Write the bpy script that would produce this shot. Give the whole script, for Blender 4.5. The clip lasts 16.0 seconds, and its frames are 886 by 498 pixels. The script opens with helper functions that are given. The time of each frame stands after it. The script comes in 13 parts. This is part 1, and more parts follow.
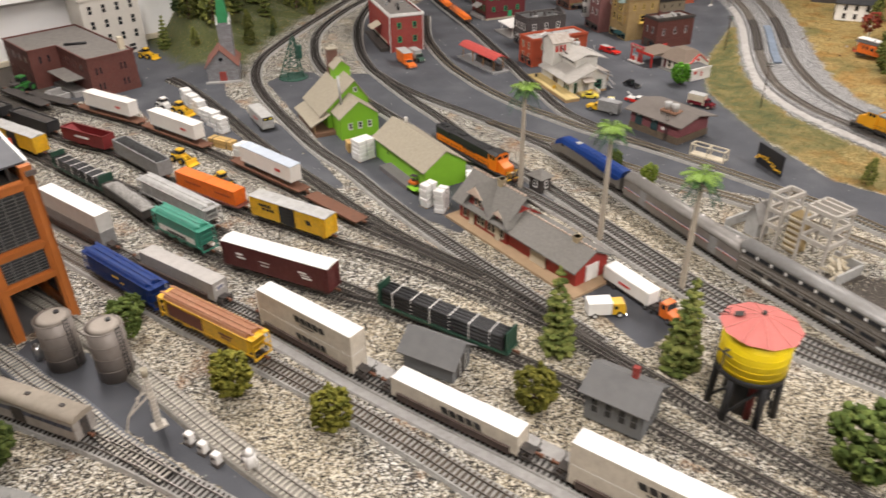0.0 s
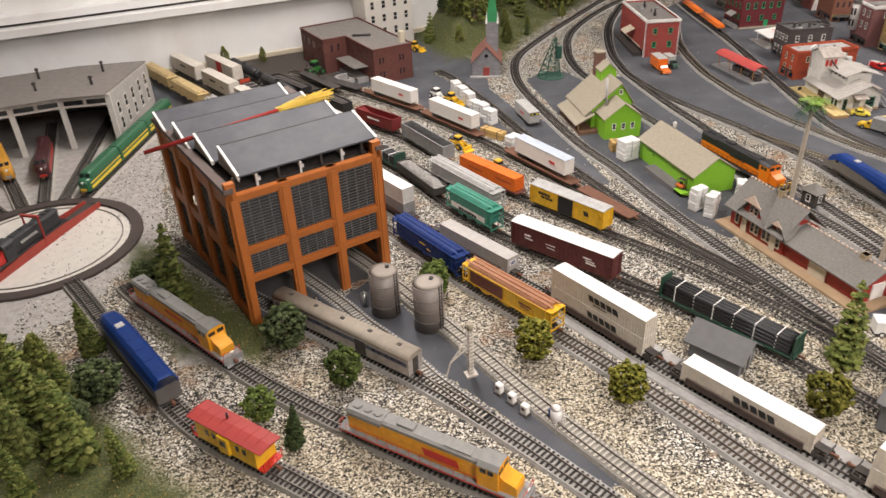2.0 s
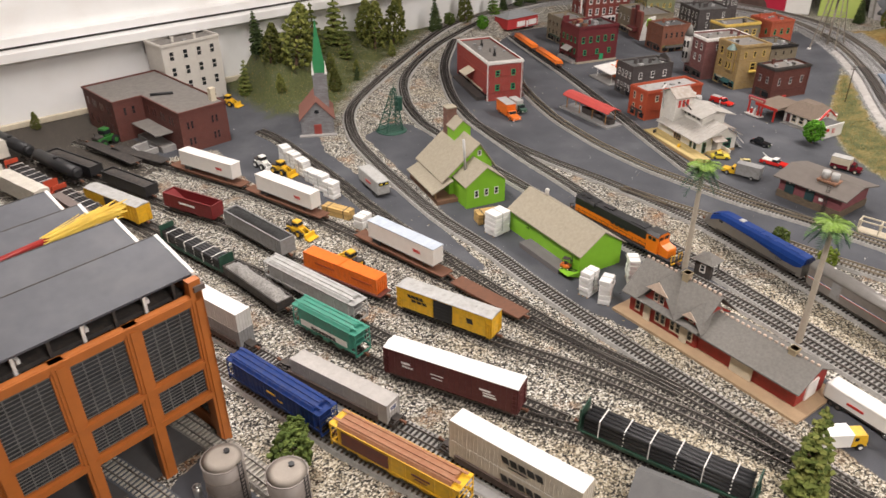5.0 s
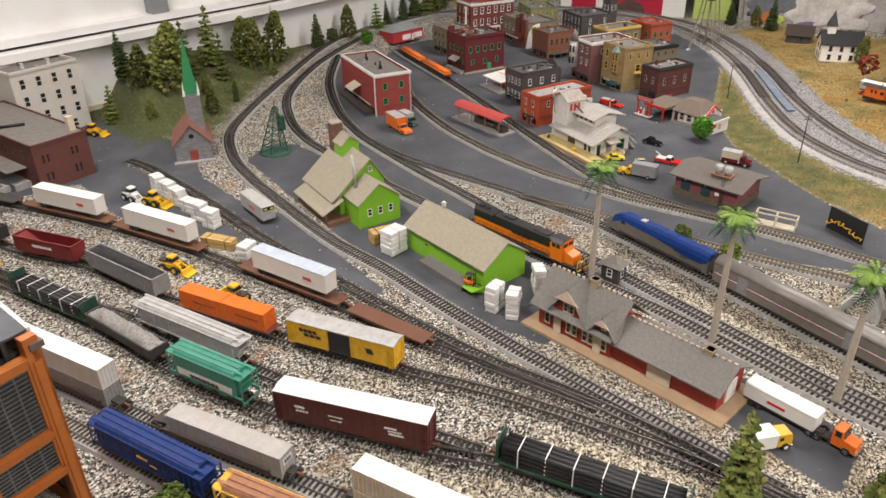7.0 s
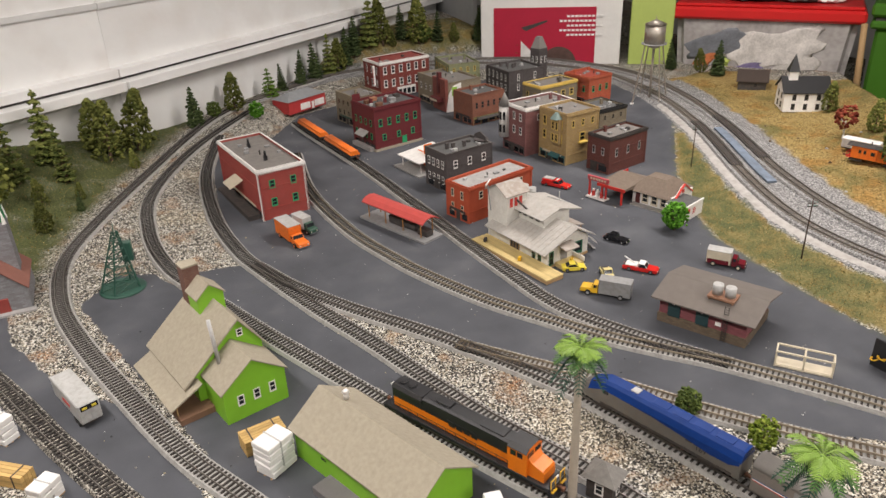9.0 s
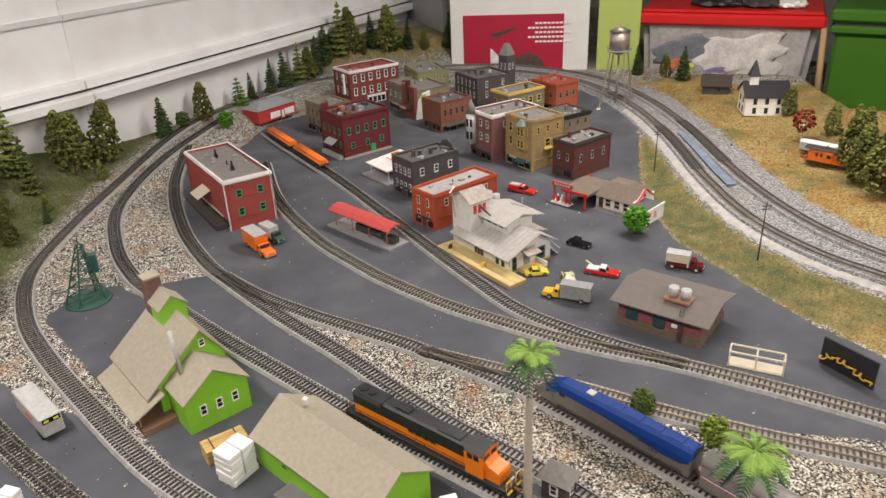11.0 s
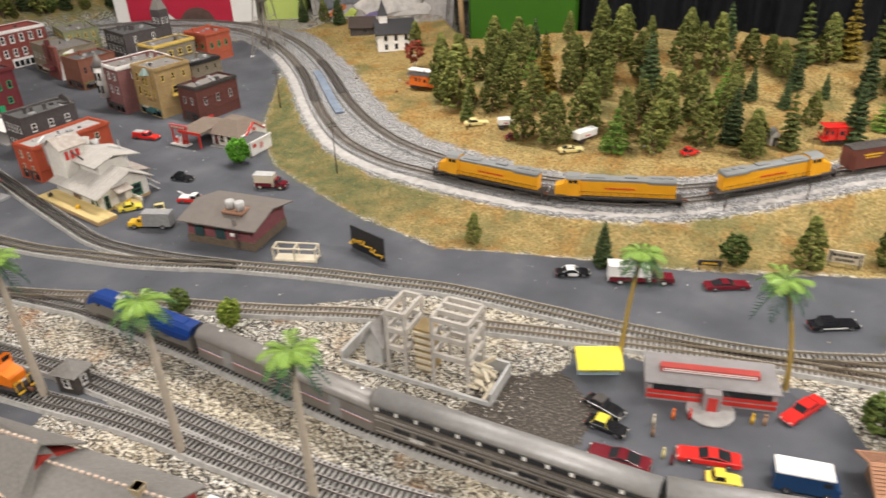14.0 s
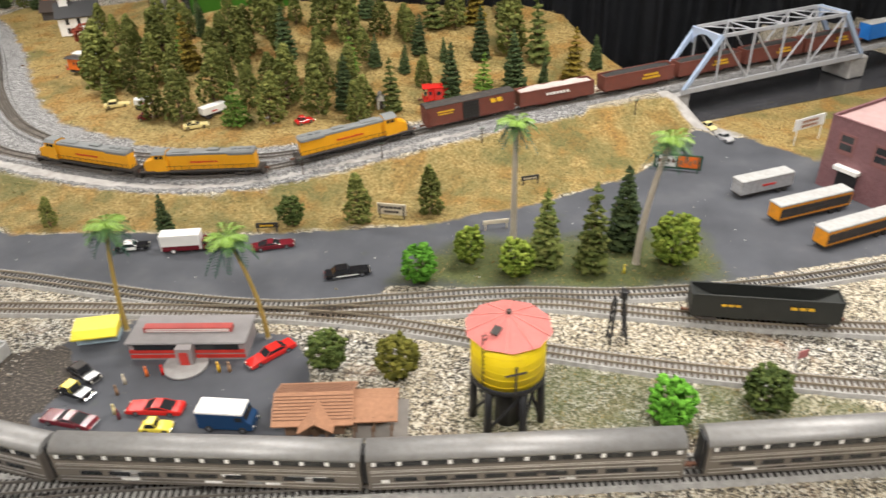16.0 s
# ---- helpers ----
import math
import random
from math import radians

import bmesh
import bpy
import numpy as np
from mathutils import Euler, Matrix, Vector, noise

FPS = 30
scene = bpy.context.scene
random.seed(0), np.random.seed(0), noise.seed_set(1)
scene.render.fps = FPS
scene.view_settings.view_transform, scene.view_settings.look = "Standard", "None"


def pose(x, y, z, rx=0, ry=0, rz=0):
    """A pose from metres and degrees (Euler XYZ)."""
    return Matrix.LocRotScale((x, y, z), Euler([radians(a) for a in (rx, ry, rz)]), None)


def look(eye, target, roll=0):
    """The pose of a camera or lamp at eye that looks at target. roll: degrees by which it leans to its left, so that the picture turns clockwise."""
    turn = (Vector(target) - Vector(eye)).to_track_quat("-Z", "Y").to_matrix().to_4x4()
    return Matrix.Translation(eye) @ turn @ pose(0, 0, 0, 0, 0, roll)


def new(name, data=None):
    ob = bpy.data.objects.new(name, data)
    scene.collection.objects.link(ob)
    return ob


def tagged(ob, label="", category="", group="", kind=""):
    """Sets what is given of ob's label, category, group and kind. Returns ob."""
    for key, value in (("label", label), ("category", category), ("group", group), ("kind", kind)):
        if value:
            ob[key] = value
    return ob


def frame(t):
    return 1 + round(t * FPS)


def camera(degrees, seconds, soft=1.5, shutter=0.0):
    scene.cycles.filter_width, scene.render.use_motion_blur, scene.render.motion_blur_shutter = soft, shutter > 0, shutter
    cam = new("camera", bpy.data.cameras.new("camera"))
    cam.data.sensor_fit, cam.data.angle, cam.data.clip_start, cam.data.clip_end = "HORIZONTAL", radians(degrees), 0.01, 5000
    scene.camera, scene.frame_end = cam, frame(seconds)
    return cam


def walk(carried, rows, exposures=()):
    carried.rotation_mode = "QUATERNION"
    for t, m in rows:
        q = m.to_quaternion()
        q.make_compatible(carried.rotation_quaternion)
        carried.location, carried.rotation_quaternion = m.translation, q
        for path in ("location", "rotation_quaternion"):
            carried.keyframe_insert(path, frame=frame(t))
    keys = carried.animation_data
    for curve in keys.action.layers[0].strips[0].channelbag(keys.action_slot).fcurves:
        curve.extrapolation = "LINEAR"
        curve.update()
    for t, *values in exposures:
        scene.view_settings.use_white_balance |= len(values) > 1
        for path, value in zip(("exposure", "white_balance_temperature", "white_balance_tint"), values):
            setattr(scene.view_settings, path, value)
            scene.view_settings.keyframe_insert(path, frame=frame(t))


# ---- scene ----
cam = camera(62.3, 16.0, shutter=0.35)
PATH = [
    (0, (0.209, 0.036, 0.747), (0.961, 1.562, -0.303), -0.8),
    (0.5, (0.128, 0.091, 0.734), (0.757, 1.674, -0.314), -1.2),
    (1, (0.071, 0.09, 0.745), (0.571, 1.716, -0.308), -1.7),
    (1.5, (0.003, 0.045, 0.779), (0.385, 1.703, -0.271), -2.3),
    (2, (-0.023, -0.001, 0.797), (0.291, 1.675, -0.247), -2.5),
    (2.5, (-0.038, 0.006, 0.808), (0.238, 1.697, -0.224), -2.5),
    (3, (-0.023, 0.161, 0.806), (0.384, 1.83, -0.218), -2.7),
    (3.5, (-0.016, 0.282, 0.788), (0.54, 1.909, -0.234), -2.2),
    (4, (-0.012, 0.31, 0.795), (0.615, 1.91, -0.228), -1.5),
    (4.5, (0.003, 0.333, 0.798), (0.692, 1.909, -0.223), -0.9),
    (5, (0.036, 0.362, 0.794), (0.786, 1.913, -0.222), -0.5),
    (5.2, (0.049, 0.367, 0.797), (0.819, 1.906, -0.222), -0.7),
    (7.3, (0.124, 0.471, 0.739), (1.145, 1.894, -0.227), -0.5),
    (7.5, (0.176, 0.532, 0.764), (1.22, 1.934, -0.206), -0.3),
    (8, (0.308, 0.688, 0.761), (1.404, 2.082, -0.164), -1.3),
    (8.5, (0.412, 0.81, 0.726), (1.552, 2.194, -0.16), -1.7),
    (8.7, (0.436, 0.834, 0.718), (1.58, 2.21, -0.174), -2.0),
    (10.8, (0.46, 0.814, 0.731), (1.646, 2.155, -0.158), -2.6),
    (11, (0.461, 0.798, 0.731), (1.654, 2.136, -0.156), -2.5),
    (11.5, (0.463, 0.757, 0.738), (1.682, 2.068, -0.152), -2.4),
    (12, (0.476, 0.695, 0.735), (1.737, 1.959, -0.166), -2.5),
    (12.5, (0.502, 0.624, 0.724), (1.815, 1.816, -0.198), -2.5),
    (13, (0.518, 0.562, 0.703), (1.9, 1.653, -0.245), -2.3),
    (13.5, (0.556, 0.463, 0.699), (1.996, 1.452, -0.275), -2.1),
    (14, (0.599, 0.33, 0.705), (2.086, 1.227, -0.287), -2.1),
    (14.5, (0.655, 0.152, 0.716), (2.177, 0.968, -0.294), -2.0),
    (15, (0.717, -0.022, 0.705), (2.259, 0.726, -0.326), -2.1),
    (15.5, (0.752, -0.117, 0.707), (2.316, 0.559, -0.34), -2.1),
    (16, (0.785, -0.231, 0.704), (2.378, 0.355, -0.354), -1.9),
]
walk(cam, [(t, look(eye, target, roll)) for t, eye, target, roll in PATH],
     exposures=[(0.0, 0.01, 6400, 15), (1.0, 0.06, 6400, 15), (2.5, 0.09, 6450, 17), (8.0, -0.04, 6400, 15), (12.0, 0.08, 6400, 15), (14.0, 0.18, 6330, 13), (16.0, 0.10, 6250, 11)])

# ---- light: a closed basement room with strip lights on its ceiling ----
world = bpy.data.worlds.new("room_air")
scene.world = world
world.use_nodes = True
world.node_tree.nodes["Background"].inputs[0].default_value = (0.9, 0.95, 1.0, 1)
world.node_tree.nodes["Background"].inputs[1].default_value = 0.05
scene.view_settings.exposure = 0.0
CEIL = 1.45
LAMP_POWER = 27.5


# ---- materials ----
def mat(name, col, rough=0.6, metal=0.0, var=0.12, scale=60.0, bump=0.08, bscale=700.0, dirt=None, dirt_amount=0.35, emit=0.0, spec=0.5, alpha=1.0, rand=0.0):
    """A surface with a base colour, broad and fine variation, optional dirt and a fine relief."""
    m = bpy.data.materials.new(name)
    m.use_nodes = True
    nt = m.node_tree
    n, link = nt.nodes, nt.links
    b = n["Principled BSDF"]
    co = n.new("ShaderNodeTexCoord")
    big, fine = n.new("ShaderNodeTexNoise"), n.new("ShaderNodeTexNoise")
    for tex, s, d in ((big, scale, 4.0), (fine, scale * 9, 3.0)):
        tex.inputs["Scale"].default_value, tex.inputs["Detail"].default_value = s, d
        link.new(co.outputs["Object"], tex.inputs["Vector"])
    add = n.new("ShaderNodeMath"); add.operation = "MULTIPLY_ADD"
    link.new(big.outputs["Fac"], add.inputs[0]); add.inputs[1].default_value = 0.65
    half = n.new("ShaderNodeMath"); half.operation = "MULTIPLY"; half.inputs[1].default_value = 0.35
    link.new(fine.outputs["Fac"], half.inputs[0]); link.new(half.outputs[0], add.inputs[2])
    rng = n.new("ShaderNodeMapRange")
    rng.inputs[1].default_value, rng.inputs[2].default_value = 0.3, 0.7
    rng.inputs[3].default_value, rng.inputs[4].default_value = 1 - var, 1 + var
    link.new(add.outputs[0], rng.inputs[0])
    mul = n.new("ShaderNodeMix"); mul.data_type = "RGBA"; mul.blend_type = "MULTIPLY"; mul.inputs[0].default_value = 1.0
    mul.inputs[6].default_value = (*col, 1)
    link.new(rng.outputs[0], mul.inputs[7])
    out = mul.outputs[2]
    if rand:
        oi = n.new("ShaderNodeObjectInfo"); r2 = n.new("ShaderNodeMapRange")
        r2.inputs[3].default_value, r2.inputs[4].default_value = 1 - rand, 1 + rand
        link.new(oi.outputs["Random"], r2.inputs[0])
        m2 = n.new("ShaderNodeMix"); m2.data_type = "RGBA"; m2.blend_type = "MULTIPLY"; m2.inputs[0].default_value = 1.0
        link.new(out, m2.inputs[6]); link.new(r2.outputs[0], m2.inputs[7]); out = m2.outputs[2]
    if dirt:
        dn = n.new("ShaderNodeTexNoise"); dn.inputs["Scale"].default_value = scale * 2.3; dn.inputs["Detail"].default_value = 6
        link.new(co.outputs["Object"], dn.inputs["Vector"])
        dr = n.new("ShaderNodeMapRange"); dr.inputs[1].default_value, dr.inputs[2].default_value = 0.45, 0.75
        dr.inputs[3].default_value, dr.inputs[4].default_value = 0.0, dirt_amount
        link.new(dn.outputs["Fac"], dr.inputs[0])
        dm = n.new("ShaderNodeMix"); dm.data_type = "RGBA"
        link.new(dr.outputs[0], dm.inputs[0]); link.new(out, dm.inputs[6]); dm.inputs[7].default_value = (*dirt, 1)
        out = dm.outputs[2]
    link.new(out, b.inputs["Base Color"])
    b.inputs["Roughness"].default_value, b.inputs["Metallic"].default_value = rough, metal
    b.inputs["Specular IOR Level"].default_value = spec
    if bump:
        bn = n.new("ShaderNodeTexNoise"); bn.inputs["Scale"].default_value, bn.inputs["Detail"].default_value = bscale, 3
        link.new(co.outputs["Object"], bn.inputs["Vector"])
        bp = n.new("ShaderNodeBump"); bp.inputs["Strength"].default_value, bp.inputs["Distance"].default_value = bump, 0.001
        link.new(bn.outputs["Fac"], bp.inputs["Height"]); link.new(bp.outputs[0], b.inputs["Normal"])
    if emit:
        b.inputs["Emission Color"].default_value, b.inputs["Emission Strength"].default_value = (*col, 1), emit
    if alpha < 1:
        b.inputs["Alpha"].default_value = alpha
    return m


def brick_mat(name, col, mortar, size=0.0025, rough=0.75):
    """Masonry too small to pick apart: courses of model bricks with mortar and a fine relief."""
    m = mat(name, col, rough, var=0.22, scale=45, bump=0.0)
    nt = m.node_tree; n, link = nt.nodes, nt.links
    b = n["Principled BSDF"]
    src = b.inputs["Base Color"].links[0].from_socket
    co = n.new("ShaderNodeTexCoord"); sep = n.new("ShaderNodeSeparateXYZ"); link.new(co.outputs["Object"], sep.inputs[0])
    su = n.new("ShaderNodeMath"); su.operation = "ADD"; link.new(sep.outputs[0], su.inputs[0]); link.new(sep.outputs[1], su.inputs[1])
    com = n.new("ShaderNodeCombineXYZ"); link.new(su.outputs[0], com.inputs[0]); link.new(sep.outputs[2], com.inputs[1])
    br = n.new("ShaderNodeTexBrick"); link.new(com.outputs[0], br.inputs["Vector"])
    br.inputs["Scale"].default_value = 1.0 / (size * 4); br.inputs["Mortar Size"].default_value = 0.012
    br.inputs["Brick Width"].default_value, br.inputs["Row Height"].default_value = 0.6, 0.22
    br.inputs["Mortar"].default_value = (*mortar, 1)
    br.inputs["Color2"].default_value = (col[0] * 0.75, col[1] * 0.7, col[2] * 0.7, 1)
    link.new(src, br.inputs["Color1"]); link.new(br.outputs["Color"], b.inputs["Base Color"])
    bp = n.new("ShaderNodeBump"); bp.inputs["Strength"].default_value, bp.inputs["Distance"].default_value = 0.4, 0.0004
    bp.invert = True
    link.new(br.outputs["Fac"], bp.inputs["Height"]); link.new(bp.outputs[0], b.inputs["Normal"])
    return m


def island_mat(name, stops, rough=0.8):
    """Loose grains: each island takes one colour of the ramp."""
    m = bpy.data.materials.new(name); m.use_nodes = True
    n, link = m.node_tree.nodes, m.node_tree.links
    g = n.new("ShaderNodeNewGeometry"); ramp = n.new("ShaderNodeValToRGB")
    fill_ramp(ramp, stops)
    link.new(g.outputs["Random Per Island"], ramp.inputs[0])
    b = n["Principled BSDF"]; link.new(ramp.outputs[0], b.inputs["Base Color"]); b.inputs["Roughness"].default_value = rough
    return m


def grain_mat(name, stops, scale=430.0, rough=0.9):
    """Small stones glued to a roadbed: one tone a cell, with relief."""
    m = bpy.data.materials.new(name); m.use_nodes = True
    n, link = m.node_tree.nodes, m.node_tree.links
    b = n["Principled BSDF"]; co = n.new("ShaderNodeTexCoord")
    v = n.new("ShaderNodeTexVoronoi"); v.inputs["Scale"].default_value = scale
    link.new(co.outputs["Object"], v.inputs["Vector"])
    sp = n.new("ShaderNodeSeparateColor"); link.new(v.outputs["Color"], sp.inputs[0])
    r = n.new("ShaderNodeValToRGB"); fill_ramp(r, stops); link.new(sp.outputs[0], r.inputs[0])
    link.new(r.outputs[0], b.inputs["Base Color"]); b.inputs["Roughness"].default_value = rough
    bp = n.new("ShaderNodeBump"); bp.inputs["Strength"].default_value, bp.inputs["Distance"].default_value = 0.6, 0.0015
    link.new(v.outputs["Distance"], bp.inputs["Height"]); link.new(bp.outputs[0], b.inputs["Normal"])
    return m


def fill_ramp(ramp, stops, mode="CONSTANT"):
    ramp.color_ramp.interpolation = mode
    el = ramp.color_ramp.elements
    while len(el) < len(stops):
        el.new(0.5)
    for e, (p, c) in zip(el, stops):
        e.position, e.color = p, (*c, 1)


WHITE = mat("white_paint", (0.82, 0.80, 0.77), 0.5, dirt=(0.35, 0.3, 0.25), dirt_amount=0.15)
CREAM = mat("cream_paint", (0.62, 0.55, 0.42), 0.55)
BLACK = mat("black_plastic", (0.02, 0.02, 0.022), 0.45)
DARK = mat("dark_weathered", (0.045, 0.04, 0.038), 0.7, dirt=(0.16, 0.12, 0.09))
GREY = mat("grey_plastic", (0.28, 0.28, 0.28), 0.6, dirt=(0.12, 0.1, 0.08))
LGREY = mat("light_grey_paint", (0.45, 0.45, 0.44), 0.5, dirt=(0.2, 0.17, 0.14))
SILVER = mat("brushed_silver", (0.62, 0.61, 0.6), 0.28, 0.9, bump=0.03)
SILVERP = mat("silver_painted_plastic", (0.56, 0.56, 0.57), 0.38, 0.35, dirt=(0.15, 0.12, 0.1))
WHEEL = mat("wheel_steel", (0.10, 0.08, 0.07), 0.5, 0.6)
GLASS = mat("dark_window_glass", (0.02, 0.022, 0.025), 0.08, var=0.05, bump=0)
RED = mat("red_plastic", (0.55, 0.035, 0.025), 0.4)
ORANGE = mat("orange_paint", (0.80, 0.17, 0.015), 0.42, dirt=(0.3, 0.1, 0.03))
YELLOW = mat("yellow_paint", (0.80, 0.47, 0.02), 0.42, dirt=(0.35, 0.22, 0.05))
BLUE = mat("blue_paint", (0.014, 0.055, 0.24), 0.38)
NAVY = mat("navy_hopper_paint", (0.010, 0.036, 0.17), 0.55, spec=0.22, dirt=(0.1, 0.09, 0.1))
MAROON = mat("boxcar_maroon_paint", (0.10, 0.02, 0.02), 0.5, dirt=(0.2, 0.09, 0.07), dirt_amount=0.2)
OXIDE = mat("oxide_red_paint", (0.17, 0.05, 0.035), 0.6, dirt=(0.09, 0.06, 0.05))
RUST = mat("rusty_steel", (0.16, 0.07, 0.04), 0.8, dirt=(0.07, 0.05, 0.04))
FOREST = mat("dark_green_paint", (0.02, 0.07, 0.045), 0.5, dirt=(0.1, 0.1, 0.08), dirt_amount=0.2)
TEAL = mat("teal_hopper_paint", (0.05, 0.28, 0.20), 0.45, dirt=(0.12, 0.13, 0.11))
LIME = mat("lime_green_plastic", (0.23, 0.52, 0.03), 0.5, var=0.06)
WOOD = mat("raw_wood", (0.42, 0.27, 0.13), 0.75, scale=120)
BROWNROOF = mat("hopper_rust_brown", (0.33, 0.14, 0.07), 0.65, dirt=(0.5, 0.3, 0.18), dirt_amount=0.4)
ROOFGREY = mat("slate_grey_plastic_roof", (0.074, 0.077, 0.09), 0.55, spec=0.3, var=0.2, scale=7, bump=0.02, dirt=(0.14, 0.14, 0.15), dirt_amount=0.35)
TANROOF = mat("tan_shingle_roof", (0.36, 0.32, 0.245), 0.85, var=0.14, scale=150, bump=0.3)
SHINGLE = mat("grey_shingle_roof", (0.20, 0.19, 0.175), 0.85, var=0.2, scale=220, bump=0.4)
TAR = mat("tar_roof", (0.19, 0.175, 0.16), 0.9, var=0.16, dirt=(0.08, 0.08, 0.08))
DTAR = mat("dark_tar_roof", (0.085, 0.085, 0.085), 0.9, dirt=(0.18, 0.17, 0.16))
BRICKO = mat("orange_brick_shed", (0.47, 0.145, 0.028), 0.5, var=0.08, scale=30, bump=0.05, dirt=(0.25, 0.08, 0.03), dirt_amount=0.2)
BRICKR = brick_mat("red_brick", (0.36, 0.05, 0.04), (0.3, 0.15, 0.12))
BRICKD = brick_mat("dark_brown_brick", (0.14, 0.042, 0.032), (0.16, 0.09, 0.075))
BRICKT = brick_mat("tan_brick", (0.44, 0.31, 0.13), (0.4, 0.32, 0.2))
BRICKP = brick_mat("plum_brick", (0.24, 0.10, 0.095), (0.24, 0.15, 0.14))
BRICKG = brick_mat("charcoal_brick", (0.085, 0.075, 0.075), (0.12, 0.11, 0.1))
STONE = brick_mat("grey_stone", (0.25, 0.255, 0.27), (0.17, 0.17, 0.17), 0.004)
CONC = mat("grey_concrete", (0.36, 0.35, 0.34), 0.85, var=0.16, dirt=(0.2, 0.18, 0.16))
PAVE = mat("blue_grey_pavement", (0.115, 0.125, 0.145), 0.75, var=0.12, dirt=(0.2, 0.2, 0.2), dirt_amount=0.15)
TIE = mat("dark_brown_tie", (0.030, 0.025, 0.022), 0.8, rand=0.3)
TIEL = mat("weathered_brown_tie", (0.085, 0.064, 0.046), 0.85, rand=0.2)
TIEG = mat("grey_brown_tie", (0.20, 0.175, 0.15), 0.85, rand=0.25)
TIEW = mat("pale_concrete_tie", (0.46, 0.43, 0.37), 0.85, rand=0.15)
RAIL = mat("nickel_rail", (0.24, 0.22, 0.20), 0.4, 0.6)
BRASS = mat("brass_rail", (0.38, 0.325, 0.245), 0.4, 0.5)
BED = mat("grey_roadbed", (0.36, 0.35, 0.33), 0.9, var=0.25, scale=90, bump=0.5, bscale=1500, dirt=(0.16, 0.15, 0.14))
BEDD = mat("dark_ballasted_roadbed", (0.25, 0.235, 0.21), 0.95, var=0.3, scale=200, bump=0.8, bscale=1200, dirt=(0.3, 0.28, 0.25))
BEDY = grain_mat("speckled_yard_roadbed", [(0.0, (0.02, 0.018, 0.017)), (0.34, (0.10, 0.092, 0.08)), (0.58, (0.25, 0.23, 0.195)), (0.80, (0.46, 0.43, 0.37))])
BALL = grain_mat("fine_grey_ballast", [(0.0, (0.09, 0.088, 0.09)), (0.25, (0.20, 0.197, 0.197)), (0.6, (0.31, 0.305, 0.30)), (0.85, (0.46, 0.45, 0.44))], 560.0)
TRUNK = mat("brown_trunk", (0.12, 0.075, 0.045), 0.9)
PALMT = mat("palm_trunk_plastic", (0.42, 0.37, 0.30), 0.7, scale=100, bump=0.3)
WALLW = mat("white_wall_paint", (0.84, 0.84, 0.83), 0.6, var=0.04, scale=3, bump=0.02, dirt=(0.5, 0.42, 0.36), dirt_amount=0.25)
SEAM = mat("pale_seam_paint", (0.66, 0.66, 0.65), 0.6, var=0.08, scale=8)
PLASTICC = mat("clear_plastic_pack", (0.6, 0.62, 0.65), 0.1, var=0.05, bump=0, alpha=0.45)


# ---- building helpers ----
FINE = ("side_ribs", "roof_ribs", "corrugation", "ladder", "fluting", "lettering", "stake_pocket", "ridge_crest", "handrail", "hood_door", "bristles", "glazing_bar", "brace", "end_frame", "roof_seam", "coping", "cornice")
SPLIT = ("hoop", "side_window", "cab_window", "front_wall", "side_wall", "baggage_door", "door_window", "shop_window", "canopy_post", "landing_leg", "roof_beam", "parapet", "back_wall", "roof_vent", "roof_hatch", "stripe", "headlight", "side_grille", "roof_cheek", "grain_pipe", "post", "end_railing", "guard_rail")


def part(name, bm, material, parent, label=""):
    """One bmesh as one mesh object under a thing or a part; what comes in loose pieces is split into one object a piece."""
    if name in SPLIT:
        left = set(bm.verts); out = None
        while left:
            seed = next(iter(left)); group, todo = {seed}, [seed]
            while todo:
                for e in todo.pop().link_edges:
                    for v in e.verts:
                        if v not in group:
                            group.add(v); todo.append(v)
            left -= group
            b2 = BM(); index = {}
            for v in group:
                index[v] = b2.verts.new(v.co)
            for f in {f for v in group for f in v.link_faces}:
                b2.faces.new([index[v] for v in f.verts]).smooth = f.smooth
            out = mesh_part(name, b2, material, parent, label)
        bm.free()
        return out
    return mesh_part(name, bm, material, parent, label)


def mesh_part(name, bm, material, parent, label):
    me = bpy.data.meshes.new(name)
    bm.to_mesh(me); bm.free()
    me.materials.append(material)
    ob = new(name, me)
    ob.parent = parent
    return tagged(ob, label, kind="stuff" if name in FINE else "")


def again(ob, parent, m=None):
    """The same mesh once more, as an object of its own under parent."""
    o = new(ob.name.split(".")[0], ob.data)
    o.parent = parent
    if m is not None:
        o.matrix_basis = m
    return o


def thing(name, label, category, group="", kind="", m=None):
    ob = new(name)
    ob.empty_display_size = 0.02
    if m is not None:
        ob.matrix_basis = m
    return tagged(ob, label, category, group, kind)


def single(name, bm, material, label, category, group="", kind="", m=None):
    """A thing of one mesh."""
    ob = part(name, bm, material, None)
    if m is not None:
        ob.matrix_basis = m
    return tagged(ob, label, category, group, kind)


def box(bm, x0, x1, y0, y1, z0, z1, m=None, bev=0.0):
    vs = [bm.verts.new((x, y, z)) for x in (x0, x1) for y in (y0, y1) for z in (z0, z1)]
    for f in ((0, 1, 3, 2), (4, 6, 7, 5), (0, 4, 5, 1), (2, 3, 7, 6), (0, 2, 6, 4), (1, 5, 7, 3)):
        bm.faces.new([vs[i] for i in f])
    if bev:
        edges = {e for v in vs for e in v.link_edges}
        r = bmesh.ops.bevel(bm, geom=list(edges), offset=bev, segments=1, affect="EDGES")
        vs = list({v for f in r["faces"] for v in f.verts} | {v for v in vs if v.is_valid})
    if m is not None:
        bmesh.ops.transform(bm, matrix=m, verts=vs)
    return bm


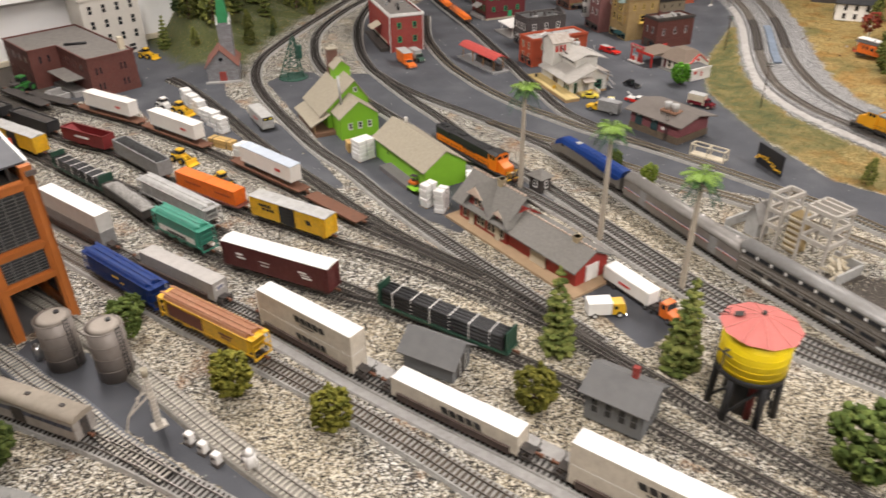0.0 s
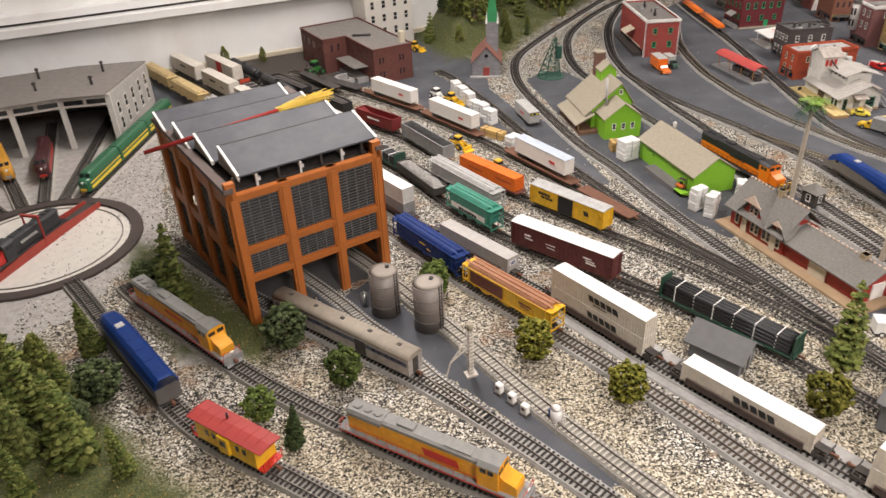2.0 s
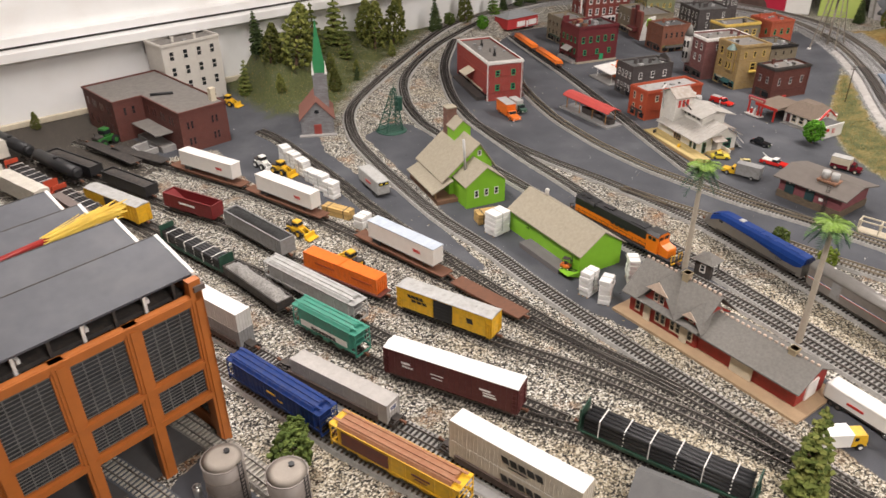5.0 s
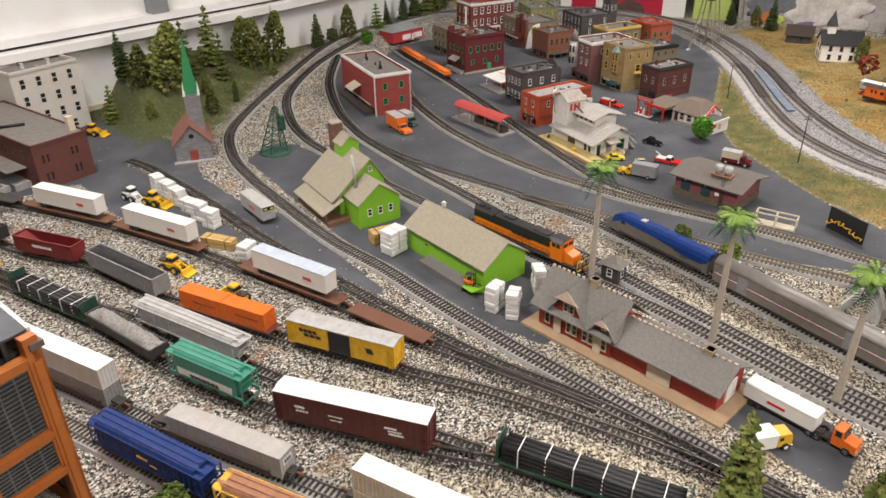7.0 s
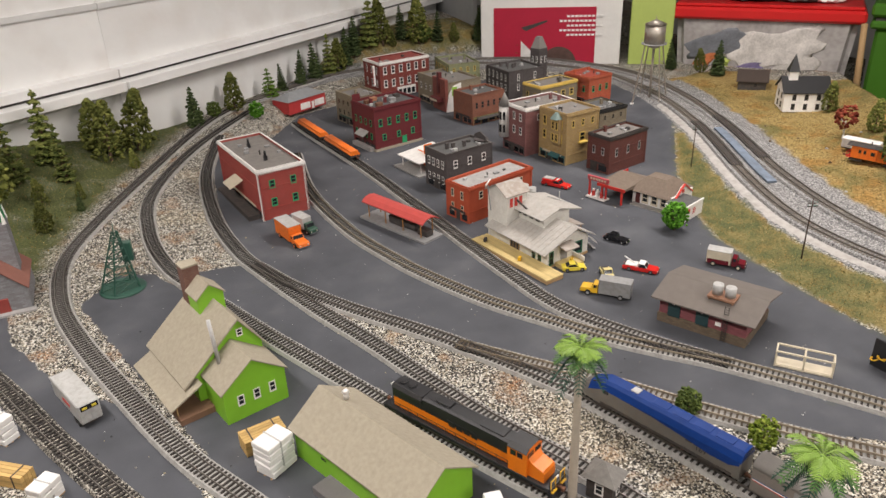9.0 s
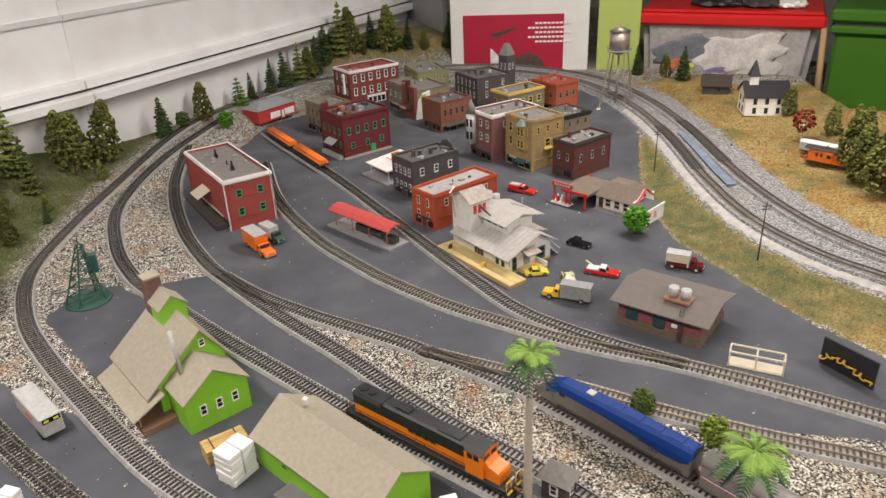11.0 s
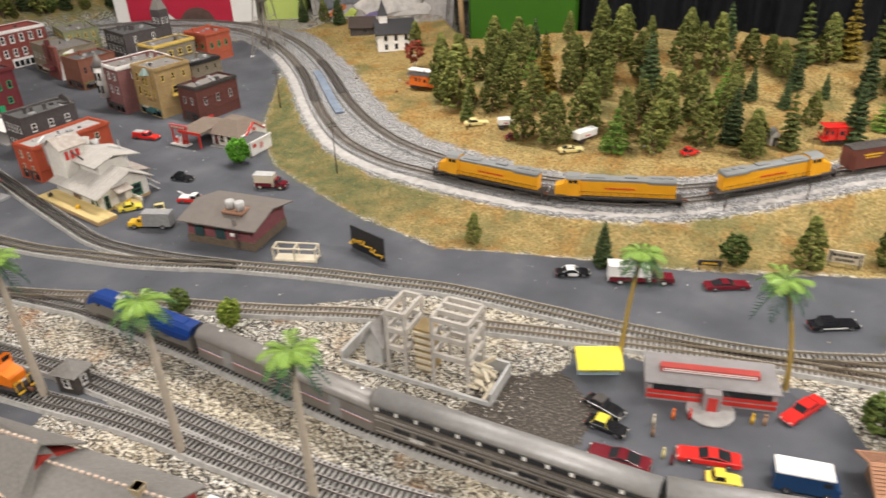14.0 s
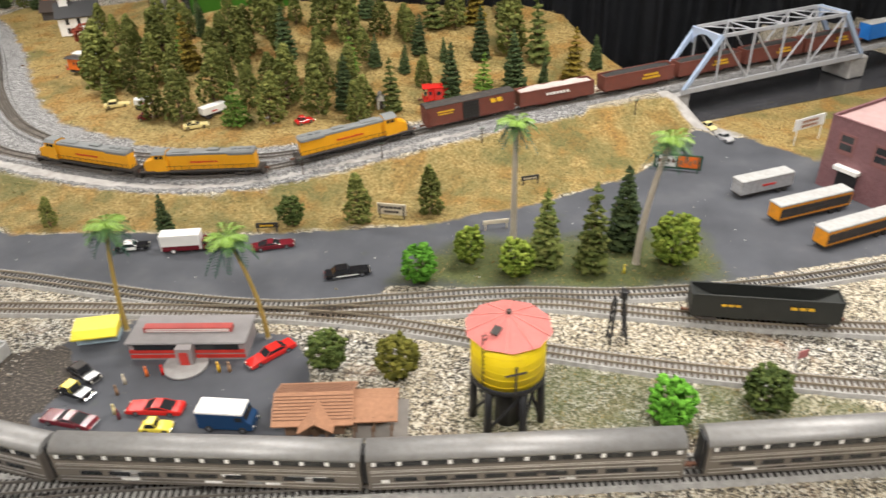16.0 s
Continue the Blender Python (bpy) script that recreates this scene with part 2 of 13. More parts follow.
def cyl(bm, p, q, r0, r1=None, n=10, caps=True):
    r1 = r0 if r1 is None else r1
    p, q = Vector(p), Vector(q)
    ax = (q - p).normalized()
    u = ax.orthogonal().normalized(); v = ax.cross(u)
    rings = []
    for c, r in ((p, r0), (q, r1)):
        rings.append([bm.verts.new(c + (u * math.cos(2 * math.pi * i / n) + v * math.sin(2 * math.pi * i / n)) * max(r, 1e-5)) for i in range(n)])
    for i in range(n):
        f = bm.faces.new((rings[0][i], rings[0][(i + 1) % n], rings[1][(i + 1) % n], rings[1][i])); f.smooth = n > 6
    if caps:
        bm.faces.new(rings[0][::-1]); bm.faces.new(rings[1])
    return bm


def prism(bm, pts, a, b, axis="x", m=None):
    """A closed profile drawn out along an axis: for x the points are (y, z), for y (x, z), for z (x, y)."""
    def at(p, k):
        return {"x": (k, p[0], p[1]), "y": (p[0], k, p[1]), "z": (p[0], p[1], k)}[axis]
    A = [bm.verts.new(at(p, a)) for p in pts]; B = [bm.verts.new(at(p, b)) for p in pts]
    n = len(pts)
    for i in range(n):
        bm.faces.new((A[i], A[(i + 1) % n], B[(i + 1) % n], B[i]))
    bm.faces.new(A[::-1]); bm.faces.new(B)
    if m is not None:
        bmesh.ops.transform(bm, matrix=m, verts=A + B)
    bmesh.ops.recalc_face_normals(bm, faces=bm.faces)
    return bm


def BM():
    return bmesh.new()


def bx(*a, **k):
    return box(BM(), *a, **k)


# ---- the plan: tracks as smooth lines through a few places ----
def smooth(pts, step=0.0065):
    """Evenly spaced places and headings along a Catmull-Rom line through (x, y, z) points."""
    p = [np.array(q if len(q) == 3 else (*q, 0.0), float) for q in pts]
    p = [2 * p[0] - p[1]] + p + [2 * p[-1] - p[-2]]
    out = []
    for i in range(1, len(p) - 2):
        for u in np.linspace(0, 1, 24, endpoint=False):
            a, b, c, d = p[i - 1], p[i], p[i + 1], p[i + 2]
            out.append(0.5 * (2 * b + (c - a) * u + (2 * a - 5 * b + 4 * c - d) * u * u + (3 * b - a - 3 * c + d) * u ** 3))
    out.append(p[-2])
    out = np.array(out)
    s = np.concatenate([[0], np.cumsum(np.linalg.norm(np.diff(out, axis=0), axis=1))])
    k = np.arange(0, s[-1], step)
    return np.stack([np.interp(k, s, out[:, i]) for i in range(3)], 1)


TRACKS = {
    "shop_lead": [(-.60, 1.47), (-.483, 1.267), (-.375, 1.07), (-.252, .87), (-.104, .722), (.05, .58), (.2, .45)],
    "engine_lead": [(-.45, 1.36), (-.385, 1.25), (-.26, 1.08), (-.15, .943), (-.04, .828), (.09, .70), (.175, .632), (.35, .48)],
    "bay_one": [(-.33, 1.42), (-.2, 1.235), (-.105, 1.118), (.105, .875), (.212, .726), (.27, .635), (.42, .40)],
    "bay_two": [(-.2, 1.45), (-.03, 1.17), (.03, 1.056), (.075, .98), (.12, .88), (.18, .775)],
    "bay_three": [(-.1, 1.52), (.064, 1.235), (.18, .986), (.265, .784), (.349, .613), (.47, .38)],
    "hopper_track": [(-.13, 1.9), (.0, 1.62), (.14, 1.335), (.24, 1.13), (.35, .935), (.415, .814), (.482, .676), (.53, .57), (.64, .35)],
    "stack_track": [(-.05, 1.86), (.10, 1.55), (.23, 1.30), (.375, 1.04), (.48, .825), (.61, .585), (.75, .32)],
    "boxcar_track": [(-.25, 2.5), (.0, 2.06), (.10, 1.86), (.20, 1.64), (.275, 1.43), (.37, 1.245), (.50, 1.07), (.58, .97), (.69, .775), (.755, .64), (.80, .54), (.857, .39), (.92, .25)],
    "grain_track": [(-.05, 2.2), (.12, 1.87), (.265, 1.605), (.375, 1.37), (.46, 1.2), (.56, 1.02)],
    "yellow_track": [(-.15, 2.5), (.03, 2.2), (.14, 2.01), (.235, 1.87), (.325, 1.65), (.445, 1.43), (.567, 1.232), (.66, 1.09), (.74, .935), (.80, .79), (.84, .66)],
    "trailer_track": [(-.05, 2.58), (.195, 2.22), (.295, 2.06), (.42, 1.82), (.5, 1.63), (.566, 1.465), (.625, 1.294), (.692, 1.139), (.755, .99)],
    "yard_lead": [(.44, 2.42), (.474, 2.314), (.522, 2.047), (.55, 1.836), (.584, 1.642), (.614, 1.505), (.65, 1.335), (.693, 1.175), (.748, 1.03), (.785, .90), (.815, .78), (.85, .64), (.89, .49), (.93, .36), (1.0, .15)],
    "west_loop": [(2.0, 3.34, .04), (1.62, 3.24, .04), (1.38, 3.12, .035), (1.05, 2.81, .02), (.832, 2.591, .006), (.73, 2.453), (.675, 2.279), (.66, 2.117), (.664, 1.888), (.676, 1.69), (.705, 1.527), (.722, 1.369), (.745, 1.209), (.772, 1.06), (.80, .92), (.835, .74)],
    "middle_loop": [(1.60, 3.17, .04), (1.253, 2.92, .03), (1.022, 2.682, .015), (.931, 2.482), (.893, 2.286), (.897, 2.136), (.914, 1.91), (.933, 1.744), (.952, 1.58), (.972, 1.45), (1.0, 1.28), (1.03, 1.11), (1.045, .93), (1.06, .75), (1.09, .6), (1.143, .47), (1.2, .34), (1.3, .1), (1.4, -.15), (1.5, -.4)],
    "inner_loop": [(1.35, 2.97, .03), (1.187, 2.72, .012), (1.085, 2.459), (1.037, 2.242), (1.029, 2.1), (1.029, 1.903), (1.037, 1.73), (1.038, 1.571), (1.043, 1.446), (1.061, 1.306), (1.066, 1.212), (1.075, 1.03), (1.088, .80), (1.118, .62), (1.165, .488), (1.22, .36), (1.31, .12)],
    "passenger_line": [(1.032, 2.15), (1.042, 2.02), (1.075, 1.864), (1.129, 1.685), (1.160, 1.55), (1.178, 1.45), (1.186, 1.39), (1.190, 1.13), (1.184, .85), (1.188, .72), (1.212, .43), (1.31, .07), (1.44, -.28), (1.53, -.5), (1.62, -.72), (1.75, -1.0)],
    "siding": [(1.140, 1.63), (1.19, 1.50), (1.24, 1.385), (1.285, 1.25), (1.335, 1.12), (1.405, .96), (1.458, .79), (1.523, .565), (1.57, .383), (1.597, .246), (1.61, .108), (1.616, -.092), (1.631, -.266), (1.653, -.414), (1.68, -.56), (1.75, -.8)],
    "town_spur": [(1.47, 2.72), (1.343, 2.439), (1.275, 2.153), (1.261, 1.96), (1.263, 1.848), (1.28, 1.698), (1.31, 1.578), (1.34, 1.468), (1.376, 1.377), (1.413, 1.291), (1.466, 1.127), (1.5, 1.0), (1.532, .874), (1.548, .702), (1.563, .54), (1.60, .343), (1.67, .178), (1.741, .009), (1.785, -.15), (1.84, -.29), (1.907, -.426), (1.997, -.577), (2.12, -.76)],
    "feed_spur": [(1.64, 3.0), (1.61, 2.85), (1.544, 2.466), (1.462, 2.09), (1.413, 1.874), (1.381, 1.721), (1.363, 1.626), (1.362, 1.539), (1.386, 1.40), (1.42, 1.275)],
    "coal_spur": [(1.60, .30), (1.65, .14), (1.70, .02), (1.733, -.069), (1.757, -.258), (1.785, -.42), (1.815, -.56), (1.86, -.75)],
    "main_outer": [(1.62, 3.24, .04), (2.0, 3.34, .04), (2.35, 3.27, .035), (2.65, 3.10, .03), (2.81, 2.93, .025), (2.88, 2.70, .02), (2.85, 2.46, .02), (2.714, 2.19, .02), (2.51, 1.918, .02), (2.248, 1.626, .02), (2.09, 1.408, .02), (2.015, 1.24, .02), (1.985, 1.05, .02), (1.99, .85, .023), (2.04, .64, .03), (2.13, .48, .04)],
    "main_inner": [(2.2, 3.26, .04), (2.5, 3.13, .03), (2.72, 2.88, .025), (2.79, 2.65, .02), (2.75, 2.45, .02), (2.616, 2.196, .02), (2.417, 1.939, .02), (2.154, 1.659, .02), (1.997, 1.459, .02), (1.925, 1.288, .02), (1.908, 1.155, .02), (1.900, 1.0, .02), (1.908, .85, .02), (1.955, .66, .026), (2.055, .5, .04), (2.21, .335, .052), (2.355, .162, .062), (2.485, -.01, .07), (2.62, -.17, .075), (3.1, -.68, .075), (3.5, -1.1, .075)],
}
LINES = {k: smooth(v) for k, v in TRACKS.items()}
RAILTOP = 0.0108


def on_track(name, x, y, shift=0.0):
    """The pose of a car whose middle stands nearest to (x, y) on a track; its x axis points along the track's order."""
    l = LINES[name]
    i = int(np.argmin((l[:, 0] - x) ** 2 + (l[:, 1] - y) ** 2))
    a, b = l[max(i - 12, 0)], l[min(i + 12, len(l) - 1)]
    d = b - a
    q = l[i]
    rot = math.degrees(math.atan2(d[1], d[0]))
    tilt = -math.degrees(math.atan2(d[2], math.hypot(d[0], d[1])))
    return pose(q[0], q[1], q[2] + RAILTOP, 0, tilt, rot)


# ---- the ground: one sheet whose height and cover follow the plan ----
def seg_dist(X, Y, line):
    """Distance to a polyline, with the nearest place's index."""
    best = np.full(X.shape, 1e9); idx = np.zeros(X.shape, int)
    for i in range(0, len(line)):
        d = (X - line[i][0]) ** 2 + (Y - line[i][1]) ** 2
        w = d < best
        best[w] = d[w]; idx[w] = i
    return np.sqrt(best), idx


def inside(X, Y, poly):
    c = np.zeros(X.shape, bool)
    for (x0, y0), (x1, y1) in zip(poly, poly[1:] + poly[:1]):
        k = ((y0 > Y) != (y1 > Y)) & (X < (x1 - x0) * (Y - y0) / (y1 - y0 + 1e-12) + x0)
        c ^= k
    return c


def cover(X, Y, poly, soft=0.012):
    """1 inside a polygon, 0 outside, with a soft rim."""
    d = np.full(X.shape, 1e9)
    for (x0, y0), (x1, y1) in zip(poly, poly[1:] + poly[:1]):
        ex, ey = x1 - x0, y1 - y0
        u = np.clip(((X - x0) * ex + (Y - y0) * ey) / (ex * ex + ey * ey), 0, 1)
        d = np.minimum(d, np.hypot(X - x0 - u * ex, Y - y0 - u * ey))
    d = np.where(inside(X, Y, poly), d, -d)
    return np.clip(0.5 + d / (2 * soft), 0, 1)


WALL_A = math.radians(13.5)


def wall_y(x):
    return 2.83 + (x + 0.04) * math.tan(WALL_A)


def step01(v, a, b):
    u = np.clip((v - a) / (b - a), 0, 1)
    return u * u * (3 - 2 * u)


INNER = LINES["main_inner"][::6]
OUTER = LINES["main_outer"][::6]
WESTL = LINES["west_loop"][::6]


def ground_z(X, Y):
    """Height of the board's scenery at places of the plan."""
    X, Y = np.asarray(X, float), np.asarray(Y, float)
    z = np.zeros(X.shape)
    # main line's bank, higher towards the bridge
    di, ii = seg_dist(X, Y, INNER)
    do, io = seg_dist(X, Y, OUTER)
    wide = do < di
    d = np.minimum(di, do)
    top = np.where(wide, OUTER[io][:, 2], INNER[ii][:, 2])
    j = np.clip(ii, 1, len(INNER) - 1)
    tx, ty = INNER[j][:, 0] - INNER[j - 1][:, 0], INNER[j][:, 1] - INNER[j - 1][:, 1]
    side = tx * (Y - INNER[j][:, 1]) - ty * (X - INNER[j][:, 0])   # > 0: beyond the line, on the hill's side
    run = 0.05 + top * 2.2
    bank = top * (1 - step01(d, 0.035, 0.035 + run))
    gap = step01(X * 0.68 + Y * -0.73, 1.87, 1.93)   # the river's cut under the bridge
    bank *= 1 - gap
    z = np.maximum(z, bank)
    hillmask = ((side > 0) & (X > 1.9) & (Y < 2.35) & (X + 0.55 * Y < 4.35)) * (1 - gap)
    hill = hillmask * (top + step01(d, 0.10, 0.9) * 0.17 * (1 - 0.75 * step01(Y, 1.1, 1.9)))
    z = np.where(hillmask > 0.01, np.maximum(z, hill), z)
    edge = np.interp(Y, (-.1, .3, .45, .7, 1.0, 1.3, 1.6, 1.9), (2.96, 2.93, 2.86, 2.79, 2.73, 2.77, 2.90, 3.25))
    past = step01(X - edge, 0.0, 0.06) * (side > 0) * (X > 2.6) * (Y < 2.0) * (Y > -0.4)
    z = z - past * 0.5   # the board ends behind the trees
    # wooded slope along the wall
    dw, iw = seg_dist(X, Y, WESTL)
    wy = wall_y(X)
    west = (Y > 2.2) & (X > 0.42)
    j = np.clip(iw, 1, len(WESTL) - 1)
    sx, sy = WESTL[j][:, 0] - WESTL[j - 1][:, 0], WESTL[j][:, 1] - WESTL[j - 1][:, 1]
    s2 = sx * (Y - WESTL[j][:, 1]) - sy * (X - WESTL[j][:, 0])
    wb = WESTL[iw][:, 2] * (1 - step01(dw, 0.04, 0.13))
    z = np.where(west, np.maximum(z, wb), z)
    dm, im = seg_dist(X, Y, LINES["middle_loop"][::6]); ml = LINES["middle_loop"][::6]
    z = np.where(Y > 2.3, np.maximum(z, ml[im][:, 2] * (1 - step01(dm, 0.04, 0.12))), z)
    dn, jn = seg_dist(X, Y, LINES["inner_loop"][::6]); nl = LINES["inner_loop"][::6]
    z = np.where(Y > 2.3, np.maximum(z, nl[jn][:, 2] * (1 - step01(dn, 0.04, 0.12))), z)
    slope = step01(dw, 0.05, 0.42) * 0.12 + WESTL[iw][:, 2]
    onwest = (s2 < 0) & (X > 0.45) & (Y > 2.36) & (X < 2.0)
    z = np.where(onwest, np.maximum(z, slope * step01(X, 0.47, 0.62)), z)
    db = np.minimum(do, dw)
    back = (db > 0.045) & (Y > np.interp(X, (1.38, 1.62, 2.0, 2.35, 2.65, 2.81), (3.12, 3.24, 3.34, 3.27, 3.10, 2.93))) & (X > 1.42)
    z = np.where(back, np.maximum(z, 0.032 + step01(db, 0.045, 0.19) * 0.10 * step01(X, 1.42, 1.6)), z)
    return z


PAVED_POLYS = [
    [(1.045, 2.22), (1.10, 2.46), (1.20, 2.70), (1.33, 2.93), (1.5, 2.95), (1.4, 2.5), (1.3, 2.1), (1.04, 2.03)],
    [(.70, 2.25), (.70, 1.6), (.765, 1.25), (.80, 1.16), (.99, 1.24), (.95, 1.6), (.895, 2.0), (.86, 2.28), (.80, 2.32)],
    [(.885, .90), (1.0, .92), (1.01, .73), (.89, .70)],
    [(.925, 2.22), (1.015, 2.18), (1.01, 1.9), (1.018, 1.73), (1.02, 1.45), (1.04, 1.3), (1.048, 1.17), (1.042, 1.06), (1.03, 1.12), (1.02, 1.28), (.99, 1.45), (.952, 1.75), (.932, 1.95), (.915, 2.14)],
    [(.0, 1.16), (.05, 1.2), (.155, 1.0), (.25, .80), (.35, .61), (.30, .62), (.2, .79), (.08, .99), (-.03, 1.13)],
    [(.25, 2.75), (.33, 2.1), (.50, 1.80), (.58, 1.52), (.67, 1.45), (.648, 1.88), (.59, 2.02), (.565, 2.2), (.60, 2.40), (.52, 2.6)],
    [(1.02, 2.22), (1.03, 2.03), (1.09, 1.86), (1.16, 1.62), (1.22, 1.47), (1.30, 1.27), (1.37, 1.10), (1.5, .92), (1.54, .7), (1.58, .35), (1.68, .22), (1.73, .20), (1.927, .20), (1.79, .52), (1.72, .786), (1.655, .976), (1.69, 1.186), (1.741, 1.33), (1.832, 1.557), (2.012, 1.761), (2.37, 2.007), (2.55, 2.16), (2.68, 2.4), (2.7, 2.65), (2.6, 2.85), (2.3, 3.1), (1.7, 3.08), (1.45, 2.88), (1.30, 2.75), (1.20, 2.5), (1.12, 2.33)],
    [(1.70, .24), (1.93, .22), (2.07, .02), (2.25, -.14), (2.46, -.24), (2.62, -.6), (2.5, -1.2), (2.3, -1.2), (2.15, -.74), (2.02, -.54), (1.93, -.40), (1.88, -.31), (1.80, -.12)],
    [(1.235, .64), (1.48, .62), (1.54, .30), (1.50, .25), (1.42, .20), (1.34, .10), (1.30, .2), (1.25, .42)],
]
GRASS_POLYS = [
    [(1.72, .20), (1.82, .19), (1.90, .09), (2.04, -.27), (1.90, -.33), (1.79, -.14)],
    [(1.43, -.02), (1.49, .0), (1.61, -.06), (1.64, -.3), (1.66, -.5), (1.62, -.55), (1.52, -.36)],
    [(-.55, 1.16), (-.42, .98), (-.30, .80), (-.13, .62), (.1, .42), (-.9, .3), (-1.3, 1.1)],
    [(-.30, 1.06), (-.15, 1.0), (-.1, 1.1), (-.2, 1.18), (-.38, 1.45), (-.45, 1.5), (-.40, 1.3)],
]
PALE_POLYS = [[(-.315, 1.13), (-.27, 1.15), (-.235, 1.02), (-.29, 1.02)], [(-.9, 1.0), (-.5, 1.22), (-.37, 1.5), (-.40, 1.78), (-.5, 2.4), (-1.3, 2.4), (-1.3, 1.0)]]
DIRT_POLYS = [[(-.45, 2.85), (.0, 2.82), (.13, 2.45), (.17, 2.30), (.04, 2.22), (-.3, 2.3), (-.5, 2.6)], [(1.215, .72), (1.36, .72), (1.42, .62), (1.36, .55), (1.27, .55), (1.22, .50)]]
BANK_POLY = [(1.927, .20), (1.79, .52), (1.72, .786), (1.655, .976), (1.69, 1.186), (1.741, 1.33), (1.832, 1.557), (2.012, 1.761), (2.37, 2.007), (2.48, 2.08), (2.43, 1.99), (2.16, 1.70), (1.97, 1.49), (1.88, 1.29), (1.86, 1.15), (1.855, 1.0), (1.865, .82), (1.92, .62), (2.03, .45), (2.18, .29), (2.33, .12), (2.45, -.03), (2.55, -.17), (2.46, -.24), (2.25, -.14), (2.07, .02)]
HILL_POLY = [(3.25, 2.35), (2.93, 2.42), (2.80, 2.18), (2.56, 1.92), (2.30, 1.62), (2.13, 1.40), (2.05, 1.24), (2.03, 1.05), (2.04, .86), (2.08, .68), (2.18, .49), (2.33, .32), (2.45, .17), (2.56, .02), (2.70, -.13), (3.4, -.1), (3.6, .8), (3.3, 1.6), (3.05, 2.1)]
STRAW_POLYS = [HILL_POLY, [(2.58, -.26), (2.50, -.38), (2.42, -.50), (2.62, -.60), (2.95, -.78), (3.1, -.70)]]
WEST_POLY = [(.50, 2.52), (.66, 2.42), (.72, 2.53), (.82, 2.65), (1.03, 2.88), (1.36, 3.18), (1.45, 3.3), (.4, 3.1)]
BACK_POLY = [(1.45, 3.22), (1.62, 3.29), (2.0, 3.39), (2.36, 3.32), (2.68, 3.14), (2.85, 2.97), (3.0, 3.5), (2.5, 3.75), (1.4, 3.6)]


def build_ground():
    step = 0.011
    xs = np.arange(-1.5, 3.75, step); ys = np.arange(-1.3, 3.75, step)
    X, Y = np.meshgrid(xs, ys)
    x, y = X.ravel(), Y.ravel()
    jx = x + (np.random.rand(len(x)) - 0.5) * step * 0.3; jy = y + (np.random.rand(len(y)) - 0.5) * step * 0.3
    z = ground_z(jx, jy)
    paved = np.max([cover(x, y, p) for p in PAVED_POLYS], axis=0)
    gravel = (1 - paved) * ((y < 2.35) | (x > 0.55))
    gravel = np.maximum(gravel, cover(x, y, [(.87, 2.42), (1.0, 2.72), (1.28, 2.98), (1.31, 2.93), (1.187, 2.74), (1.085, 2.48), (1.035, 2.24), (.98, 2.2)]))
    grass = np.max([cover(x, y, p, 0.03) * (0.95 if k != 1 else 0.62) for k, p in enumerate(GRASS_POLYS)] + [cover(x, y, WEST_POLY, 0.03) * 0.9, cover(x, y, BACK_POLY, 0.03) * 0.55], axis=0)
    bank = cover(x, y, BANK_POLY, 0.02)
    straw = np.max([cover(x, y, p, 0.03) for p in STRAW_POLYS] + [bank * 0.8, cover(x, y, BACK_POLY, 0.03) * 0.6], axis=0)
    grass = np.maximum(grass, bank * (0.30 + 0.42 * step01(y, 1.0, 1.3)))
    lot = cover(x, y, [(2.46, -.20), (2.56, -.14), (2.66, -.20), (2.68, -.34), (2.56, -.37), (2.50, -.33)], 0.02)
    pale = np.max([lot] + [cover(x, y, p, 0.03) for p in PALE_POLYS], axis=0)
    di, ii = seg_dist(x, y, INNER)
    j = np.clip(ii, 1, len(INNER) - 1)
    side = (INNER[j][:, 0] - INNER[j - 1][:, 0]) * (y - INNER[j][:, 1]) - (INNER[j][:, 1] - INNER[j - 1][:, 1]) * (x - INNER[j][:, 0])
    do_, io_ = seg_dist(x, y, OUTER)
    ballast = (1 - step01(np.minimum(di, do_), 0.036, 0.085 + 0.05 * (side > 0) * (y > 1.0))) * (y > 0.0) * (x > 1.8)
    dt = np.min([seg_dist(x, y, LINES[k][::6])[0] for k in ("town_spur", "feed_spur", "siding")], axis=0)
    ballast = np.maximum(ballast, (1 - step01(dt, 0.017, 0.030)) * 0.62)
    gravel = gravel * (1 - ballast); straw = straw * (1 - ballast); grass = grass * (1 - ballast)
    rim = (side < 0) * step01(di, 0.026, 0.030) * (1 - step01(di, 0.042, 0.062)) * (y > 0.2) * (y < 2.2) * (0.6 + 0.4 * step01(y, 0.8, 1.0))
    pale = np.maximum(pale, rim)
    straw = straw * (1 - rim); grass = grass * (1 - rim)
    dirt = np.max([cover(x, y, p, 0.02) for p in DIRT_POLYS], axis=0)
    gravel = gravel * (1 - 0.3 * dirt)
    rough = np.clip(gravel + grass + straw, 0, 1)
    z = z + rough * (np.random.rand(len(z)) - 0.5) * 0.0022
    me = bpy.data.meshes.new("ground")
    ny, nx = X.shape
    idx = np.arange(nx * ny).reshape(ny, nx)
    faces = np.stack([idx[:-1, :-1], idx[:-1, 1:], idx[1:, 1:], idx[1:, :-1]], -1).reshape(-1, 4)
    me.from_pydata(np.stack([jx, jy, z], 1), [], faces.tolist())
    for name, v in (("gravel", gravel), ("grass", grass), ("straw", straw), ("pale", pale), ("dirt", dirt), ("ballast", ballast)):
        me.attributes.new(name, "FLOAT", "POINT").data.foreach_set("value", v.astype(np.float32))
    me.polygons.foreach_set("use_smooth", np.ones(len(faces), bool))
    me.materials.append(GROUND)
    ob = new("ground", me)
    tagged(ob, "grey painted layout board with gravel, dry grass and straw scenery", "ground", kind="structure")
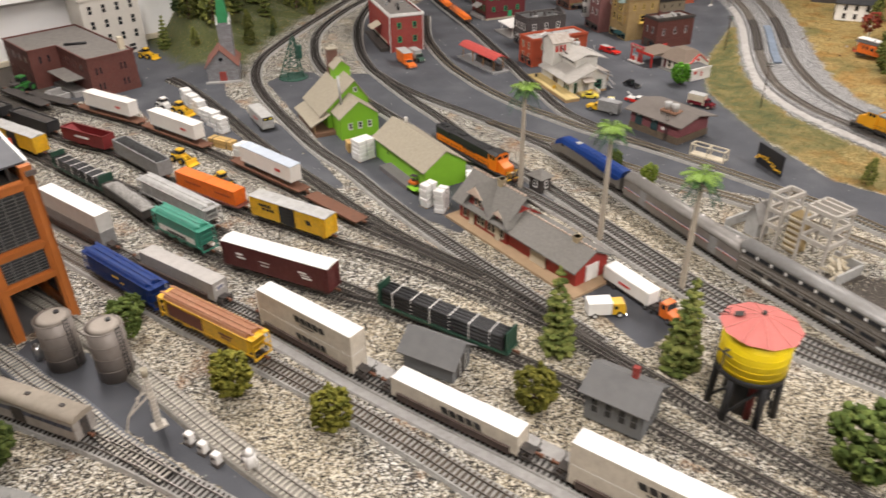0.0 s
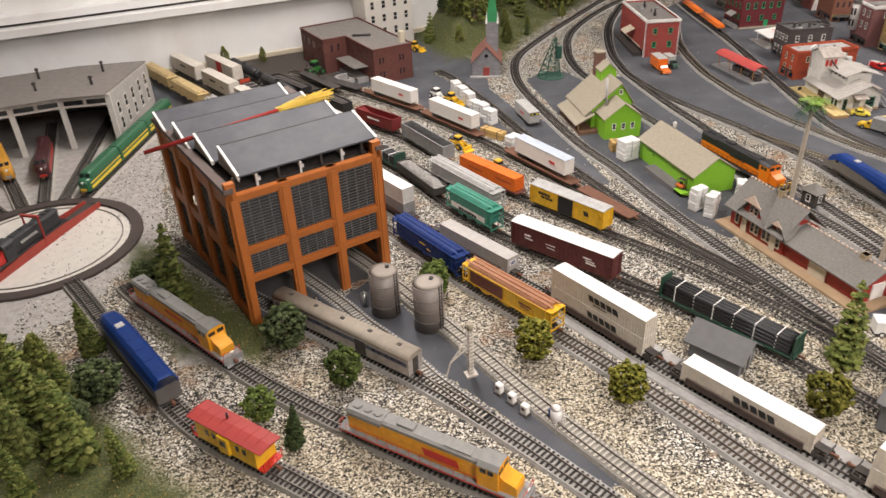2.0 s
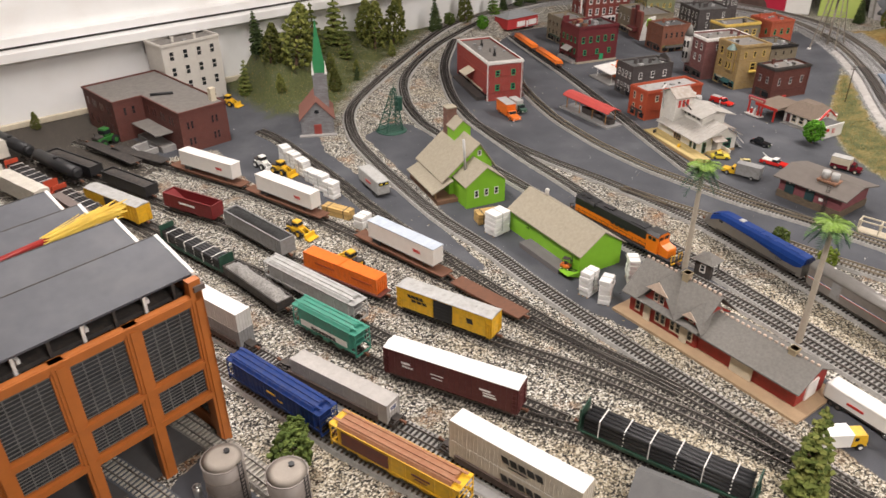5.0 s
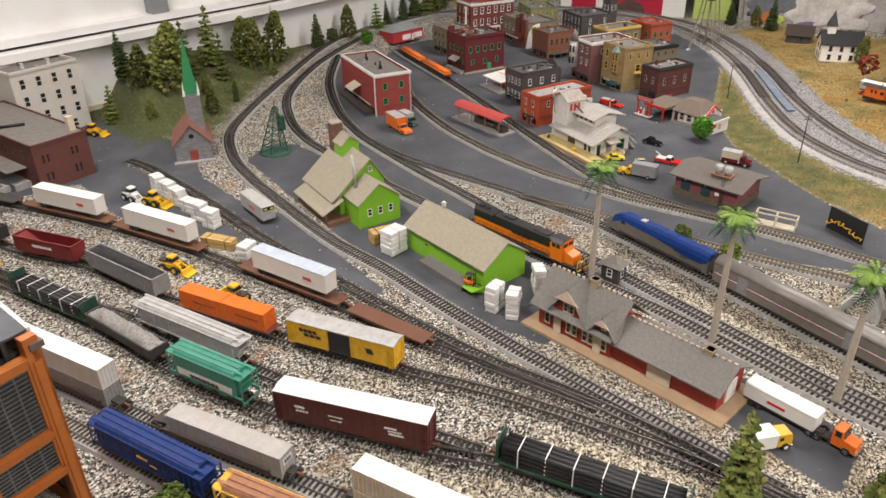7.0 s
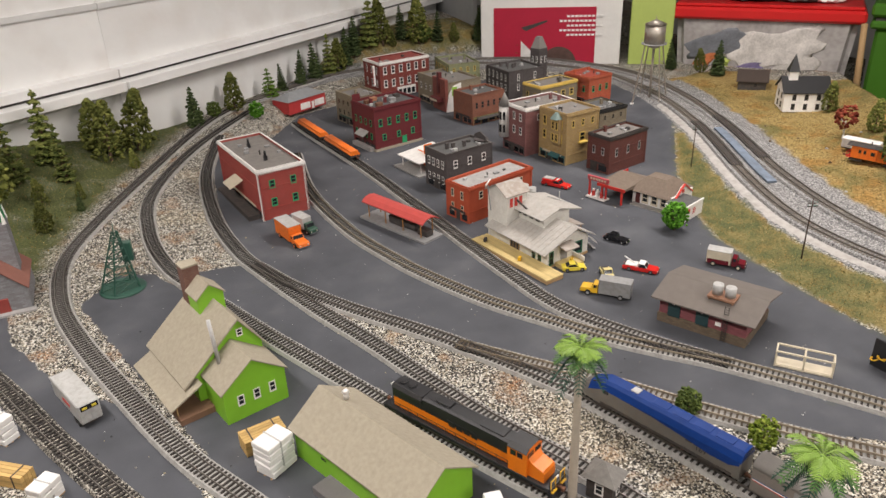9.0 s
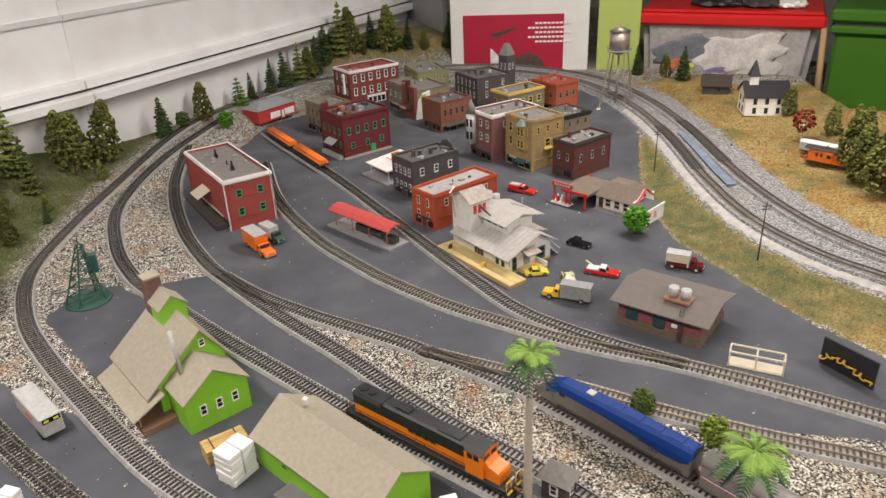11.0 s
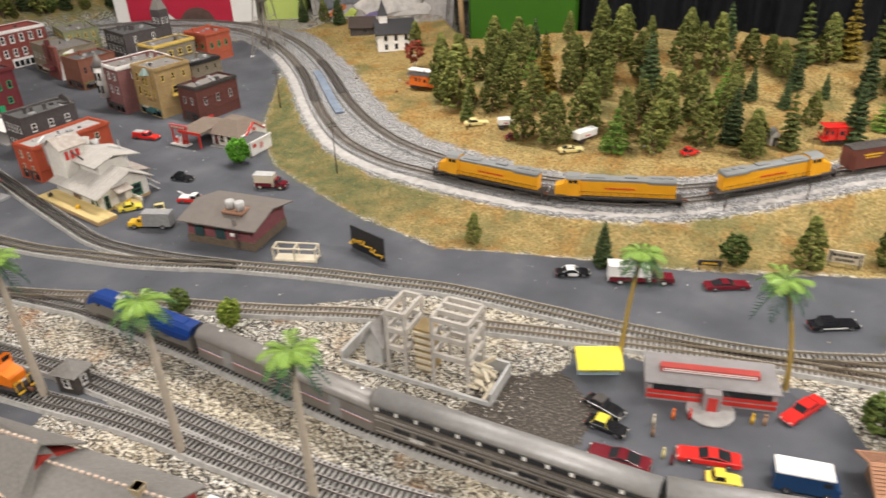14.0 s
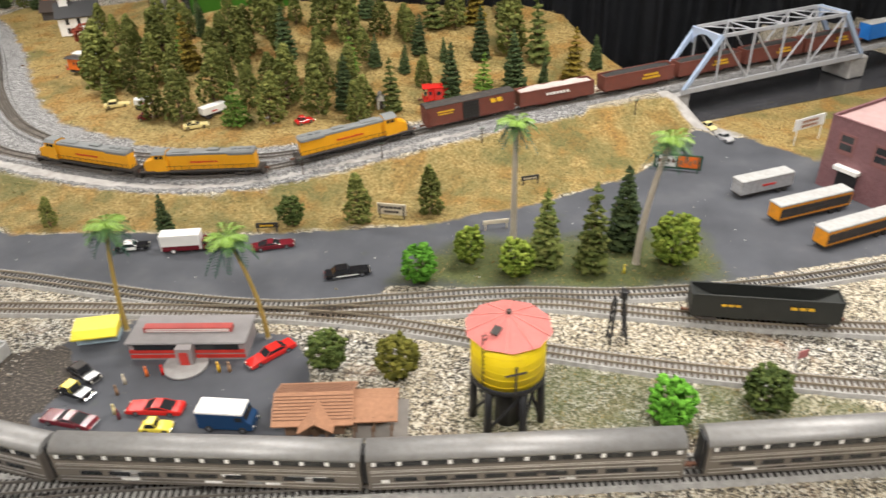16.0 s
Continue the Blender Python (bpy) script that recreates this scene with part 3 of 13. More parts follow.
    return x, y, gravel * (1 - np.clip(grass + straw, 0, 1)), np.maximum(straw, grass), paved


def ground_material():
    m = bpy.data.materials.new("layout_scenery"); m.use_nodes = True
    n, link = m.node_tree.nodes, m.node_tree.links
    b = n["Principled BSDF"]
    co = n.new("ShaderNodeTexCoord")

    def noise_tex(scale, detail=4.0):
        t = n.new("ShaderNodeTexNoise"); t.inputs["Scale"].default_value, t.inputs["Detail"].default_value = scale, detail
        link.new(co.outputs["Object"], t.inputs["Vector"]); return t.outputs["Fac"]

    def ramp(src, stops, mode="LINEAR"):
        r = n.new("ShaderNodeValToRGB"); fill_ramp(r, stops, mode); link.new(src, r.inputs[0]); return r.outputs[0]

    def mix(f, a, c):
        k = n.new("ShaderNodeMix"); k.data_type = "RGBA"; link.new(f, k.inputs[0]); link.new(a, k.inputs[6]); link.new(c, k.inputs[7]); return k.outputs[2]

    def mask(attr, scale, spread=0.5, soft=0.05):
        a = n.new("ShaderNodeAttribute"); a.attribute_name = attr
        s = n.new("ShaderNodeMath"); s.operation = "MULTIPLY_ADD"
        link.new(noise_tex(scale, 5), s.inputs[0]); s.inputs[1].default_value = spread * 2; link.new(a.outputs["Fac"], s.inputs[2])
        r = n.new("ShaderNodeMapRange"); r.inputs[1].default_value, r.inputs[2].default_value = 0.5 - soft + spread, 0.5 + soft + spread
        link.new(s.outputs[0], r.inputs[0]); return r.outputs[0]

    paint = ramp(noise_tex(9, 7), [(0.25, (0.05, 0.053, 0.062)), (0.55, (0.077, 0.081, 0.094)), (0.8, (0.118, 0.121, 0.132))])
    vor = n.new("ShaderNodeTexVoronoi"); vor.inputs["Scale"].default_value = 390
    link.new(co.outputs["Object"], vor.inputs["Vector"])
    grain = n.new("ShaderNodeSeparateColor"); link.new(vor.outputs["Color"], grain.inputs[0])
    gr = ramp(grain.outputs[0], [(0.0, (0.018, 0.017, 0.016)), (0.36, (0.11, 0.10, 0.085)), (0.52, (0.30, 0.27, 0.215)), (0.70, (0.52, 0.49, 0.42)), (0.87, (0.74, 0.72, 0.66))], "CONSTANT")
    gr2 = ramp(grain.outputs[0], [(0.0, (0.03, 0.027, 0.022)), (0.22, (0.17, 0.145, 0.105)), (0.46, (0.40, 0.34, 0.24)), (0.72, (0.64, 0.58, 0.46))], "CONSTANT")
    rusty = ramp(grain.outputs[1], [(0.0, (0.05, 0.03, 0.02)), (0.3, (0.20, 0.10, 0.05)), (0.55, (0.36, 0.2, 0.1)), (0.8, (0.55, 0.45, 0.33))], "CONSTANT")
    gr = mix(ramp(noise_tex(13, 5), [(0.56, (0, 0, 0)), (0.7, (1, 1, 1))]), gr, rusty)
    pos = n.new("ShaderNodeSeparateXYZ"); link.new(co.outputs["Object"], pos.inputs[0])
    tan = n.new("ShaderNodeMapRange"); link.new(pos.outputs[1], tan.inputs[0])
    tan.inputs[1].default_value, tan.inputs[2].default_value, tan.inputs[3].default_value, tan.inputs[4].default_value = 0.7, 1.35, 0.07, -0.13
    blot = n.new("ShaderNodeMath"); blot.operation = "ADD"; link.new(noise_tex(5, 4), blot.inputs[0]); link.new(tan.outputs[0], blot.inputs[1])
    gravel = mix(ramp(blot.outputs[0], [(0.42, (0, 0, 0)), (0.6, (1, 1, 1))]), gr, gr2)
    grass = ramp(noise_tex(260, 3), [(0.3, (0.036, 0.05, 0.016)), (0.5, (0.075, 0.092, 0.026)), (0.75, (0.15, 0.14, 0.05))])
    straw = ramp(noise_tex(170, 6), [(0.3, (0.12, 0.075, 0.02)), (0.48, (0.29, 0.20, 0.062)), (0.72, (0.47, 0.36, 0.155))])
    dirt = ramp(noise_tex(300, 5), [(0.3, (0.02, 0.017, 0.015)), (0.55, (0.06, 0.05, 0.042)), (0.66, (0.2, 0.17, 0.13)), (0.78, (0.42, 0.38, 0.31))])
    olive = ramp(noise_tex(240, 4), [(0.3, (0.05, 0.06, 0.016)), (0.55, (0.12, 0.12, 0.034)), (0.78, (0.22, 0.19, 0.07))])
    straw = mix(ramp(noise_tex(8, 6), [(0.50, (0, 0, 0)), (0.66, (0.75, 0.75, 0.75))]), straw, olive)
    rusted = ramp(noise_tex(170, 5), [(0.3, (0.13, 0.065, 0.014)), (0.7, (0.40, 0.215, 0.045))])
    straw = mix(ramp(noise_tex(15, 5), [(0.50, (0, 0, 0)), (0.64, (0.8, 0.8, 0.8))]), straw, rusted)
    pale = ramp(noise_tex(60, 5), [(0.3, (0.32, 0.30, 0.28)), (0.7, (0.46, 0.44, 0.42))])
    col = mix(mask("gravel", 55, 0.3), paint, gravel)
    fineb = ramp(grain.outputs[2], [(0.0, (0.06, 0.06, 0.062)), (0.22, (0.17, 0.167, 0.17)), (0.55, (0.27, 0.265, 0.26)), (0.82, (0.45, 0.44, 0.43))], "CONSTANT")
    col = mix(mask("ballast", 60, 0.25), col, fineb)
    col = mix(mask("pale", 14, 0.3), col, pale)
    col = mix(mask("dirt", 40, 0.35), col, dirt)
    col = mix(mask("straw", 22, 0.45, 0.12), col, straw)
    col = mix(mask("grass", 26, 0.5, 0.36), col, grass)
    link.new(col, b.inputs["Base Color"])
    b.inputs["Roughness"].default_value = 0.85
    bp = n.new("ShaderNodeBump"); bp.inputs["Strength"].default_value, bp.inputs["Distance"].default_value = 0.5, 0.0015
    hm = n.new("ShaderNodeMath"); hm.operation = "MULTIPLY"
    ga = n.new("ShaderNodeAttribute"); ga.attribute_name = "gravel"
    link.new(vor.outputs["Distance"], hm.inputs[0]); link.new(ga.outputs["Fac"], hm.inputs[1])
    ad = n.new("ShaderNodeMath"); ad.operation = "ADD"
    link.new(hm.outputs[0], ad.inputs[0]); fine = n.new("ShaderNodeMath"); fine.operation = "MULTIPLY"; fine.inputs[1].default_value = 0.35
    link.new(noise_tex(900, 2), fine.inputs[0]); link.new(fine.outputs[0], ad.inputs[1])
    link.new(ad.outputs[0], bp.inputs["Height"]); link.new(bp.outputs[0], b.inputs["Normal"])
    return m


GROUND = ground_material()
GX, GY, GRAVEL, MEADOW, ASPHALT = build_ground()


# ---- the room round the layout ----
def build_room():
    bm = BM(); box(bm, -4.0, 5.5, -4.0, 5.0, -0.98, -0.90)
    single("floor", bm, mat("basement_floor", (0.3, 0.29, 0.28), 0.7, scale=4), "grey concrete basement floor", "floor", kind="structure")
    bm = BM(); box(bm, -4.0, 5.5, -4.0, 5.0, CEIL, CEIL + 0.06)
    single("ceiling", bm, mat("ceiling_paint", (0.75, 0.75, 0.73), 0.8, scale=4), "white painted ceiling", "ceiling", kind="structure")
    plain = mat("room_wall_paint", (0.45, 0.44, 0.42), 0.8, scale=3, var=0.08)
    for nm, a in (("wall_west", (-4.08, -4.0, -4, 5)), ("wall_south", (-4, 5.5, -4.08, -4.0)), ("wall_east", (5.5, 5.58, -4, 5)), ("wall_north", (-4, 5.5, 5.0, 5.08))):
        single(nm, bx(*a, -0.98, CEIL), plain, "plain painted basement wall", "wall", kind="structure")
    # white wall behind the layout: lower face, a double white ledge, and the panelled face above, set a little back
    M = pose(-0.04, 2.83, 0, 0, 0, 13.5)
    far = M @ pose(1.2, 0, 0, 0, 0.6, 7.0)
    for nm, m, x0, x1 in (("wall_long", M, -3.0, 1.2), ("wall_far", far, 0.0, 1.95)):
        th = thing(nm, "white painted wall with a double white ledge behind the layout", "wall", kind="structure", m=m)
        part("lower_face", bx(x0, x1, 0.0, 0.05, -0.9, 0.20), WALLW, th)
        part("ledge", bx(x0, x1, -0.05, 0.06, 0.20, 0.228, bev=0.002), WALLW, th, "white ledge board")
        # dark coloured strip stands in for the shadow line under the upper ledge
        part("slot", bx(x0, x1, -0.004, 0.06, 0.228, 0.237), DARK, th, "dark strip painted as the shadow line between the ledge boards")
        part("ledge", bx(x0, x1, -0.02, 0.06, 0.237, 0.262, bev=0.002), WALLW, th, "white ledge board")
        part("upper_face", bx(x0, x1, 0.02, 0.07, 0.262, 0.43), WALLW, th)
        part("seam", bx(x0, x1, 0.012, 0.07, 0.43, 0.445), SEAM, th, "pale grey seam strip")
        part("upper_face", bx(x0, x1, 0.022, 0.07, 0.445, CEIL), WALLW, th)
    th = bpy.data.objects["wall_long"]
    part("edge_board", bx(-3.0, 0.72, -0.012, -0.001, 0.0, 0.018, bev=0.002), CREAM, th, "cream strip at the wall's foot")
    part("post", bx(0.765, 0.825, -0.022, 0.03, 0.262, CEIL), mat("grey_post", (0.27, 0.28, 0.29), 0.7), th, "grey upright post on the wall")
    # ceiling strip lights
    tube = mat("lamp_diffuser", (1.0, 0.97, 0.9), 0.5, emit=4.0, bump=0)
    for x, y, share in ((0.15, 1.75, 0.86), (2.2, 1.75, 0.95), (0.5, -0.45, 1.15), (2.2, -0.45, 1.2)):
        th = thing("ceiling_light", "long white ceiling strip light", "lamp", "ceiling lights", m=pose(x, y, CEIL))
        part("housing", bx(-0.07, 0.07, -0.65, 0.65, -0.04, 0, bev=0.004), WHITE, th)
        part("diffuser", bx(-0.055, 0.055, -0.62, 0.62, -0.05, -0.041), tube, th)
        la = bpy.data.lights.new("strip_light", "AREA")
        la.shape, la.size, la.size_y, la.energy, la.color = "RECTANGLE", 0.16, 1.25, LAMP_POWER * share, (1.0, 0.945, 0.86)
        lo = new("strip_light", la); lo.matrix_basis = pose(x, y, CEIL - 0.056)
        tagged(lo, "light of a ceiling strip", "lamp")


build_room()


# ---- tracks ----
def sweep(bm, line, prof):
    """Draw an open or closed (across, up) profile along a line of places."""
    d = np.gradient(line, axis=0)
    n = np.stack([d[:, 1], -d[:, 0]], 1); n /= np.linalg.norm(n, axis=1)[:, None]
    rows = []
    for p, q in zip(line, n):
        rows.append([bm.verts.new((p[0] + q[0] * a, p[1] + q[1] * a, p[2] + b)) for a, b in prof])
    for r, s in zip(rows, rows[1:]):
        for i in range(len(prof) - 1):
            bm.faces.new((r[i], s[i], s[i + 1], r[i + 1]))
    for r in (rows[0], rows[-1]):
        bm.faces.new(r)
    return bm


TIE_MESH = {}


def tie_mesh(material):
    if material.name not in TIE_MESH:
        bm = bx(-0.0016, 0.0016, -0.0150, 0.0150, -0.0004, 0.0018)
        me = bpy.data.meshes.new("tie"); bm.to_mesh(me); bm.free(); me.materials.append(material)
        TIE_MESH[material.name] = me
    return TIE_MESH[material.name]


SINGLE_TIES = True


def build_track(name, label, ties=None, rail=None, bed=None, height=0.0058, trim=(0, 0), wide=0.0178, skip=None):
    """Roadbed, two rails and the ties of one line."""
    ties, rail, bed = ties or TIE, rail or RAIL, bed or BED
    line = LINES[name][trim[0]:len(LINES[name]) - trim[1]]
    th = thing("railroad_track", label, "track", "model railroad tracks", m=pose(*line[0]))
    base = line - line[0]
    coarse = base[::2] if len(base) % 2 else np.vstack([base[::2], base[-1:]])
    bm = BM(); sweep(bm, coarse, [(-wide - 0.005, -0.004), (-wide, height), (wide, height), (wide + 0.005, -0.004)])
    part("roadbed", bm, bed, th)
    for s in (-0.00825, 0.00825):
        bm = BM(); sweep(bm, coarse, [(s - 0.0005, height + 0.0012), (s - 0.0005, RAILTOP), (s + 0.0005, RAILTOP), (s + 0.0005, height + 0.0012)])
        part("rail", bm, rail, th)
    run = np.concatenate([[0], np.cumsum(np.linalg.norm(np.diff(base, axis=0), axis=1))])
    at = np.arange(0.002, run[-1], 0.0084)
    base = np.stack([np.interp(at, run, base[:, k]) for k in range(3)], 1)
    d = np.gradient(base, axis=0)
    me = tie_mesh(ties)
    mid = (np.array((1.0, 1.2)) - np.array(line[0][:2]))
    order = np.arange(len(base))
    keep = set(order[np.argsort(np.linalg.norm(base[:, :2] - mid, axis=1))][:85].tolist()) if SINGLE_TIES else set()
    verts, faces = [], []
    src = np.array([v.co for v in me.vertices]); fs = [tuple(p.vertices) for p in me.polygons]
    rng = random.Random(name)
    for i in range(len(base)):
        a = math.atan2(d[i][1], d[i][0]) + rng.uniform(-0.03, 0.03)
        c, s = math.cos(a), math.sin(a)
        if i in keep:
            o = new("tie", me); o.parent = th
            o.matrix_basis = Matrix.Translation((base[i][0], base[i][1], base[i][2] + height)) @ Matrix.Rotation(a, 4, "Z")
            continue
        k = len(verts)
        for v in src:
            verts.append((base[i][0] + c * v[0] - s * v[1], base[i][1] + s * v[0] + c * v[1], base[i][2] + height + v[2]))
        faces += [tuple(k + q for q in f) for f in fs]
    if verts:
        m2 = bpy.data.meshes.new("tie_row"); m2.from_pydata(verts, [], faces); m2.materials.append(ties)
        o = new("tie_row", m2); o.parent = th
        tagged(o, kind="stuff")
    return th


def build_tracks():
    dk = "model railroad track with dark brown ties on grey roadbed"
    lt = "model railroad track with pale ties on gravel roadbed"
    for nm in ("shop_lead", "engine_lead", "bay_one"):
        build_track(nm, dk, TIE, bed=BED if nm == "bay_one" else BEDD, trim=(22 if nm == "shop_lead" else 10 if nm == "engine_lead" else 0, 0))
    build_track("bay_two", lt, TIEW, bed=PAVE); build_track("bay_three", lt, TIEW, bed=BEDD)
    build_track("hopper_track", lt, TIEL); build_track("stack_track", dk, TIE)
    line = LINES["stack_track"]; line = line[line[:, 1] < 1.03]
    bm = BM(); sweep(bm, line[::4], [(-.044, -.002), (-.041, .0032), (.033, .0032), (.036, -.002)])
    single("pavement_strip", bm, CONC, "pale grey concrete strip under the container train", "pavement", kind="structure")
    for nm in ("boxcar_track", "grain_track", "yellow_track", "trailer_track", "yard_lead"):
        build_track(nm, dk, TIE, bed=BEDY)
    for nm in ("west_loop", "middle_loop", "inner_loop"):
        build_track(nm, dk, TIE)
    build_track("passenger_line", dk, TIE); build_track("town_spur", "model railroad track with brown ties and brass rails", TIE, BRASS)
    build_track("siding", "model railroad siding with light brown ties", TIEL, BRASS); build_track("feed_spur", dk, TIE)
    build_track("coal_spur", "model railroad track with pale ties", TIEL, BRASS)
    build_track("main_outer", "elevated main line on grey ballast", TIEG, bed=BALL, wide=0.024)
    build_track("main_inner", "elevated main line on grey ballast", TIEG, bed=BALL, wide=0.024)


# ---- gravel: loose grains over the painted scenery ----
def build_gravel(count=110000):
    near = (GX > -0.6) & (GX < 1.75) & (GY < 2.9) & (GY > -0.6) & (GRAVEL > 0.6)
    ids = np.nonzero(near)[0]
    rs = np.random.RandomState(4)
    pick = ids[rs.randint(0, len(ids), count)]
    x = GX[pick] + (rs.rand(count) - 0.5) * 0.013; y = GY[pick] + (rs.rand(count) - 0.5) * 0.013
    z = ground_z(x, y)
    size = 0.0009 + rs.rand(count) ** 2 * 0.0017
    ang = rs.rand(count) * 6.283
    base = np.array([(1, 0, 0), (-0.3, 0.9, 0.1), (-0.6, -0.8, 0), (0.1, 0, 0.9), (0.1, 0.1, -0.5)])
    tri = np.array([(0, 1, 3), (1, 2, 3), (2, 0, 3)])
    jit = 1 + (rs.rand(count, 5, 3) - 0.5) * 0.7
    v = base[None] * jit * size[:, None, None]
    c, s = np.cos(ang)[:, None], np.sin(ang)[:, None]
    vx = v[:, :, 0] * c - v[:, :, 1] * s + x[:, None]; vy = v[:, :, 0] * s + v[:, :, 1] * c + y[:, None]; vz = v[:, :, 2] + z[:, None] + size[:, None] * 0.4
    V = np.stack([vx, vy, vz], -1).reshape(-1, 3)
    F = (tri[None] + (np.arange(count) * 5)[:, None, None]).reshape(-1, 3)
    me = bpy.data.meshes.new("gravel")
    me.from_pydata(V, [], F.tolist())
    me.materials.append(island_mat("gravel_grains", [(0.0, (0.02, 0.019, 0.018)), (0.30, (0.14, 0.12, 0.09)), (0.46, (0.38, 0.32, 0.23)), (0.66, (0.58, 0.53, 0.44)), (0.84, (0.78, 0.76, 0.70))]))
    tagged(new("gravel", me), "loose black, tan and white ballast gravel", "gravel", kind="stuff")


# ---- dry grass: short blades over the straw and the meadows ----
def build_tufts(count=90000):
    ids = np.nonzero((MEADOW > 0.5) & (GX > -0.75) & (GX < 2.95) & (GY > -0.5))[0]
    rs = np.random.RandomState(9)
    pick = ids[rs.randint(0, len(ids), count)]
    x = GX[pick] + (rs.rand(count) - 0.5) * 0.013; y = GY[pick] + (rs.rand(count) - 0.5) * 0.013
    z = ground_z(x, y) - 0.0006
    a = rs.rand(count) * 6.283; h = 0.002 + rs.rand(count) ** 2 * 0.004; w = 0.0005 + rs.rand(count) * 0.0006
    lx, ly = np.cos(a + 1.6) * h * 0.7, np.sin(a + 1.6) * h * 0.7
    V = np.stack([np.stack([x - np.cos(a) * w, y - np.sin(a) * w, z], -1), np.stack([x + np.cos(a) * w, y + np.sin(a) * w, z], -1), np.stack([x + lx, y + ly, z + h], -1)], 1).reshape(-1, 3)
    F = np.arange(count * 3).reshape(-1, 3)
    me = bpy.data.meshes.new("dry_grass"); me.from_pydata(V, [], F.tolist())
    me.materials.append(island_mat("dry_grass_blades", [(0.0, (0.05, 0.065, 0.016)), (0.25, (0.13, 0.105, 0.025)), (0.48, (0.25, 0.165, 0.042)), (0.72, (0.36, 0.245, 0.07)), (0.9, (0.44, 0.34, 0.15))]))
    tagged(new("dry_grass", me), "short golden and olive dry grass blades", "grass", kind="stuff")


# ---- chips and crumbs strewn over the painted roads ----
def build_crumbs(count=1500):
    ids = np.nonzero((ASPHALT > 0.8) & (GX > -0.1) & (GX < 2.4))[0]
    rs = np.random.RandomState(21)
    pick = ids[rs.randint(0, len(ids), count)]
    x = GX[pick] + (rs.rand(count) - 0.5) * 0.02; y = GY[pick] + (rs.rand(count) - 0.5) * 0.02
    z = ground_z(x, y); s = 0.0005 + rs.rand(count) ** 4 * 0.0022; a = rs.rand(count) * 6.283
    rows = []
    for k, up in ((0, 0.0), (2.1, 0.0), (4.2, 0.0), (1.0, 0.7)):
        r = s * (1 if up == 0 else 0.2)
        rows.append(np.stack([x + np.cos(a + k) * r, y + np.sin(a + k) * r, z + 0.0002 + up * s], -1))
    V = np.stack(rows, 1).reshape(-1, 3)
    F = (np.array([(0, 1, 3), (1, 2, 3), (2, 0, 3)])[None] + (np.arange(count) * 4)[:, None, None]).reshape(-1, 3)
    me = bpy.data.meshes.new("crumbs"); me.from_pydata(V, [], F.tolist())
    me.materials.append(island_mat("crumb_bits", [(0.0, (0.6, 0.59, 0.56)), (0.45, (0.3, 0.28, 0.25)), (0.7, (0.03, 0.03, 0.03)), (0.85, (0.45, 0.36, 0.2))]))
    tagged(new("crumbs", me), "pale chips and crumbs strewn over the painted road", "debris", kind="stuff")


# ---- rolling stock: x along the track, z = 0 at the top of the rails ----
def truck_mesh():
    bm = BM()
    for s in (-1, 1):
        prism(bm, [(-0.017, 0.003), (-0.012, 0.0015), (0.012, 0.0015), (0.017, 0.003), (0.014, 0.0075), (0.005, 0.0065), (-0.005, 0.0065), (-0.014, 0.0075)], s * 0.0108, s * 0.0128, "y")
    box(bm, -0.003, 0.003, -0.011, 0.011, 0.003, 0.009)
    return bm


def wheelset_mesh():
    bm = BM()
    for s in (-1, 1):
        cyl(bm, (0, s * 0.0072, 0.0052), (0, s * 0.0097, 0.0052), 0.0052, n=12)
    cyl(bm, (0, -0.0075, 0.0052), (0, 0.0075, 0.0052), 0.0012, n=6)
    return bm


STOCK = {}


def trucks(th, L, inset=0.026, axles=2, material=None):
    for s in (-1, 1):
        if "truck" not in STOCK:
            t = part("truck", truck_mesh(), DARK, th); STOCK["truck"] = t
        else:
            t = again(STOCK["truck"], th)
        t.matrix_basis = pose(s * (L / 2 - inset), 0, 0)
        for k in ((-0.010, 0.010) if axles == 2 else (-0.013, 0, 0.013)):
            if "wheel" not in STOCK:
                w = part("wheelset", wheelset_mesh(), WHEEL, t); STOCK["wheel"] = w
            else:
                w = again(STOCK["wheel"], t)
            w.matrix_basis = pose(k, 0, 0)


def couplers(th, L):
    for s in (-1, 1):
        c = STOCK.get("coupler")
        if c is None:
            bm = BM(); box(bm, 0.0, 0.009, -0.0016, 0.0016, 0.0085, 0.0115); box(bm, 0.008, 0.0115, -0.003, 0.0022, 0.0075, 0.0125, bev=0.0006)
            c = part("coupler", bm, RUST, th); STOCK["coupler"] = c
        else:
            c = again(c, th)
        c.matrix_basis = pose(s * L / 2, 0, 0, 0, 0, 0 if s > 0 else 180)


def ladder(bm, x, y, z0, z1, w=0.006, n=5, axis="x"):
    """Two stiles and rungs as thin bars, standing just off a face."""
    if axis == "x":
        for s in (-1, 1):
            box(bm, x + s * w / 2 - 0.0004, x + s * w / 2 + 0.0004, y - 0.0005, y + 0.0005, z0, z1)
        for i in range(n):
            z = z0 + (z1 - z0) * (i + 0.5) / n
            box(bm, x - w / 2, x + w / 2, y - 0.0005, y + 0.0005, z - 0.0004, z + 0.0004)
    else:
        for s in (-1, 1):
            box(bm, x - 0.0005, x + 0.0005, y + s * w / 2 - 0.0004, y + s * w / 2 + 0.0004, z0, z1)
        for i in range(n):
            z = z0 + (z1 - z0) * (i + 0.5) / n
            box(bm, x - 0.0005, x + 0.0005, y - w / 2, y + w / 2, z - 0.0004, z + 0.0004)


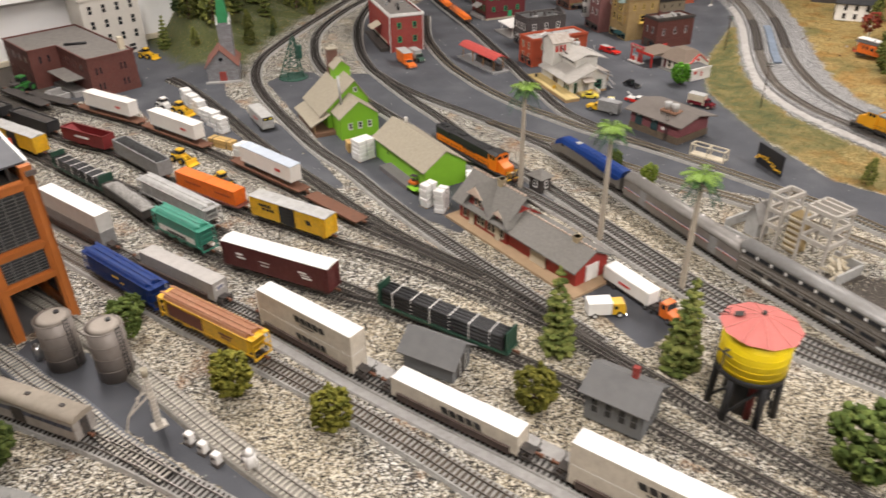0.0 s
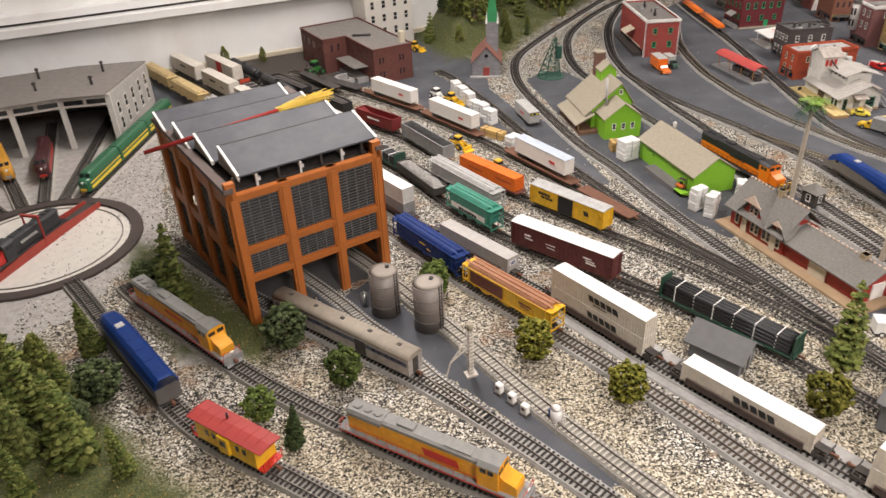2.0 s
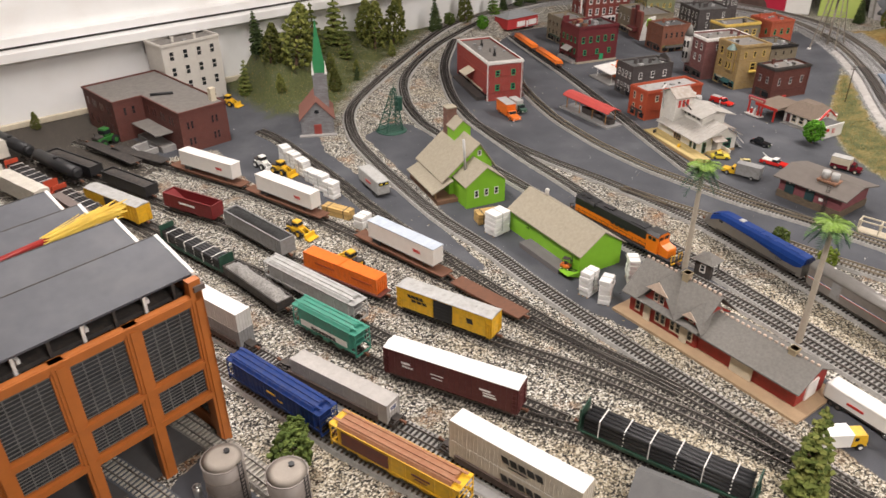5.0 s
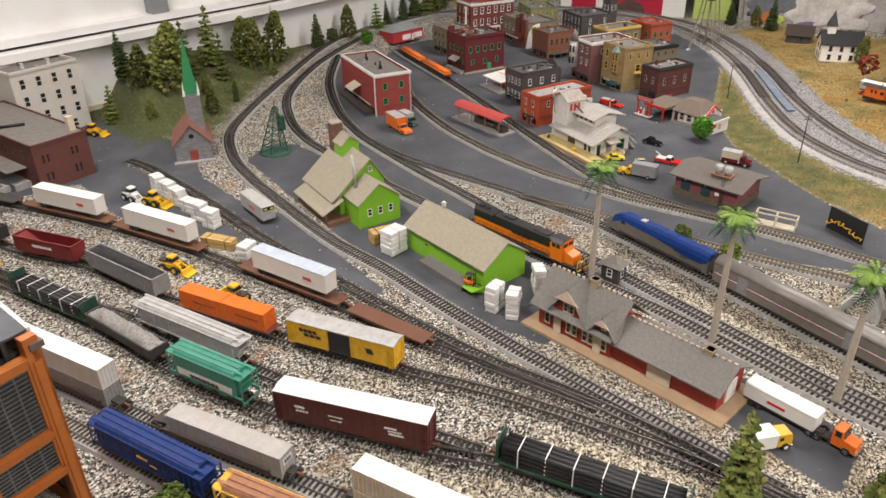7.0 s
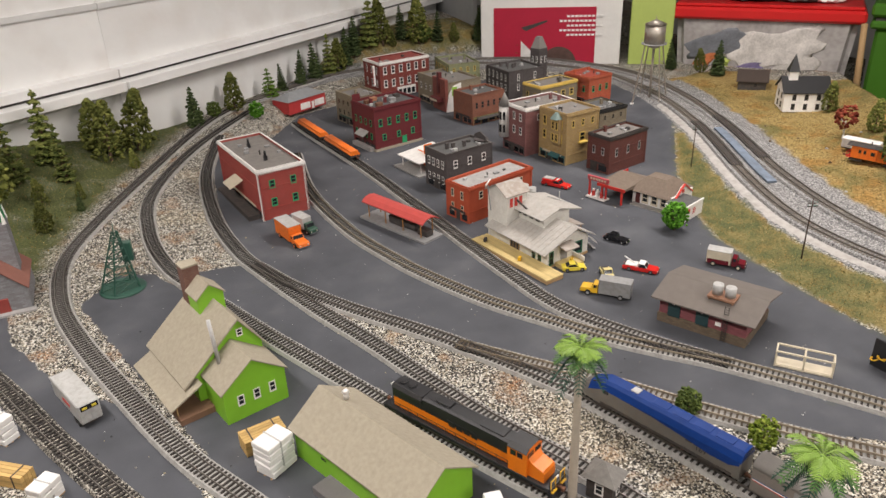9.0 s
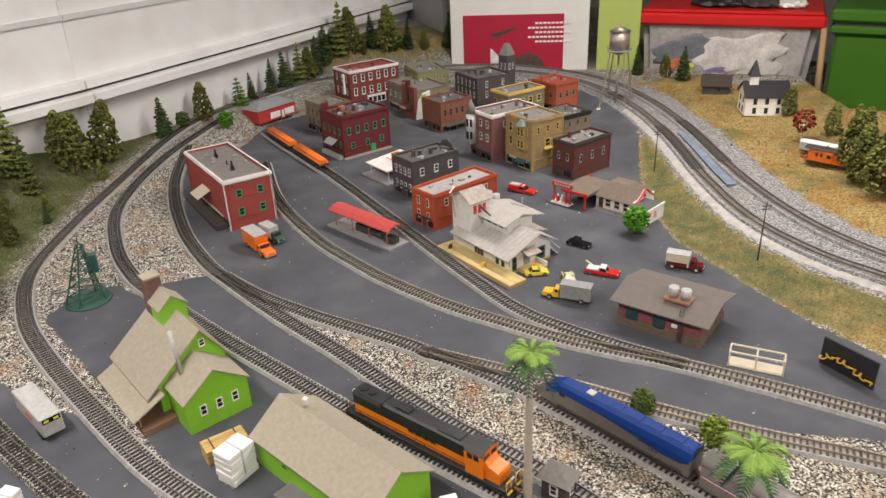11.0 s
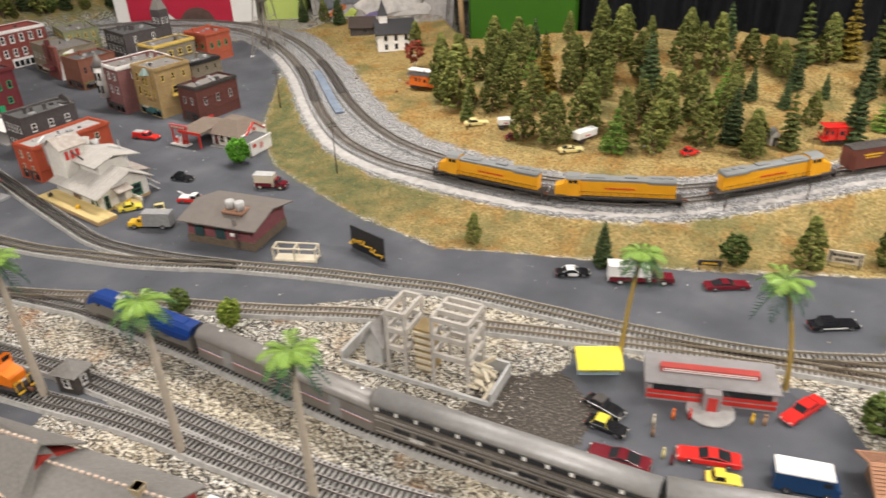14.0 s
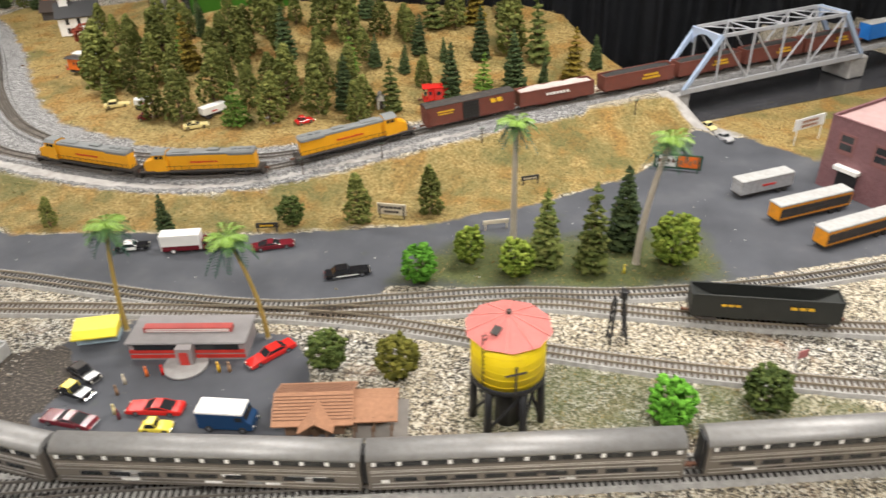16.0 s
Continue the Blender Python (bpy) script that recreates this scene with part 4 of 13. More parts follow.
def lettering(th, spots, W, material, name="lettering", both=True):
    """Plain bars in place of lettering: (x, z, length, height) on the sides."""
    bm = BM()
    for x, z, l, h in spots:
        for s in ((-1, 1) if both else (-1,)):
            k = s * -0.16 * h if h > 0.003 else 0.0
            prism(bm, [(x - l / 2 + k, z - h / 2), (x + l / 2 + k, z - h / 2), (x + l / 2 - k, z + h / 2), (x - l / 2 - k, z + h / 2)], s * (W / 2 + 0.0003) - 0.0003, s * (W / 2 + 0.0003) + 0.0003, "y")
    return part(name, bm, material, th)


def word_bars(x, z, length, h, n, slant=0.0):
    """A word as n upright bars with small gaps."""
    w = length / n
    return [(x - length / 2 + w * (i + 0.5), z, w * 0.76, h) for i in range(n)]


def boxcar(label, m, side, roof, L=0.178, H=0.056, W=0.034, door=None, ribs=14, spots=(), ink=None, walk=False, doors=1):
    th = thing("boxcar", label, "freight car", "freight cars", m=m)
    z0 = 0.0105
    bm = bx(-L / 2, L / 2, -W / 2, W / 2, z0, H - 0.003)
    part("body", bm, side, th)
    bm = BM()
    for i in range(ribs + 1):
        x = -L / 2 + L * i / ribs
        if door and abs(x) < 0.021:
            continue
        for s in (-1, 1):
            box(bm, x - 0.0008, x + 0.0008, s * W / 2 - 0.0008, s * W / 2 + 0.0008, z0 + 0.001, H - 0.004)
    for s in (-1, 1):
        for k in (-0.3, 0.3):
            box(bm, s * L / 2 - 0.0008, s * L / 2 + 0.0008, W * k - 0.0008, W * k + 0.0008, z0, H - 0.004)
        for k in range(6):
            z = z0 + (H - 0.006 - z0) * (k + 0.5) / 6
            box(bm, s * L / 2 - 0.0007, s * L / 2 + 0.0007, -W / 2 + 0.001, W / 2 - 0.001, z - 0.001, z + 0.001)
    part("side_ribs", bm, side, th)
    bm = BM(); prism(bm, [(-W / 2 - 0.0008, H - 0.0035), (-W / 2 - 0.0008, H - 0.0025), (0, H), (W / 2 + 0.0008, H - 0.0025), (W / 2 + 0.0008, H - 0.0035)], -L / 2 - 0.0006, L / 2 + 0.0006)
    part("roof", bm, roof, th)
    bm = BM()
    n = int(L / 0.0125)
    for i in range(n + 1):
        x = -L / 2 + L * i / n
        prism(bm, [(-W / 2 - 0.0008, H - 0.0025), (0, H), (W / 2 + 0.0008, H - 0.0025), (0, H + 0.0007)], x - 0.0004, x + 0.0004)
    if walk:
        box(bm, -L / 2, L / 2, -0.003, 0.003, H + 0.0004, H + 0.0012)
    part("roof_ribs", bm, roof, th)
    if door:
        for s in (-1, 1):
            bm = BM(); box(bm, -0.0195, 0.0195, s * (W / 2 + 0.0006) - 0.0006, s * (W / 2 + 0.0006) + 0.0006, z0 + 0.001, H - 0.005)
            dr = part("door", bm, door, th)
            bm = BM()
            for k in range(5):
                z = z0 + 0.004 + k * (H - 0.02) / 5
                box(bm, -0.019, 0.019, s * (W / 2 + 0.0014) - 0.0004, s * (W / 2 + 0.0014) + 0.0004, z, z + 0.0012)
            part("side_ribs", bm, door, dr)
    bm = BM(); box(bm, -L / 2 + 0.004, L / 2 - 0.004, -0.006, 0.006, 0.0075, z0); box(bm, -0.03, 0.02, -0.012, 0.012, 0.006, z0)
    part("underframe", bm, DARK, th)
    bm = BM()
    for s in (-1, 1):
        ladder(bm, s * (L / 2 - 0.006), s * -(W / 2 + 0.0012), z0 - 0.003, H - 0.012)
        ladder(bm, s * (L / 2 - 0.006), s * (W / 2 + 0.0012), z0 - 0.003, H - 0.012)
        ladder(bm, s * (L / 2 + 0.0012), s * W * 0.32, z0, H - 0.012, axis="y")
    part("ladder", bm, side, th)
    if spots:
        lettering(th, spots, W + 0.0012, ink or WHITE)
    trucks(th, L); couplers(th, L)
    return th


def covered_hopper(label, m, side, roof, L=0.20, H=0.054, W=0.034, ribs=10, spots=(), ink=None, ends=None, panel=None, band=None):
    th = thing("covered_hopper", label, "freight car", "freight cars", m=m)
    z0, zs = 0.0085, 0.019
    bm = BM(); prism(bm, [(-W / 2, zs), (-W / 2, H - 0.007), (-W / 2 + 0.004, H - 0.002), (0, H), (W / 2 - 0.004, H - 0.002), (W / 2, H - 0.007), (W / 2, zs), (0.006, zs - 0.002), (-0.006, zs - 0.002)], -L / 2 + 0.014, L / 2 - 0.014)
    part("body", bm, side, th)
    bm = BM()
    for k in (-1, 0, 1):
        c = k * (L - 0.06) / 3
        w = (L - 0.06) / 6
        prism(bm, [(c - w, zs), (c + w, zs), (c + 0.006, z0 - 0.002), (c - 0.006, z0 - 0.002)], -W / 2 + 0.003, W / 2 - 0.003, "y")
    part("hopper_bay", bm, side, th)
    bm = BM()
    for s in (-1, 1):
        prism(bm, [(s * (L / 2 - 0.014), H - 0.008), (s * (L / 2 - 0.014), zs), (s * (L / 2 - 0.03), z0)], -W / 2 + 0.002, W / 2 - 0.002, "y")
        box(bm, s * L / 2 - 0.0008, s * L / 2 + 0.0008, -W / 2, W / 2, z0 + 0.001, z0 + 0.004)
        for y in (-1, 1):
            box(bm, min(s * L / 2, s * (L / 2 - 0.0016)), max(s * L / 2, s * (L / 2 - 0.0016)), y * W / 2 - 0.0008, y * W / 2 + 0.0008, z0, H - 0.006)
            cyl(bm, (s * L / 2, y * W * 0.45, z0 + 0.002), (s * (L / 2 - 0.014), y * W * 0.45, H - 0.01), 0.0007, n=5)
        for z in (H - 0.006, H - 0.016, H - 0.026):
            box(bm, s * L / 2 - 0.0007, s * L / 2 + 0.0007, -W / 2, W / 2, z, z + 0.001)
        box(bm, min(s * L / 2, s * (L / 2 - 0.016)), max(s * L / 2, s * (L / 2 - 0.016)), -W / 2 + 0.001, W / 2 - 0.001, H - 0.0065, H - 0.0055)
    part("end_frame", bm, ends or side, th)
    bm = BM()
    for i in range(ribs + 1):
        x = -L / 2 + 0.015 + (L - 0.03) * i / ribs
        for s in (-1, 1):
            box(bm, x - 0.0008, x + 0.0008, s * W / 2 - 0.0007, s * W / 2 + 0.0009, zs, H - 0.007)
    for s in (-1, 1):
        box(bm, -L / 2 + 0.002, L / 2 - 0.002, s * W / 2 - 0.0012, s * W / 2 + 0.001, zs - 0.003, zs)
        box(bm, -L / 2, L / 2, s * W / 2 - 0.001, s * W / 2 + 0.001, H - 0.0078, H - 0.006)
    part("side_ribs", bm, side, th)
    if panel:
        bm = BM()
        for s in (-1, 1):
            for a, b in ((-L * 0.40, -L * 0.02),):
                box(bm, a, b, s * (W / 2 + 0.0012) - 0.0003, s * (W / 2 + 0.0012) + 0.0003, zs + 0.001, H - 0.010)
        part("side_panel", bm, panel, th)
    if band:
        bm = BM()
        for s in (-1, 1):
            box(bm, -L / 2 + 0.02, L / 2 - 0.02, s * (W / 2 + 0.0014) - 0.0002, s * (W / 2 + 0.0014) + 0.0002, zs + 0.002, zs + 0.014)
        part("side_band", bm, band, th)
    bm = BM(); prism(bm, [(-W / 2 + 0.0002, H - 0.0062), (-W / 2 + 0.0035, H - 0.0012), (0, H + 0.0008), (W / 2 - 0.0035, H - 0.0012), (W / 2 - 0.0002, H - 0.0062)], -L / 2 + 0.0135, L / 2 - 0.0135)
    box(bm, -L / 2 + 0.015, L / 2 - 0.015, -0.003, 0.003, H + 0.0008, H + 0.002)
    for s in (-1, 1):
        box(bm, -L / 2 + 0.003, L / 2 - 0.003, s * 0.0095 - 0.0022, s * 0.0095 + 0.0022, H + 0.0002, H + 0.0011)
    part("roof", bm, roof, th)
    if spots:
        lettering(th, spots, W + 0.0032, ink or WHITE)
    trucks(th, L); couplers(th, L)
    return th


def open_car(label, m, side, load, L=0.16, H=0.042, W=0.033, ribs=9, spots=(), ink=None, heap=0.006, name="open_hopper", deep=True, load_label="", piles=1, lumps=0.0005):
    th = thing(name, label, "freight car", "freight cars", m=m)
    z0 = 0.0095
    bm = BM()
    for s in (-1, 1):
        box(bm, -L / 2, L / 2, s * W / 2 - 0.0007, s * W / 2 + 0.0007, z0 + 0.003, H)
        box(bm, s * L / 2 - 0.0007, s * L / 2 + 0.0007, -W / 2, W / 2, z0 + 0.003, H)
    box(bm, -L / 2, L / 2, -W / 2, W / 2, z0 + 0.001, z0 + 0.003)
    part("body", bm, side, th)
    bm = BM()
    for i in range(ribs + 1):
        x = -L / 2 + L * i / ribs
        for s in (-1, 1):
            box(bm, x - 0.0009, x + 0.0009, s * W / 2 - 0.001, s * W / 2 + 0.0018, z0 + 0.002, H - 0.0005)
    for s in (-1, 1):
        box(bm, -L / 2, L / 2, s * W / 2 - 0.0012, s * W / 2 + 0.0016, H - 0.0015, H + 0.0003)
        box(bm, s * L / 2 - 0.0012, s * L / 2 + 0.0014, -W / 2, W / 2, H - 0.0015, H + 0.0003)
    part("side_ribs", bm, side, th)
    if deep:
        bm = BM()
        for k in (-1, 1):
            c = k * L * 0.17
            prism(bm, [(c - L * 0.15, z0 + 0.002), (c + L * 0.15, z0 + 0.002), (c + 0.005, 0.005), (c - 0.005, 0.005)], -W / 2 + 0.004, W / 2 - 0.004, "y")
        part("hopper_bay", bm, side, th)
    if load:
        bm = BM()
        nx, ny = 40, 9
        rng = random.Random(label)
        grid = [[None] * (ny + 1) for _ in range(nx + 1)]
        for i in range(nx + 1):
            for j in range(ny + 1):
                u, v = i / nx, j / ny
                e = (math.sin(math.pi * v) ** 0.6) * min(1.0, 6 * min(u, 1 - u)) * (0.72 + 0.28 * abs(math.cos(math.pi * piles * u)) if piles > 1 else 1)
                grid[i][j] = bm.verts.new((-L / 2 + 0.001 + (L - 0.002) * u, -W / 2 + 0.001 + (W - 0.002) * v, H - 0.004 + heap * e + rng.uniform(-lumps, lumps)))
        for i in range(nx):
            for j in range(ny):
                bm.faces.new((grid[i][j], grid[i + 1][j], grid[i + 1][j + 1], grid[i][j + 1])).smooth = True
        part("load", bm, load, th, load_label)
    else:
        bm = BM()
        prism(bm, [(-L / 2 + 0.001, H - 0.003), (-L * 0.18, z0 + 0.004), (0, z0 + 0.013), (L * 0.18, z0 + 0.004), (L / 2 - 0.001, H - 0.003), (L / 2 - 0.001, z0 + 0.0035), (-L / 2 + 0.001, z0 + 0.0035)], -W / 2 + 0.001, W / 2 - 0.001, "y")
        part("slope_sheet", bm, side, th)
    if spots:
        lettering(th, spots, W + 0.004, ink or WHITE)
    trucks(th, L); couplers(th, L)
    return th


def flatcar(th, L, deck=None, W=0.033, z=0.0115):
    bm = BM(); box(bm, -L / 2, L / 2, -W / 2, W / 2, z - 0.003, z, bev=0.0006)
    for s in (-1, 1):
        prism(bm, [(-L / 2 + 0.004, z - 0.003), (L / 2 - 0.004, z - 0.003), (L * 0.25, z - 0.006), (-L * 0.25, z - 0.006)], s * W * 0.44, s * W * 0.48, "y")
    part("deck", bm, deck or RUST, th)
    bm = BM()
    for i in range(int(L / 0.02)):
        x = -L / 2 + 0.01 + i * 0.02
        for s in (-1, 1):
            box(bm, x - 0.001, x + 0.001, s * (W / 2 + 0.0006) - 0.0006, s * (W / 2 + 0.0006) + 0.0006, z - 0.003, z - 0.0005)
    part("stake_pocket", bm, deck or RUST, th)
    trucks(th, L); couplers(th, L)


def semi_trailer(name, label, m, side, roof, L=0.158, H=0.046, W=0.03, z=0.012, spots=(), ink=None, group="semi trailers", nose=None, stripe=None, wheels=True, rib=0):
    """A highway trailer standing on its wheels and landing legs; x to its nose."""
    th = thing(name, label, "trailer", group, m=m)
    part("body", bx(-L / 2, L / 2, -W / 2, W / 2, z, H - 0.001, bev=0.0007), side, th)
    bm = BM(); box(bm, -L / 2 - 0.0003, L / 2 + 0.0003, -W / 2 - 0.0004, W / 2 + 0.0004, H - 0.0016, H)
    part("roof", bm, roof, th)
    bm = BM()
    for i in range(int(L / 0.012)):
        x = -L / 2 + 0.006 + i * 0.012
        box(bm, x - 0.0003, x + 0.0003, -W / 2, W / 2, H, H + 0.0004)
    part("roof_ribs", bm, roof, th)
    bm = BM()
    for s in (-1, 1):
        box(bm, -L / 2, L / 2, s * W / 2 - 0.0004, s * W / 2 + 0.0006, z, z + 0.0018)
        if rib:
            for i in range(rib):
                x = -L / 2 + L * (i + 0.5) / rib
                box(bm, x - 0.0004, x + 0.0004, s * W / 2 - 0.0003, s * W / 2 + 0.0005, z + 0.002, H - 0.002)
    box(bm, -L / 2 - 0.0006, -L / 2, -0.0004, 0.0004, z + 0.001, H - 0.002)
    for k in (-0.006, 0.006):
        box(bm, -L / 2 - 0.0009, -L / 2, k - 0.0003, k + 0.0003, z + 0.001, H - 0.002)
    part("trim", bm, LGREY, th)
    if stripe:
        bm = BM()
        for s in (-1, 1):
            box(bm, -L / 2, L / 2 - 0.002, s * (W / 2 + 0.0009) - 0.0002, s * (W / 2 + 0.0009) + 0.0002, H * 0.45, H * 0.8)
        box(bm, L / 2 + 0.0002, L / 2 + 0.0006, -W / 2, W / 2, H * 0.45, H * 0.8)
        part("stripe", bm, stripe, th)
    if wheels:
        for k in (0.016, 0.029):
            for s in (-1, 1):
                w = part("wheel", cyl(BM(), (0, -0.0028, 0), (0, 0.0028, 0), 0.0058, n=12), BLACK, th) if "tw" not in STOCK else again(STOCK["tw"], th)
                STOCK.setdefault("tw", w)
                w.matrix_basis = pose(-L / 2 + k, s * (W / 2 - 0.0045), 0.0058)
        bm = BM()
        for s in (-1, 1):
            box(bm, L / 2 - 0.032, L / 2 - 0.029, s * 0.01 - 0.001, s * 0.01 + 0.001, 0, z)
        box(bm, -L / 2 + 0.006, -L / 2 + 0.045, -0.008, 0.008, 0.006, z)
        part("landing_leg", bm, DARK, th)
    if spots:
        lettering(th, spots, W + 0.001, ink or RED)
    return th


def container(name, label, m, side, roof, L=0.185, H=0.033, W=0.0295, spots=(), ink=None, z=0.0, ribs=30):
    th = thing(name, label, "container", "shipping containers", m=m)
    part("body", bx(-L / 2, L / 2, -W / 2, W / 2, z, z + H - 0.0006, bev=0.0004), side, th)
    bm = BM()
    for s in (-1, 1):
        for i in range(ribs):
            x = -L / 2 + 0.004 + (L - 0.008) * (i + 0.5) / ribs
            box(bm, x - 0.0011, x + 0.0011, s * W / 2 - 0.0003, s * W / 2 + 0.0005, z + 0.002, z + H - 0.002)
        for x in (-L / 2, -L * 0.36, L * 0.36, L / 2):
            box(bm, x - 0.001, x + 0.001, s * W / 2 - 0.0004, s * W / 2 + 0.0007, z, z + H)
        for y in (-0.009, -0.003, 0.003, 0.009):
            box(bm, s * L / 2 - 0.0003, s * L / 2 + 0.0008, y - 0.0003, y + 0.0003, z + 0.001, z + H - 0.001)
    part("corrugation", bm, side, th)
    part("roof", bx(-L / 2 - 0.0002, L / 2 + 0.0002, -W / 2 - 0.0003, W / 2 + 0.0003, z + H - 0.0009, z + H), roof, th)
    if spots:
        lettering(th, spots, W + 0.001, ink or BLACK)
    return th


WELLB = mat("grimy_brown_well", (0.075, 0.05, 0.042), 0.7, dirt=(0.16, 0.12, 0.1))


def well_car(label, m, L=0.235, W=0.034):
    th = thing("well_car", label, "freight car", "freight cars", m=m)
    bm = BM()
    for s in (-1, 1):
        box(bm, -L / 2 + 0.03, L / 2 - 0.03, s * W / 2 - 0.0009, s * W / 2 + 0.0009, 0.004, 0.0155)
        box(bm, -L / 2 + 0.03, L / 2 - 0.03, s * W / 2 - 0.0018, s * W / 2 + 0.0018, 0.0148, 0.0162)
        for i in range(9):
            x = -L / 2 + 0.035 + (L - 0.07) * i / 8
            box(bm, x - 0.0008, x + 0.0008, s * W / 2 - 0.0015, s * W / 2 + 0.0018, 0.004, 0.015)
    box(bm, -L / 2 + 0.03, L / 2 - 0.03, -W / 2, W / 2, 0.003, 0.0045)
    part("well", bm, WELLB, th)
    for s in (-1, 1):
        bm = BM()
        prism(bm, [(s * (L / 2 - 0.031), 0.004), (s * (L / 2 - 0.031), 0.016), (s * (L / 2 - 0.012), 0.0125), (s * L / 2, 0.0125), (s * L / 2, 0.0095), (s * (L / 2 - 0.022), 0.009)], -0.007, 0.007, "y")
        box(bm, min(s * (L / 2 - 0.002), s * L / 2), max(s * (L / 2 - 0.002), s * L / 2), -W / 2, W / 2, 0.0115, 0.0128)
        for y in (-1, 1):
            cyl(bm, (s * (L / 2 - 0.001), y * W * 0.48, 0.012), (s * (L / 2 - 0.001), y * W * 0.48, 0.022), 0.0005, n=5)
        part("end_platform", bm, DARK, th)
    trucks(th, L, 0.014); couplers(th, L)
    return th


def bulkhead_flat(label, m, L=0.235, pipes=BLACK, ends=FOREST, strap=WHITE, H=0.043, rows=4, W=0.033, length=None):
    th = thing("bulkhead_flatcar", label, "freight car", "freight cars", m=m)
    flatcar(th, L, ends)
    for s in (-1, 1):
        bm = BM(); x = s * (L / 2 - 0.004)
        box(bm, x - 0.001, x + 0.001, -W / 2, W / 2, 0.0115, H)
        for y in (-W / 2 + 0.001, -W / 6, W / 6, W / 2 - 0.001):
            box(bm, x + s * 0.0008 - 0.001, x + s * 0.0008 + 0.001, y - 0.001, y + 0.001, 0.0115, H)
        for y in (-1, 1):
            prism(bm, [(x, 0.012), (x + s * 0.004, 0.012), (x, H - 0.008)], y * W * 0.48 - 0.0006, y * W * 0.48 + 0.0006, "y")
        part("bulkhead", bm, ends, th)
    ld = thing("pipe_load", "stacked black pipes strapped with white bands on a flatcar", "pipe load", "pipe loads", m=m @ pose(0, 0, 0.0116))
    ll = length or L - 0.02
    r = 0.0041
    for row in range(rows):
        for k in range(4):
            y = (k - 1.5) * r * 1.9
            z = r + row * r * 1.75
            if "pipe%.3f" % ll not in STOCK:
                bm = BM(); cyl(bm, (-ll / 2, 0, 0), (ll / 2, 0, 0), r, n=12)
                p = part("pipe", bm, pipes, ld); STOCK["pipe%.3f" % ll] = p
            else:
                p = again(STOCK["pipe%.3f" % ll], ld)
            p.matrix_basis = pose(0, y, z)
    top = rows * r * 1.75 + r * 0.3
    for i in range(6):
        x = -ll / 2 + ll * (0.1 + 0.16 * i)
        bm = BM()
        box(bm, x - 0.0008, x + 0.0008, -r * 4.0, r * 4.0, top, top + 0.0006)
        if i % 2 == 0:
            for s in (-1, 1):
                box(bm, x - 0.0008, x + 0.0008, s * r * 4.05 - 0.0004, s * r * 4.05 + 0.0004, 0, top)
        else:
            for s in (-1, 1):
                for row in range(rows):
                    box(bm, x - 0.0009, x + 0.0009, s * r * 4.0 - 0.0003, s * r * 4.0 + 0.0003, row * r * 1.75 + r * 0.7, row * r * 1.75 + r * 1.3)
        part("strap", bm, strap, ld, "white strap")
    return th


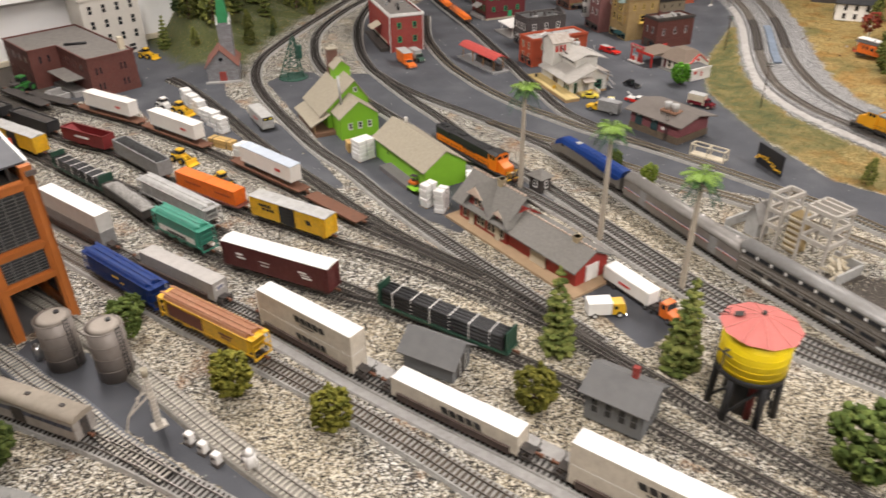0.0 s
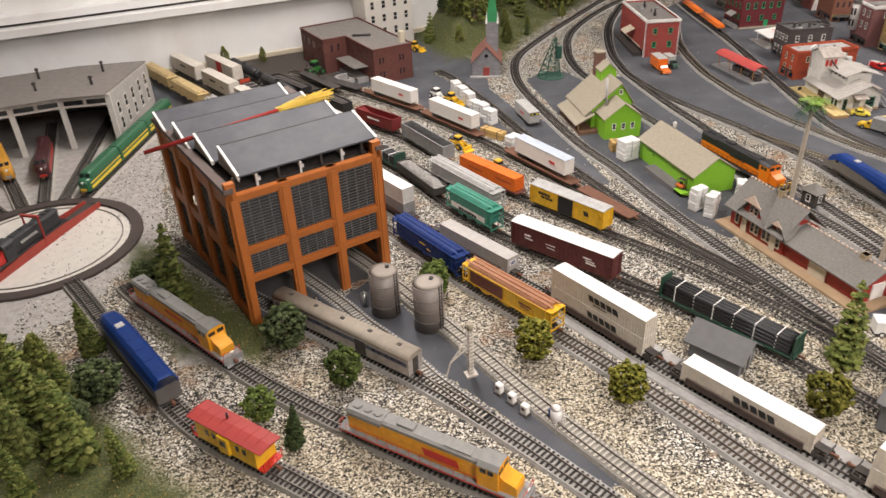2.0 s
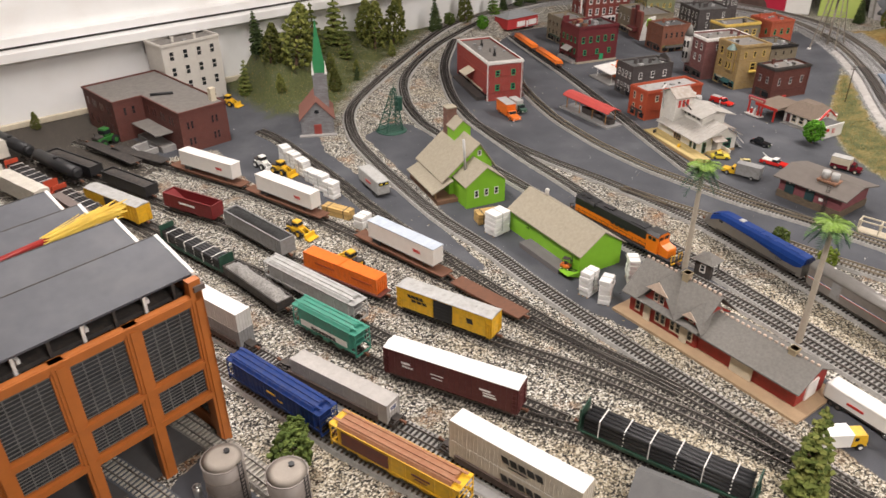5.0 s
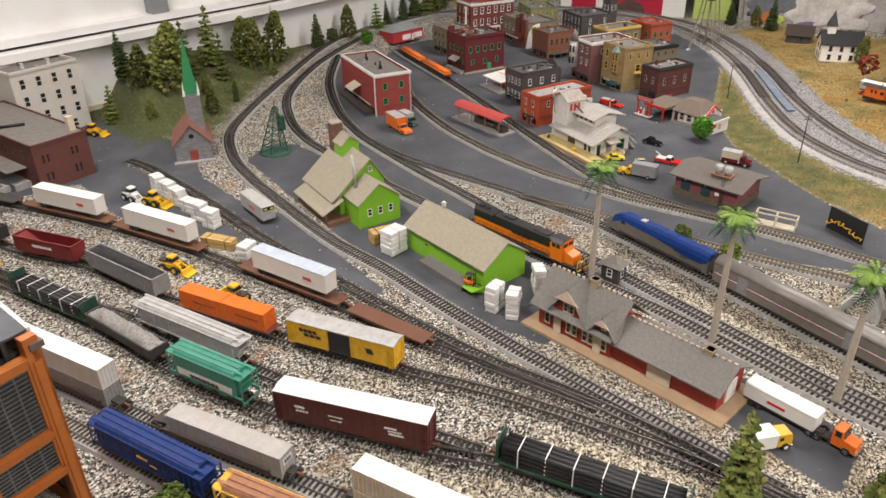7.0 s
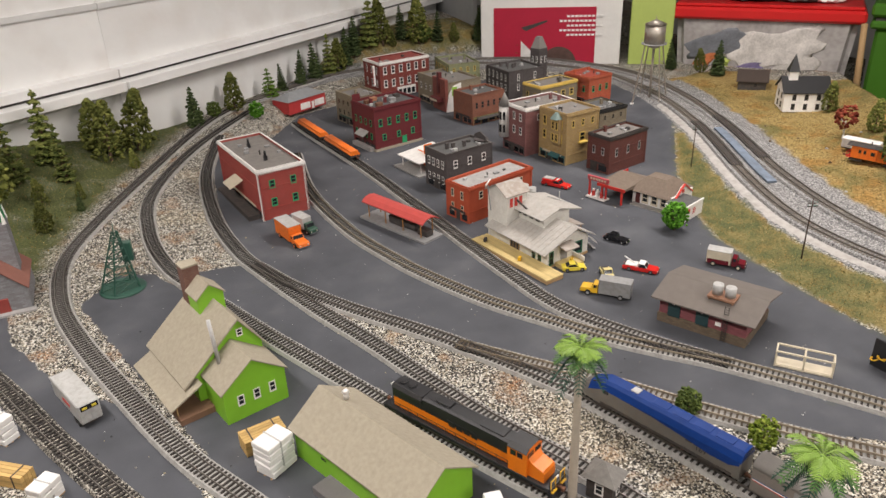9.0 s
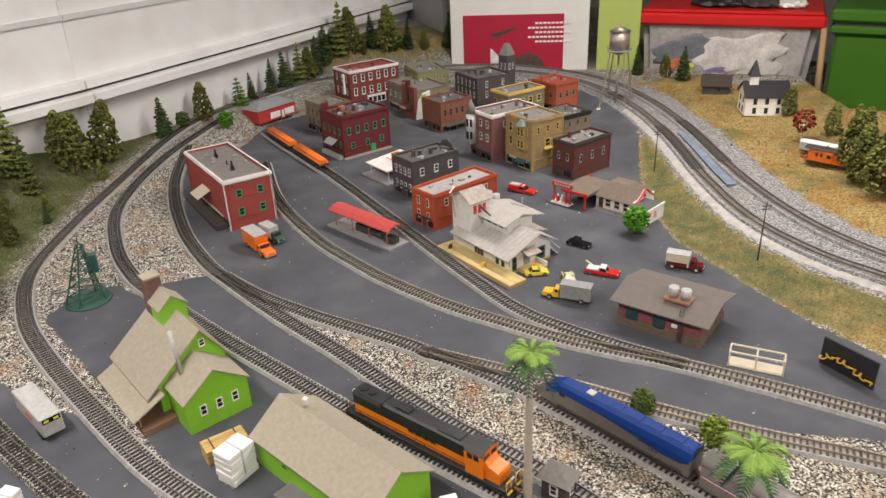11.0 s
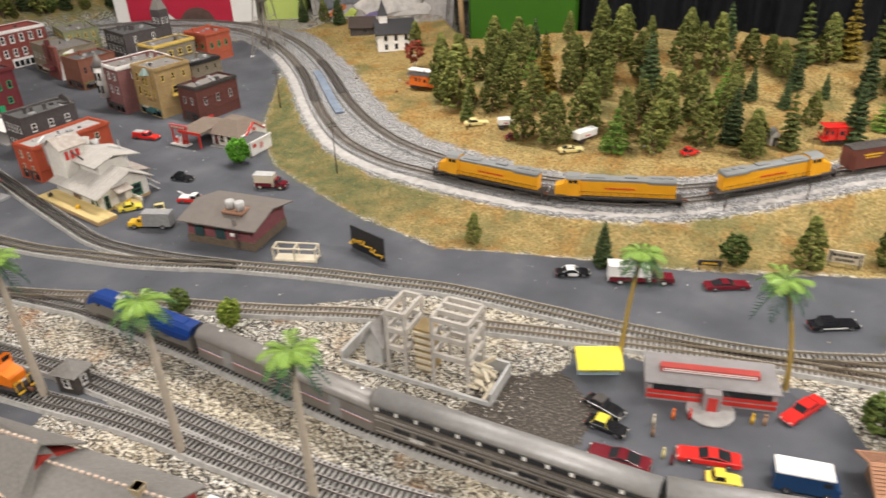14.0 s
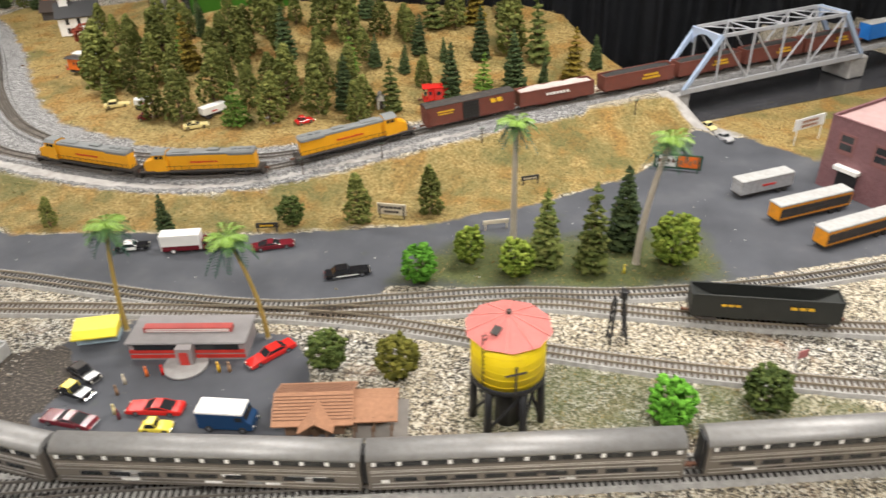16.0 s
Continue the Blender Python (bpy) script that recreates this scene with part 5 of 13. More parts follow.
def diesel(label, m, body, roof, L=0.25, frame_mat=None, nose=None, stripe=None, ink=None, spots=(), W=0.0335, H=0.052, fans=3, cab=None, deep=0.0085):
    """A hood-unit diesel locomotive; x to its cab."""
    th = thing("diesel_locomotive", label, "locomotive", "locomotives", m=m)
    fr = frame_mat or DARK
    w = 0.0215
    bm = BM(); box(bm, -L / 2, L / 2, -W / 2, W / 2, 0.0115, 0.0155, bev=0.0005)
    for s in (-1, 1):
        box(bm, s * L / 2 - 0.0015, s * L / 2 + 0.0015, -W / 2, W / 2, 0.006, 0.0155)
        prism(bm, [(s * L / 2, 0.0005), (s * (L / 2 + 0.004), 0.001), (s * L / 2, 0.007)], -W / 2 + 0.003, W / 2 - 0.003, "y")
    part("frame", bm, fr, th)
    hood0, hood1 = -L / 2 + 0.012, L / 2 - 0.062
    bm = BM(); box(bm, hood0, hood1, -w / 2, w / 2, 0.0155, H - 0.008, bev=0.0006)
    part("hood", bm, body, th)
    bm = BM(); prism(bm, [(-w / 2 - 0.0006, H - deep), (-w / 2 - 0.0006, H - 0.004), (-w / 2 + 0.003, H - 0.002), (w / 2 - 0.003, H - 0.002), (w / 2 + 0.0006, H - 0.004), (w / 2 + 0.0006, H - deep)], hood0 - 0.0006, hood1)
    prism(bm, [(-W / 2 + 0.003, H - 0.010), (-W / 2 + 0.003, H - 0.005), (-w / 2, H - 0.001), (w / 2, H - 0.001), (W / 2 - 0.003, H - 0.005), (W / 2 - 0.003, H - 0.010)], hood0 + 0.002, hood0 + 0.055)
    box(bm, hood0 + 0.075, hood0 + 0.10, -0.006, 0.006, H - 0.0025, H + 0.0012, bev=0.0006)
    box(bm, hood1 - 0.05, hood1 - 0.012, -0.0085, 0.0085, H - 0.0025, H - 0.0003, bev=0.0004)
    part("roof", bm, roof, th)
    for i in range(fans):
        bm = BM(); x = hood0 + 0.012 + i * 0.016
        cyl(bm, (x, 0, H - 0.0015), (x, 0, H + 0.0012), 0.0062, n=16); cyl(bm, (x, 0, H + 0.0011), (x, 0, H + 0.0016), 0.0045, n=12)
        part("fan", bm, roof, th)
    # cab and nose
    c0, c1 = hood1 - 0.001, L / 2 - 0.034
    cw = W - 0.002
    bm = BM(); prism(bm, [(-cw / 2, 0.0155), (-cw / 2, H - 0.004), (-cw / 2 + 0.006, H + 0.0005), (cw / 2 - 0.006, H + 0.0005), (cw / 2, H - 0.004), (cw / 2, 0.0155)], c0, c1)
    part("cab", bm, cab or nose or body, th)
    bm = BM(); prism(bm, [(-cw / 2 - 0.0004, H - 0.0042), (-cw / 2 + 0.0058, H + 0.0005), (-cw / 2 + 0.0058, H + 0.0013), (cw / 2 - 0.0058, H + 0.0013), (cw / 2 - 0.0058, H + 0.0005), (cw / 2 + 0.0004, H - 0.0042), (cw / 2 + 0.0004, H - 0.0032), (cw / 2 - 0.0052, H + 0.0019), (-cw / 2 + 0.0052, H + 0.0019), (-cw / 2 - 0.0004, H - 0.0032)], c0, c1)
    part("cab_roof", bm, roof, th)
    bm = BM(); prism(bm, [(c1, 0.0155), (c1, H - 0.012), (c1 + 0.006, H - 0.017), (L / 2 - 0.013, H - 0.021), (L / 2 - 0.011, H - 0.024), (L / 2 - 0.011, 0.0155)], -cw / 2 + 0.004, cw / 2 - 0.004, "y")
    part("nose", bm, nose or body, th)
    bm = BM()
    for s in (-1, 1):
        box(bm, c1 - 0.0002, c1 + 0.0006, s * 0.0075 - 0.0055, s * 0.0075 + 0.0055, H - 0.0105, H - 0.0045)
        for k in (0.006, 0.016):
            box(bm, c1 - k - 0.008, c1 - k, s * (cw / 2) - 0.0004, s * (cw / 2) + 0.0005, H - 0.0125, H - 0.0055)
    part("cab_window", bm, GLASS, th)
    bm = BM()
    for s in (-1, 1):
        y = s * (W / 2 - 0.0006)
        for i in range(13):
            x = hood0 + (hood1 - hood0) * i / 12
            cyl(bm, (x, y, 0.0155), (x, y, 0.0265), 0.0004, n=4)
        cyl(bm, (hood0, y, 0.0265), (hood1, y, 0.0265), 0.0004, n=4)
        for e in (-1, 1):
            cyl(bm, (e * (L / 2 - 0.001), y * 0.9, 0.0155), (e * (L / 2 - 0.001), y * 0.9, 0.027), 0.0005, n=4)
            cyl(bm, (e * (L / 2 - 0.001), y * 0.9, 0.027), (e * (L / 2 - 0.001), y * 0.2, 0.024), 0.0005, n=4)
    part("handrail", bm, stripe or YELLOW, th)
    bm = BM()
    for s in (-1, 1):
        for i in range(9):
            x = hood0 + 0.006 + i * (hood1 - hood0 - 0.01) / 9
            box(bm, x, x + 0.010, s * w / 2 - 0.0003, s * w / 2 + 0.0004, 0.018, 0.034)
        for k in range(3):
            x = hood0 + 0.004 + k * 0.017
            box(bm, x, x + 0.015, s * w / 2 - 0.0003, s * w / 2 + 0.0006, 0.0355, H - 0.010)
    part("hood_door", bm, body, th)
    if stripe:
        bm = BM()
        for s in (-1, 1):
            box(bm, -L / 2, L / 2, s * (W / 2 + 0.0002) - 0.0002, s * (W / 2 + 0.0002) + 0.0003, 0.0115, 0.0135)
        part("stripe", bm, stripe, th)
    if spots:
        lettering(th, spots, w + 0.0022, ink or BLACK)
    bm = BM(); prism(bm, [(-0.009, 0.004), (-0.013, 0.0115), (0.013, 0.0115), (0.009, 0.004)], -0.035, 0.03)
    part("fuel_tank", bm, DARK, th)
    for s in (-1, 1):
        bm = BM(); box(bm, s * (L / 2 - 0.0005) - 0.0006, s * (L / 2 - 0.0005) + 0.0008, -0.003, 0.003, H - 0.030 if s > 0 else H - 0.014, H - 0.028 if s > 0 else H - 0.012)
        part("headlight", bm, WHITE, th)
    trucks(th, L, 0.045, 3); couplers(th, L)
    return th


def p_unit(label, m, side, roof, L=0.262, W=0.0345, H=0.05, number=False):
    """A streamlined passenger diesel with a sloping nose; x to its nose."""
    th = thing("passenger_locomotive", label, "locomotive", "locomotives", m=m)
    def ring(x, h, w, zb=0.010):
        return [(x, -w / 2, zb), (x, -w / 2, h - 0.013), (x, -w / 2 + 0.004, h - 0.004), (x, -w / 4, h), (x, w / 4, h), (x, w / 2 - 0.004, h - 0.004), (x, w / 2, h - 0.013), (x, w / 2, zb)]
    secs = [(-L / 2, H - 0.001, W), (-L / 2 + 0.003, H, W), (L / 2 - 0.062, H, W), (L / 2 - 0.045, H - 0.001, W), (L / 2 - 0.022, H - 0.012, W - 0.002), (L / 2 - 0.006, H - 0.024, W - 0.007), (L / 2, H - 0.030, W - 0.012)]
    bm, bt = BM(), BM()
    rows = [[bm.verts.new(p) for p in ring(*s)] for s in secs]
    for a, b in zip(rows, rows[1:]):
        for i in range(7):
            bm.faces.new((a[i], b[i], b[i + 1], a[i + 1]))
    bm.faces.new(rows[0]); bm.faces.new(rows[-1][::-1])
    bmesh.ops.recalc_face_normals(bm, faces=bm.faces)
    part("body", bm, side, th)
    rows = []
    for x, h, w in secs[:5]:
        w2 = w + 0.0008
        rows.append([bt.verts.new(p) for p in ((x, -w2 / 2 - 0.0001, h - 0.0125), (x, -w2 / 2 + 0.004, h - 0.0034), (x, -w2 / 4, h + 0.0006), (x, w2 / 4, h + 0.0006), (x, w2 / 2 - 0.004, h - 0.0034), (x, w2 / 2 + 0.0001, h - 0.0125))])
    for a, b in zip(rows, rows[1:]):
        for i in range(5):
            bt.faces.new((a[i], b[i], b[i + 1], a[i + 1]))
    bt.faces.new(rows[0]); bt.faces.new(rows[-1][::-1])
    bmesh.ops.recalc_face_normals(bt, faces=bt.faces)
    part("roof", bt, roof, th, "deep blue roof")
    for sg in (-1, 1):
        low = [(L / 2 - .07, H - .0125), (L * .2, H - .0128), (0.0, H - .014), (-L * .2, H - .019), (-L * .34, H - .024), (-L * .44, H - .0235), (-L / 2 + .002, H - .018)]
        part("roof_skirt", prism(BM(), low + [(-L / 2 + .001, H - .0115), (L / 2 - .07, H - .0115)], sg * (W / 2 + .0001), sg * (W / 2 + .0007), "y"), roof, th, "curved blue band sweeping down the side")
    bm = BM()
    for k in range(4):
        x = -L / 2 + 0.03 + k * 0.032
        box(bm, x - 0.012, x + 0.012, -0.008, 0.008, H + 0.0003, H + 0.0016, bev=0.0005)
    part("roof_hatch", bm, roof, th)
    bm = BM(); box(bm, L * 0.12, L * 0.12 + 0.012, -0.006, 0.006, H + 0.0005, H + 0.002)
    part("roof_vent", bm, LGREY, th)
    bm = BM()
    for s in (-1, 1):
        prism(bm, [(L / 2 - 0.0415, H - 0.004), (L / 2 - 0.0255, H - 0.0105), (L / 2 - 0.0265, H - 0.0122), (L / 2 - 0.0425, H - 0.0058)], s * 0.0015, s * 0.0115, "y")
        box(bm, L / 2 - 0.058, L / 2 - 0.048, s * W / 2 - 0.0004, s * W / 2 + 0.0005, H - 0.018, H - 0.0125)
    part("cab_window", bm, GLASS, th)
    bm = BM()
    for s in (-1, 1):
        box(bm, -L / 2 + 0.01, L / 2 - 0.045, s * W / 2 - 0.0003, s * W / 2 + 0.0006, 0.0105, 0.015)
        for k in range(5):
            box(bm, -L / 2 + 0.02 + k * 0.012, -L / 2 + 0.03 + k * 0.012, s * W / 2 - 0.0003, s * W / 2 + 0.0005, H - 0.022, H - 0.0145)
    part("side_grille", bm, DARK, th)
    if number:
        cu = bpy.data.curves.new("number", "FONT"); cu.body = "169"; cu.size = 0.011; cu.extrude = 0.0001; cu.align_x = "CENTER"
        for s in (-1, 1):
            o = new("road_number", cu); o.parent = th
            o.matrix_basis = pose(-L / 2 + 0.055, s * (W / 2 + 0.0003), 0.021, 90, 0, 0 if s < 0 else 180)
            o.data.materials.clear() if not len(o.data.materials) else None
            if not len(o.data.materials):
                o.data.materials.append(BLACK)
    bm = BM(); box(bm, -0.045, 0.045, -0.012, 0.012, 0.003, 0.010)
    part("fuel_tank", bm, DARK, th)
    trucks(th, L, 0.045, 2); couplers(th, L)
    return th


# near-white colour puts in the reflections off the shiny strips between coach windows
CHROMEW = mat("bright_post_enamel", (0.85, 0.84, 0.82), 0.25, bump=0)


def coach(label, m, side, roof, L=0.342, W=0.0345, H=0.06, style="bilevel", stripe=None):
    th = thing("passenger_coach", label, "passenger car", "passenger cars", m=m)
    z0 = 0.0075
    bm = BM(); prism(bm, [(-W / 2, z0), (-W / 2, H - 0.012), (W / 2, H - 0.012), (W / 2, z0)], -L / 2 + 0.004, L / 2 - 0.004)
    part("body", bm, side, th)
    bm = BM()
    pr = [(-W / 2 - 0.0004, H - 0.0125)] + [(-W / 2 * math.cos(a), H - 0.0125 + 0.0125 * math.sin(a)) for a in [math.pi * i / 12 for i in range(1, 12)]] + [(W / 2 + 0.0004, H - 0.0125)]
    prism(bm, pr, -L / 2 + 0.003, L / 2 - 0.003)
    for f in bm.faces:
        f.smooth = len(f.verts) == 4
    part("roof", bm, roof, th)
    bm = BM()
    if style == "bilevel":
        for s in (-1, 1):
            for zz in (0.012, 0.0175, 0.0305, 0.036, 0.0385):
                box(bm, -L / 2 + 0.008, L / 2 - 0.008, s * W / 2 - 0.0003, s * W / 2 + 0.0005, zz, zz + 0.0012)
        part("fluting", bm, SILVER, th)
        for s in (-1, 1):
            part("window_band", bx(-L / 2 + 0.008, L / 2 - 0.008, s * W / 2 - 0.0002, s * W / 2 + 0.0003, 0.0445, 0.0532), mat("dark_coach_band", (0.07, 0.063, 0.058), 0.35, 0.3) if "band" not in STOCK else STOCK["band"], th)
            STOCK.setdefault("band", bpy.data.materials["dark_coach_band"])
            # strips between the windows, their glint painted white
            bm = BM()
            for i in range(13):
                x = -L / 2 + 0.012 + (L - 0.024) * i / 12
                box(bm, x - 0.0026, x + 0.0026, s * W / 2 - 0.0003, s * W / 2 + 0.0012, 0.0470, 0.0538)
            tagged(part("window_post", bm, CHROMEW, th), kind="stuff")
        for zz, n, lo in ((0.0472, 12, 0.012), (0.0215, 9, 0.03)):
            for i in range(n):
                x = -L / 2 + lo + (L - 2 * lo) * (i + 0.5) / n
                k = "cw%d" % n
                if k not in STOCK:
                    bm = BM()
                    w = (L - 2 * lo) / n * 0.74
                    box(bm, -w / 2, w / 2, -0.0004, 0.0007, zz, zz + 0.006)
                    STOCK[k] = part("window", bm, GLASS, th); o = STOCK[k]
                else:
                    o = again(STOCK[k], th)
                o.matrix_basis = pose(x, W / 2, 0)
                again(STOCK[k], th).matrix_basis = pose(x, -W / 2, 0, 0, 0, 180)
        # small pale and dark patches at random spots along both sides
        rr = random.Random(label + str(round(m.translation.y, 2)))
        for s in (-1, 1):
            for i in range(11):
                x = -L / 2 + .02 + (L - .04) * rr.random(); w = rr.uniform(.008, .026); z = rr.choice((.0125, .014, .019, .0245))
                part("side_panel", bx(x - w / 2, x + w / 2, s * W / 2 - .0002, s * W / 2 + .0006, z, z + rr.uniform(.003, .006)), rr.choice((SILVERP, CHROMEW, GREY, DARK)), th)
    elif style == "baggage":
        for s in (-1, 1):
            for k in (-0.3, 0.3):
                box(bm, L * k - 0.010, L * k + 0.010, s * W / 2 - 0.0003, s * W / 2 + 0.0008, z0 + 0.002, H - 0.014)
        part("baggage_door", bm, GREY, th)
        bm = BM()
        for s in (-1, 1):
            for k in (-0.3, 0.3):
                for q in (-0.006, 0.006):
                    box(bm, L * k + q - 0.003, L * k + q + 0.003, s * W / 2 + 0.0002, s * W / 2 + 0.0012, H - 0.027, H - 0.018)
        part("door_window", bm, GLASS, th)
        bm = BM()
        for k in (-0.38, -0.12, 0.14, 0.4):
            cyl(bm, (L * k, 0.004, H - 0.002), (L * k, 0.004, H + 0.0012), 0.0022, n=8)
        part("roof_vent", bm, WHITE, th)
    if stripe:
        for zz, hh, mt in ((H - 0.0318, 0.0012, RED), (H - 0.0305, 0.0016, WHITE), (H - 0.0288, 0.0010, BLUE)):
            bm = BM()
            for s in (-1, 1):
                box(bm, -L / 2 + 0.006, L / 2 - 0.006, s * W / 2 - 0.0002, s * W / 2 + 0.0004, zz, zz + hh)
            part("stripe", bm, mt, th)
    for s in (-1, 1):
        part("diaphragm", bx(s * (L / 2 - 0.002) - 0.002, s * (L / 2 - 0.002) + 0.002, -0.009, 0.009, z0 + 0.002, H - 0.008, bev=0.0008), BLACK, th)
    bm = BM(); box(bm, -L * 0.28, L * 0.28, -0.012, 0.012, 0.003, z0)
    part("underbody", bm, DARK, th)
    trucks(th, L, 0.05); couplers(th, L)
    return th


def combine(label, m, L=0.312, W=0.0345, H=0.05):
    """A corrugated stainless combine with open baggage doors."""
    th = thing("combine_car", label, "passenger car", "passenger cars", m=m)
    side = mat("weathered_stainless", (0.40, 0.37, 0.345), 0.45, 0.2, dirt=(0.2, 0.17, 0.13), dirt_amount=0.5)
    part("body", bx(-L / 2, L / 2, -W / 2, W / 2, 0.0085, H - 0.010), side, th)
    bm = BM(); prism(bm, [(-W / 2 - 0.0006, H - 0.0105)] + [(-W / 2 * math.copysign(abs(math.cos(a)) ** 0.7, math.cos(a)), H - 0.0105 + 0.0095 * math.sin(a) ** 0.8) for a in [math.pi * i / 12 for i in range(1, 12)]] + [(W / 2 + 0.0006, H - 0.0105)], -L / 2 - 0.001, L / 2 + 0.001)
    for f in bm.faces:
        f.smooth = len(f.verts) == 4
    part("roof", bm, mat("dusty_roof", (0.30, 0.26, 0.21), 0.7, 0.0, dirt=(0.2, 0.17, 0.13)), th)
    bm = BM()
    for s in (-1, 1):
        for k in range(7):
            z = 0.0095 + k * 0.0021
            box(bm, -L / 2 + 0.002, L / 2 - 0.002, s * W / 2 - 0.0002, s * W / 2 + 0.0005, z, z + 0.0011)
    part("fluting", bm, side, th)
    bm = BM()
    for s in (-1, 1):
        box(bm, -L / 2 + 0.004, L / 2 - 0.004, s * W / 2 - 0.0002, s * W / 2 + 0.0004, 0.0255, 0.0335)
    part("window_band", bm, mat("blue_grey_band", (0.06, 0.07, 0.12), 0.4), th)
    for x in (-L * 0.30, L * 0.17):
        for s in (-1, 1):
            dr = part("baggage_door", bx(x - 0.012, x + 0.012, s * W / 2 - 0.0004, s * W / 2 + 0.0009, 0.0095, 0.0365), DARK, th)
            part("door_frame", bx(x - 0.0135, x + 0.0135, s * W / 2 - 0.0004, s * W / 2 + 0.0014, 0.0362, 0.0376), SILVERP, dr)
            part("door_leaf", bx(x + 0.002, x + 0.0125, s * W / 2 - 0.0002, s * W / 2 + 0.0016, 0.0098, 0.0358), side, dr)
    for i in range(9):
        for s in (-1, 1):
            x = L * (-.22 + .075 * i) if i < 4 else L * (.26 + .045 * (i - 4))
            part("window", bx(x - 0.0045, x + 0.0045, s * W / 2 - 0.0002, s * W / 2 + 0.0009, 0.027, 0.0325), GLASS, th)
    for i in range(5):
        part("roof_vent", bx(L * (-.4 + .2 * i) - .004, L * (-.4 + .2 * i) + .004, -.003, .003, H - .002, H + .0006, bev=.0005), DARK, th)
    part("end_door", bx(L / 2, L / 2 + 0.001, -0.006, 0.006, 0.01, 0.038), DARK, th)
    trucks(th, L, 0.045); couplers(th, L)
    return th


def caboose(label, m, body, roof, trim, L=0.115, W=0.033, H=0.045):
    th = thing("caboose", label, "caboose", "cabooses", m=m)
    l2 = L / 2 - 0.012
    part("body", bx(-l2, l2, -W / 2, W / 2, 0.011, H - 0.003), body, th)
    bm = BM(); prism(bm, [(-W / 2 - 0.0015, H - 0.0035), (-W / 2 - 0.0015, H - 0.0025), (0, H), (W / 2 + 0.0015, H - 0.0025), (W / 2 + 0.0015, H - 0.0035)], -L / 2, L / 2)
    rf = part("roof", bm, roof, th)
    for i in range(9):
        x = -L / 2 + L * i / 8
        bm = BM(); prism(bm, [(-W / 2 - 0.0015, H - 0.0024), (0, H), (W / 2 + 0.0015, H - 0.0024), (0, H + 0.0008)], x - 0.0006, x + 0.0006); part("roof_seam", bm, roof, rf)
    part("bay_window", bx(-0.009, 0.009, -W / 2 - 0.004, W / 2 + 0.004, 0.013, H - 0.006), trim, th)
    bm = BM()
    for s in (-1, 1):
        for x in (-0.032, -0.02, 0.022, 0.034):
            box(bm, x - 0.003, x + 0.003, s * W / 2 - 0.0003, s * W / 2 + 0.0005, 0.025, 0.034)
        box(bm, -0.005, 0.005, s * (W / 2 + 0.004) - 0.0003, s * (W / 2 + 0.004) + 0.0005, 0.025, 0.034)
    part("side_window", bm, GLASS, th)
    bm = BM()
    for s in (-1, 1):
        box(bm, s * (L / 2 - 0.007) - 0.006, s * (L / 2 - 0.007) + 0.006, -W / 2, W / 2, 0.0095, 0.011)
        for y in (-1, 1):
            cyl(bm, (s * (L / 2 - 0.001), y * W * 0.46, 0.011), (s * (L / 2 - 0.001), y * W * 0.46, 0.024), 0.0007, n=5)
            cyl(bm, (s * (L / 2 - 0.001), y * W * 0.2, 0.011), (s * (L / 2 - 0.001), y * W * 0.2, 0.024), 0.0005, n=5)
        cyl(bm, (s * (L / 2 - 0.001), -W * 0.46, 0.021), (s * (L / 2 - 0.001), W * 0.46, 0.021), 0.0006, n=5)
    part("end_railing", bm, RED, th)
    cyl_bm = cyl(BM(), (-0.015, 0.006, H - 0.001), (-0.015, 0.006, H + 0.008), 0.0015, n=8)
    part("chimney", cyl_bm, BLACK, th)
    trucks(th, L, 0.024); couplers(th, L)
    return th


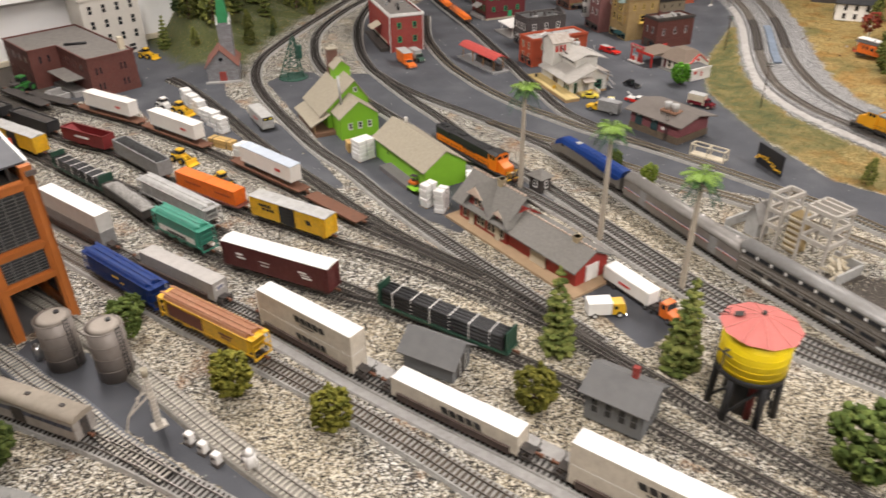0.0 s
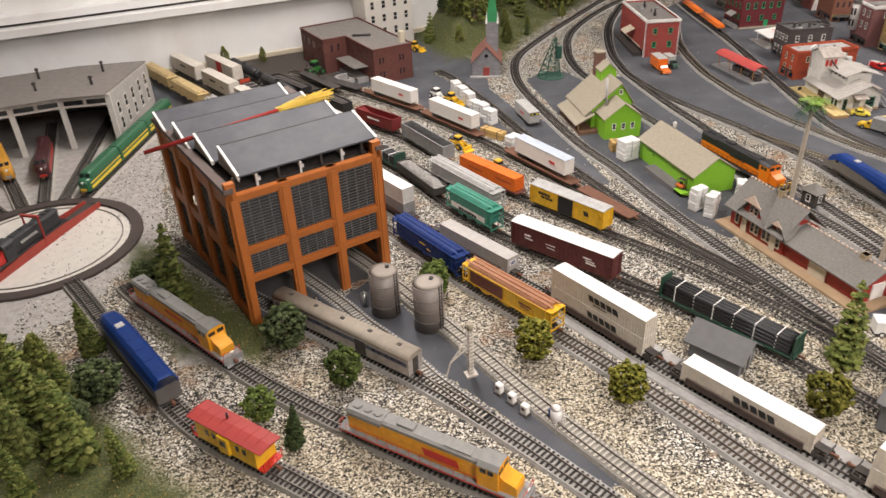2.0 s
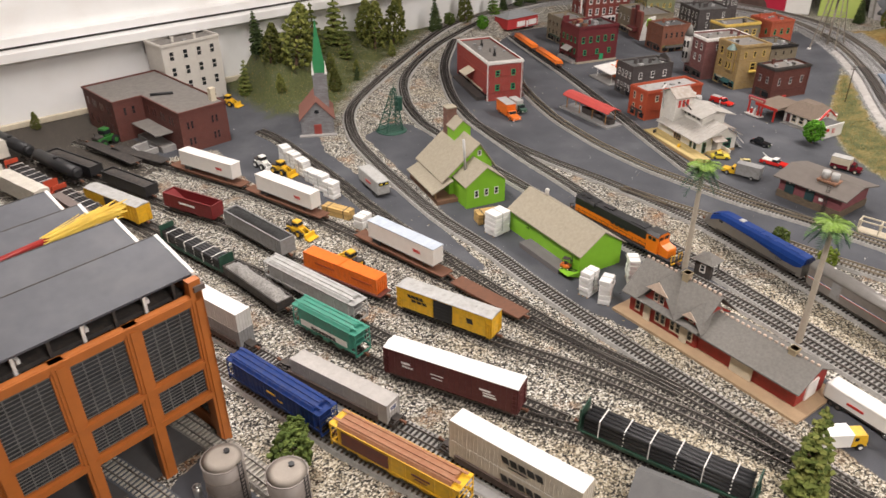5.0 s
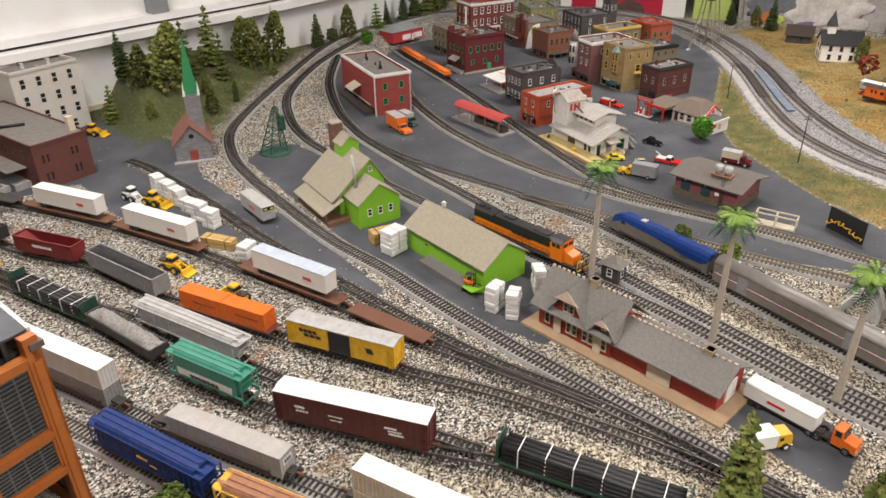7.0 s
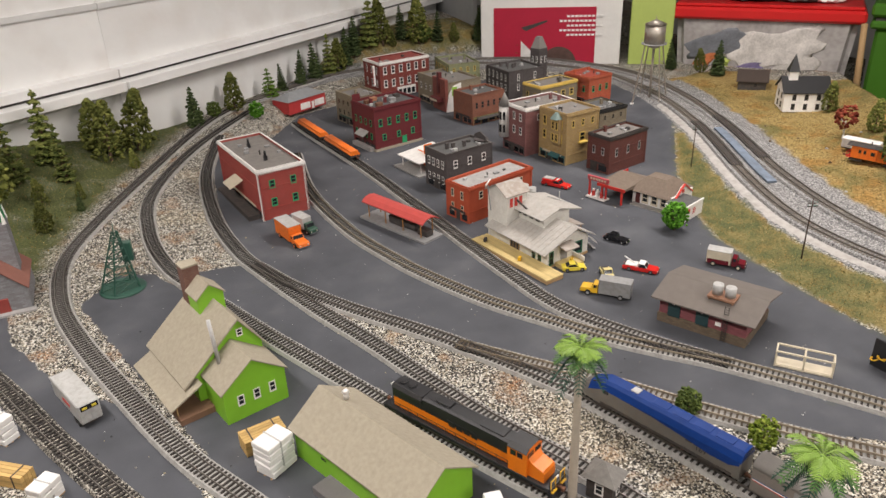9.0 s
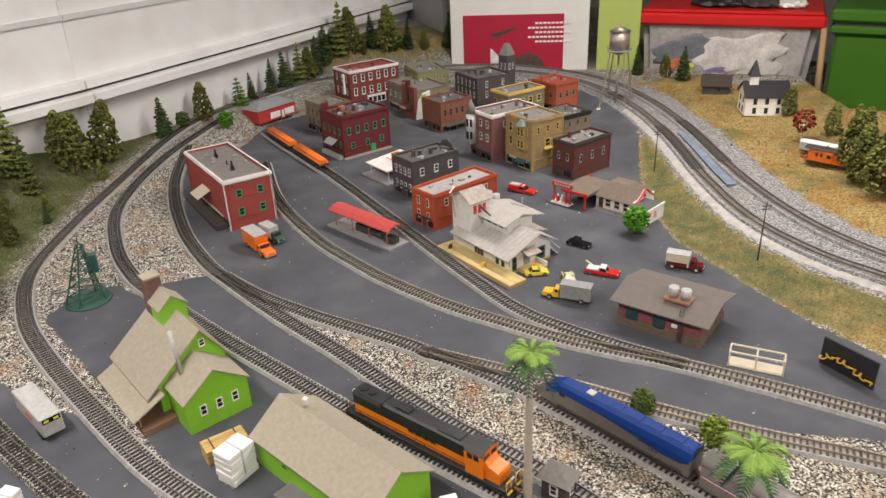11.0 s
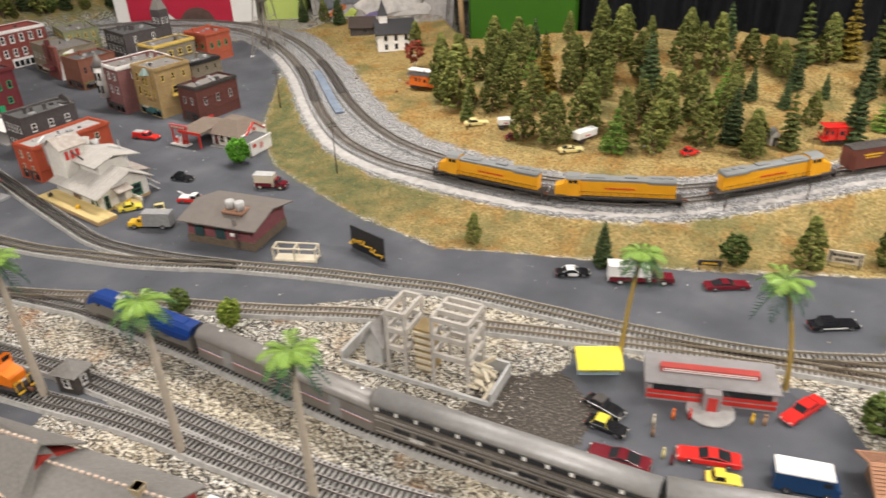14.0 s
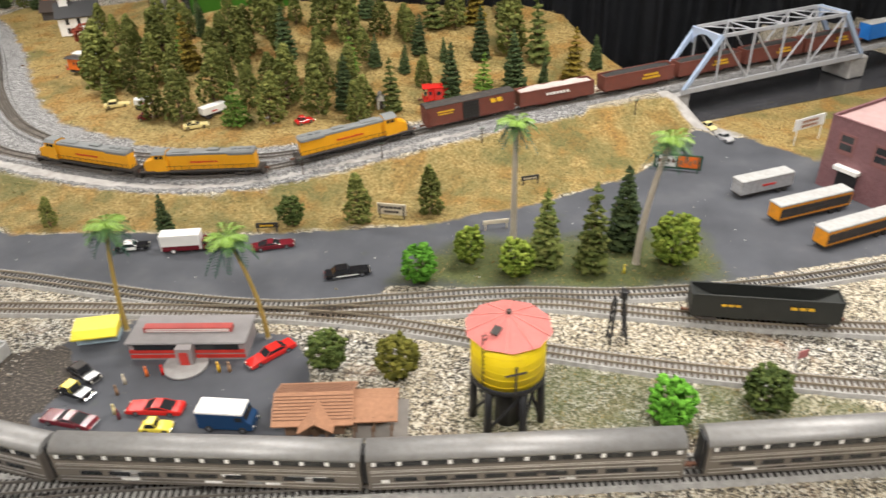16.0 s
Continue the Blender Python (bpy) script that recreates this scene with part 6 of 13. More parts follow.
def f_unit(label, m, body, band, L=0.18, W=0.034, H=0.051, nosed=True):
    """A streamlined cab diesel with a rounded nose; x to its nose."""
    th = thing("cab_locomotive", label, "locomotive", "locomotives", m=m)
    def ring(x, h, w):
        return [(x, -w / 2, 0.009), (x, -w / 2, h - 0.010), (x, -w / 2 * 0.8, h - 0.003), (x, -w / 4, h), (x, w / 4, h), (x, w / 2 * 0.8, h - 0.003), (x, w / 2, h - 0.010), (x, w / 2, 0.009)]
    secs = [(-L / 2, H, W), (L / 2 - 0.030, H, W)] + ([(L / 2 - 0.024, H - 0.002, W), (L / 2 - 0.018, H - 0.012, W), (L / 2 - 0.008, H - 0.014, W - 0.004), (L / 2 - 0.002, H - 0.019, W - 0.011), (L / 2, H - 0.027, W - 0.016)] if nosed else [(L / 2, H, W)])
    bm = BM(); rows = [[bm.verts.new(p) for p in ring(*s)] for s in secs]
    for a, b in zip(rows, rows[1:]):
        for i in range(7):
            bm.faces.new((a[i], b[i], b[i + 1], a[i + 1]))
    bm.faces.new(rows[0]); bm.faces.new(rows[-1][::-1]); bmesh.ops.recalc_face_normals(bm, faces=bm.faces)
    part("body", bm, body, th)
    bm = BM()
    for s in (-1, 1):
        box(bm, -L / 2 + 0.001, L / 2 - 0.012, s * W / 2 - 0.0003, s * W / 2 + 0.0005, 0.013, 0.020)
        box(bm, -L / 2 + 0.001, L / 2 - 0.012, s * W / 2 - 0.0003, s * W / 2 + 0.0005, 0.026, 0.029)
    if nosed:
        box(bm, L / 2 - 0.006, L / 2 + 0.0006, -W / 2 + 0.009, W / 2 - 0.009, 0.0115, 0.018)
    part("band", bm, band, th)
    bm = BM()
    for i in range(4):
        cyl(bm, (-L / 2 + 0.02 + i * 0.018, 0, H - 0.001), (-L / 2 + 0.02 + i * 0.018, 0, H + 0.0014), 0.005, n=12)
    part("fan", bm, body, th)
    if nosed:
        bm = BM()
        for s in (-1, 1):
            prism(bm, [(L / 2 - 0.0235, H - 0.003), (L / 2 - 0.0178, H - 0.0115), (L / 2 - 0.019, H - 0.0125), (L / 2 - 0.025, H - 0.004)], s * 0.0015, s * 0.012, "y")
        part("cab_window", bm, GLASS, th)
        part("headlight", cyl(BM(), (L / 2 - 0.006, 0, H - 0.019), (L / 2 - 0.001, 0, H - 0.0195), 0.0028, n=10), WHITE, th)
    trucks(th, L, 0.032); couplers(th, L)
    return th


# ---- the trains of the yard ----
def T(name, x, y, turn=False):
    m = on_track(name, x, y)
    return m @ pose(0, 0, 0, 0, 0, 180) if turn else m


def yard_trains():
    cream = mat("cream_container_steel", (0.66, 0.60, 0.51), 0.5, dirt=(0.4, 0.33, 0.25), dirt_amount=0.3)
    whiter = mat("bright_white_roof", (0.82, 0.81, 0.79), 0.5, var=0.05)
    boxcar("yellow outside-braced boxcar with a grey roof and black door", T("yellow_track", .516, 1.325), YELLOW, LGREY, 0.196, 0.055, door=BLACK, ribs=16,
           spots=word_bars(-.058, .040, .034, .006, 4) + word_bars(-.05, .032, .034, .005, 3) + [(.055, .032, .012, .010)], ink=BLACK)
    boxcar("maroon high-cube boxcar with a white roof", T("boxcar_track", .433, 1.150), MAROON, whiter, 0.230, 0.062, ribs=24,
           spots=word_bars(-.075, .040, .016, .004, 4) + word_bars(-.072, .033, .020, .003, 4) + [(-.02, .036, .022, .0015), (-.02, .029, .018, .0012), (.062, .038, .018, .003), (.068, .033, .02, .002), (.07, .028, .022, .003)])
    covered_hopper("teal green covered hopper with a white band", T("boxcar_track", .303, 1.362), TEAL, TEAL, 0.152, 0.060, ribs=3, band=WHITE, spots=word_bars(0, .025, .06, .006, 7), ink=BLACK)
    covered_hopper("light grey weathered covered hopper", T("grain_track", .312, 1.495), LGREY, LGREY, 0.245, 0.053, ribs=6)
    covered_hopper("navy blue covered hopper with ribbed sides", T("hopper_track", .183, 1.245), NAVY, NAVY, 0.212, 0.055, ribs=20, spots=[(.0, .036, .02, .003), (.02, .030, .012, .002)], ink=YELLOW)
    covered_hopper("yellow and brown covered hopper with a rusty roof", T("hopper_track", .286, 1.030), YELLOW, BROWNROOF, 0.219, 0.054, ribs=8, panel=OXIDE, spots=[(.05, .036, .03, .003), (.05, .030, .02, .002)], ink=OXIDE)
    bulkhead_flat("dark green bulkhead flatcar loaded with black pipes", T("boxcar_track", .626, .884), 0.252, H=0.049)
    bulkhead_flat("dark green bulkhead flatcar with strapped black pipes", T("boxcar_track", .150, 1.765), 0.215, rows=3)
    open_car("dark gondola heaped with grey rubble", T("boxcar_track", .222, 1.565), DARK, mat("grey_rubble", (0.27, 0.26, 0.245), 0.9, var=0.5, scale=260, bump=1.0), 0.185, 0.028, name="gondola", deep=False, heap=0.013, lumps=0.003, piles=5, load_label="heap of grey rubble", ribs=12)
    open_car("grey ribbed coal gondola with a black coal load", T("yellow_track", .282, 1.765), GREY, mat("black_coal", (0.02, 0.02, 0.02), 0.75, var=0.4, scale=400, bump=0.8), 0.205, 0.046, ribs=16, name="coal_gondola", heap=0.011, lumps=0.0014)
    open_car("dark red open hopper, empty", T("yellow_track", .172, 1.955), mat("dark_red_hopper", (0.19, 0.018, 0.02), 0.5), None, 0.150, 0.044, ribs=9, spots=word_bars(0, .03, .05, .005, 6))
    # orange containers on a red flatcar
    m = T("yellow_track", .392, 1.535)
    th = thing("flatcar", "oxide red container flatcar", "freight car", "freight cars", m=m)
    flatcar(th, 0.205, OXIDE)
    for s in (-1, 1):
        container("container", "orange shipping container on a red flatcar", m @ pose(s * 0.047, 0, 0.0118), ORANGE, ORANGE, 0.092, 0.033, spots=[(0.01, .018, .05, .004)], ink=mat("faded_red_ink", (0.45, 0.08, 0.02), 0.6), ribs=10)
    # three white trailers on rusty flatcars
    offw = mat("trailer_white", (0.80, 0.77, 0.73), 0.45, var=0.05)
    bluew = mat("pale_blue_roof", (0.50, 0.56, 0.64), 0.5)
    for x, y, rf in ((.247, 2.136, offw), (.366, 1.889, offw), (.520, 1.560, bluew)):
        m = T("trailer_track", x, y)
        fl = thing("flatcar", "long brown piggyback flatcar deck", "freight car", "freight cars", m=m @ pose(-0.01, 0, 0))
        flatcar(fl, 0.255, RUST)
        semi_trailer("semi_trailer", "white semi trailer on a brown flatcar", m @ pose(0, 0, 0.0117), offw, rf, 0.185, 0.05, spots=word_bars(.048, .03, .02, .006, 4))
    m = T("trailer_track", .603, 1.345)
    fl = thing("flatcar", "low rusty brown flatcar, empty", "freight car", "freight cars", m=m); flatcar(fl, 0.17, RUST)
    # double stacks
    for x, y, tall in ((.421, .940, True), (.548, .690, False), (.678, .445, True), (.122, 1.503, True), (.268, 1.225, False)):
        m = T("stack_track", x, y)
        well_car("grimy dark brown container well car", m, 0.245)
        if (x, y) == (.268, 1.225):
            gr = mat("grey_tarp_container", (0.42, 0.40, 0.38), 0.6, dirt=(0.3, 0.27, 0.24))
            container("container", "weathered grey shipping container in a well car", m @ pose(.012, 0, .005), gr, gr, 0.195, 0.036, ribs=8)
            part("end_label", bx(.1097, .1103, -.009, .009, .024, .034), WHITE, th := thing("container_placard", "white placard with dark lettering on a container end", "sign", m=m))
            lettering_bm = BM(); [box(lettering_bm, .1104, .1108, -.006 + i * .0045, -.003 + i * .0045, .026, .032) for i in range(3)]
            part("lettering", lettering_bm, NAVY, th)
            continue
        side = cream if x > 0.2 else mat("grey_white_container", (0.62, 0.61, 0.58), 0.5)
        sp = word_bars(.016, .0195, .066, .0105, 5) + [(.01, .0095, .03, .0015)]
        lo = GREY if x < 0.2 else side
        container("container", "cream ribbed shipping container in a well car" if x > .2 else "grey shipping container in a well car", m @ pose(0, 0, .0048), lo, whiter, 0.205, 0.034, spots=sp if x > .2 else ())
        if tall:
            container("container", "cream ribbed shipping container with a white roof, stacked on another" if x > .2 else "white shipping container stacked on a grey one", m @ pose(0, 0, .0382), side, whiter, 0.205, 0.036, spots=sp if x > .2 else ())
    # engines and passenger cars of the shops
    upg = mat("locomotive_grey_roof", (0.22, 0.22, 0.21), 0.6, dirt=(0.35, 0.32, 0.28), dirt_amount=0.3)
    upy = mat("armour_yellow_paint", (0.80, 0.36, 0.015), 0.42, dirt=(0.4, 0.2, 0.05), dirt_amount=0.3)
    diesel("yellow diesel locomotive with a grey roof", T("engine_lead", -.290, 1.118) @ Matrix.Scale(1.1, 4), upy, upg, 0.275, GREY, stripe=RED, spots=word_bars(.0, .034, .05, .004, 6), ink=RED)
    diesel("yellow diesel locomotive with a dusty grey roof", T("engine_lead", .082, .708) @ Matrix.Scale(1.08, 4), upy, upg, 0.27, GREY, stripe=RED, spots=[(.02, .03, .05, .012)], ink=RED)
    p_unit("silver passenger locomotive with a blue roof", T("shop_lead", -.362, 1.035, True) @ Matrix.Scale(1.12, 4), mat("dark_silver_side", (0.16, 0.15, 0.145), 0.4, 0.3), mat("dark_blue_roof", (0.005, 0.03, 0.15), 0.45, spec=0.25), 0.25)
    caboose("yellow bay-window caboose with a red roof", T("shop_lead", -.185, .801) @ Matrix.Scale(1.12, 4), YELLOW, mat("caboose_red_roof", (0.36, 0.04, 0.035), 0.5), YELLOW, 0.13)
    combine("weathered stainless combine car", T("bay_one", -.012, 1.008))
    # the far end of the yard
    pale = mat("pale_yellow_hopper", (0.66, 0.50, 0.25), 0.55, dirt=(0.4, 0.3, 0.15))
    wht = mat("reefer_white", (0.66, 0.62, 0.55), 0.55, dirt=(0.4, 0.34, 0.26), dirt_amount=0.25)
    def free(x0, y0, x1, y1):
        return pose((x0 + x1) / 2, (y0 + y1) / 2, RAILTOP, 0, 0, math.degrees(math.atan2(y1 - y0, x1 - x0)))
    covered_hopper("pale yellow covered hopper", free(-.535, 2.66, -.43, 2.47), pale, pale, 0.21, 0.052, ribs=14)
    covered_hopper("pale yellow covered hopper", free(-.425, 2.46, -.315, 2.26), pale, pale, 0.21, 0.052, ribs=14)
    covered_hopper("light grey ribbed covered hopper", free(-.305, 2.24, -.2, 2.05), LGREY, LGREY, 0.21, 0.052, ribs=18)
    boxcar("white refrigerator boxcar in the yard", free(-.455, 2.73, -.345, 2.53), wht, wht, 0.2, 0.058, ribs=0 + 2, spots=[(0, .038, .04, .006)], ink=DARK)
    boxcar("white refrigerator boxcar with dark lettering bars", free(-.335, 2.51, -.225, 2.31), wht, wht, 0.2, 0.058, ribs=2, spots=[(-.02, .038, .04, .006), (.04, .03, .03, .003)], ink=DARK)
    boxcar("white refrigerator boxcar in the yard", free(-.215, 2.29, -.13, 2.13), wht, wht, 0.18, 0.056, ribs=2)
    boxcar("cream refrigerator boxcar with a red end", free(-.34, 2.70, -.215, 2.47), wht, wht, 0.21, 0.058, ribs=2, door=RED)
    for x0, y0, x1, y1 in ((-.255, 2.66, -.155, 2.46), (-.145, 2.44, -.05, 2.25)):
        th = thing("tank_car", "grimy black tank car body", "freight car", "freight cars", m=free(x0, y0, x1, y1))
        bm = BM(); cyl(bm, (-.095, 0, .027), (.095, 0, .027), .0165, n=18); cyl(bm, (-.102, 0, .027), (-.095, 0, .027), .009, .0165, n=18); cyl(bm, (.095, 0, .027), (.102, 0, .027), .0165, .009, n=18)
        part("tank", bm, BLACK, th); part("dome", cyl(BM(), (0, 0, .042), (0, 0, .048), .006, n=12), BLACK, th)
        bm = BM(); box(bm, -.105, .105, -.004, .004, .008, .013); part("sill", bm, DARK, th)
        trucks(th, .21); couplers(th, .21)
    for x0, y0, x1, y1 in ((-.205, 2.40, -.11, 2.20), (-.10, 2.18, -.005, 1.98)):
        bulkhead_flat("flatcar with orange bulkheads and black pipes", free(x0, y0, x1, y1), 0.21, ends=mat("bulkhead_orange_red", (0.50, 0.07, 0.03), 0.5), rows=3)
    boxcar("yellow boxcar with a grey roof and a dark door", free(-.035, 2.125, .075, 1.94), YELLOW, LGREY, 0.19, 0.054, door=DARK, ribs=16)
    open_car("black hopper with a coal load", T("yellow_track", .055, 2.155), BLACK, DARK, 0.17, 0.038, name="coal_hopper")
    open_car("black hopper with a coal load", T("yellow_track", -.06, 2.35), BLACK, DARK, 0.19, 0.036, name="coal_hopper")
    th = thing("flatcar", "dark weathered empty flatcar", "freight car", "freight cars", m=free(-.02, 2.52, .09, 2.30)); flatcar(th, .23, DARK)
    th = thing("flatcar", "dark weathered empty flatcar", "freight car", "freight cars", m=T("trailer_track", .10, 2.36)); flatcar(th, .2, DARK)


def main_trains():
    bo = mat("heritage_orange", (0.80, 0.20, 0.01), 0.38, var=0.06)
    og = diesel("orange and black diesel locomotive", T("middle_loop", .967, 1.425) @ Matrix.Diagonal((1.04, 1.12, 1.12, 1)), bo, BLACK, 0.275, BLACK, nose=bo, deep=0.021, stripe=BLACK, spots=word_bars(.0, .033, .05, .008, 4), ink=BLACK, fans=2)
    bm = BM()
    for y in (-0.0145, -0.005, 0.005, 0.0145):
        cyl(bm, (0.1385, y, 0.010), (0.1385, y, 0.027), 0.0007, n=6)
    for y in (-0.0145, 0.005):
        cyl(bm, (0.1385, y, 0.026), (0.1385, y + 0.0095, 0.026), 0.0007, n=6)
        box(bm, 0.137, 0.1415, y, y + 0.0095, 0.0095, 0.0112)
    part("front_rail", bm, YELLOW, og, "yellow front handrails and step")
    side = mat("silver_grey_side", (0.19, 0.18, 0.165), 0.35, 0.45, dirt=(0.2, 0.16, 0.12))
    p_unit("silver passenger locomotive with a deep blue roof", T("passenger_line", 1.187, 1.262, True), side, mat("deep_blue_roof", (0.004, 0.035, 0.19), 0.5, spec=0.2), 0.262, number=True)
    dark = mat("bronze_grey_stainless", (0.20, 0.178, 0.158), 0.34, 0.4, dirt=(0.2, 0.17, 0.14), dirt_amount=0.3)
    rf = mat("grey_coach_roof", (0.26, 0.245, 0.23), 0.45, 0.3)
    rfs = mat("silver_coach_roof", (0.29, 0.285, 0.28), 0.5, 0.4, bump=0.02, dirt=(0.2, 0.18, 0.16))
    coach("grey baggage car with a red, white and blue stripe", T("passenger_line", 1.187, .955), mat("baggage_grey", (0.24, 0.22, 0.205), 0.4, 0.4), rf, 0.338, H=0.055, style="baggage", stripe=True)
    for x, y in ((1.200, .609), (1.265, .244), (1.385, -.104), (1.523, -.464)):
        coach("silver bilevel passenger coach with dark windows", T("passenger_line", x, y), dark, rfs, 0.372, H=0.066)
    upg = mat("freight_grey_roof", (0.20, 0.21, 0.21), 0.6)
    upy = mat("bright_yellow_paint", (0.80, 0.37, 0.01), 0.42, var=0.06)
    for i, (x, y) in enumerate(((1.900, .995), (1.937, .722), (2.105, .448))):
        diesel("yellow and grey diesel locomotive of a freight train", T("main_inner", x, y, i < 2), upy, upg, 0.262, DARK, stripe=BLACK, spots=word_bars(-.01, .033, .06, .0035, 8), ink=RED, H=0.056)
    dkdoor = BLACK
    boxcar("oxide red boxcar with yellow lettering bars", T("main_inner", 2.285, .25), OXIDE, DARK, 0.212, 0.057, door=dkdoor, ribs=26, spots=word_bars(.062, .042, .032, .010, 2) + [(-.06, .04, .04, .003), (-.06, .034, .034, .002)], ink=YELLOW)
    open_car("brown hopper with a pale gravel load", T("main_inner", 2.418, .078), OXIDE, mat("pale_gravel", (0.52, 0.45, 0.42), 0.9, var=0.2, scale=300, bump=0.6), 0.185, 0.045, spots=word_bars(.0, .032, .06, .006, 7), heap=0.010, ribs=10, piles=4)
    for x, y in ((2.55, -.088), (2.69, -.245), (2.83, -.395), (2.97, -.545)):
        open_car("brown hopper loaded with dark coal", T("main_inner", x, y), OXIDE, mat("dark_coal", (0.03, 0.028, 0.027), 0.8, var=0.4, scale=300, bump=0.8), 0.19, 0.046, spots=word_bars(.03, .034, .04, .005, 6) + word_bars(.03, .026, .05, .005, 7), ink=YELLOW, heap=0.008)
    th = boxcar("bright blue boxcar past the bridge", T("main_inner", 3.12, -.70), mat("bright_blue_boxcar", (0.02, 0.16, 0.5), 0.4), LGREY, 0.17, 0.055)
    open_car("black open hopper with yellow lettering bars, empty", T("coal_spur", 1.770, -.375), mat("coal_hopper_black", (0.022, 0.024, 0.022), 0.5), None, 0.212, 0.05, spots=word_bars(.05, .036, .036, .005, 3) + word_bars(-.05, .034, .03, .004, 3), ink=YELLOW, ribs=4)
    # orange pipe flats at the feed spur
    opipe = mat("orange_pipe", (0.85, 0.20, 0.02), 0.45)
    for x, y in ((1.612, 2.84), (1.578, 2.62)):
        m = T("feed_spur", x, y)
        th = thing("flatcar", "black flatcar loaded with orange pipes", "freight car", "freight cars", m=m); flatcar(th, 0.205, BLACK)
        ld = thing("pipe_load", "orange pipes on a black flatcar", "pipe load", "pipe loads", m=m @ pose(0, 0, .0118))
        for row, n in ((0, 4), (1, 3)):
            for k in range(n):
                part("pipe", cyl(BM(), (-.095, (k - (n - 1) / 2) * .0078, .0038 + row * .0066), (.095, (k - (n - 1) / 2) * .0078, .0038 + row * .0066), .0037, n=12), opipe, ld)


yard_trains()
main_trains()


# ---- buildings: a local frame each, x along the front, y into the house, front face at y = 0 ----
WIN = {}


def window_at(th, face, u, z, w, h, W, D, frame=None, pane=None, name="window", sub=True):
    """A framed window with its pane on face f(ront), b(ack), l(eft) or r(ight); u runs along the face, z to the sill."""
    frame, pane = frame or WHITE, pane or GLASS
    key = (round(w, 4), round(h, 4), frame.name, pane.name)
    if key not in WIN:
        t = min(w, h) * 0.14 + 0.0003
        f = part(name, bx(-w / 2, w / 2, -0.0010, 0.0004, -t, h), frame, th)
        bm = BM()
        for z0, z1 in ((t * 0.8, h / 2 - t * 0.35), (h / 2 + t * 0.35, h - t * 0.8)):
            box(bm, -w / 2 + t, w / 2 - t, -0.00115, -0.0009, z0, z1)
        g = part("pane", bm, pane, f)
        WIN[key] = (f, g)
    else:
        f = again(WIN[key][0], th)
        g = again(WIN[key][1], f)
    f.matrix_basis = {"f": pose(u, 0, z), "b": pose(u, D, z, 0, 0, 180), "l": pose(0, u, z, 0, 0, -90), "r": pose(W, u, z, 0, 0, 90)}[face]
    return f


def rows_of(th, face, length, n, zs, w, h, W, D, frame=None, margin=0.01, pane=None):
    for z in zs:
        for i in range(n):
            window_at(th, face, margin + (length - 2 * margin) * (i + 0.5) / n, z, w, h, W, D, frame, pane)


LABEL = {}


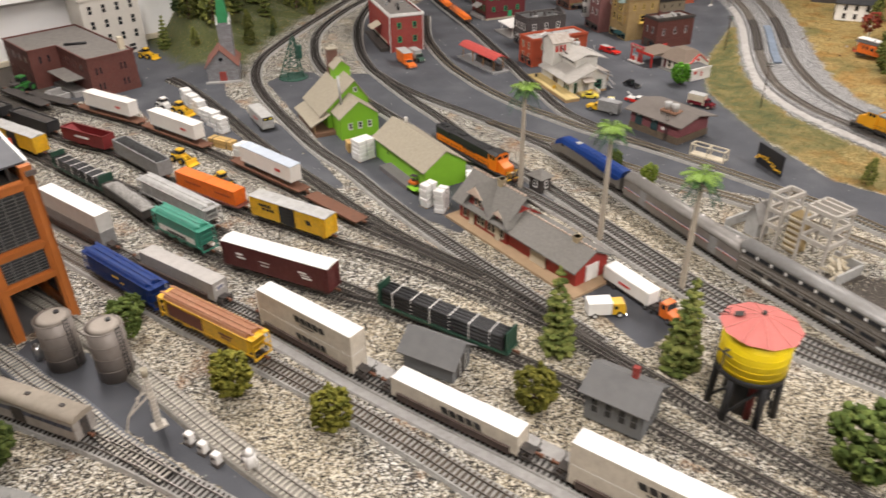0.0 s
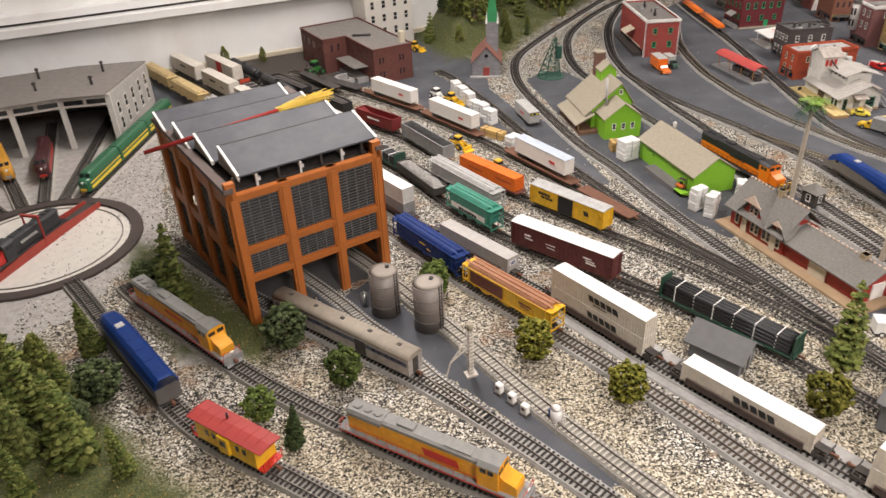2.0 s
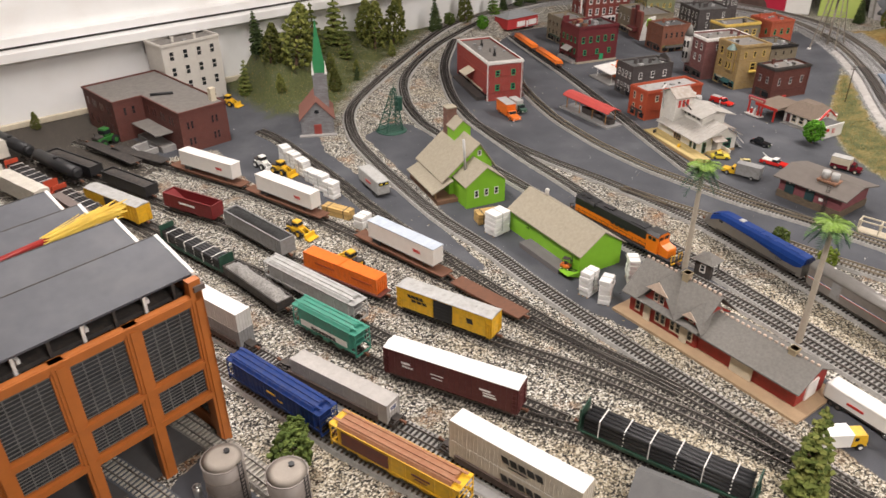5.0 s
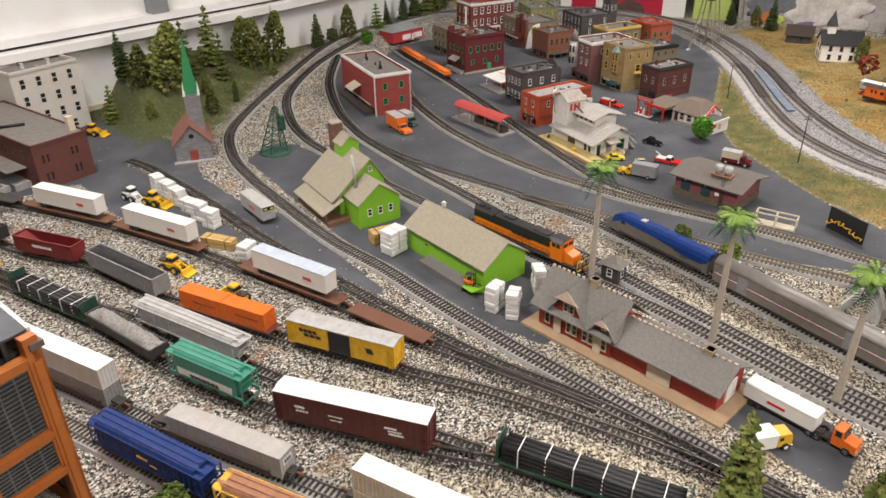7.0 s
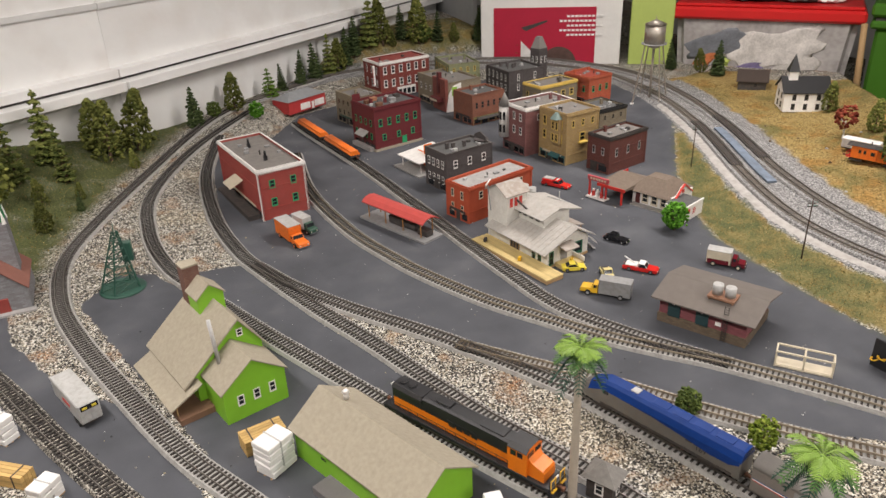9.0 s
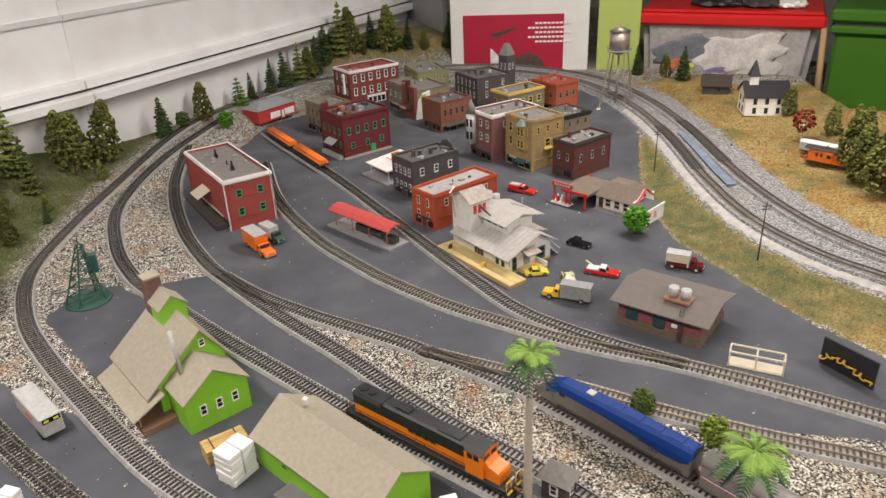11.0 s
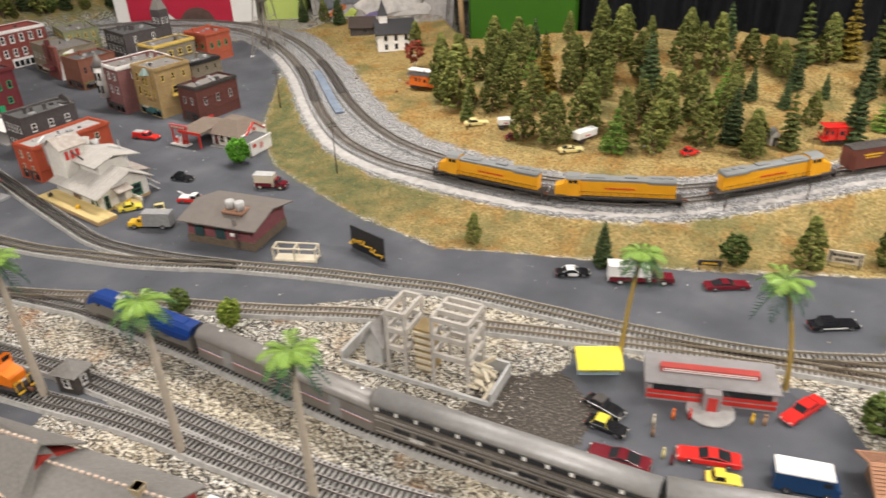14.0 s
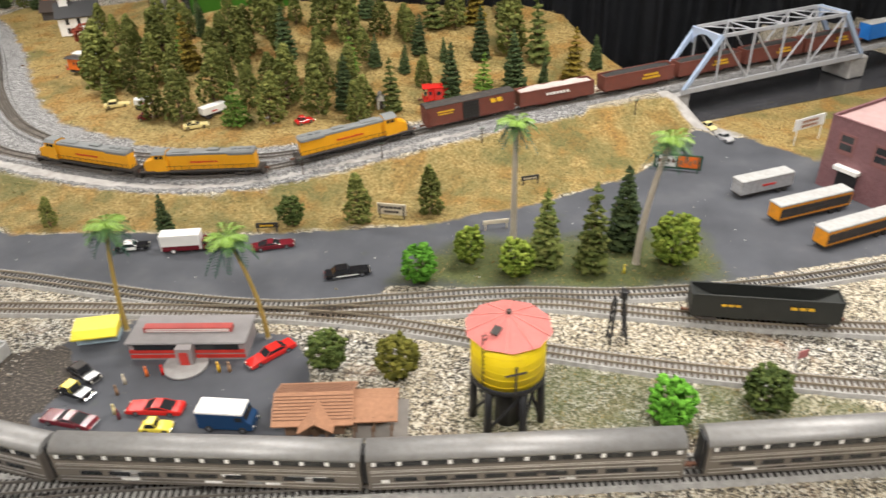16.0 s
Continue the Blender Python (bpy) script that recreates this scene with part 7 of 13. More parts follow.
def block(label, m, w, d, h, wall, roof, wins=(), frame=None, cornice=None, name="shop_building", group="town buildings", store=None, chimneys=1, band=None, pane=None, awning=None):
    """A flat-roofed town building with parapet, cornice, windows and roof clutter."""
    th = thing(name, label, "building", group, m=m)
    LABEL[th.name] = label
    t = 0.003
    bm = BM()
    for a in ((0, w, 0, t), (0, w, d - t, d), (0, t, t, d - t), (w - t, w, t, d - t)):
        box(bm, *a, 0, h)
    part("wall", bm, wall, th)
    part("roof", bx(t, w - t, t, d - t, h - 0.010, h - 0.0055), roof, th)
    bm = BM()
    for a in ((-0.001, w + 0.001, -0.0012, t + 0.0004), (-0.001, w + 0.001, d - t, d + 0.001), (-0.001, t + 0.0004, 0, d), (w - t, w + 0.001, 0, d)):
        box(bm, *a, h - 0.0002, h + 0.0014)
    part("coping", bm, cornice or wall, th)
    if cornice:
        bm = BM(); box(bm, -0.002, w + 0.002, -0.003, -0.0002, h - 0.006, h - 0.0005)
        box(bm, -0.003, -0.0002, -0.003, d, h - 0.006, h - 0.0005)
        k = int(w / 0.006)
        for i in range(k):
            box(bm, w * (i + 0.3) / k, w * (i + 0.7) / k, -0.0024, -0.0002, h - 0.009, h - 0.006)
        part("cornice", bm, cornice, th)
    for face, n, zs, ww, hh in wins:
        rows_of(th, face, w if face in "fb" else d, n, zs, ww * 1.2, hh * 1.12, w, d, frame, 0.006, pane)
    if store:
        face, mt = store
        L = w if face == "f" else d
        mm = pose(0, 0, 0) if face == "f" else pose(0, d, 0, 0, 0, -90)
        bm = BM(); box(bm, 0.003, L - 0.003, -0.0016, -0.0002, 0.019, 0.026, m=mm)
        for i in range(5):
            x = 0.004 + (L - 0.008) * i / 4
            box(bm, x - 0.001, x + 0.001, -0.0016, -0.0002, 0.001, 0.02, m=mm)
        part("shop_front", bm, mt, th)
        bm = BM()
        for i in range(4):
            x = 0.004 + (L - 0.008) * (i + 0.5) / 4
            box(bm, x - L * 0.085, x + L * 0.085, -0.001, -0.0002, 0.005 if i != 1 else 0.001, 0.018, m=mm)
        part("shop_window", bm, GLASS, th)
    if awning:
        face, mt = awning
        L = w if face == "f" else d
        mm = pose(0, 0, 0) if face == "f" else pose(0, d, 0, 0, 0, -90)
        bm = BM(); prism(bm, [(-0.012, 0.017), (-0.012, 0.0185), (0, 0.0255), (0, 0.0235)], L * 0.12, L * 0.88, "x", mm)
        part("awning", bm, mt, th)
    if group == "town buildings":
        for zb in ([0.0275, h * 0.64] if h > 0.095 else [0.0275]):
            part("belt_course", bx(-0.0012, w + 0.0012, -0.0012, -0.0001, zb, zb + 0.0016), wall, th)
            part("belt_course", bx(-0.0012, -0.0001, 0.0, d, zb, zb + 0.0016), wall, th)
        for x in (0.0, w - 0.004):
            part("pilaster", bx(x, x + 0.004, -0.0016, -0.0001, 0, h - 0.004), wall, th)
        part("pilaster", bx(-0.0016, -0.0001, d - 0.004, d, 0, h - 0.004), wall, th)
        bm = BM()
        for i in range(int(w / 0.009)):
            box(bm, 0.002 + i * 0.009, 0.0065 + i * 0.009, -0.0018, 0.002, h + 0.0012, h + 0.0036)
        for i in range(int(d / 0.009)):
            box(bm, -0.0018, 0.002, 0.004 + i * 0.009, 0.0085 + i * 0.009, h + 0.0012, h + 0.0036)
        part("cornice", bm, cornice or wall, th)
        n = max(2, int(d / 0.026))
        for i in range(n):
            y0 = 0.006 + (d - 0.012) * i / n
            y1 = y0 + (d - 0.012) / n - 0.004
            if i == n // 2:
                part("shop_door", bx(-0.0012, -0.0001, y0 + 0.003, y1 - 0.003, 0.0005, 0.021), DARK, th)
            else:
                part("shop_window", bx(-0.0010, -0.0001, y0, y1, 0.005, 0.020), GLASS, th)
        part("sign_board", bx(-0.0018, -0.0001, d * 0.15, d * 0.85, 0.0215, 0.0265), random.Random(label + "s").choice((CREAM, FOREST, MAROON, DARK)), th)
        rr = random.Random(label + "r")
        for i in range(4):
            x, y, k = rr.uniform(0.12, 0.88) * w, rr.uniform(0.12, 0.88) * d, rr.uniform(0.0025, 0.006)
            part("roof_unit", bx(x - k, x + k, y - k * 0.7, y + k * 0.7, h - 0.006, h - 0.006 + k * 1.3, bev=0.0005), rr.choice((GREY, LGREY, DARK)), th)
    rng = random.Random(label)
    for i in range(chimneys):
        x, y = rng.uniform(0.15, 0.85) * w, rng.uniform(0.3, 0.85) * d
        bm = BM(); box(bm, x - 0.004, x + 0.004, y - 0.003, y + 0.003, h - 0.006, h + 0.010); box(bm, x - 0.0048, x + 0.0048, y - 0.0038, y + 0.0038, h + 0.008, h + 0.0105)
        part("chimney", bm, wall, th)
    x, y = rng.uniform(0.2, 0.8) * w, rng.uniform(0.2, 0.8) * d
    bm = BM(); box(bm, x - 0.007, x + 0.007, y - 0.005, y + 0.005, h - 0.006, h - 0.001, bev=0.0006)
    part("roof_hatch", bm, GREY, th)
    x, y = rng.uniform(0.2, 0.8) * w, rng.uniform(0.2, 0.8) * d
    bm = BM(); cyl(bm, (x, y, h - 0.006), (x, y, h + 0.004), 0.0018, n=8); cyl(bm, (x, y, h + 0.004), (x, y, h + 0.006), 0.003, 0.0005, n=8)
    part("roof_vent", bm, DARK, th)
    return th


def gable(bm, x0, x1, y0, y1, ze, zr, over=0.004, t=0.0022, axis="y"):
    """Two roof slabs with the ridge along an axis, overhanging the walls."""
    if axis == "y":
        c = (x0 + x1) / 2
        for s in (-1, 1):
            e = (x0 if s < 0 else x1) + s * over
            k = (zr - ze) / (c - x0)
            ez = ze - over * k
            prism(bm, [(e, ez), (c, zr), (c, zr + t), (e, ez + t)], y0 - over, y1 + over, "y")
    else:
        c = (y0 + y1) / 2
        for s in (-1, 1):
            e = (y0 if s < 0 else y1) + s * over
            k = (zr - ze) / (c - y0)
            ez = ze - over * k
            prism(bm, [(e, ez), (c, zr), (c, zr + t), (e, ez + t)], x0 - over, x1 + over, "x")


def gable_walls(bm, x0, x1, y0, y1, ze, zr, axis="y"):
    if axis == "y":
        prism(bm, [(x0, 0), (x1, 0), (x1, ze), ((x0 + x1) / 2, zr - 0.0005), (x0, ze)], y0, y1, "y")
    else:
        prism(bm, [(y0, 0), (y1, 0), (y1, ze), ((y0 + y1) / 2, zr - 0.0005), (y0, ze)], x0, x1, "x")


def engine_shed():
    W, D, H = 0.29, 0.41, 0.272
    th = thing("engine_shed", "tall orange brick engine shed with grey sawtooth roofs", "building", m=pose(-.168, 1.108, 0, 0, 0, 22.5))
    # front: four piers, three bays of three openings
    piers = [0.0, 0.091, 0.182, 0.273]
    pw = 0.017
    bm = BM()
    for x in piers:
        box(bm, x, x + pw, 0, 0.012, 0, H + 0.010 if x in (0.0, 0.273) else H - 0.012)
        box(bm, x + 0.004, x + pw - 0.004, -0.002, 0.0, 0.004, H - 0.02)
    for z0, z1 in ((0.088, 0.100), (0.146, 0.156), (H - 0.024, H - 0.012)):
        box(bm, pw, 0.273, 0.001, 0.011, z0, z1)
        box(bm, pw, 0.273, -0.0012, 0.001, z1 - 0.004, z1 - 0.001)
    part("front_wall", bm, BRICKO, th)
    bay = [(pw, 0.091), (0.091 + pw, 0.182), (0.182 + pw, 0.273)]
    SMOKEBAR = mat("smoky_bar", (0.17, 0.165, 0.16), 0.5)
    smoky = mat("smoky_glazing", (0.036, 0.038, 0.042), 0.2, var=0.5, scale=60, bump=0)
    def lights(x0, x1, z0, z1, nx, nz, m):
        fr = part("window", BM_frame(x0, x1, z0, z1), BRICKO, th); fr.matrix_basis = m
        bm = BM()
        for i in range(1, nx):
            x = x0 + (x1 - x0) * i / nx
            box(bm, x - 0.0005, x + 0.0005, 0.004, 0.0055, z0, z1)
        for i in range(1, nz):
            z = z0 + (z1 - z0) * i / nz
            box(bm, x0, x1, 0.004, 0.0055, z - 0.0003, z + 0.0003)
        part("glazing_bar", bm, SMOKEBAR, fr)
        part("pane", bx(x0, x1, 0.0058, 0.0064, z0, z1), smoky, fr)
    def BM_frame(x0, x1, z0, z1):
        bm = BM(); t = 0.003
        for a in ((x0, x0 + t, z0, z1), (x1 - t, x1, z0, z1), (x0, x1, z0, z0 + t), (x0, x1, z1 - t, z1)):
            box(bm, a[0], a[1], 0.002, 0.008, a[2], a[3])
        return bm
    for x0, x1 in bay:
        lights(x0, x1, 0.156, H - 0.024, 4, 16, pose(0, 0, 0))
        lights(x0, x1, 0.100, 0.146, 4, 9, pose(0, 0, 0))
    # side walls with tall windows between piers
    for side in (0, 1):
        M = pose(0, D, 0, 0, 0, -90) if side == 0 else pose(W, 0, 0, 0, 0, 90)
        bm = BM(); n = 4
        pitch = (D - 0.012) / n
        for i in range(n + 1):
            x = pitch * i
            box(bm, x, x + 0.034 if i < n else x + 0.012, 0, 0.010, 0, H - 0.006, m=M)
            box(bm, x + 0.006, x + (0.028 if i < n else 0.010), -0.002, 0, 0.004, H - 0.012, m=M)
        for z0, z1 in ((0, 0.022), (0.112, 0.134), (H - 0.040, H - 0.006)):
            box(bm, 0, D, 0.001, 0.009, z0, z1, m=M)
        part("side_wall", bm, BRICKO, th)
        for i in range(n):
            x0 = pitch * i + 0.034; x1 = pitch * (i + 1)
            for z0, z1 in ((0.022, 0.112), (0.134, H - 0.040)):
                if side == 0 and i == 1 and z0 > 0.1:
                    continue
                lights(x0, x1, z0, z1, 4, 9, M)
    bm = BM(); box(bm, 0, W, D - 0.010, D, 0.09, H - 0.01)
    for x in piers:
        box(bm, x, x + pw, D - 0.012, D, 0, H)
    part("back_wall", bm, BRICKO, th)
    # cornice along the flanks and the roofs
    bm = BM()
    for x0, x1 in ((-0.004, 0.012), (W - 0.012, W + 0.004)):
        box(bm, x0, x1, -0.003, D + 0.003, H - 0.006, H + 0.002)
    part("parapet", bm, mat("dark_parapet", (0.13, 0.10, 0.09), 0.7), th)
    for i in range(4):
        v0 = 0.0145 + 0.0963 * i
        v1 = v0 + 0.0837
        z0, z1 = 0.2822 - 0.058 * v0, 0.3123 - 0.058 * v1
        x0, x1 = 0.030 - 0.0105 * i, 0.290 - 0.0085 * i
        bm = BM(); prism(bm, [(v0, z0), (v1, z1), (v1, z1 + 0.003), (v0, z0 + 0.003)], x0, x1, "x")
        part("roof", bm, ROOFGREY, th)
        part("ridge_edge", bx(x0, x1, v1 - 0.0002, v1 + 0.0016, z1 - 0.002, z1 + 0.0036), DARK, th)
        for x in (x0, x1):
            bm = BM(); prism(bm, [(v0, z0 - 0.003), (v1, z1 - 0.003), (v1, z1 + 0.0042), (v0, z0 + 0.0042)], x - 0.0022, x + 0.0022, "x")
            part("roof_trim", bm, WHITE, th, "white roof edge strip")
            part("roof_cheek", prism(BM(), [(v0, H + 0.002), (v1 + 0.012, H + 0.002), (v1, z1 - 0.003), (v0, z0 - 0.003)], x - 0.001, x + 0.001, "x"), mat("pale_cheek", (0.42, 0.38, 0.34), 0.7), th)
        bm = BM(); prism(bm, [(v1 + 0.012, H + 0.004), (v1, z1), (v1 + 0.002, z1), (v1 + 0.014, H + 0.004)], x0, x1, "x")
        part("clerestory", bm, GREY, th)
    # added dark sheet: hides the floor and stands in for the shaded inside
    part("roof_deck", bx(0.012, W - 0.012, 0.028, D - 0.012, H - 0.022, H - 0.016), DARK, th)
    for i in range(7):
        x = 0.022 + i * 0.04
        part("truss_post", bx(x - 0.002, x + 0.002, 0.020, 0.024, H - 0.03, H + 0.010), WHITE if i % 2 else DARK, th)
    bm = BM()
    for x in (0.07, 0.15, 0.23):
        box(bm, x - 0.002, x + 0.002, 0.03, D - 0.012, H - 0.012, H - 0.006)
    part("roof_beam", bm, WHITE, th)
    # a dusting brush left across the roof
    br = thing("dusting_brush", "dusting brush with red handle and yellow bristles on a roof", "brush", m=pose(-.168, 1.108, 0, 0, 0, 22.5) @ pose(-0.038, 0.2165, H + 0.013, 0, -2.0, 0.3))
    bm = BM(); cyl(bm, (-0.03, 0, 0), (0.235, 0, 0.006), 0.0038, 0.005, n=10)
    part("handle", bm, mat("glossy_red_handle", (0.26, 0.025, 0.022), 0.25), br)
    bm = BM(); rng = random.Random(3)
    for i in range(420):
        a, r = rng.uniform(0, 6.28), rng.uniform(0.0, 0.007)
        x0 = rng.uniform(0.225, 0.27)
        k = rng.uniform(1.2, 2.6)
        p = Vector((x0, math.cos(a) * r, 0.006 + math.sin(a) * r)); q = Vector((x0 + rng.uniform(0.055, 0.085), math.cos(a) * r * k, 0.010 + math.sin(a) * r * k * 0.8))
        s = Vector((0, 0.0005, 0.0003))
        bm.faces.new([bm.verts.new(c) for c in (p - s, p + s, q + s, q - s)])
        bm.faces.new([bm.verts.new(c) for c in (p + s * 0.5 + Vector((0, 0, .0005)), p - Vector((0, 0, .0005)), q - Vector((0, 0, .0005)), q + Vector((0, 0, .0005)))])
    part("bristles", bm, mat("yellow_bristle", (0.85, 0.62, 0.10), 0.6), br)
    # floor of the shed
    single("shed_floor", bx(0.012, W - 0.012, 0.012, D - 0.012, -0.003, 0.0055), mat("dusty_shed_floor", (0.09, 0.085, 0.085), 0.8), "dark concrete floor inside the engine shed", "floor", kind="structure", m=pose(-.168, 1.108, 0, 0, 0, 22.5))


def roundhouse_and_turntable():
    C = (-0.63, 1.525)
    R = 0.215
    th = thing("turntable", "turntable pit with pale floor, ring rail and red bridge", "turntable", m=pose(C[0], C[1], 0))
    bm = BM(); cyl(bm, (0, 0, -0.002), (0, 0, 0.0015), R - 0.03, n=64); part("pit_floor", bm, mat("pale_pit_sand", (0.60, 0.57, 0.52), 0.9, var=0.08), th, "pale sandy pit floor")
    for r0, r1, z, mt, nm in ((R - 0.026, R, 0.006, mat("dark_stained_rim", (0.06, 0.045, 0.04), 0.8), "rim"), (R - 0.045, R - 0.043, 0.004, RAIL, "ring_rail")):
        bm = BM(); n = 72
        for i in range(n):
            a, b = 2 * math.pi * i / n, 2 * math.pi * (i + 1) / n
            vs = [bm.verts.new((r * math.cos(t), r * math.sin(t), zz)) for t in (a, b) for r, zz in ((r0, -0.002), (r0, z), (r1, z), (r1, -0.002))]
            for k in range(3):
                bm.faces.new((vs[k], vs[k + 1], vs[k + 5], vs[k + 4]))
        part(nm, bm, mt, th)
    ang = 64.5
    br = part("bridge", bx(-R + 0.03, R - 0.03, -0.018, 0.018, 0.003, 0.007), DARK, th); br.matrix_basis = pose(0, 0, 0, 0, 0, ang)
    for s in (-1, 1):
        bm = BM(); prism(bm, [(-R + 0.03, 0.002), (R - 0.03, 0.002), (R - 0.03, 0.014), (0.05, 0.022), (-0.05, 0.022), (-R + 0.03, 0.014)], s * 0.018, s * 0.021, "y")
        part("girder", bm, mat("turntable_red", (0.33, 0.045, 0.03), 0.5), br)
    bm = BM()
    for s in (-1, 1):
        cyl(bm, (0, s * 0.02, 0.01), (0, s * 0.02, 0.075), 0.0025, n=6)
    box(bm, -0.003, 0.003, -0.022, 0.022, 0.072, 0.077); box(bm, 0.045, 0.065, 0.020, 0.034, 0.01, 0.04, bev=0.001)
    part("gantry", bm, mat("gantry_red", (0.36, 0.04, 0.03), 0.5), br)
    diesel("black diesel locomotive with a red nose on the turntable", pose(C[0], C[1], RAILTOP - 0.002, 0, 0, ang + 180) @ pose(0.03, 0, 0), mat("charcoal_locomotive", (0.03, 0.032, 0.035), 0.5), mat("charcoal_roof", (0.035, 0.037, 0.04), 0.6), 0.215, BLACK, nose=RED, cab=mat("charcoal_cab", (0.03, 0.032, 0.035), 0.5), stripe=DARK, spots=word_bars(0, .033, .05, .006, 8), ink=LGREY)
    # radial tracks
    for k, a in enumerate((75.0, 88.5, 101.0, 113.5, 126.0)):
        t = math.radians(a)
        LINES["stall%d" % k] = smooth([(C[0] + r * math.cos(t), C[1] + r * math.sin(t), 0.0) for r in (R, 0.4, 0.6, 0.8)])
        build_track("stall%d" % k, "short roundhouse track on pale ground", TIE, bed=mat("pale_roadbed%d" % k, (0.42, 0.40, 0.36), 0.9, var=0.15))
    gy = mat("dark_green_locomotive", (0.02, 0.11, 0.05), 0.35)
    yb = mat("yellow_locomotive_band", (0.80, 0.55, 0.03), 0.4)
    for r, nosed in ((0.305, True), (0.485, False), (0.665, False)):
        t = math.radians(75.0)
        f_unit("green and yellow streamlined diesel", pose(C[0] + r * math.cos(t), C[1] + r * math.sin(t), RAILTOP, 0, 0, 75 + 180), gy, yb, 0.176, nosed=nosed)
    for a, r, col, nm, bd in ((101.0, 0.43, mat("black_red_locomotive", (0.06, 0.02, 0.022), 0.35), "dark red and black diesel at the roundhouse", RED), (113.5, 0.47, mat("stall_yellow_locomotive", (0.55, 0.27, 0.03), 0.45), "yellow diesel at the roundhouse", GREY), (127.0, 0.36, mat("stall_red_locomotive", (0.4, 0.05, 0.03), 0.45), "red diesel at the roundhouse", BLACK)):
        t = math.radians(a)
        f_unit(nm, pose(C[0] + r * math.cos(t), C[1] + r * math.sin(t), RAILTOP, 0, 0, a + 180), col, bd, 0.19)
    # roundhouse: stalls between radial walls
    th = thing("roundhouse", "grey roundhouse with dark open stall doors and a flat grey roof", "building", m=pose(C[0], C[1], 0))
    wallm = mat("pale_grey_block_wall", (0.42, 0.40, 0.37), 0.7, dirt=(0.25, 0.22, 0.2))
    white = mat("roundhouse_white_trim", (0.62, 0.60, 0.56), 0.6)
    rf = mat("roundhouse_roof", (0.21, 0.19, 0.175), 0.85, var=0.15)
    r0, r1, h0, h1 = 0.56, 0.90, 0.148, 0.128
    edges = [81.5 + 12.8 * i for i in range(6)]
    def pt(r, a, z):
        return (r * math.cos(math.radians(a)), r * math.sin(math.radians(a)), z)
    for i, (a, b) in enumerate(zip(edges, edges[1:])):
        bm = BM()
        vs = [bm.verts.new(p) for p in (pt(r0 - 0.02, a, h0), pt(r1 + 0.01, a, h1), pt(r1 + 0.01, b, h1), pt(r0 - 0.02, b, h0))]
        up = [bm.verts.new((v.co.x, v.co.y, v.co.z + 0.005)) for v in vs]
        bm.faces.new(vs[::-1]); bm.faces.new(up)
        for k in range(4):
            bm.faces.new((vs[k], vs[(k + 1) % 4], up[(k + 1) % 4], up[k]))
        part("roof", bm, rf, th)
        # front frame: posts, lintel and transom lights
        mid = (a + b) / 2
        wid = 2 * r0 * math.sin(math.radians(6.4))
        M = pose(*pt(r0 * math.cos(math.radians(6.4)), mid, 0), 0, 0, mid + 90)
        bm = BM()
        for s in (-1, 1):
            box(bm, s * wid / 2 - 0.007, s * wid / 2 + 0.007, -0.004, 0.004, 0, h0, m=M)
        box(bm, -wid / 2, wid / 2, -0.004, 0.004, h0 - 0.010, h0, m=M); box(bm, -wid / 2, wid / 2, -0.003, 0.003, h0 - 0.030, h0 - 0.024, m=M)
        box(bm, -0.003, 0.003, -0.003, 0.003, h0 - 0.030, h0, m=M)
        part("stall_front", bm, white, th)
        bm = BM()
        for s in (-1, 1):
            box(bm, s * wid * 0.25 - wid * 0.2, s * wid * 0.25 + wid * 0.2, -0.001, 0.001, h0 - 0.025, h0 - 0.009, m=M)
        part("transom", bm, GLASS, th)
        bm = BM(); q = [pt(r1, a, 0), pt(r1, b, 0)]
        vs = [bm.verts.new(p) for p in (q[0], q[1], (q[1][0], q[1][1], h1), (q[0][0], q[0][1], h1))]; bm.faces.new(vs)
        r2 = r1 - 0.006
        q = [pt(r2, a, 0), pt(r2, b, 0)]; us = [bm.verts.new(p) for p in (q[0], q[1], (q[1][0], q[1][1], h1), (q[0][0], q[0][1], h1))]; bm.faces.new(us[::-1])
        part("back_wall", bm, wallm, th)
        bm = BM()
        for rr in (0.66, 0.80):
            p = pt(rr, mid, 0)
            cyl(bm, (p[0], p[1], 0.14), (p[0], p[1], 0.168), 0.0038, n=8); cyl(bm, (p[0], p[1], 0.166), (p[0], p[1], 0.171), 0.0065, 0.004, n=8)
        part("smoke_vent", bm, DARK, th)
    for a in (edges[0], edges[-1]):
        M = pose(0, 0, 0, 0, 0, a)
        bm = BM(); prism(bm, [(r0, 0), (r1, 0), (r1, h1), (r0, h0)], -0.004, 0.004, "y", M)
        part("end_wall", bm, wallm, th)
    M = pose(C[0], C[1], 0, 0, 0, edges[0])
    for i in range(5):
        x = r0 + 0.045 + i * 0.062
        for z in (0.03, 0.075):
            o = window_at(th, "f", 0, 0, 0.024, 0.036, 1, 1, white)
            o.matrix_basis = pose(0, 0, 0, 0, 0, edges[0]) @ pose(x, -0.0042, z)
    bm = BM(); cyl(bm, pt(0.66, 118, 0.157), pt(0.78, 112, 0.155), 0.012, n=12); single("bubble_pack", bm, PLASTICC, "roll of clear plastic lying on the roundhouse roof", "packaging", m=pose(C[0], C[1], 0))


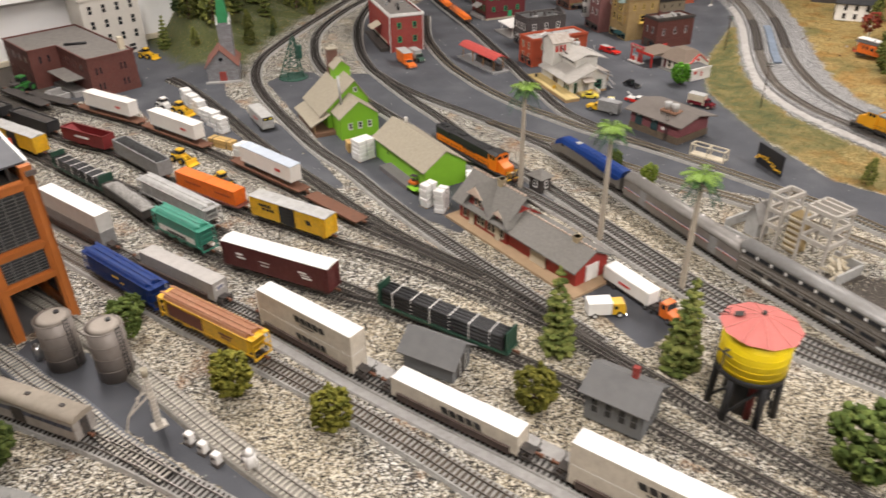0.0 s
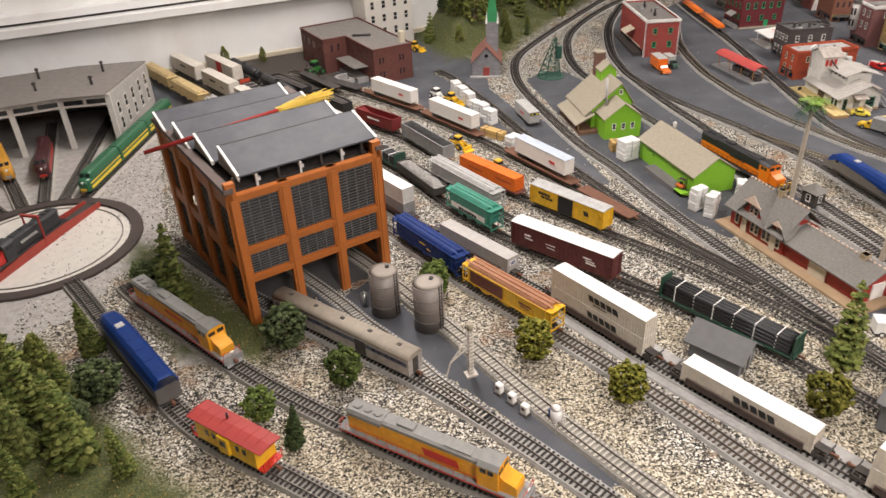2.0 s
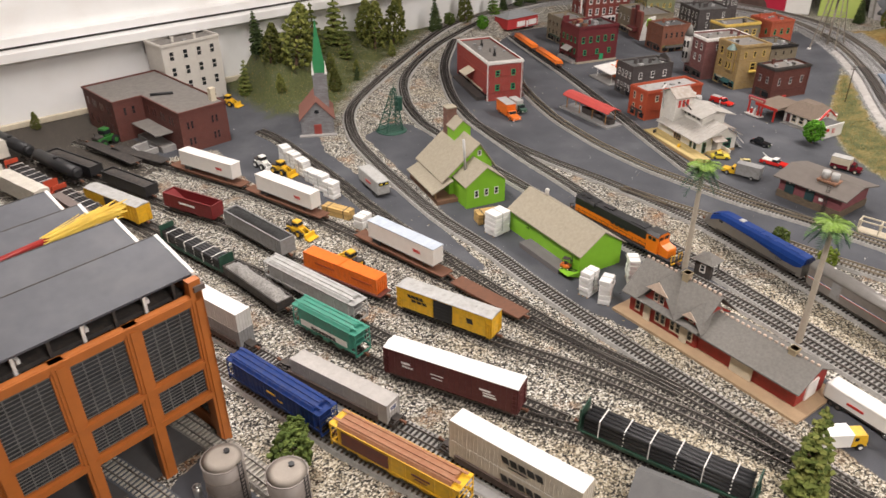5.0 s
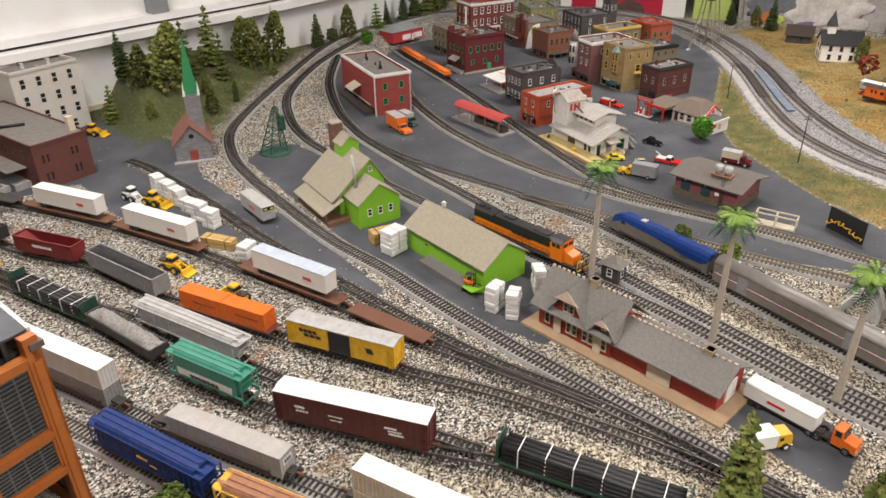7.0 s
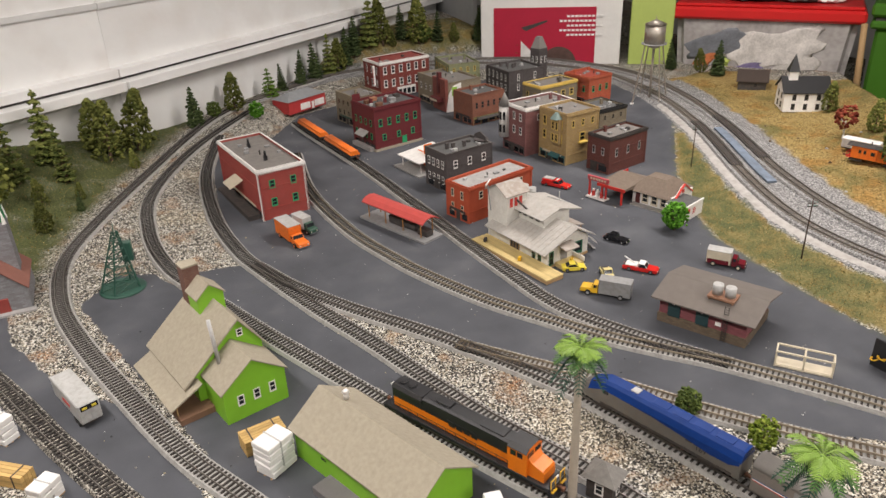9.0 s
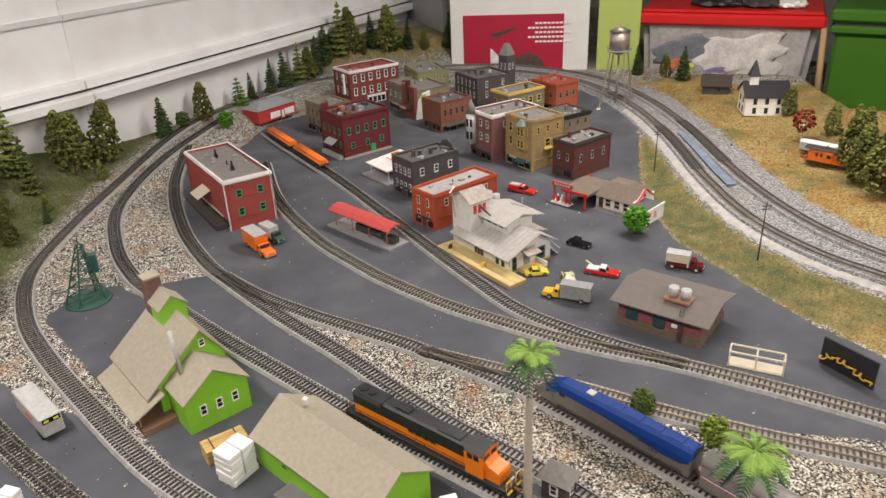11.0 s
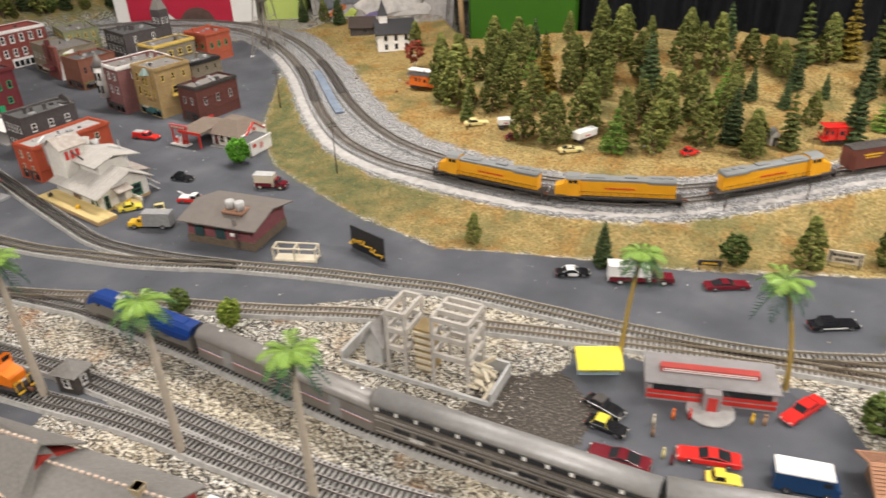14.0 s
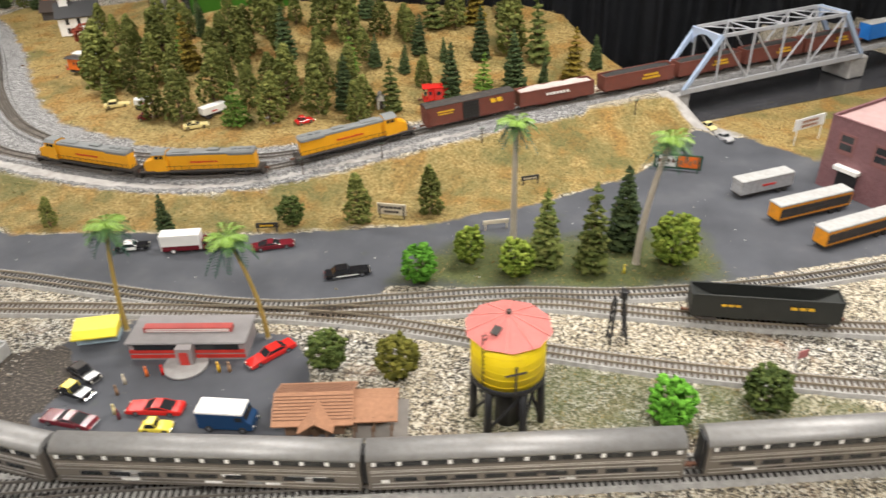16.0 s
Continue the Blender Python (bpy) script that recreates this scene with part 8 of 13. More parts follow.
def yard_buildings():
    # brown brick factory
    M = pose(.216, 2.352, 0, 0, 0, 19)
    h = 0.118
    th = thing("factory", "dark brown brick factory with a flat tar roof", "building", m=M)
    fp = [(0, 0), (.142, 0), (.142, .42), (-.085, .42), (-.085, .215), (0, .215)]
    bm = BM(); prism(bm, fp, 0, h - 0.006, "z"); part("wall", bm, BRICKD, th)
    bm = BM()
    for (x0, y0), (x1, y1) in zip(fp, fp[1:] + fp[:1]):
        box(bm, min(x0, x1) - 0.002, max(x0, x1) + 0.002, min(y0, y1) - 0.002, max(y0, y1) + 0.002, h - 0.0062, h)
    part("parapet", bm, BRICKD, th)
    bm = BM(); prism(bm, [(0.002, .002), (.14, .002), (.14, .418), (-.083, .418), (-.083, .217), (.002, .217)], h - 0.0058, h - 0.004, "z"); part("roof", bm, TAR, th)
    for u in (.022, .034, .096, .108):
        for z in (.02, .066):
            window_at(th, "f", u, z, 0.008, 0.022, .142, .42, BRICKD)
    for u in (.04, .055, .09, .105, .14, .155, .185):
        for z in (.072,):
            window_at(th, "l", u, z, 0.008, 0.024, .142, .42, BRICKD)
    for u in (.24, .255, .29, .305, .34, .355, .39):
        for z in (.022, .072):
            o = window_at(th, "l", u, z, 0.008, 0.024, .142, .42, BRICKD); o.matrix_basis = pose(-.085, u, z, 0, 0, -90)
    for k in (.235, .22):
        o = window_at(th, "f", 0, 0, 0.01, 0.024, .142, .42, BRICKD); o.matrix_basis = pose(-.03 if k > .23 else -.055, .215, .072)
    bm = BM(); box(bm, -.05, 0, .05, .2, .050, .0525); part("canopy", bm, TAR, th)
    bm = BM(); box(bm, -.04, 0, .05, .2, 0, .016); part("loading_dock", bm, CONC, th)
    bm = BM(); cyl(bm, (.02, .20, h), (.075, .17, h), .004, n=10); part("roof_pipe", bm, BLACK, th)
    bm = BM(); box(bm, .118, .134, .03, .046, h - .01, h + .032); part("chimney", bm, CREAM, th, "pale brick chimney")
    # white four-storey block
    cream = mat("off_white_stucco", (0.58, 0.55, 0.50), 0.7, var=0.06, dirt=(0.4, 0.35, 0.3), dirt_amount=0.2)
    w, d, h = .198, .105, .20
    block("off-white four-storey block with dark windows", pose(.240, 2.742, 0, 0, 0, 20), w, d, h, cream, TAR, [("f", 4, (.050, .099, .148), .0155, .027), ("f", 2, (.006,), .026, .026)], frame=cream, cornice=cream, name="apartment_block", group="", chimneys=2)
    # stone church with green spire
    th = thing("church", "grey stone church with a rust roof and a tall green spire", "church", m=pose(.541, 2.336, 0, 0, 0, -16) @ Matrix.Diagonal((1.07, 1.07, .95, 1)))
    bm = BM(); gable_walls(bm, 0, .088, 0, .12, .052, .105); part("wall", bm, STONE, th)
    bm = BM(); gable(bm, 0, .088, 0, .12, .052, .105, .004); part("roof", bm, mat("rust_red_slate", (0.24, 0.10, 0.075), 0.8), th)
    part("door", bx(.034, .054, -.002, .001, 0, .034, bev=0.001), mat("church_door_red", (0.28, 0.05, 0.04), 0.6), th)
    part("rose_window", cyl(BM(), (.044, -.002, .074), (.044, .001, .074), .006, n=12), GLASS, th)
    part("step", bx(-.006, .094, -.014, 0, 0, .004), CONC, th)
    part("tower", bx(.042, .080, .05, .088, 0, .175), STONE, th)
    bm = BM(); cyl(bm, (.061, .069, .172), (.061, .069, .33), .026, .0006, n=4); part("spire", bm, mat("copper_green_spire", (0.02, 0.20, 0.07), 0.5), th, "copper green spire")
    bm = BM()
    for sx in (-1, 1):
        for sy in (-1, 1):
            cyl(bm, (.061 + sx * .017, .069 + sy * .017, .17), (.061 + sx * .017, .069 + sy * .017, .20), .004, .0005, n=6)
    part("pinnacle", bm, WHITE, th)
    # lime green feed house with tan roofs
    th = thing("house", "lime green clapboard house with tan roofs and a brick chimney", "house", m=pose(.752, 1.715, 0, 0, 0, -1.5))
    bm = BM(); gable_walls(bm, 0, .102, 0, .07, .058, .096); part("front_wing", bm, LIME, th)
    bm = BM(); gable(bm, 0, .102, 0, .075, .058, .096, .004); part("roof", bm, TANROOF, th, "tan front roof")
    bm = BM(); prism(bm, [(.004, 0), (.102, 0), (.102, .075), (.066, .128), (-.012, .062), (-.012, 0)], .07, .215, "y"); part("main_wing", bm, LIME, th)
    bm = BM(); prism(bm, [(-.034, .0455), (.066, .128), (.066, .131), (-.034, .0485)], .062, .225, "y"); prism(bm, [(.110, .063), (.066, .128), (.066, .131), (.110, .066)], .062, .225, "y"); part("roof", bm, TANROOF, th, "tan main roof")
    bm = BM(); prism(bm, [(-.064, .026), (-.010, .052), (-.010, .0545), (-.064, .0285)], .050, .212, "y"); part("porch_roof", bm, TANROOF, th)
    bm = BM()
    for y in (.06, .13, .205):
        cyl(bm, (-.052, y, 0), (-.052, y, .031), .0014, n=6)
    part("porch_post", bm, WOOD, th)
    part("porch", bx(-.054, .0, .045, .215, 0, .010), mat("porch_brown", (0.22, 0.12, 0.075), 0.8), th)
    bm = BM(); gable_walls(bm, .040, .084, .150, .190, .138, .157); part("cupola", bm, LIME, th)
    bm = BM(); gable(bm, .040, .084, .150, .190, .138, .157, .003); part("cupola_roof", bm, TANROOF, th)
    part("chimney", bx(.040, .066, .192, .216, .11, .176), brick_mat("sooty_chimney_brick", (0.20, 0.10, 0.075), (0.16, 0.12, 0.1)), th); part("chimney_cap", bx(.039, .067, .191, .217, .176, .179), TANROOF, th)
    bm = BM(); cyl(bm, (.022, .052, .075), (.022, .062, .148), .0032, n=10); part("stove_pipe", bm, LGREY, th)
    for u in (.026, .052, .078):
        window_at(th, "f", u, .026, .011, .017, .1, .1, WHITE)
    o = window_at(th, "f", .07, .09, .010, .012, .1, .1, WHITE); o.matrix_basis = pose(.068, .0695, .098)
    # lime green warehouse
    th = thing("warehouse", "lime green warehouse with a tan gabled roof", "warehouse", m=pose(.815, 1.352, 0, 0, 0, 5))
    bm = BM(); gable_walls(bm, 0, .108, 0, .235, .052, .088); part("wall", bm, LIME, th)
    bm = BM(); gable(bm, 0, .108, 0, .235, .052, .088, .006); part("roof", bm, TANROOF, th)
    bm = BM(); cyl(bm, (.062, .19, .088), (.062, .19, .10), .004, n=8); cyl(bm, (.062, .19, .099), (.062, .19, .103), .006, .002, n=8); part("roof_vent", bm, WHITE, th)
    part("loading_dock", bx(-.03, 0, .03, .16, 0, .012), mat("dock_grey", (0.16, 0.15, 0.15), 0.8), th)
    bm = BM(); prism(bm, [(-.03, .012), (0, .0), (.0, .012)], .0, .03, "y"); part("ramp", bm, LIME, th)
    window_at(th, "l", .17, .03, .012, .006, .1, .2, LIME)
    # depot
    th = thing("depot", "red wooden depot with steep grey shingle roofs and cream trim", "station", m=pose(.812, 1.222, 0, 0, 0, -80.5))
    dr = mat("depot_red", (0.36, 0.035, 0.026), 0.6, dirt=(0.15, 0.03, 0.02))
    tr = mat("depot_cream_trim", (0.66, 0.52, 0.42), 0.6)
    part("platform", bx(-.012, .362, -.004, .112, 0, .005), mat("platform_tan", (0.40, 0.28, 0.17), 0.85), th)
    bm = BM(); prism(bm, [(.018, .006), (.102, .006), (.104, .048), (.06, .076), (.016, .048)], .010, .158, "x"); part("passenger_hall", bm, dr, th)
    bm = BM(); prism(bm, [(.022, .006), (.098, .006), (.100, .042), (.06, .062), (.020, .042)], .155, .340, "x"); part("freight_house", bm, dr, th)
    bm = BM(); prism(bm, [(.003, .0445), (.06, .096), (.06, .0985), (.003, .047)], .0, .165, "x"); prism(bm, [(.117, .0445), (.06, .096), (.06, .0985), (.117, .047)], .0, .165, "x"); part("roof", bm, SHINGLE, th, "steep grey shingle roof of the hall")
    bm = BM(); prism(bm, [(.008, .0395), (.06, .067), (.06, .0695), (.008, .042)], .160, .348, "x"); prism(bm, [(.112, .0395), (.06, .067), (.06, .0695), (.112, .042)], .160, .348, "x"); part("roof", bm, SHINGLE, th, "grey shingle roof of the freight house")
    for c in (.075, .145):
        hh = .104 if c < .1 else .082
        k = .034 if c < .1 else .02
        bm = BM(); prism(bm, [(c - k, .050), (c + k, .050), (c, hh - .006)], .012, .06, "y"); part("dormer", bm, dr, th)
        bm = BM()
        for s in (-1, 1):
            prism(bm, [(c + s * (k + .006), .046), (c, hh), (c, hh + .0025), (c + s * (k + .006), .0485)], .004, .075, "y")
        part("dormer_roof", bm, SHINGLE, th)
        bm = BM(); prism(bm, [(c - k * .7, hh - .022 if c < .1 else hh - .014), (c + k * .7, hh - .022 if c < .1 else hh - .014), (c, hh - .001)], .0025, .004, "y"); part("bargeboard", bm, tr, th)
        for q in ((-.006, .006) if c < .1 else (0,)):
            o = window_at(th, "f", 0, 0, .010, .016, 1, 1, tr); o.matrix_basis = pose(c + q, .0118, .058)
    bm = BM()
    for x in range(0, 34):
        box(bm, .002 + x * .0102, .007 + x * .0102, .0585, .0615, .0985 if x < 16 else .0695, .1025 if x < 16 else .0725)
    part("ridge_crest", bm, tr, th, "cream ridge cresting")
    for x, z in ((.09, .098), (.30, .066)):
        bm = BM(); box(bm, x - .006, x + .006, .054, .066, z - .01, z + .012); box(bm, x - .0072, x + .0072, .0528, .0672, z + .009, z + .012); part("chimney", bm, mat("tan_chimney", (0.40, 0.32, 0.2), 0.8), th)
    for x in (.03, .075, .087, .108, .120, .145):
        o = window_at(th, "f", 0, 0, .011, .022, 1, 1, CREAM); o.matrix_basis = pose(x, .0158, .016)
    for x in (.052, .133):
        part("door", bx(x - .007, x + .007, .0135, .016, .006, .036), CREAM, th)
    part("freight_door", bx(.225, .265, .0175, .020, .006, .038), CREAM, th)
    part("freight_door", bx(.340, .3425, .045, .075, .008, .040), WHITE, th)
    # grey trackside shanties
    for x, y, r, w, d, h, nm in ((.535, .838, -56, .085, .055, .036, "grey trackside shed with an open end"), (.715, .625, -62, .085, .065, .052, "grey trackside yard office with a chimney")):
        th = thing("trackside_shed", nm, "shed", m=pose(x, y, 0.004, 0, 0, r))
        gm = mat("shed_grey_%d" % int(h * 1000), (0.17, 0.175, 0.18), 0.8)
        bm = BM(); gable_walls(bm, 0, w, 0, d, h, h + .022, "x"); part("wall", bm, gm, th)
        bm = BM(); gable(bm, 0, w, 0, d, h, h + .022, .008, axis="x"); part("roof", bm, mat("shed_roof_%d" % int(h * 1000), (0.15, 0.15, 0.15), 0.85), th)
        if h > .05:
            part("chimney", bx(.05, .058, .03, .038, h + .01, h + .04), BRICKR, th)
            for u in (.015, .035, .055, .072):
                window_at(th, "f", u, .016, .013, .026, w, d, gm)
            window_at(th, "r", .03, .016, .014, .026, w, d, gm)
        else:
            # dark panel on the solid wall stands in for the open end's shaded inside
            part("door", bx(w - .001, w + .001, .012, .043, .0, .034), DARK, th)
            bm = BM()
            for u in (.02, .036):
                box(bm, w, w + .002, u, u + .002, 0, .034)
            part("door_post", bm, LGREY, th)
    # fuel tanks on the pavement
    tank = mat("weathered_silver_tank", (0.24, 0.21, 0.19), 0.5, 0.2, dirt=(0.2, 0.16, 0.13))
    tops = mat("dusty_tank_top", (0.33, 0.29, 0.25), 0.7)
    for x, y, h in ((.072, 1.093, .088), (.140, 1.030, .092)):
        th = thing("storage_tank", "weathered silver fuel storage tank", "tank", "fuel tanks", m=pose(x, y, .0))
        r = .0265
        part("shell", cyl(BM(), (0, 0, 0), (0, 0, h), r, n=28), tank, th)
        bm = BM()
        for z in (.022, .044, .066, h - .001):
            cyl(bm, (0, 0, z), (0, 0, z + .0012), r + .0008, n=28)
        part("hoop", bm, tank, th)
        part("top", cyl(BM(), (0, 0, h + .0002), (0, 0, h + .003), r - .0005, r - .01, n=28), tops, th)
        bm = BM(); ladder(bm, 0, -r - .002, .004, h + .006, .007, 14); part("ladder", bm, BLACK, th).matrix_basis = pose(0, 0, 0, 0, 0, 40)
        part("hatch", cyl(BM(), (.008, .006, h + .002), (.008, .006, h + .006), .004, n=10), BLACK, th)
    th = thing("gas_cylinder", "small silver pressure cylinder", "tank", m=pose(.035, 1.12, 0))
    part("body", cyl(BM(), (0, 0, .002), (0, 0, .028), .006, n=12), SILVER, th); part("cap", cyl(BM(), (0, 0, .028), (0, 0, .033), .005, .001, n=12), SILVER, th)
    # sanding crane pole
    th = thing("loading_crane", "white lattice crane pole with a fuel arm", "crane", m=pose(.180, .885, 0, 0, 0, 10))
    cr = mat("crane_off_white", (0.52, 0.48, 0.42), 0.7)
    bm = BM(); box(bm, -.003, .003, -.003, .003, 0, .092)
    for i in range(12):
        box(bm, -.0045, .0045, -.0045, .0045, .006 + i * .007, .0085 + i * .007)
    part("mast", bm, cr, th)
    part("cap", cyl(BM(), (0, 0, .092), (0, 0, .104), .005, n=10), TANROOF, th)
    part("base", bx(-.010, .010, -.008, .008, 0, .003), cr, th)
    bm = BM()
    for p, q in (((-.003, 0, .058), (-.035, 0, .036)), ((-.003, 0, .076), (-.035, 0, .036)), ((-.018, 0, .047), (-.018, 0, .062)), ((-.035, 0, .036), (-.042, 0, .012)), ((-.003, 0, .066), (-.018, 0, .062))):
        cyl(bm, p, q, .0014, n=6)
    part("arm", bm, cr, th)
    for x, y in ((.213, .832), (.226, .806), (.238, .778)):
        th = thing("fuel_pump", "white fuel pump on the pavement", "pump", "fuel pumps", m=pose(x, y, .0, 0, 0, -58))
        part("body", bx(-.006, .006, -.005, .005, .002, .019, bev=.0012), WHITE, th); part("base", bx(-.008, .008, -.007, .007, 0, .002), DARK, th)
        part("dial", bx(-.003, .003, -.0056, -.005, .011, .015), DARK, th)
    th = thing("white_tank", "white upright tank with a small ladder", "tank", m=pose(.276, .748, 0, 0, 0, -58))
    part("body", cyl(BM(), (0, 0, 0), (0, 0, .030), .0085, n=16), WHITE, th); part("dome", cyl(BM(), (0, 0, .030), (0, 0, .036), .0085, .003, n=16), WHITE, th)
    bm = BM(); ladder(bm, .014, 0, 0, .026, .006, 6); part("ladder", bm, WHITE, th)
    part("hose", bx(-.012, -.009, -.003, .003, 0, .022), BLUE, th)


engine_shed()
roundhouse_and_turntable()
yard_buildings()


# ---- the town ----
def town():
    red = mat("town_maroon_paint", (0.13, 0.018, 0.022), 0.6)
    green = mat("window_green", (0.02, 0.30, 0.12), 0.5)
    yel = mat("window_yellow", (0.70, 0.50, 0.12), 0.5)
    olive = brick_mat("olive_brick", (0.24, 0.26, 0.14), (0.2, 0.2, 0.13))
    org = brick_mat("orange_brick", (0.50, 0.11, 0.05), (0.4, 0.15, 0.1))
    orr = mat("orange_red_plaster", (0.42, 0.075, 0.03), 0.65)
    gtan = brick_mat("grey_tan_brick", (0.26, 0.22, 0.15), (0.22, 0.2, 0.16))
    block("red brick warehouse with white cornice and green windows", pose(1.162, 2.352, 0, 0, 0, -8), .120, .295, .126, BRICKR, TAR, [("f", 2, (.034, .080), .0125, .017)], green, WHITE, chimneys=0, name="warehouse_building")
    th = bpy.data.objects["warehouse_building"]
    bm = BM(); prism(bm, [(-.035, .052), (0, .068), (0, .070), (-.035, .054)], .12, .18, "y"); part("dock_roof", bm, CREAM, th)
    part("loading_dock", bx(-.03, 0, .02, .26, 0, .012), DARK, th)
    bm = BM()
    for x, y in ((-.0006, -.0006), (.120 - .004, -.0006)):
        box(bm, x - .001, x + .004, y - .001, y + .004, 0, .126)
    part("corner_trim", bm, WHITE, th)
    for y in (.08, .2):
        bm = BM(); box(bm, .05, .058, y, y + .008, .118, .132); cyl(bm, (.054, y + .004, .132), (.054, y + .004, .145), .003, n=8); part("roof_stack", bm, BLACK, th)
    block("maroon corner building with green windows", pose(1.655, 2.562, 0, 0, 0, -4), .168, .125, .132, red, DTAR, [("f", 5, (.075,), .011, .019), ("f", 3, (.030,), .011, .017), ("l", 4, (.075, .035), .009, .017)], green, red, chimneys=2)
    block("dark narrow building beside the maroon one", pose(1.755, 2.80, 0, 0, 0, -4), .10, .13, .10, gtan, TAR, [("l", 4, (.03, .062), .008, .016)], gtan, chimneys=1)
    block("charcoal brick building with white windows", pose(1.588, 2.165, 0, 0, 0, -5), .150, .092, .102, BRICKG, DTAR, [("f", 3, (.062,), .011, .018), ("l", 4, (.062, .02), .008, .018)], WHITE, chimneys=3)
    th = bpy.data.objects["shop_building.002"]
    bm = BM(); cyl(bm, (.150, .045, .100), (.150, .045, .103), .02, n=20); prism(bm, [(.02, .102), (.075, .102), (.07, .112), (.0475, .122), (.025, .112)], .148, .151, "x"); part("curved_parapet", bm, BRICKG, th)
    block("orange red building with a flat grey roof", pose(1.497, 1.985, 0, 0, 0, -2), .205, .08, .088, orr, CONC, [("f", 3, (.055,), .010, .016), ("l", 2, (.055, .02), .008, .018)], CREAM, orr, chimneys=0)
    block("tan brick three-storey corner house with yellow windows", pose(1.948, 2.078, 0, 0, 0, -8), .118, .112, .144, BRICKT, TAR, [("f", 3, (.105,), .008, .017), ("l", 3, (.06, .1), .011, .022), ("f", 1, (.062,), .018, .022)], yel, BRICKT, chimneys=0, store=("l", mat("teal_shop_front", (0.03, 0.12, 0.12), 0.5)))
    block("grey tan brick building behind the corner house", pose(2.074, 2.066, 0, 0, 0, -8), .105, .105, .130, gtan, DTAR, [("f", 3, (.10,), .007, .012)], gtan, BLACK, chimneys=1)
    block("plum brick house with white cornice", pose(1.928, 2.212, 0, 0, 0, -10), .175, .105, .138, BRICKP, TAR, [("l", 3, (.06, .1), .010, .019), ("f", 2, (.10,), .008, .016)], WHITE, WHITE, chimneys=2, store=("l", DARK))
    block("dark brown brick shop", pose(1.972, 1.950, 0, 0, 0, -4), .150, .075, .100, BRICKD, TAR, [("f", 3, (.045,), .008, .020), ("l", 2, (.05,), .008, .018)], LGREY, DARK, chimneys=1)
    block("red brick shop with awning", pose(2.030, 2.54, 0, 0, 0, -7), .130, .105, .098, brick_mat("rust_brick", (0.26, 0.10, 0.06), (0.2, 0.12, 0.09)), DTAR, [("f", 5, (.055,), .007, .016)], DARK, chimneys=1, store=("f", mat("olive_shop_front", (0.20, 0.18, 0.06), 0.6)), awning=("f", DARK))
    block("theatre with a red front and grey roof", pose(2.085, 2.72, 0, 0, 0, -10), .135, .21, .098, gtan, TAR, [("l", 6, (.05,), .008, .018)], WHITE, chimneys=0, store=("f", RED))
    block("olive brick building with pale windows", pose(2.21, 2.855, 0, 0, 0, -22), .12, .16, .12, olive, TAR, [("l", 6, (.06, .09), .007, .016), ("f", 4, (.06, .09), .007, .016)], yel, chimneys=2)
    block("red brick hotel with white windows and white cornice", pose(2.025, 3.03, 0, 0, 0, -7), .215, .12, .132, brick_mat("hotel_red_brick", (0.22, 0.04, 0.03), (0.2, 0.1, 0.08)), mat("dull_red_roof", (0.25, 0.05, 0.04), 0.8), [("f", 6, (.042, .090), .013, .024), ("l", 3, (.042, .090), .008, .024)], WHITE, WHITE, chimneys=0)
    th = thing("hotel_sign", "upright white and red hotel sign on a wall", "sign", m=pose(2.01, 3.045, 0))
    part("board", bx(-.004, .004, -.003, .003, .05, .125, bev=.001), WHITE, th)
    bm = BM(); [box(bm, -.0046, -.004, -.002, .002, .058 + i * .012, .066 + i * .012) for i in range(5)]; part("lettering", bm, RED, th)
    block("charcoal slate house with chimneys", pose(2.275, 2.615, 0, 0, 0, -13), .15, .15, .118, BRICKG, DTAR, [("f", 2, (.05, .085), .008, .02), ("l", 5, (.05, .085), .008, .02)], WHITE, chimneys=4)
    th = thing("clock_tower", "narrow slate tower with white windows", "tower", m=pose(2.50, 2.68, 0))
    part("shaft", bx(-.022, .022, -.022, .022, 0, .16), BRICKG, th); bm = BM(); cyl(bm, (0, 0, .16), (0, 0, .20), .03, .012, n=4); part("roof", bm, SHINGLE, th)
    for u in (-.01, .01):
        o = window_at(th, "f", 0, 0, .008, .022, 1, 1, WHITE); o.matrix_basis = pose(u, -.0222, .11)
        o = window_at(th, "l", 0, 0, .008, .022, 1, 1, WHITE); o.matrix_basis = pose(-.0222, u, .11, 0, 0, -90)
    block("tan building with yellow window bands", pose(2.258, 2.452, 0, 0, 0, -7), .165, .09, .096, gtan, TAR, [("f", 4, (.05,), .016, .02), ("l", 2, (.05,), .01, .02)], yel, yel, chimneys=1)
    block("orange brick fire house with green windows", pose(2.447, 2.40, 0, 0, 0, -6), .108, .12, .10, org, mat("red_roof", (0.3, 0.05, 0.03), 0.8), [("f", 3, (.05,), .01, .018), ("l", 3, (.05,), .009, .018)], green, org, chimneys=2)
    def front_of(words):
        return next(o for o in bpy.data.objects if o.parent is None and o.name.startswith("shop_building") and words in LABEL[o.name])
    # tan corner house: oriel with a teal cap, and a yellow balcony window
    th = front_of("tan brick three-storey")
    part("oriel", bx(-.010, .0, .018, .052, .058, .128, bev=.001), BRICKT, th); bm = BM(); cyl(bm, (-.005, .035, .128), (-.005, .035, .144), .020, .006, n=6); part("oriel_roof", bm, mat("verdigris_cap", (0.16, 0.22, 0.20), .6), th, "teal metal cap of the oriel")
    for z in (.064, .098):
        for y in (.028, .043):
            o = window_at(th, "l", 0, 0, .010, .022, 1, 1, yel); o.matrix_basis = pose(-.0102, y, z, 0, 0, -90)
    part("oriel_corbel", prism(BM(), [(-.009, .058), (0, .058), (0, .046)], .020, .050, "y"), BRICKT, th)
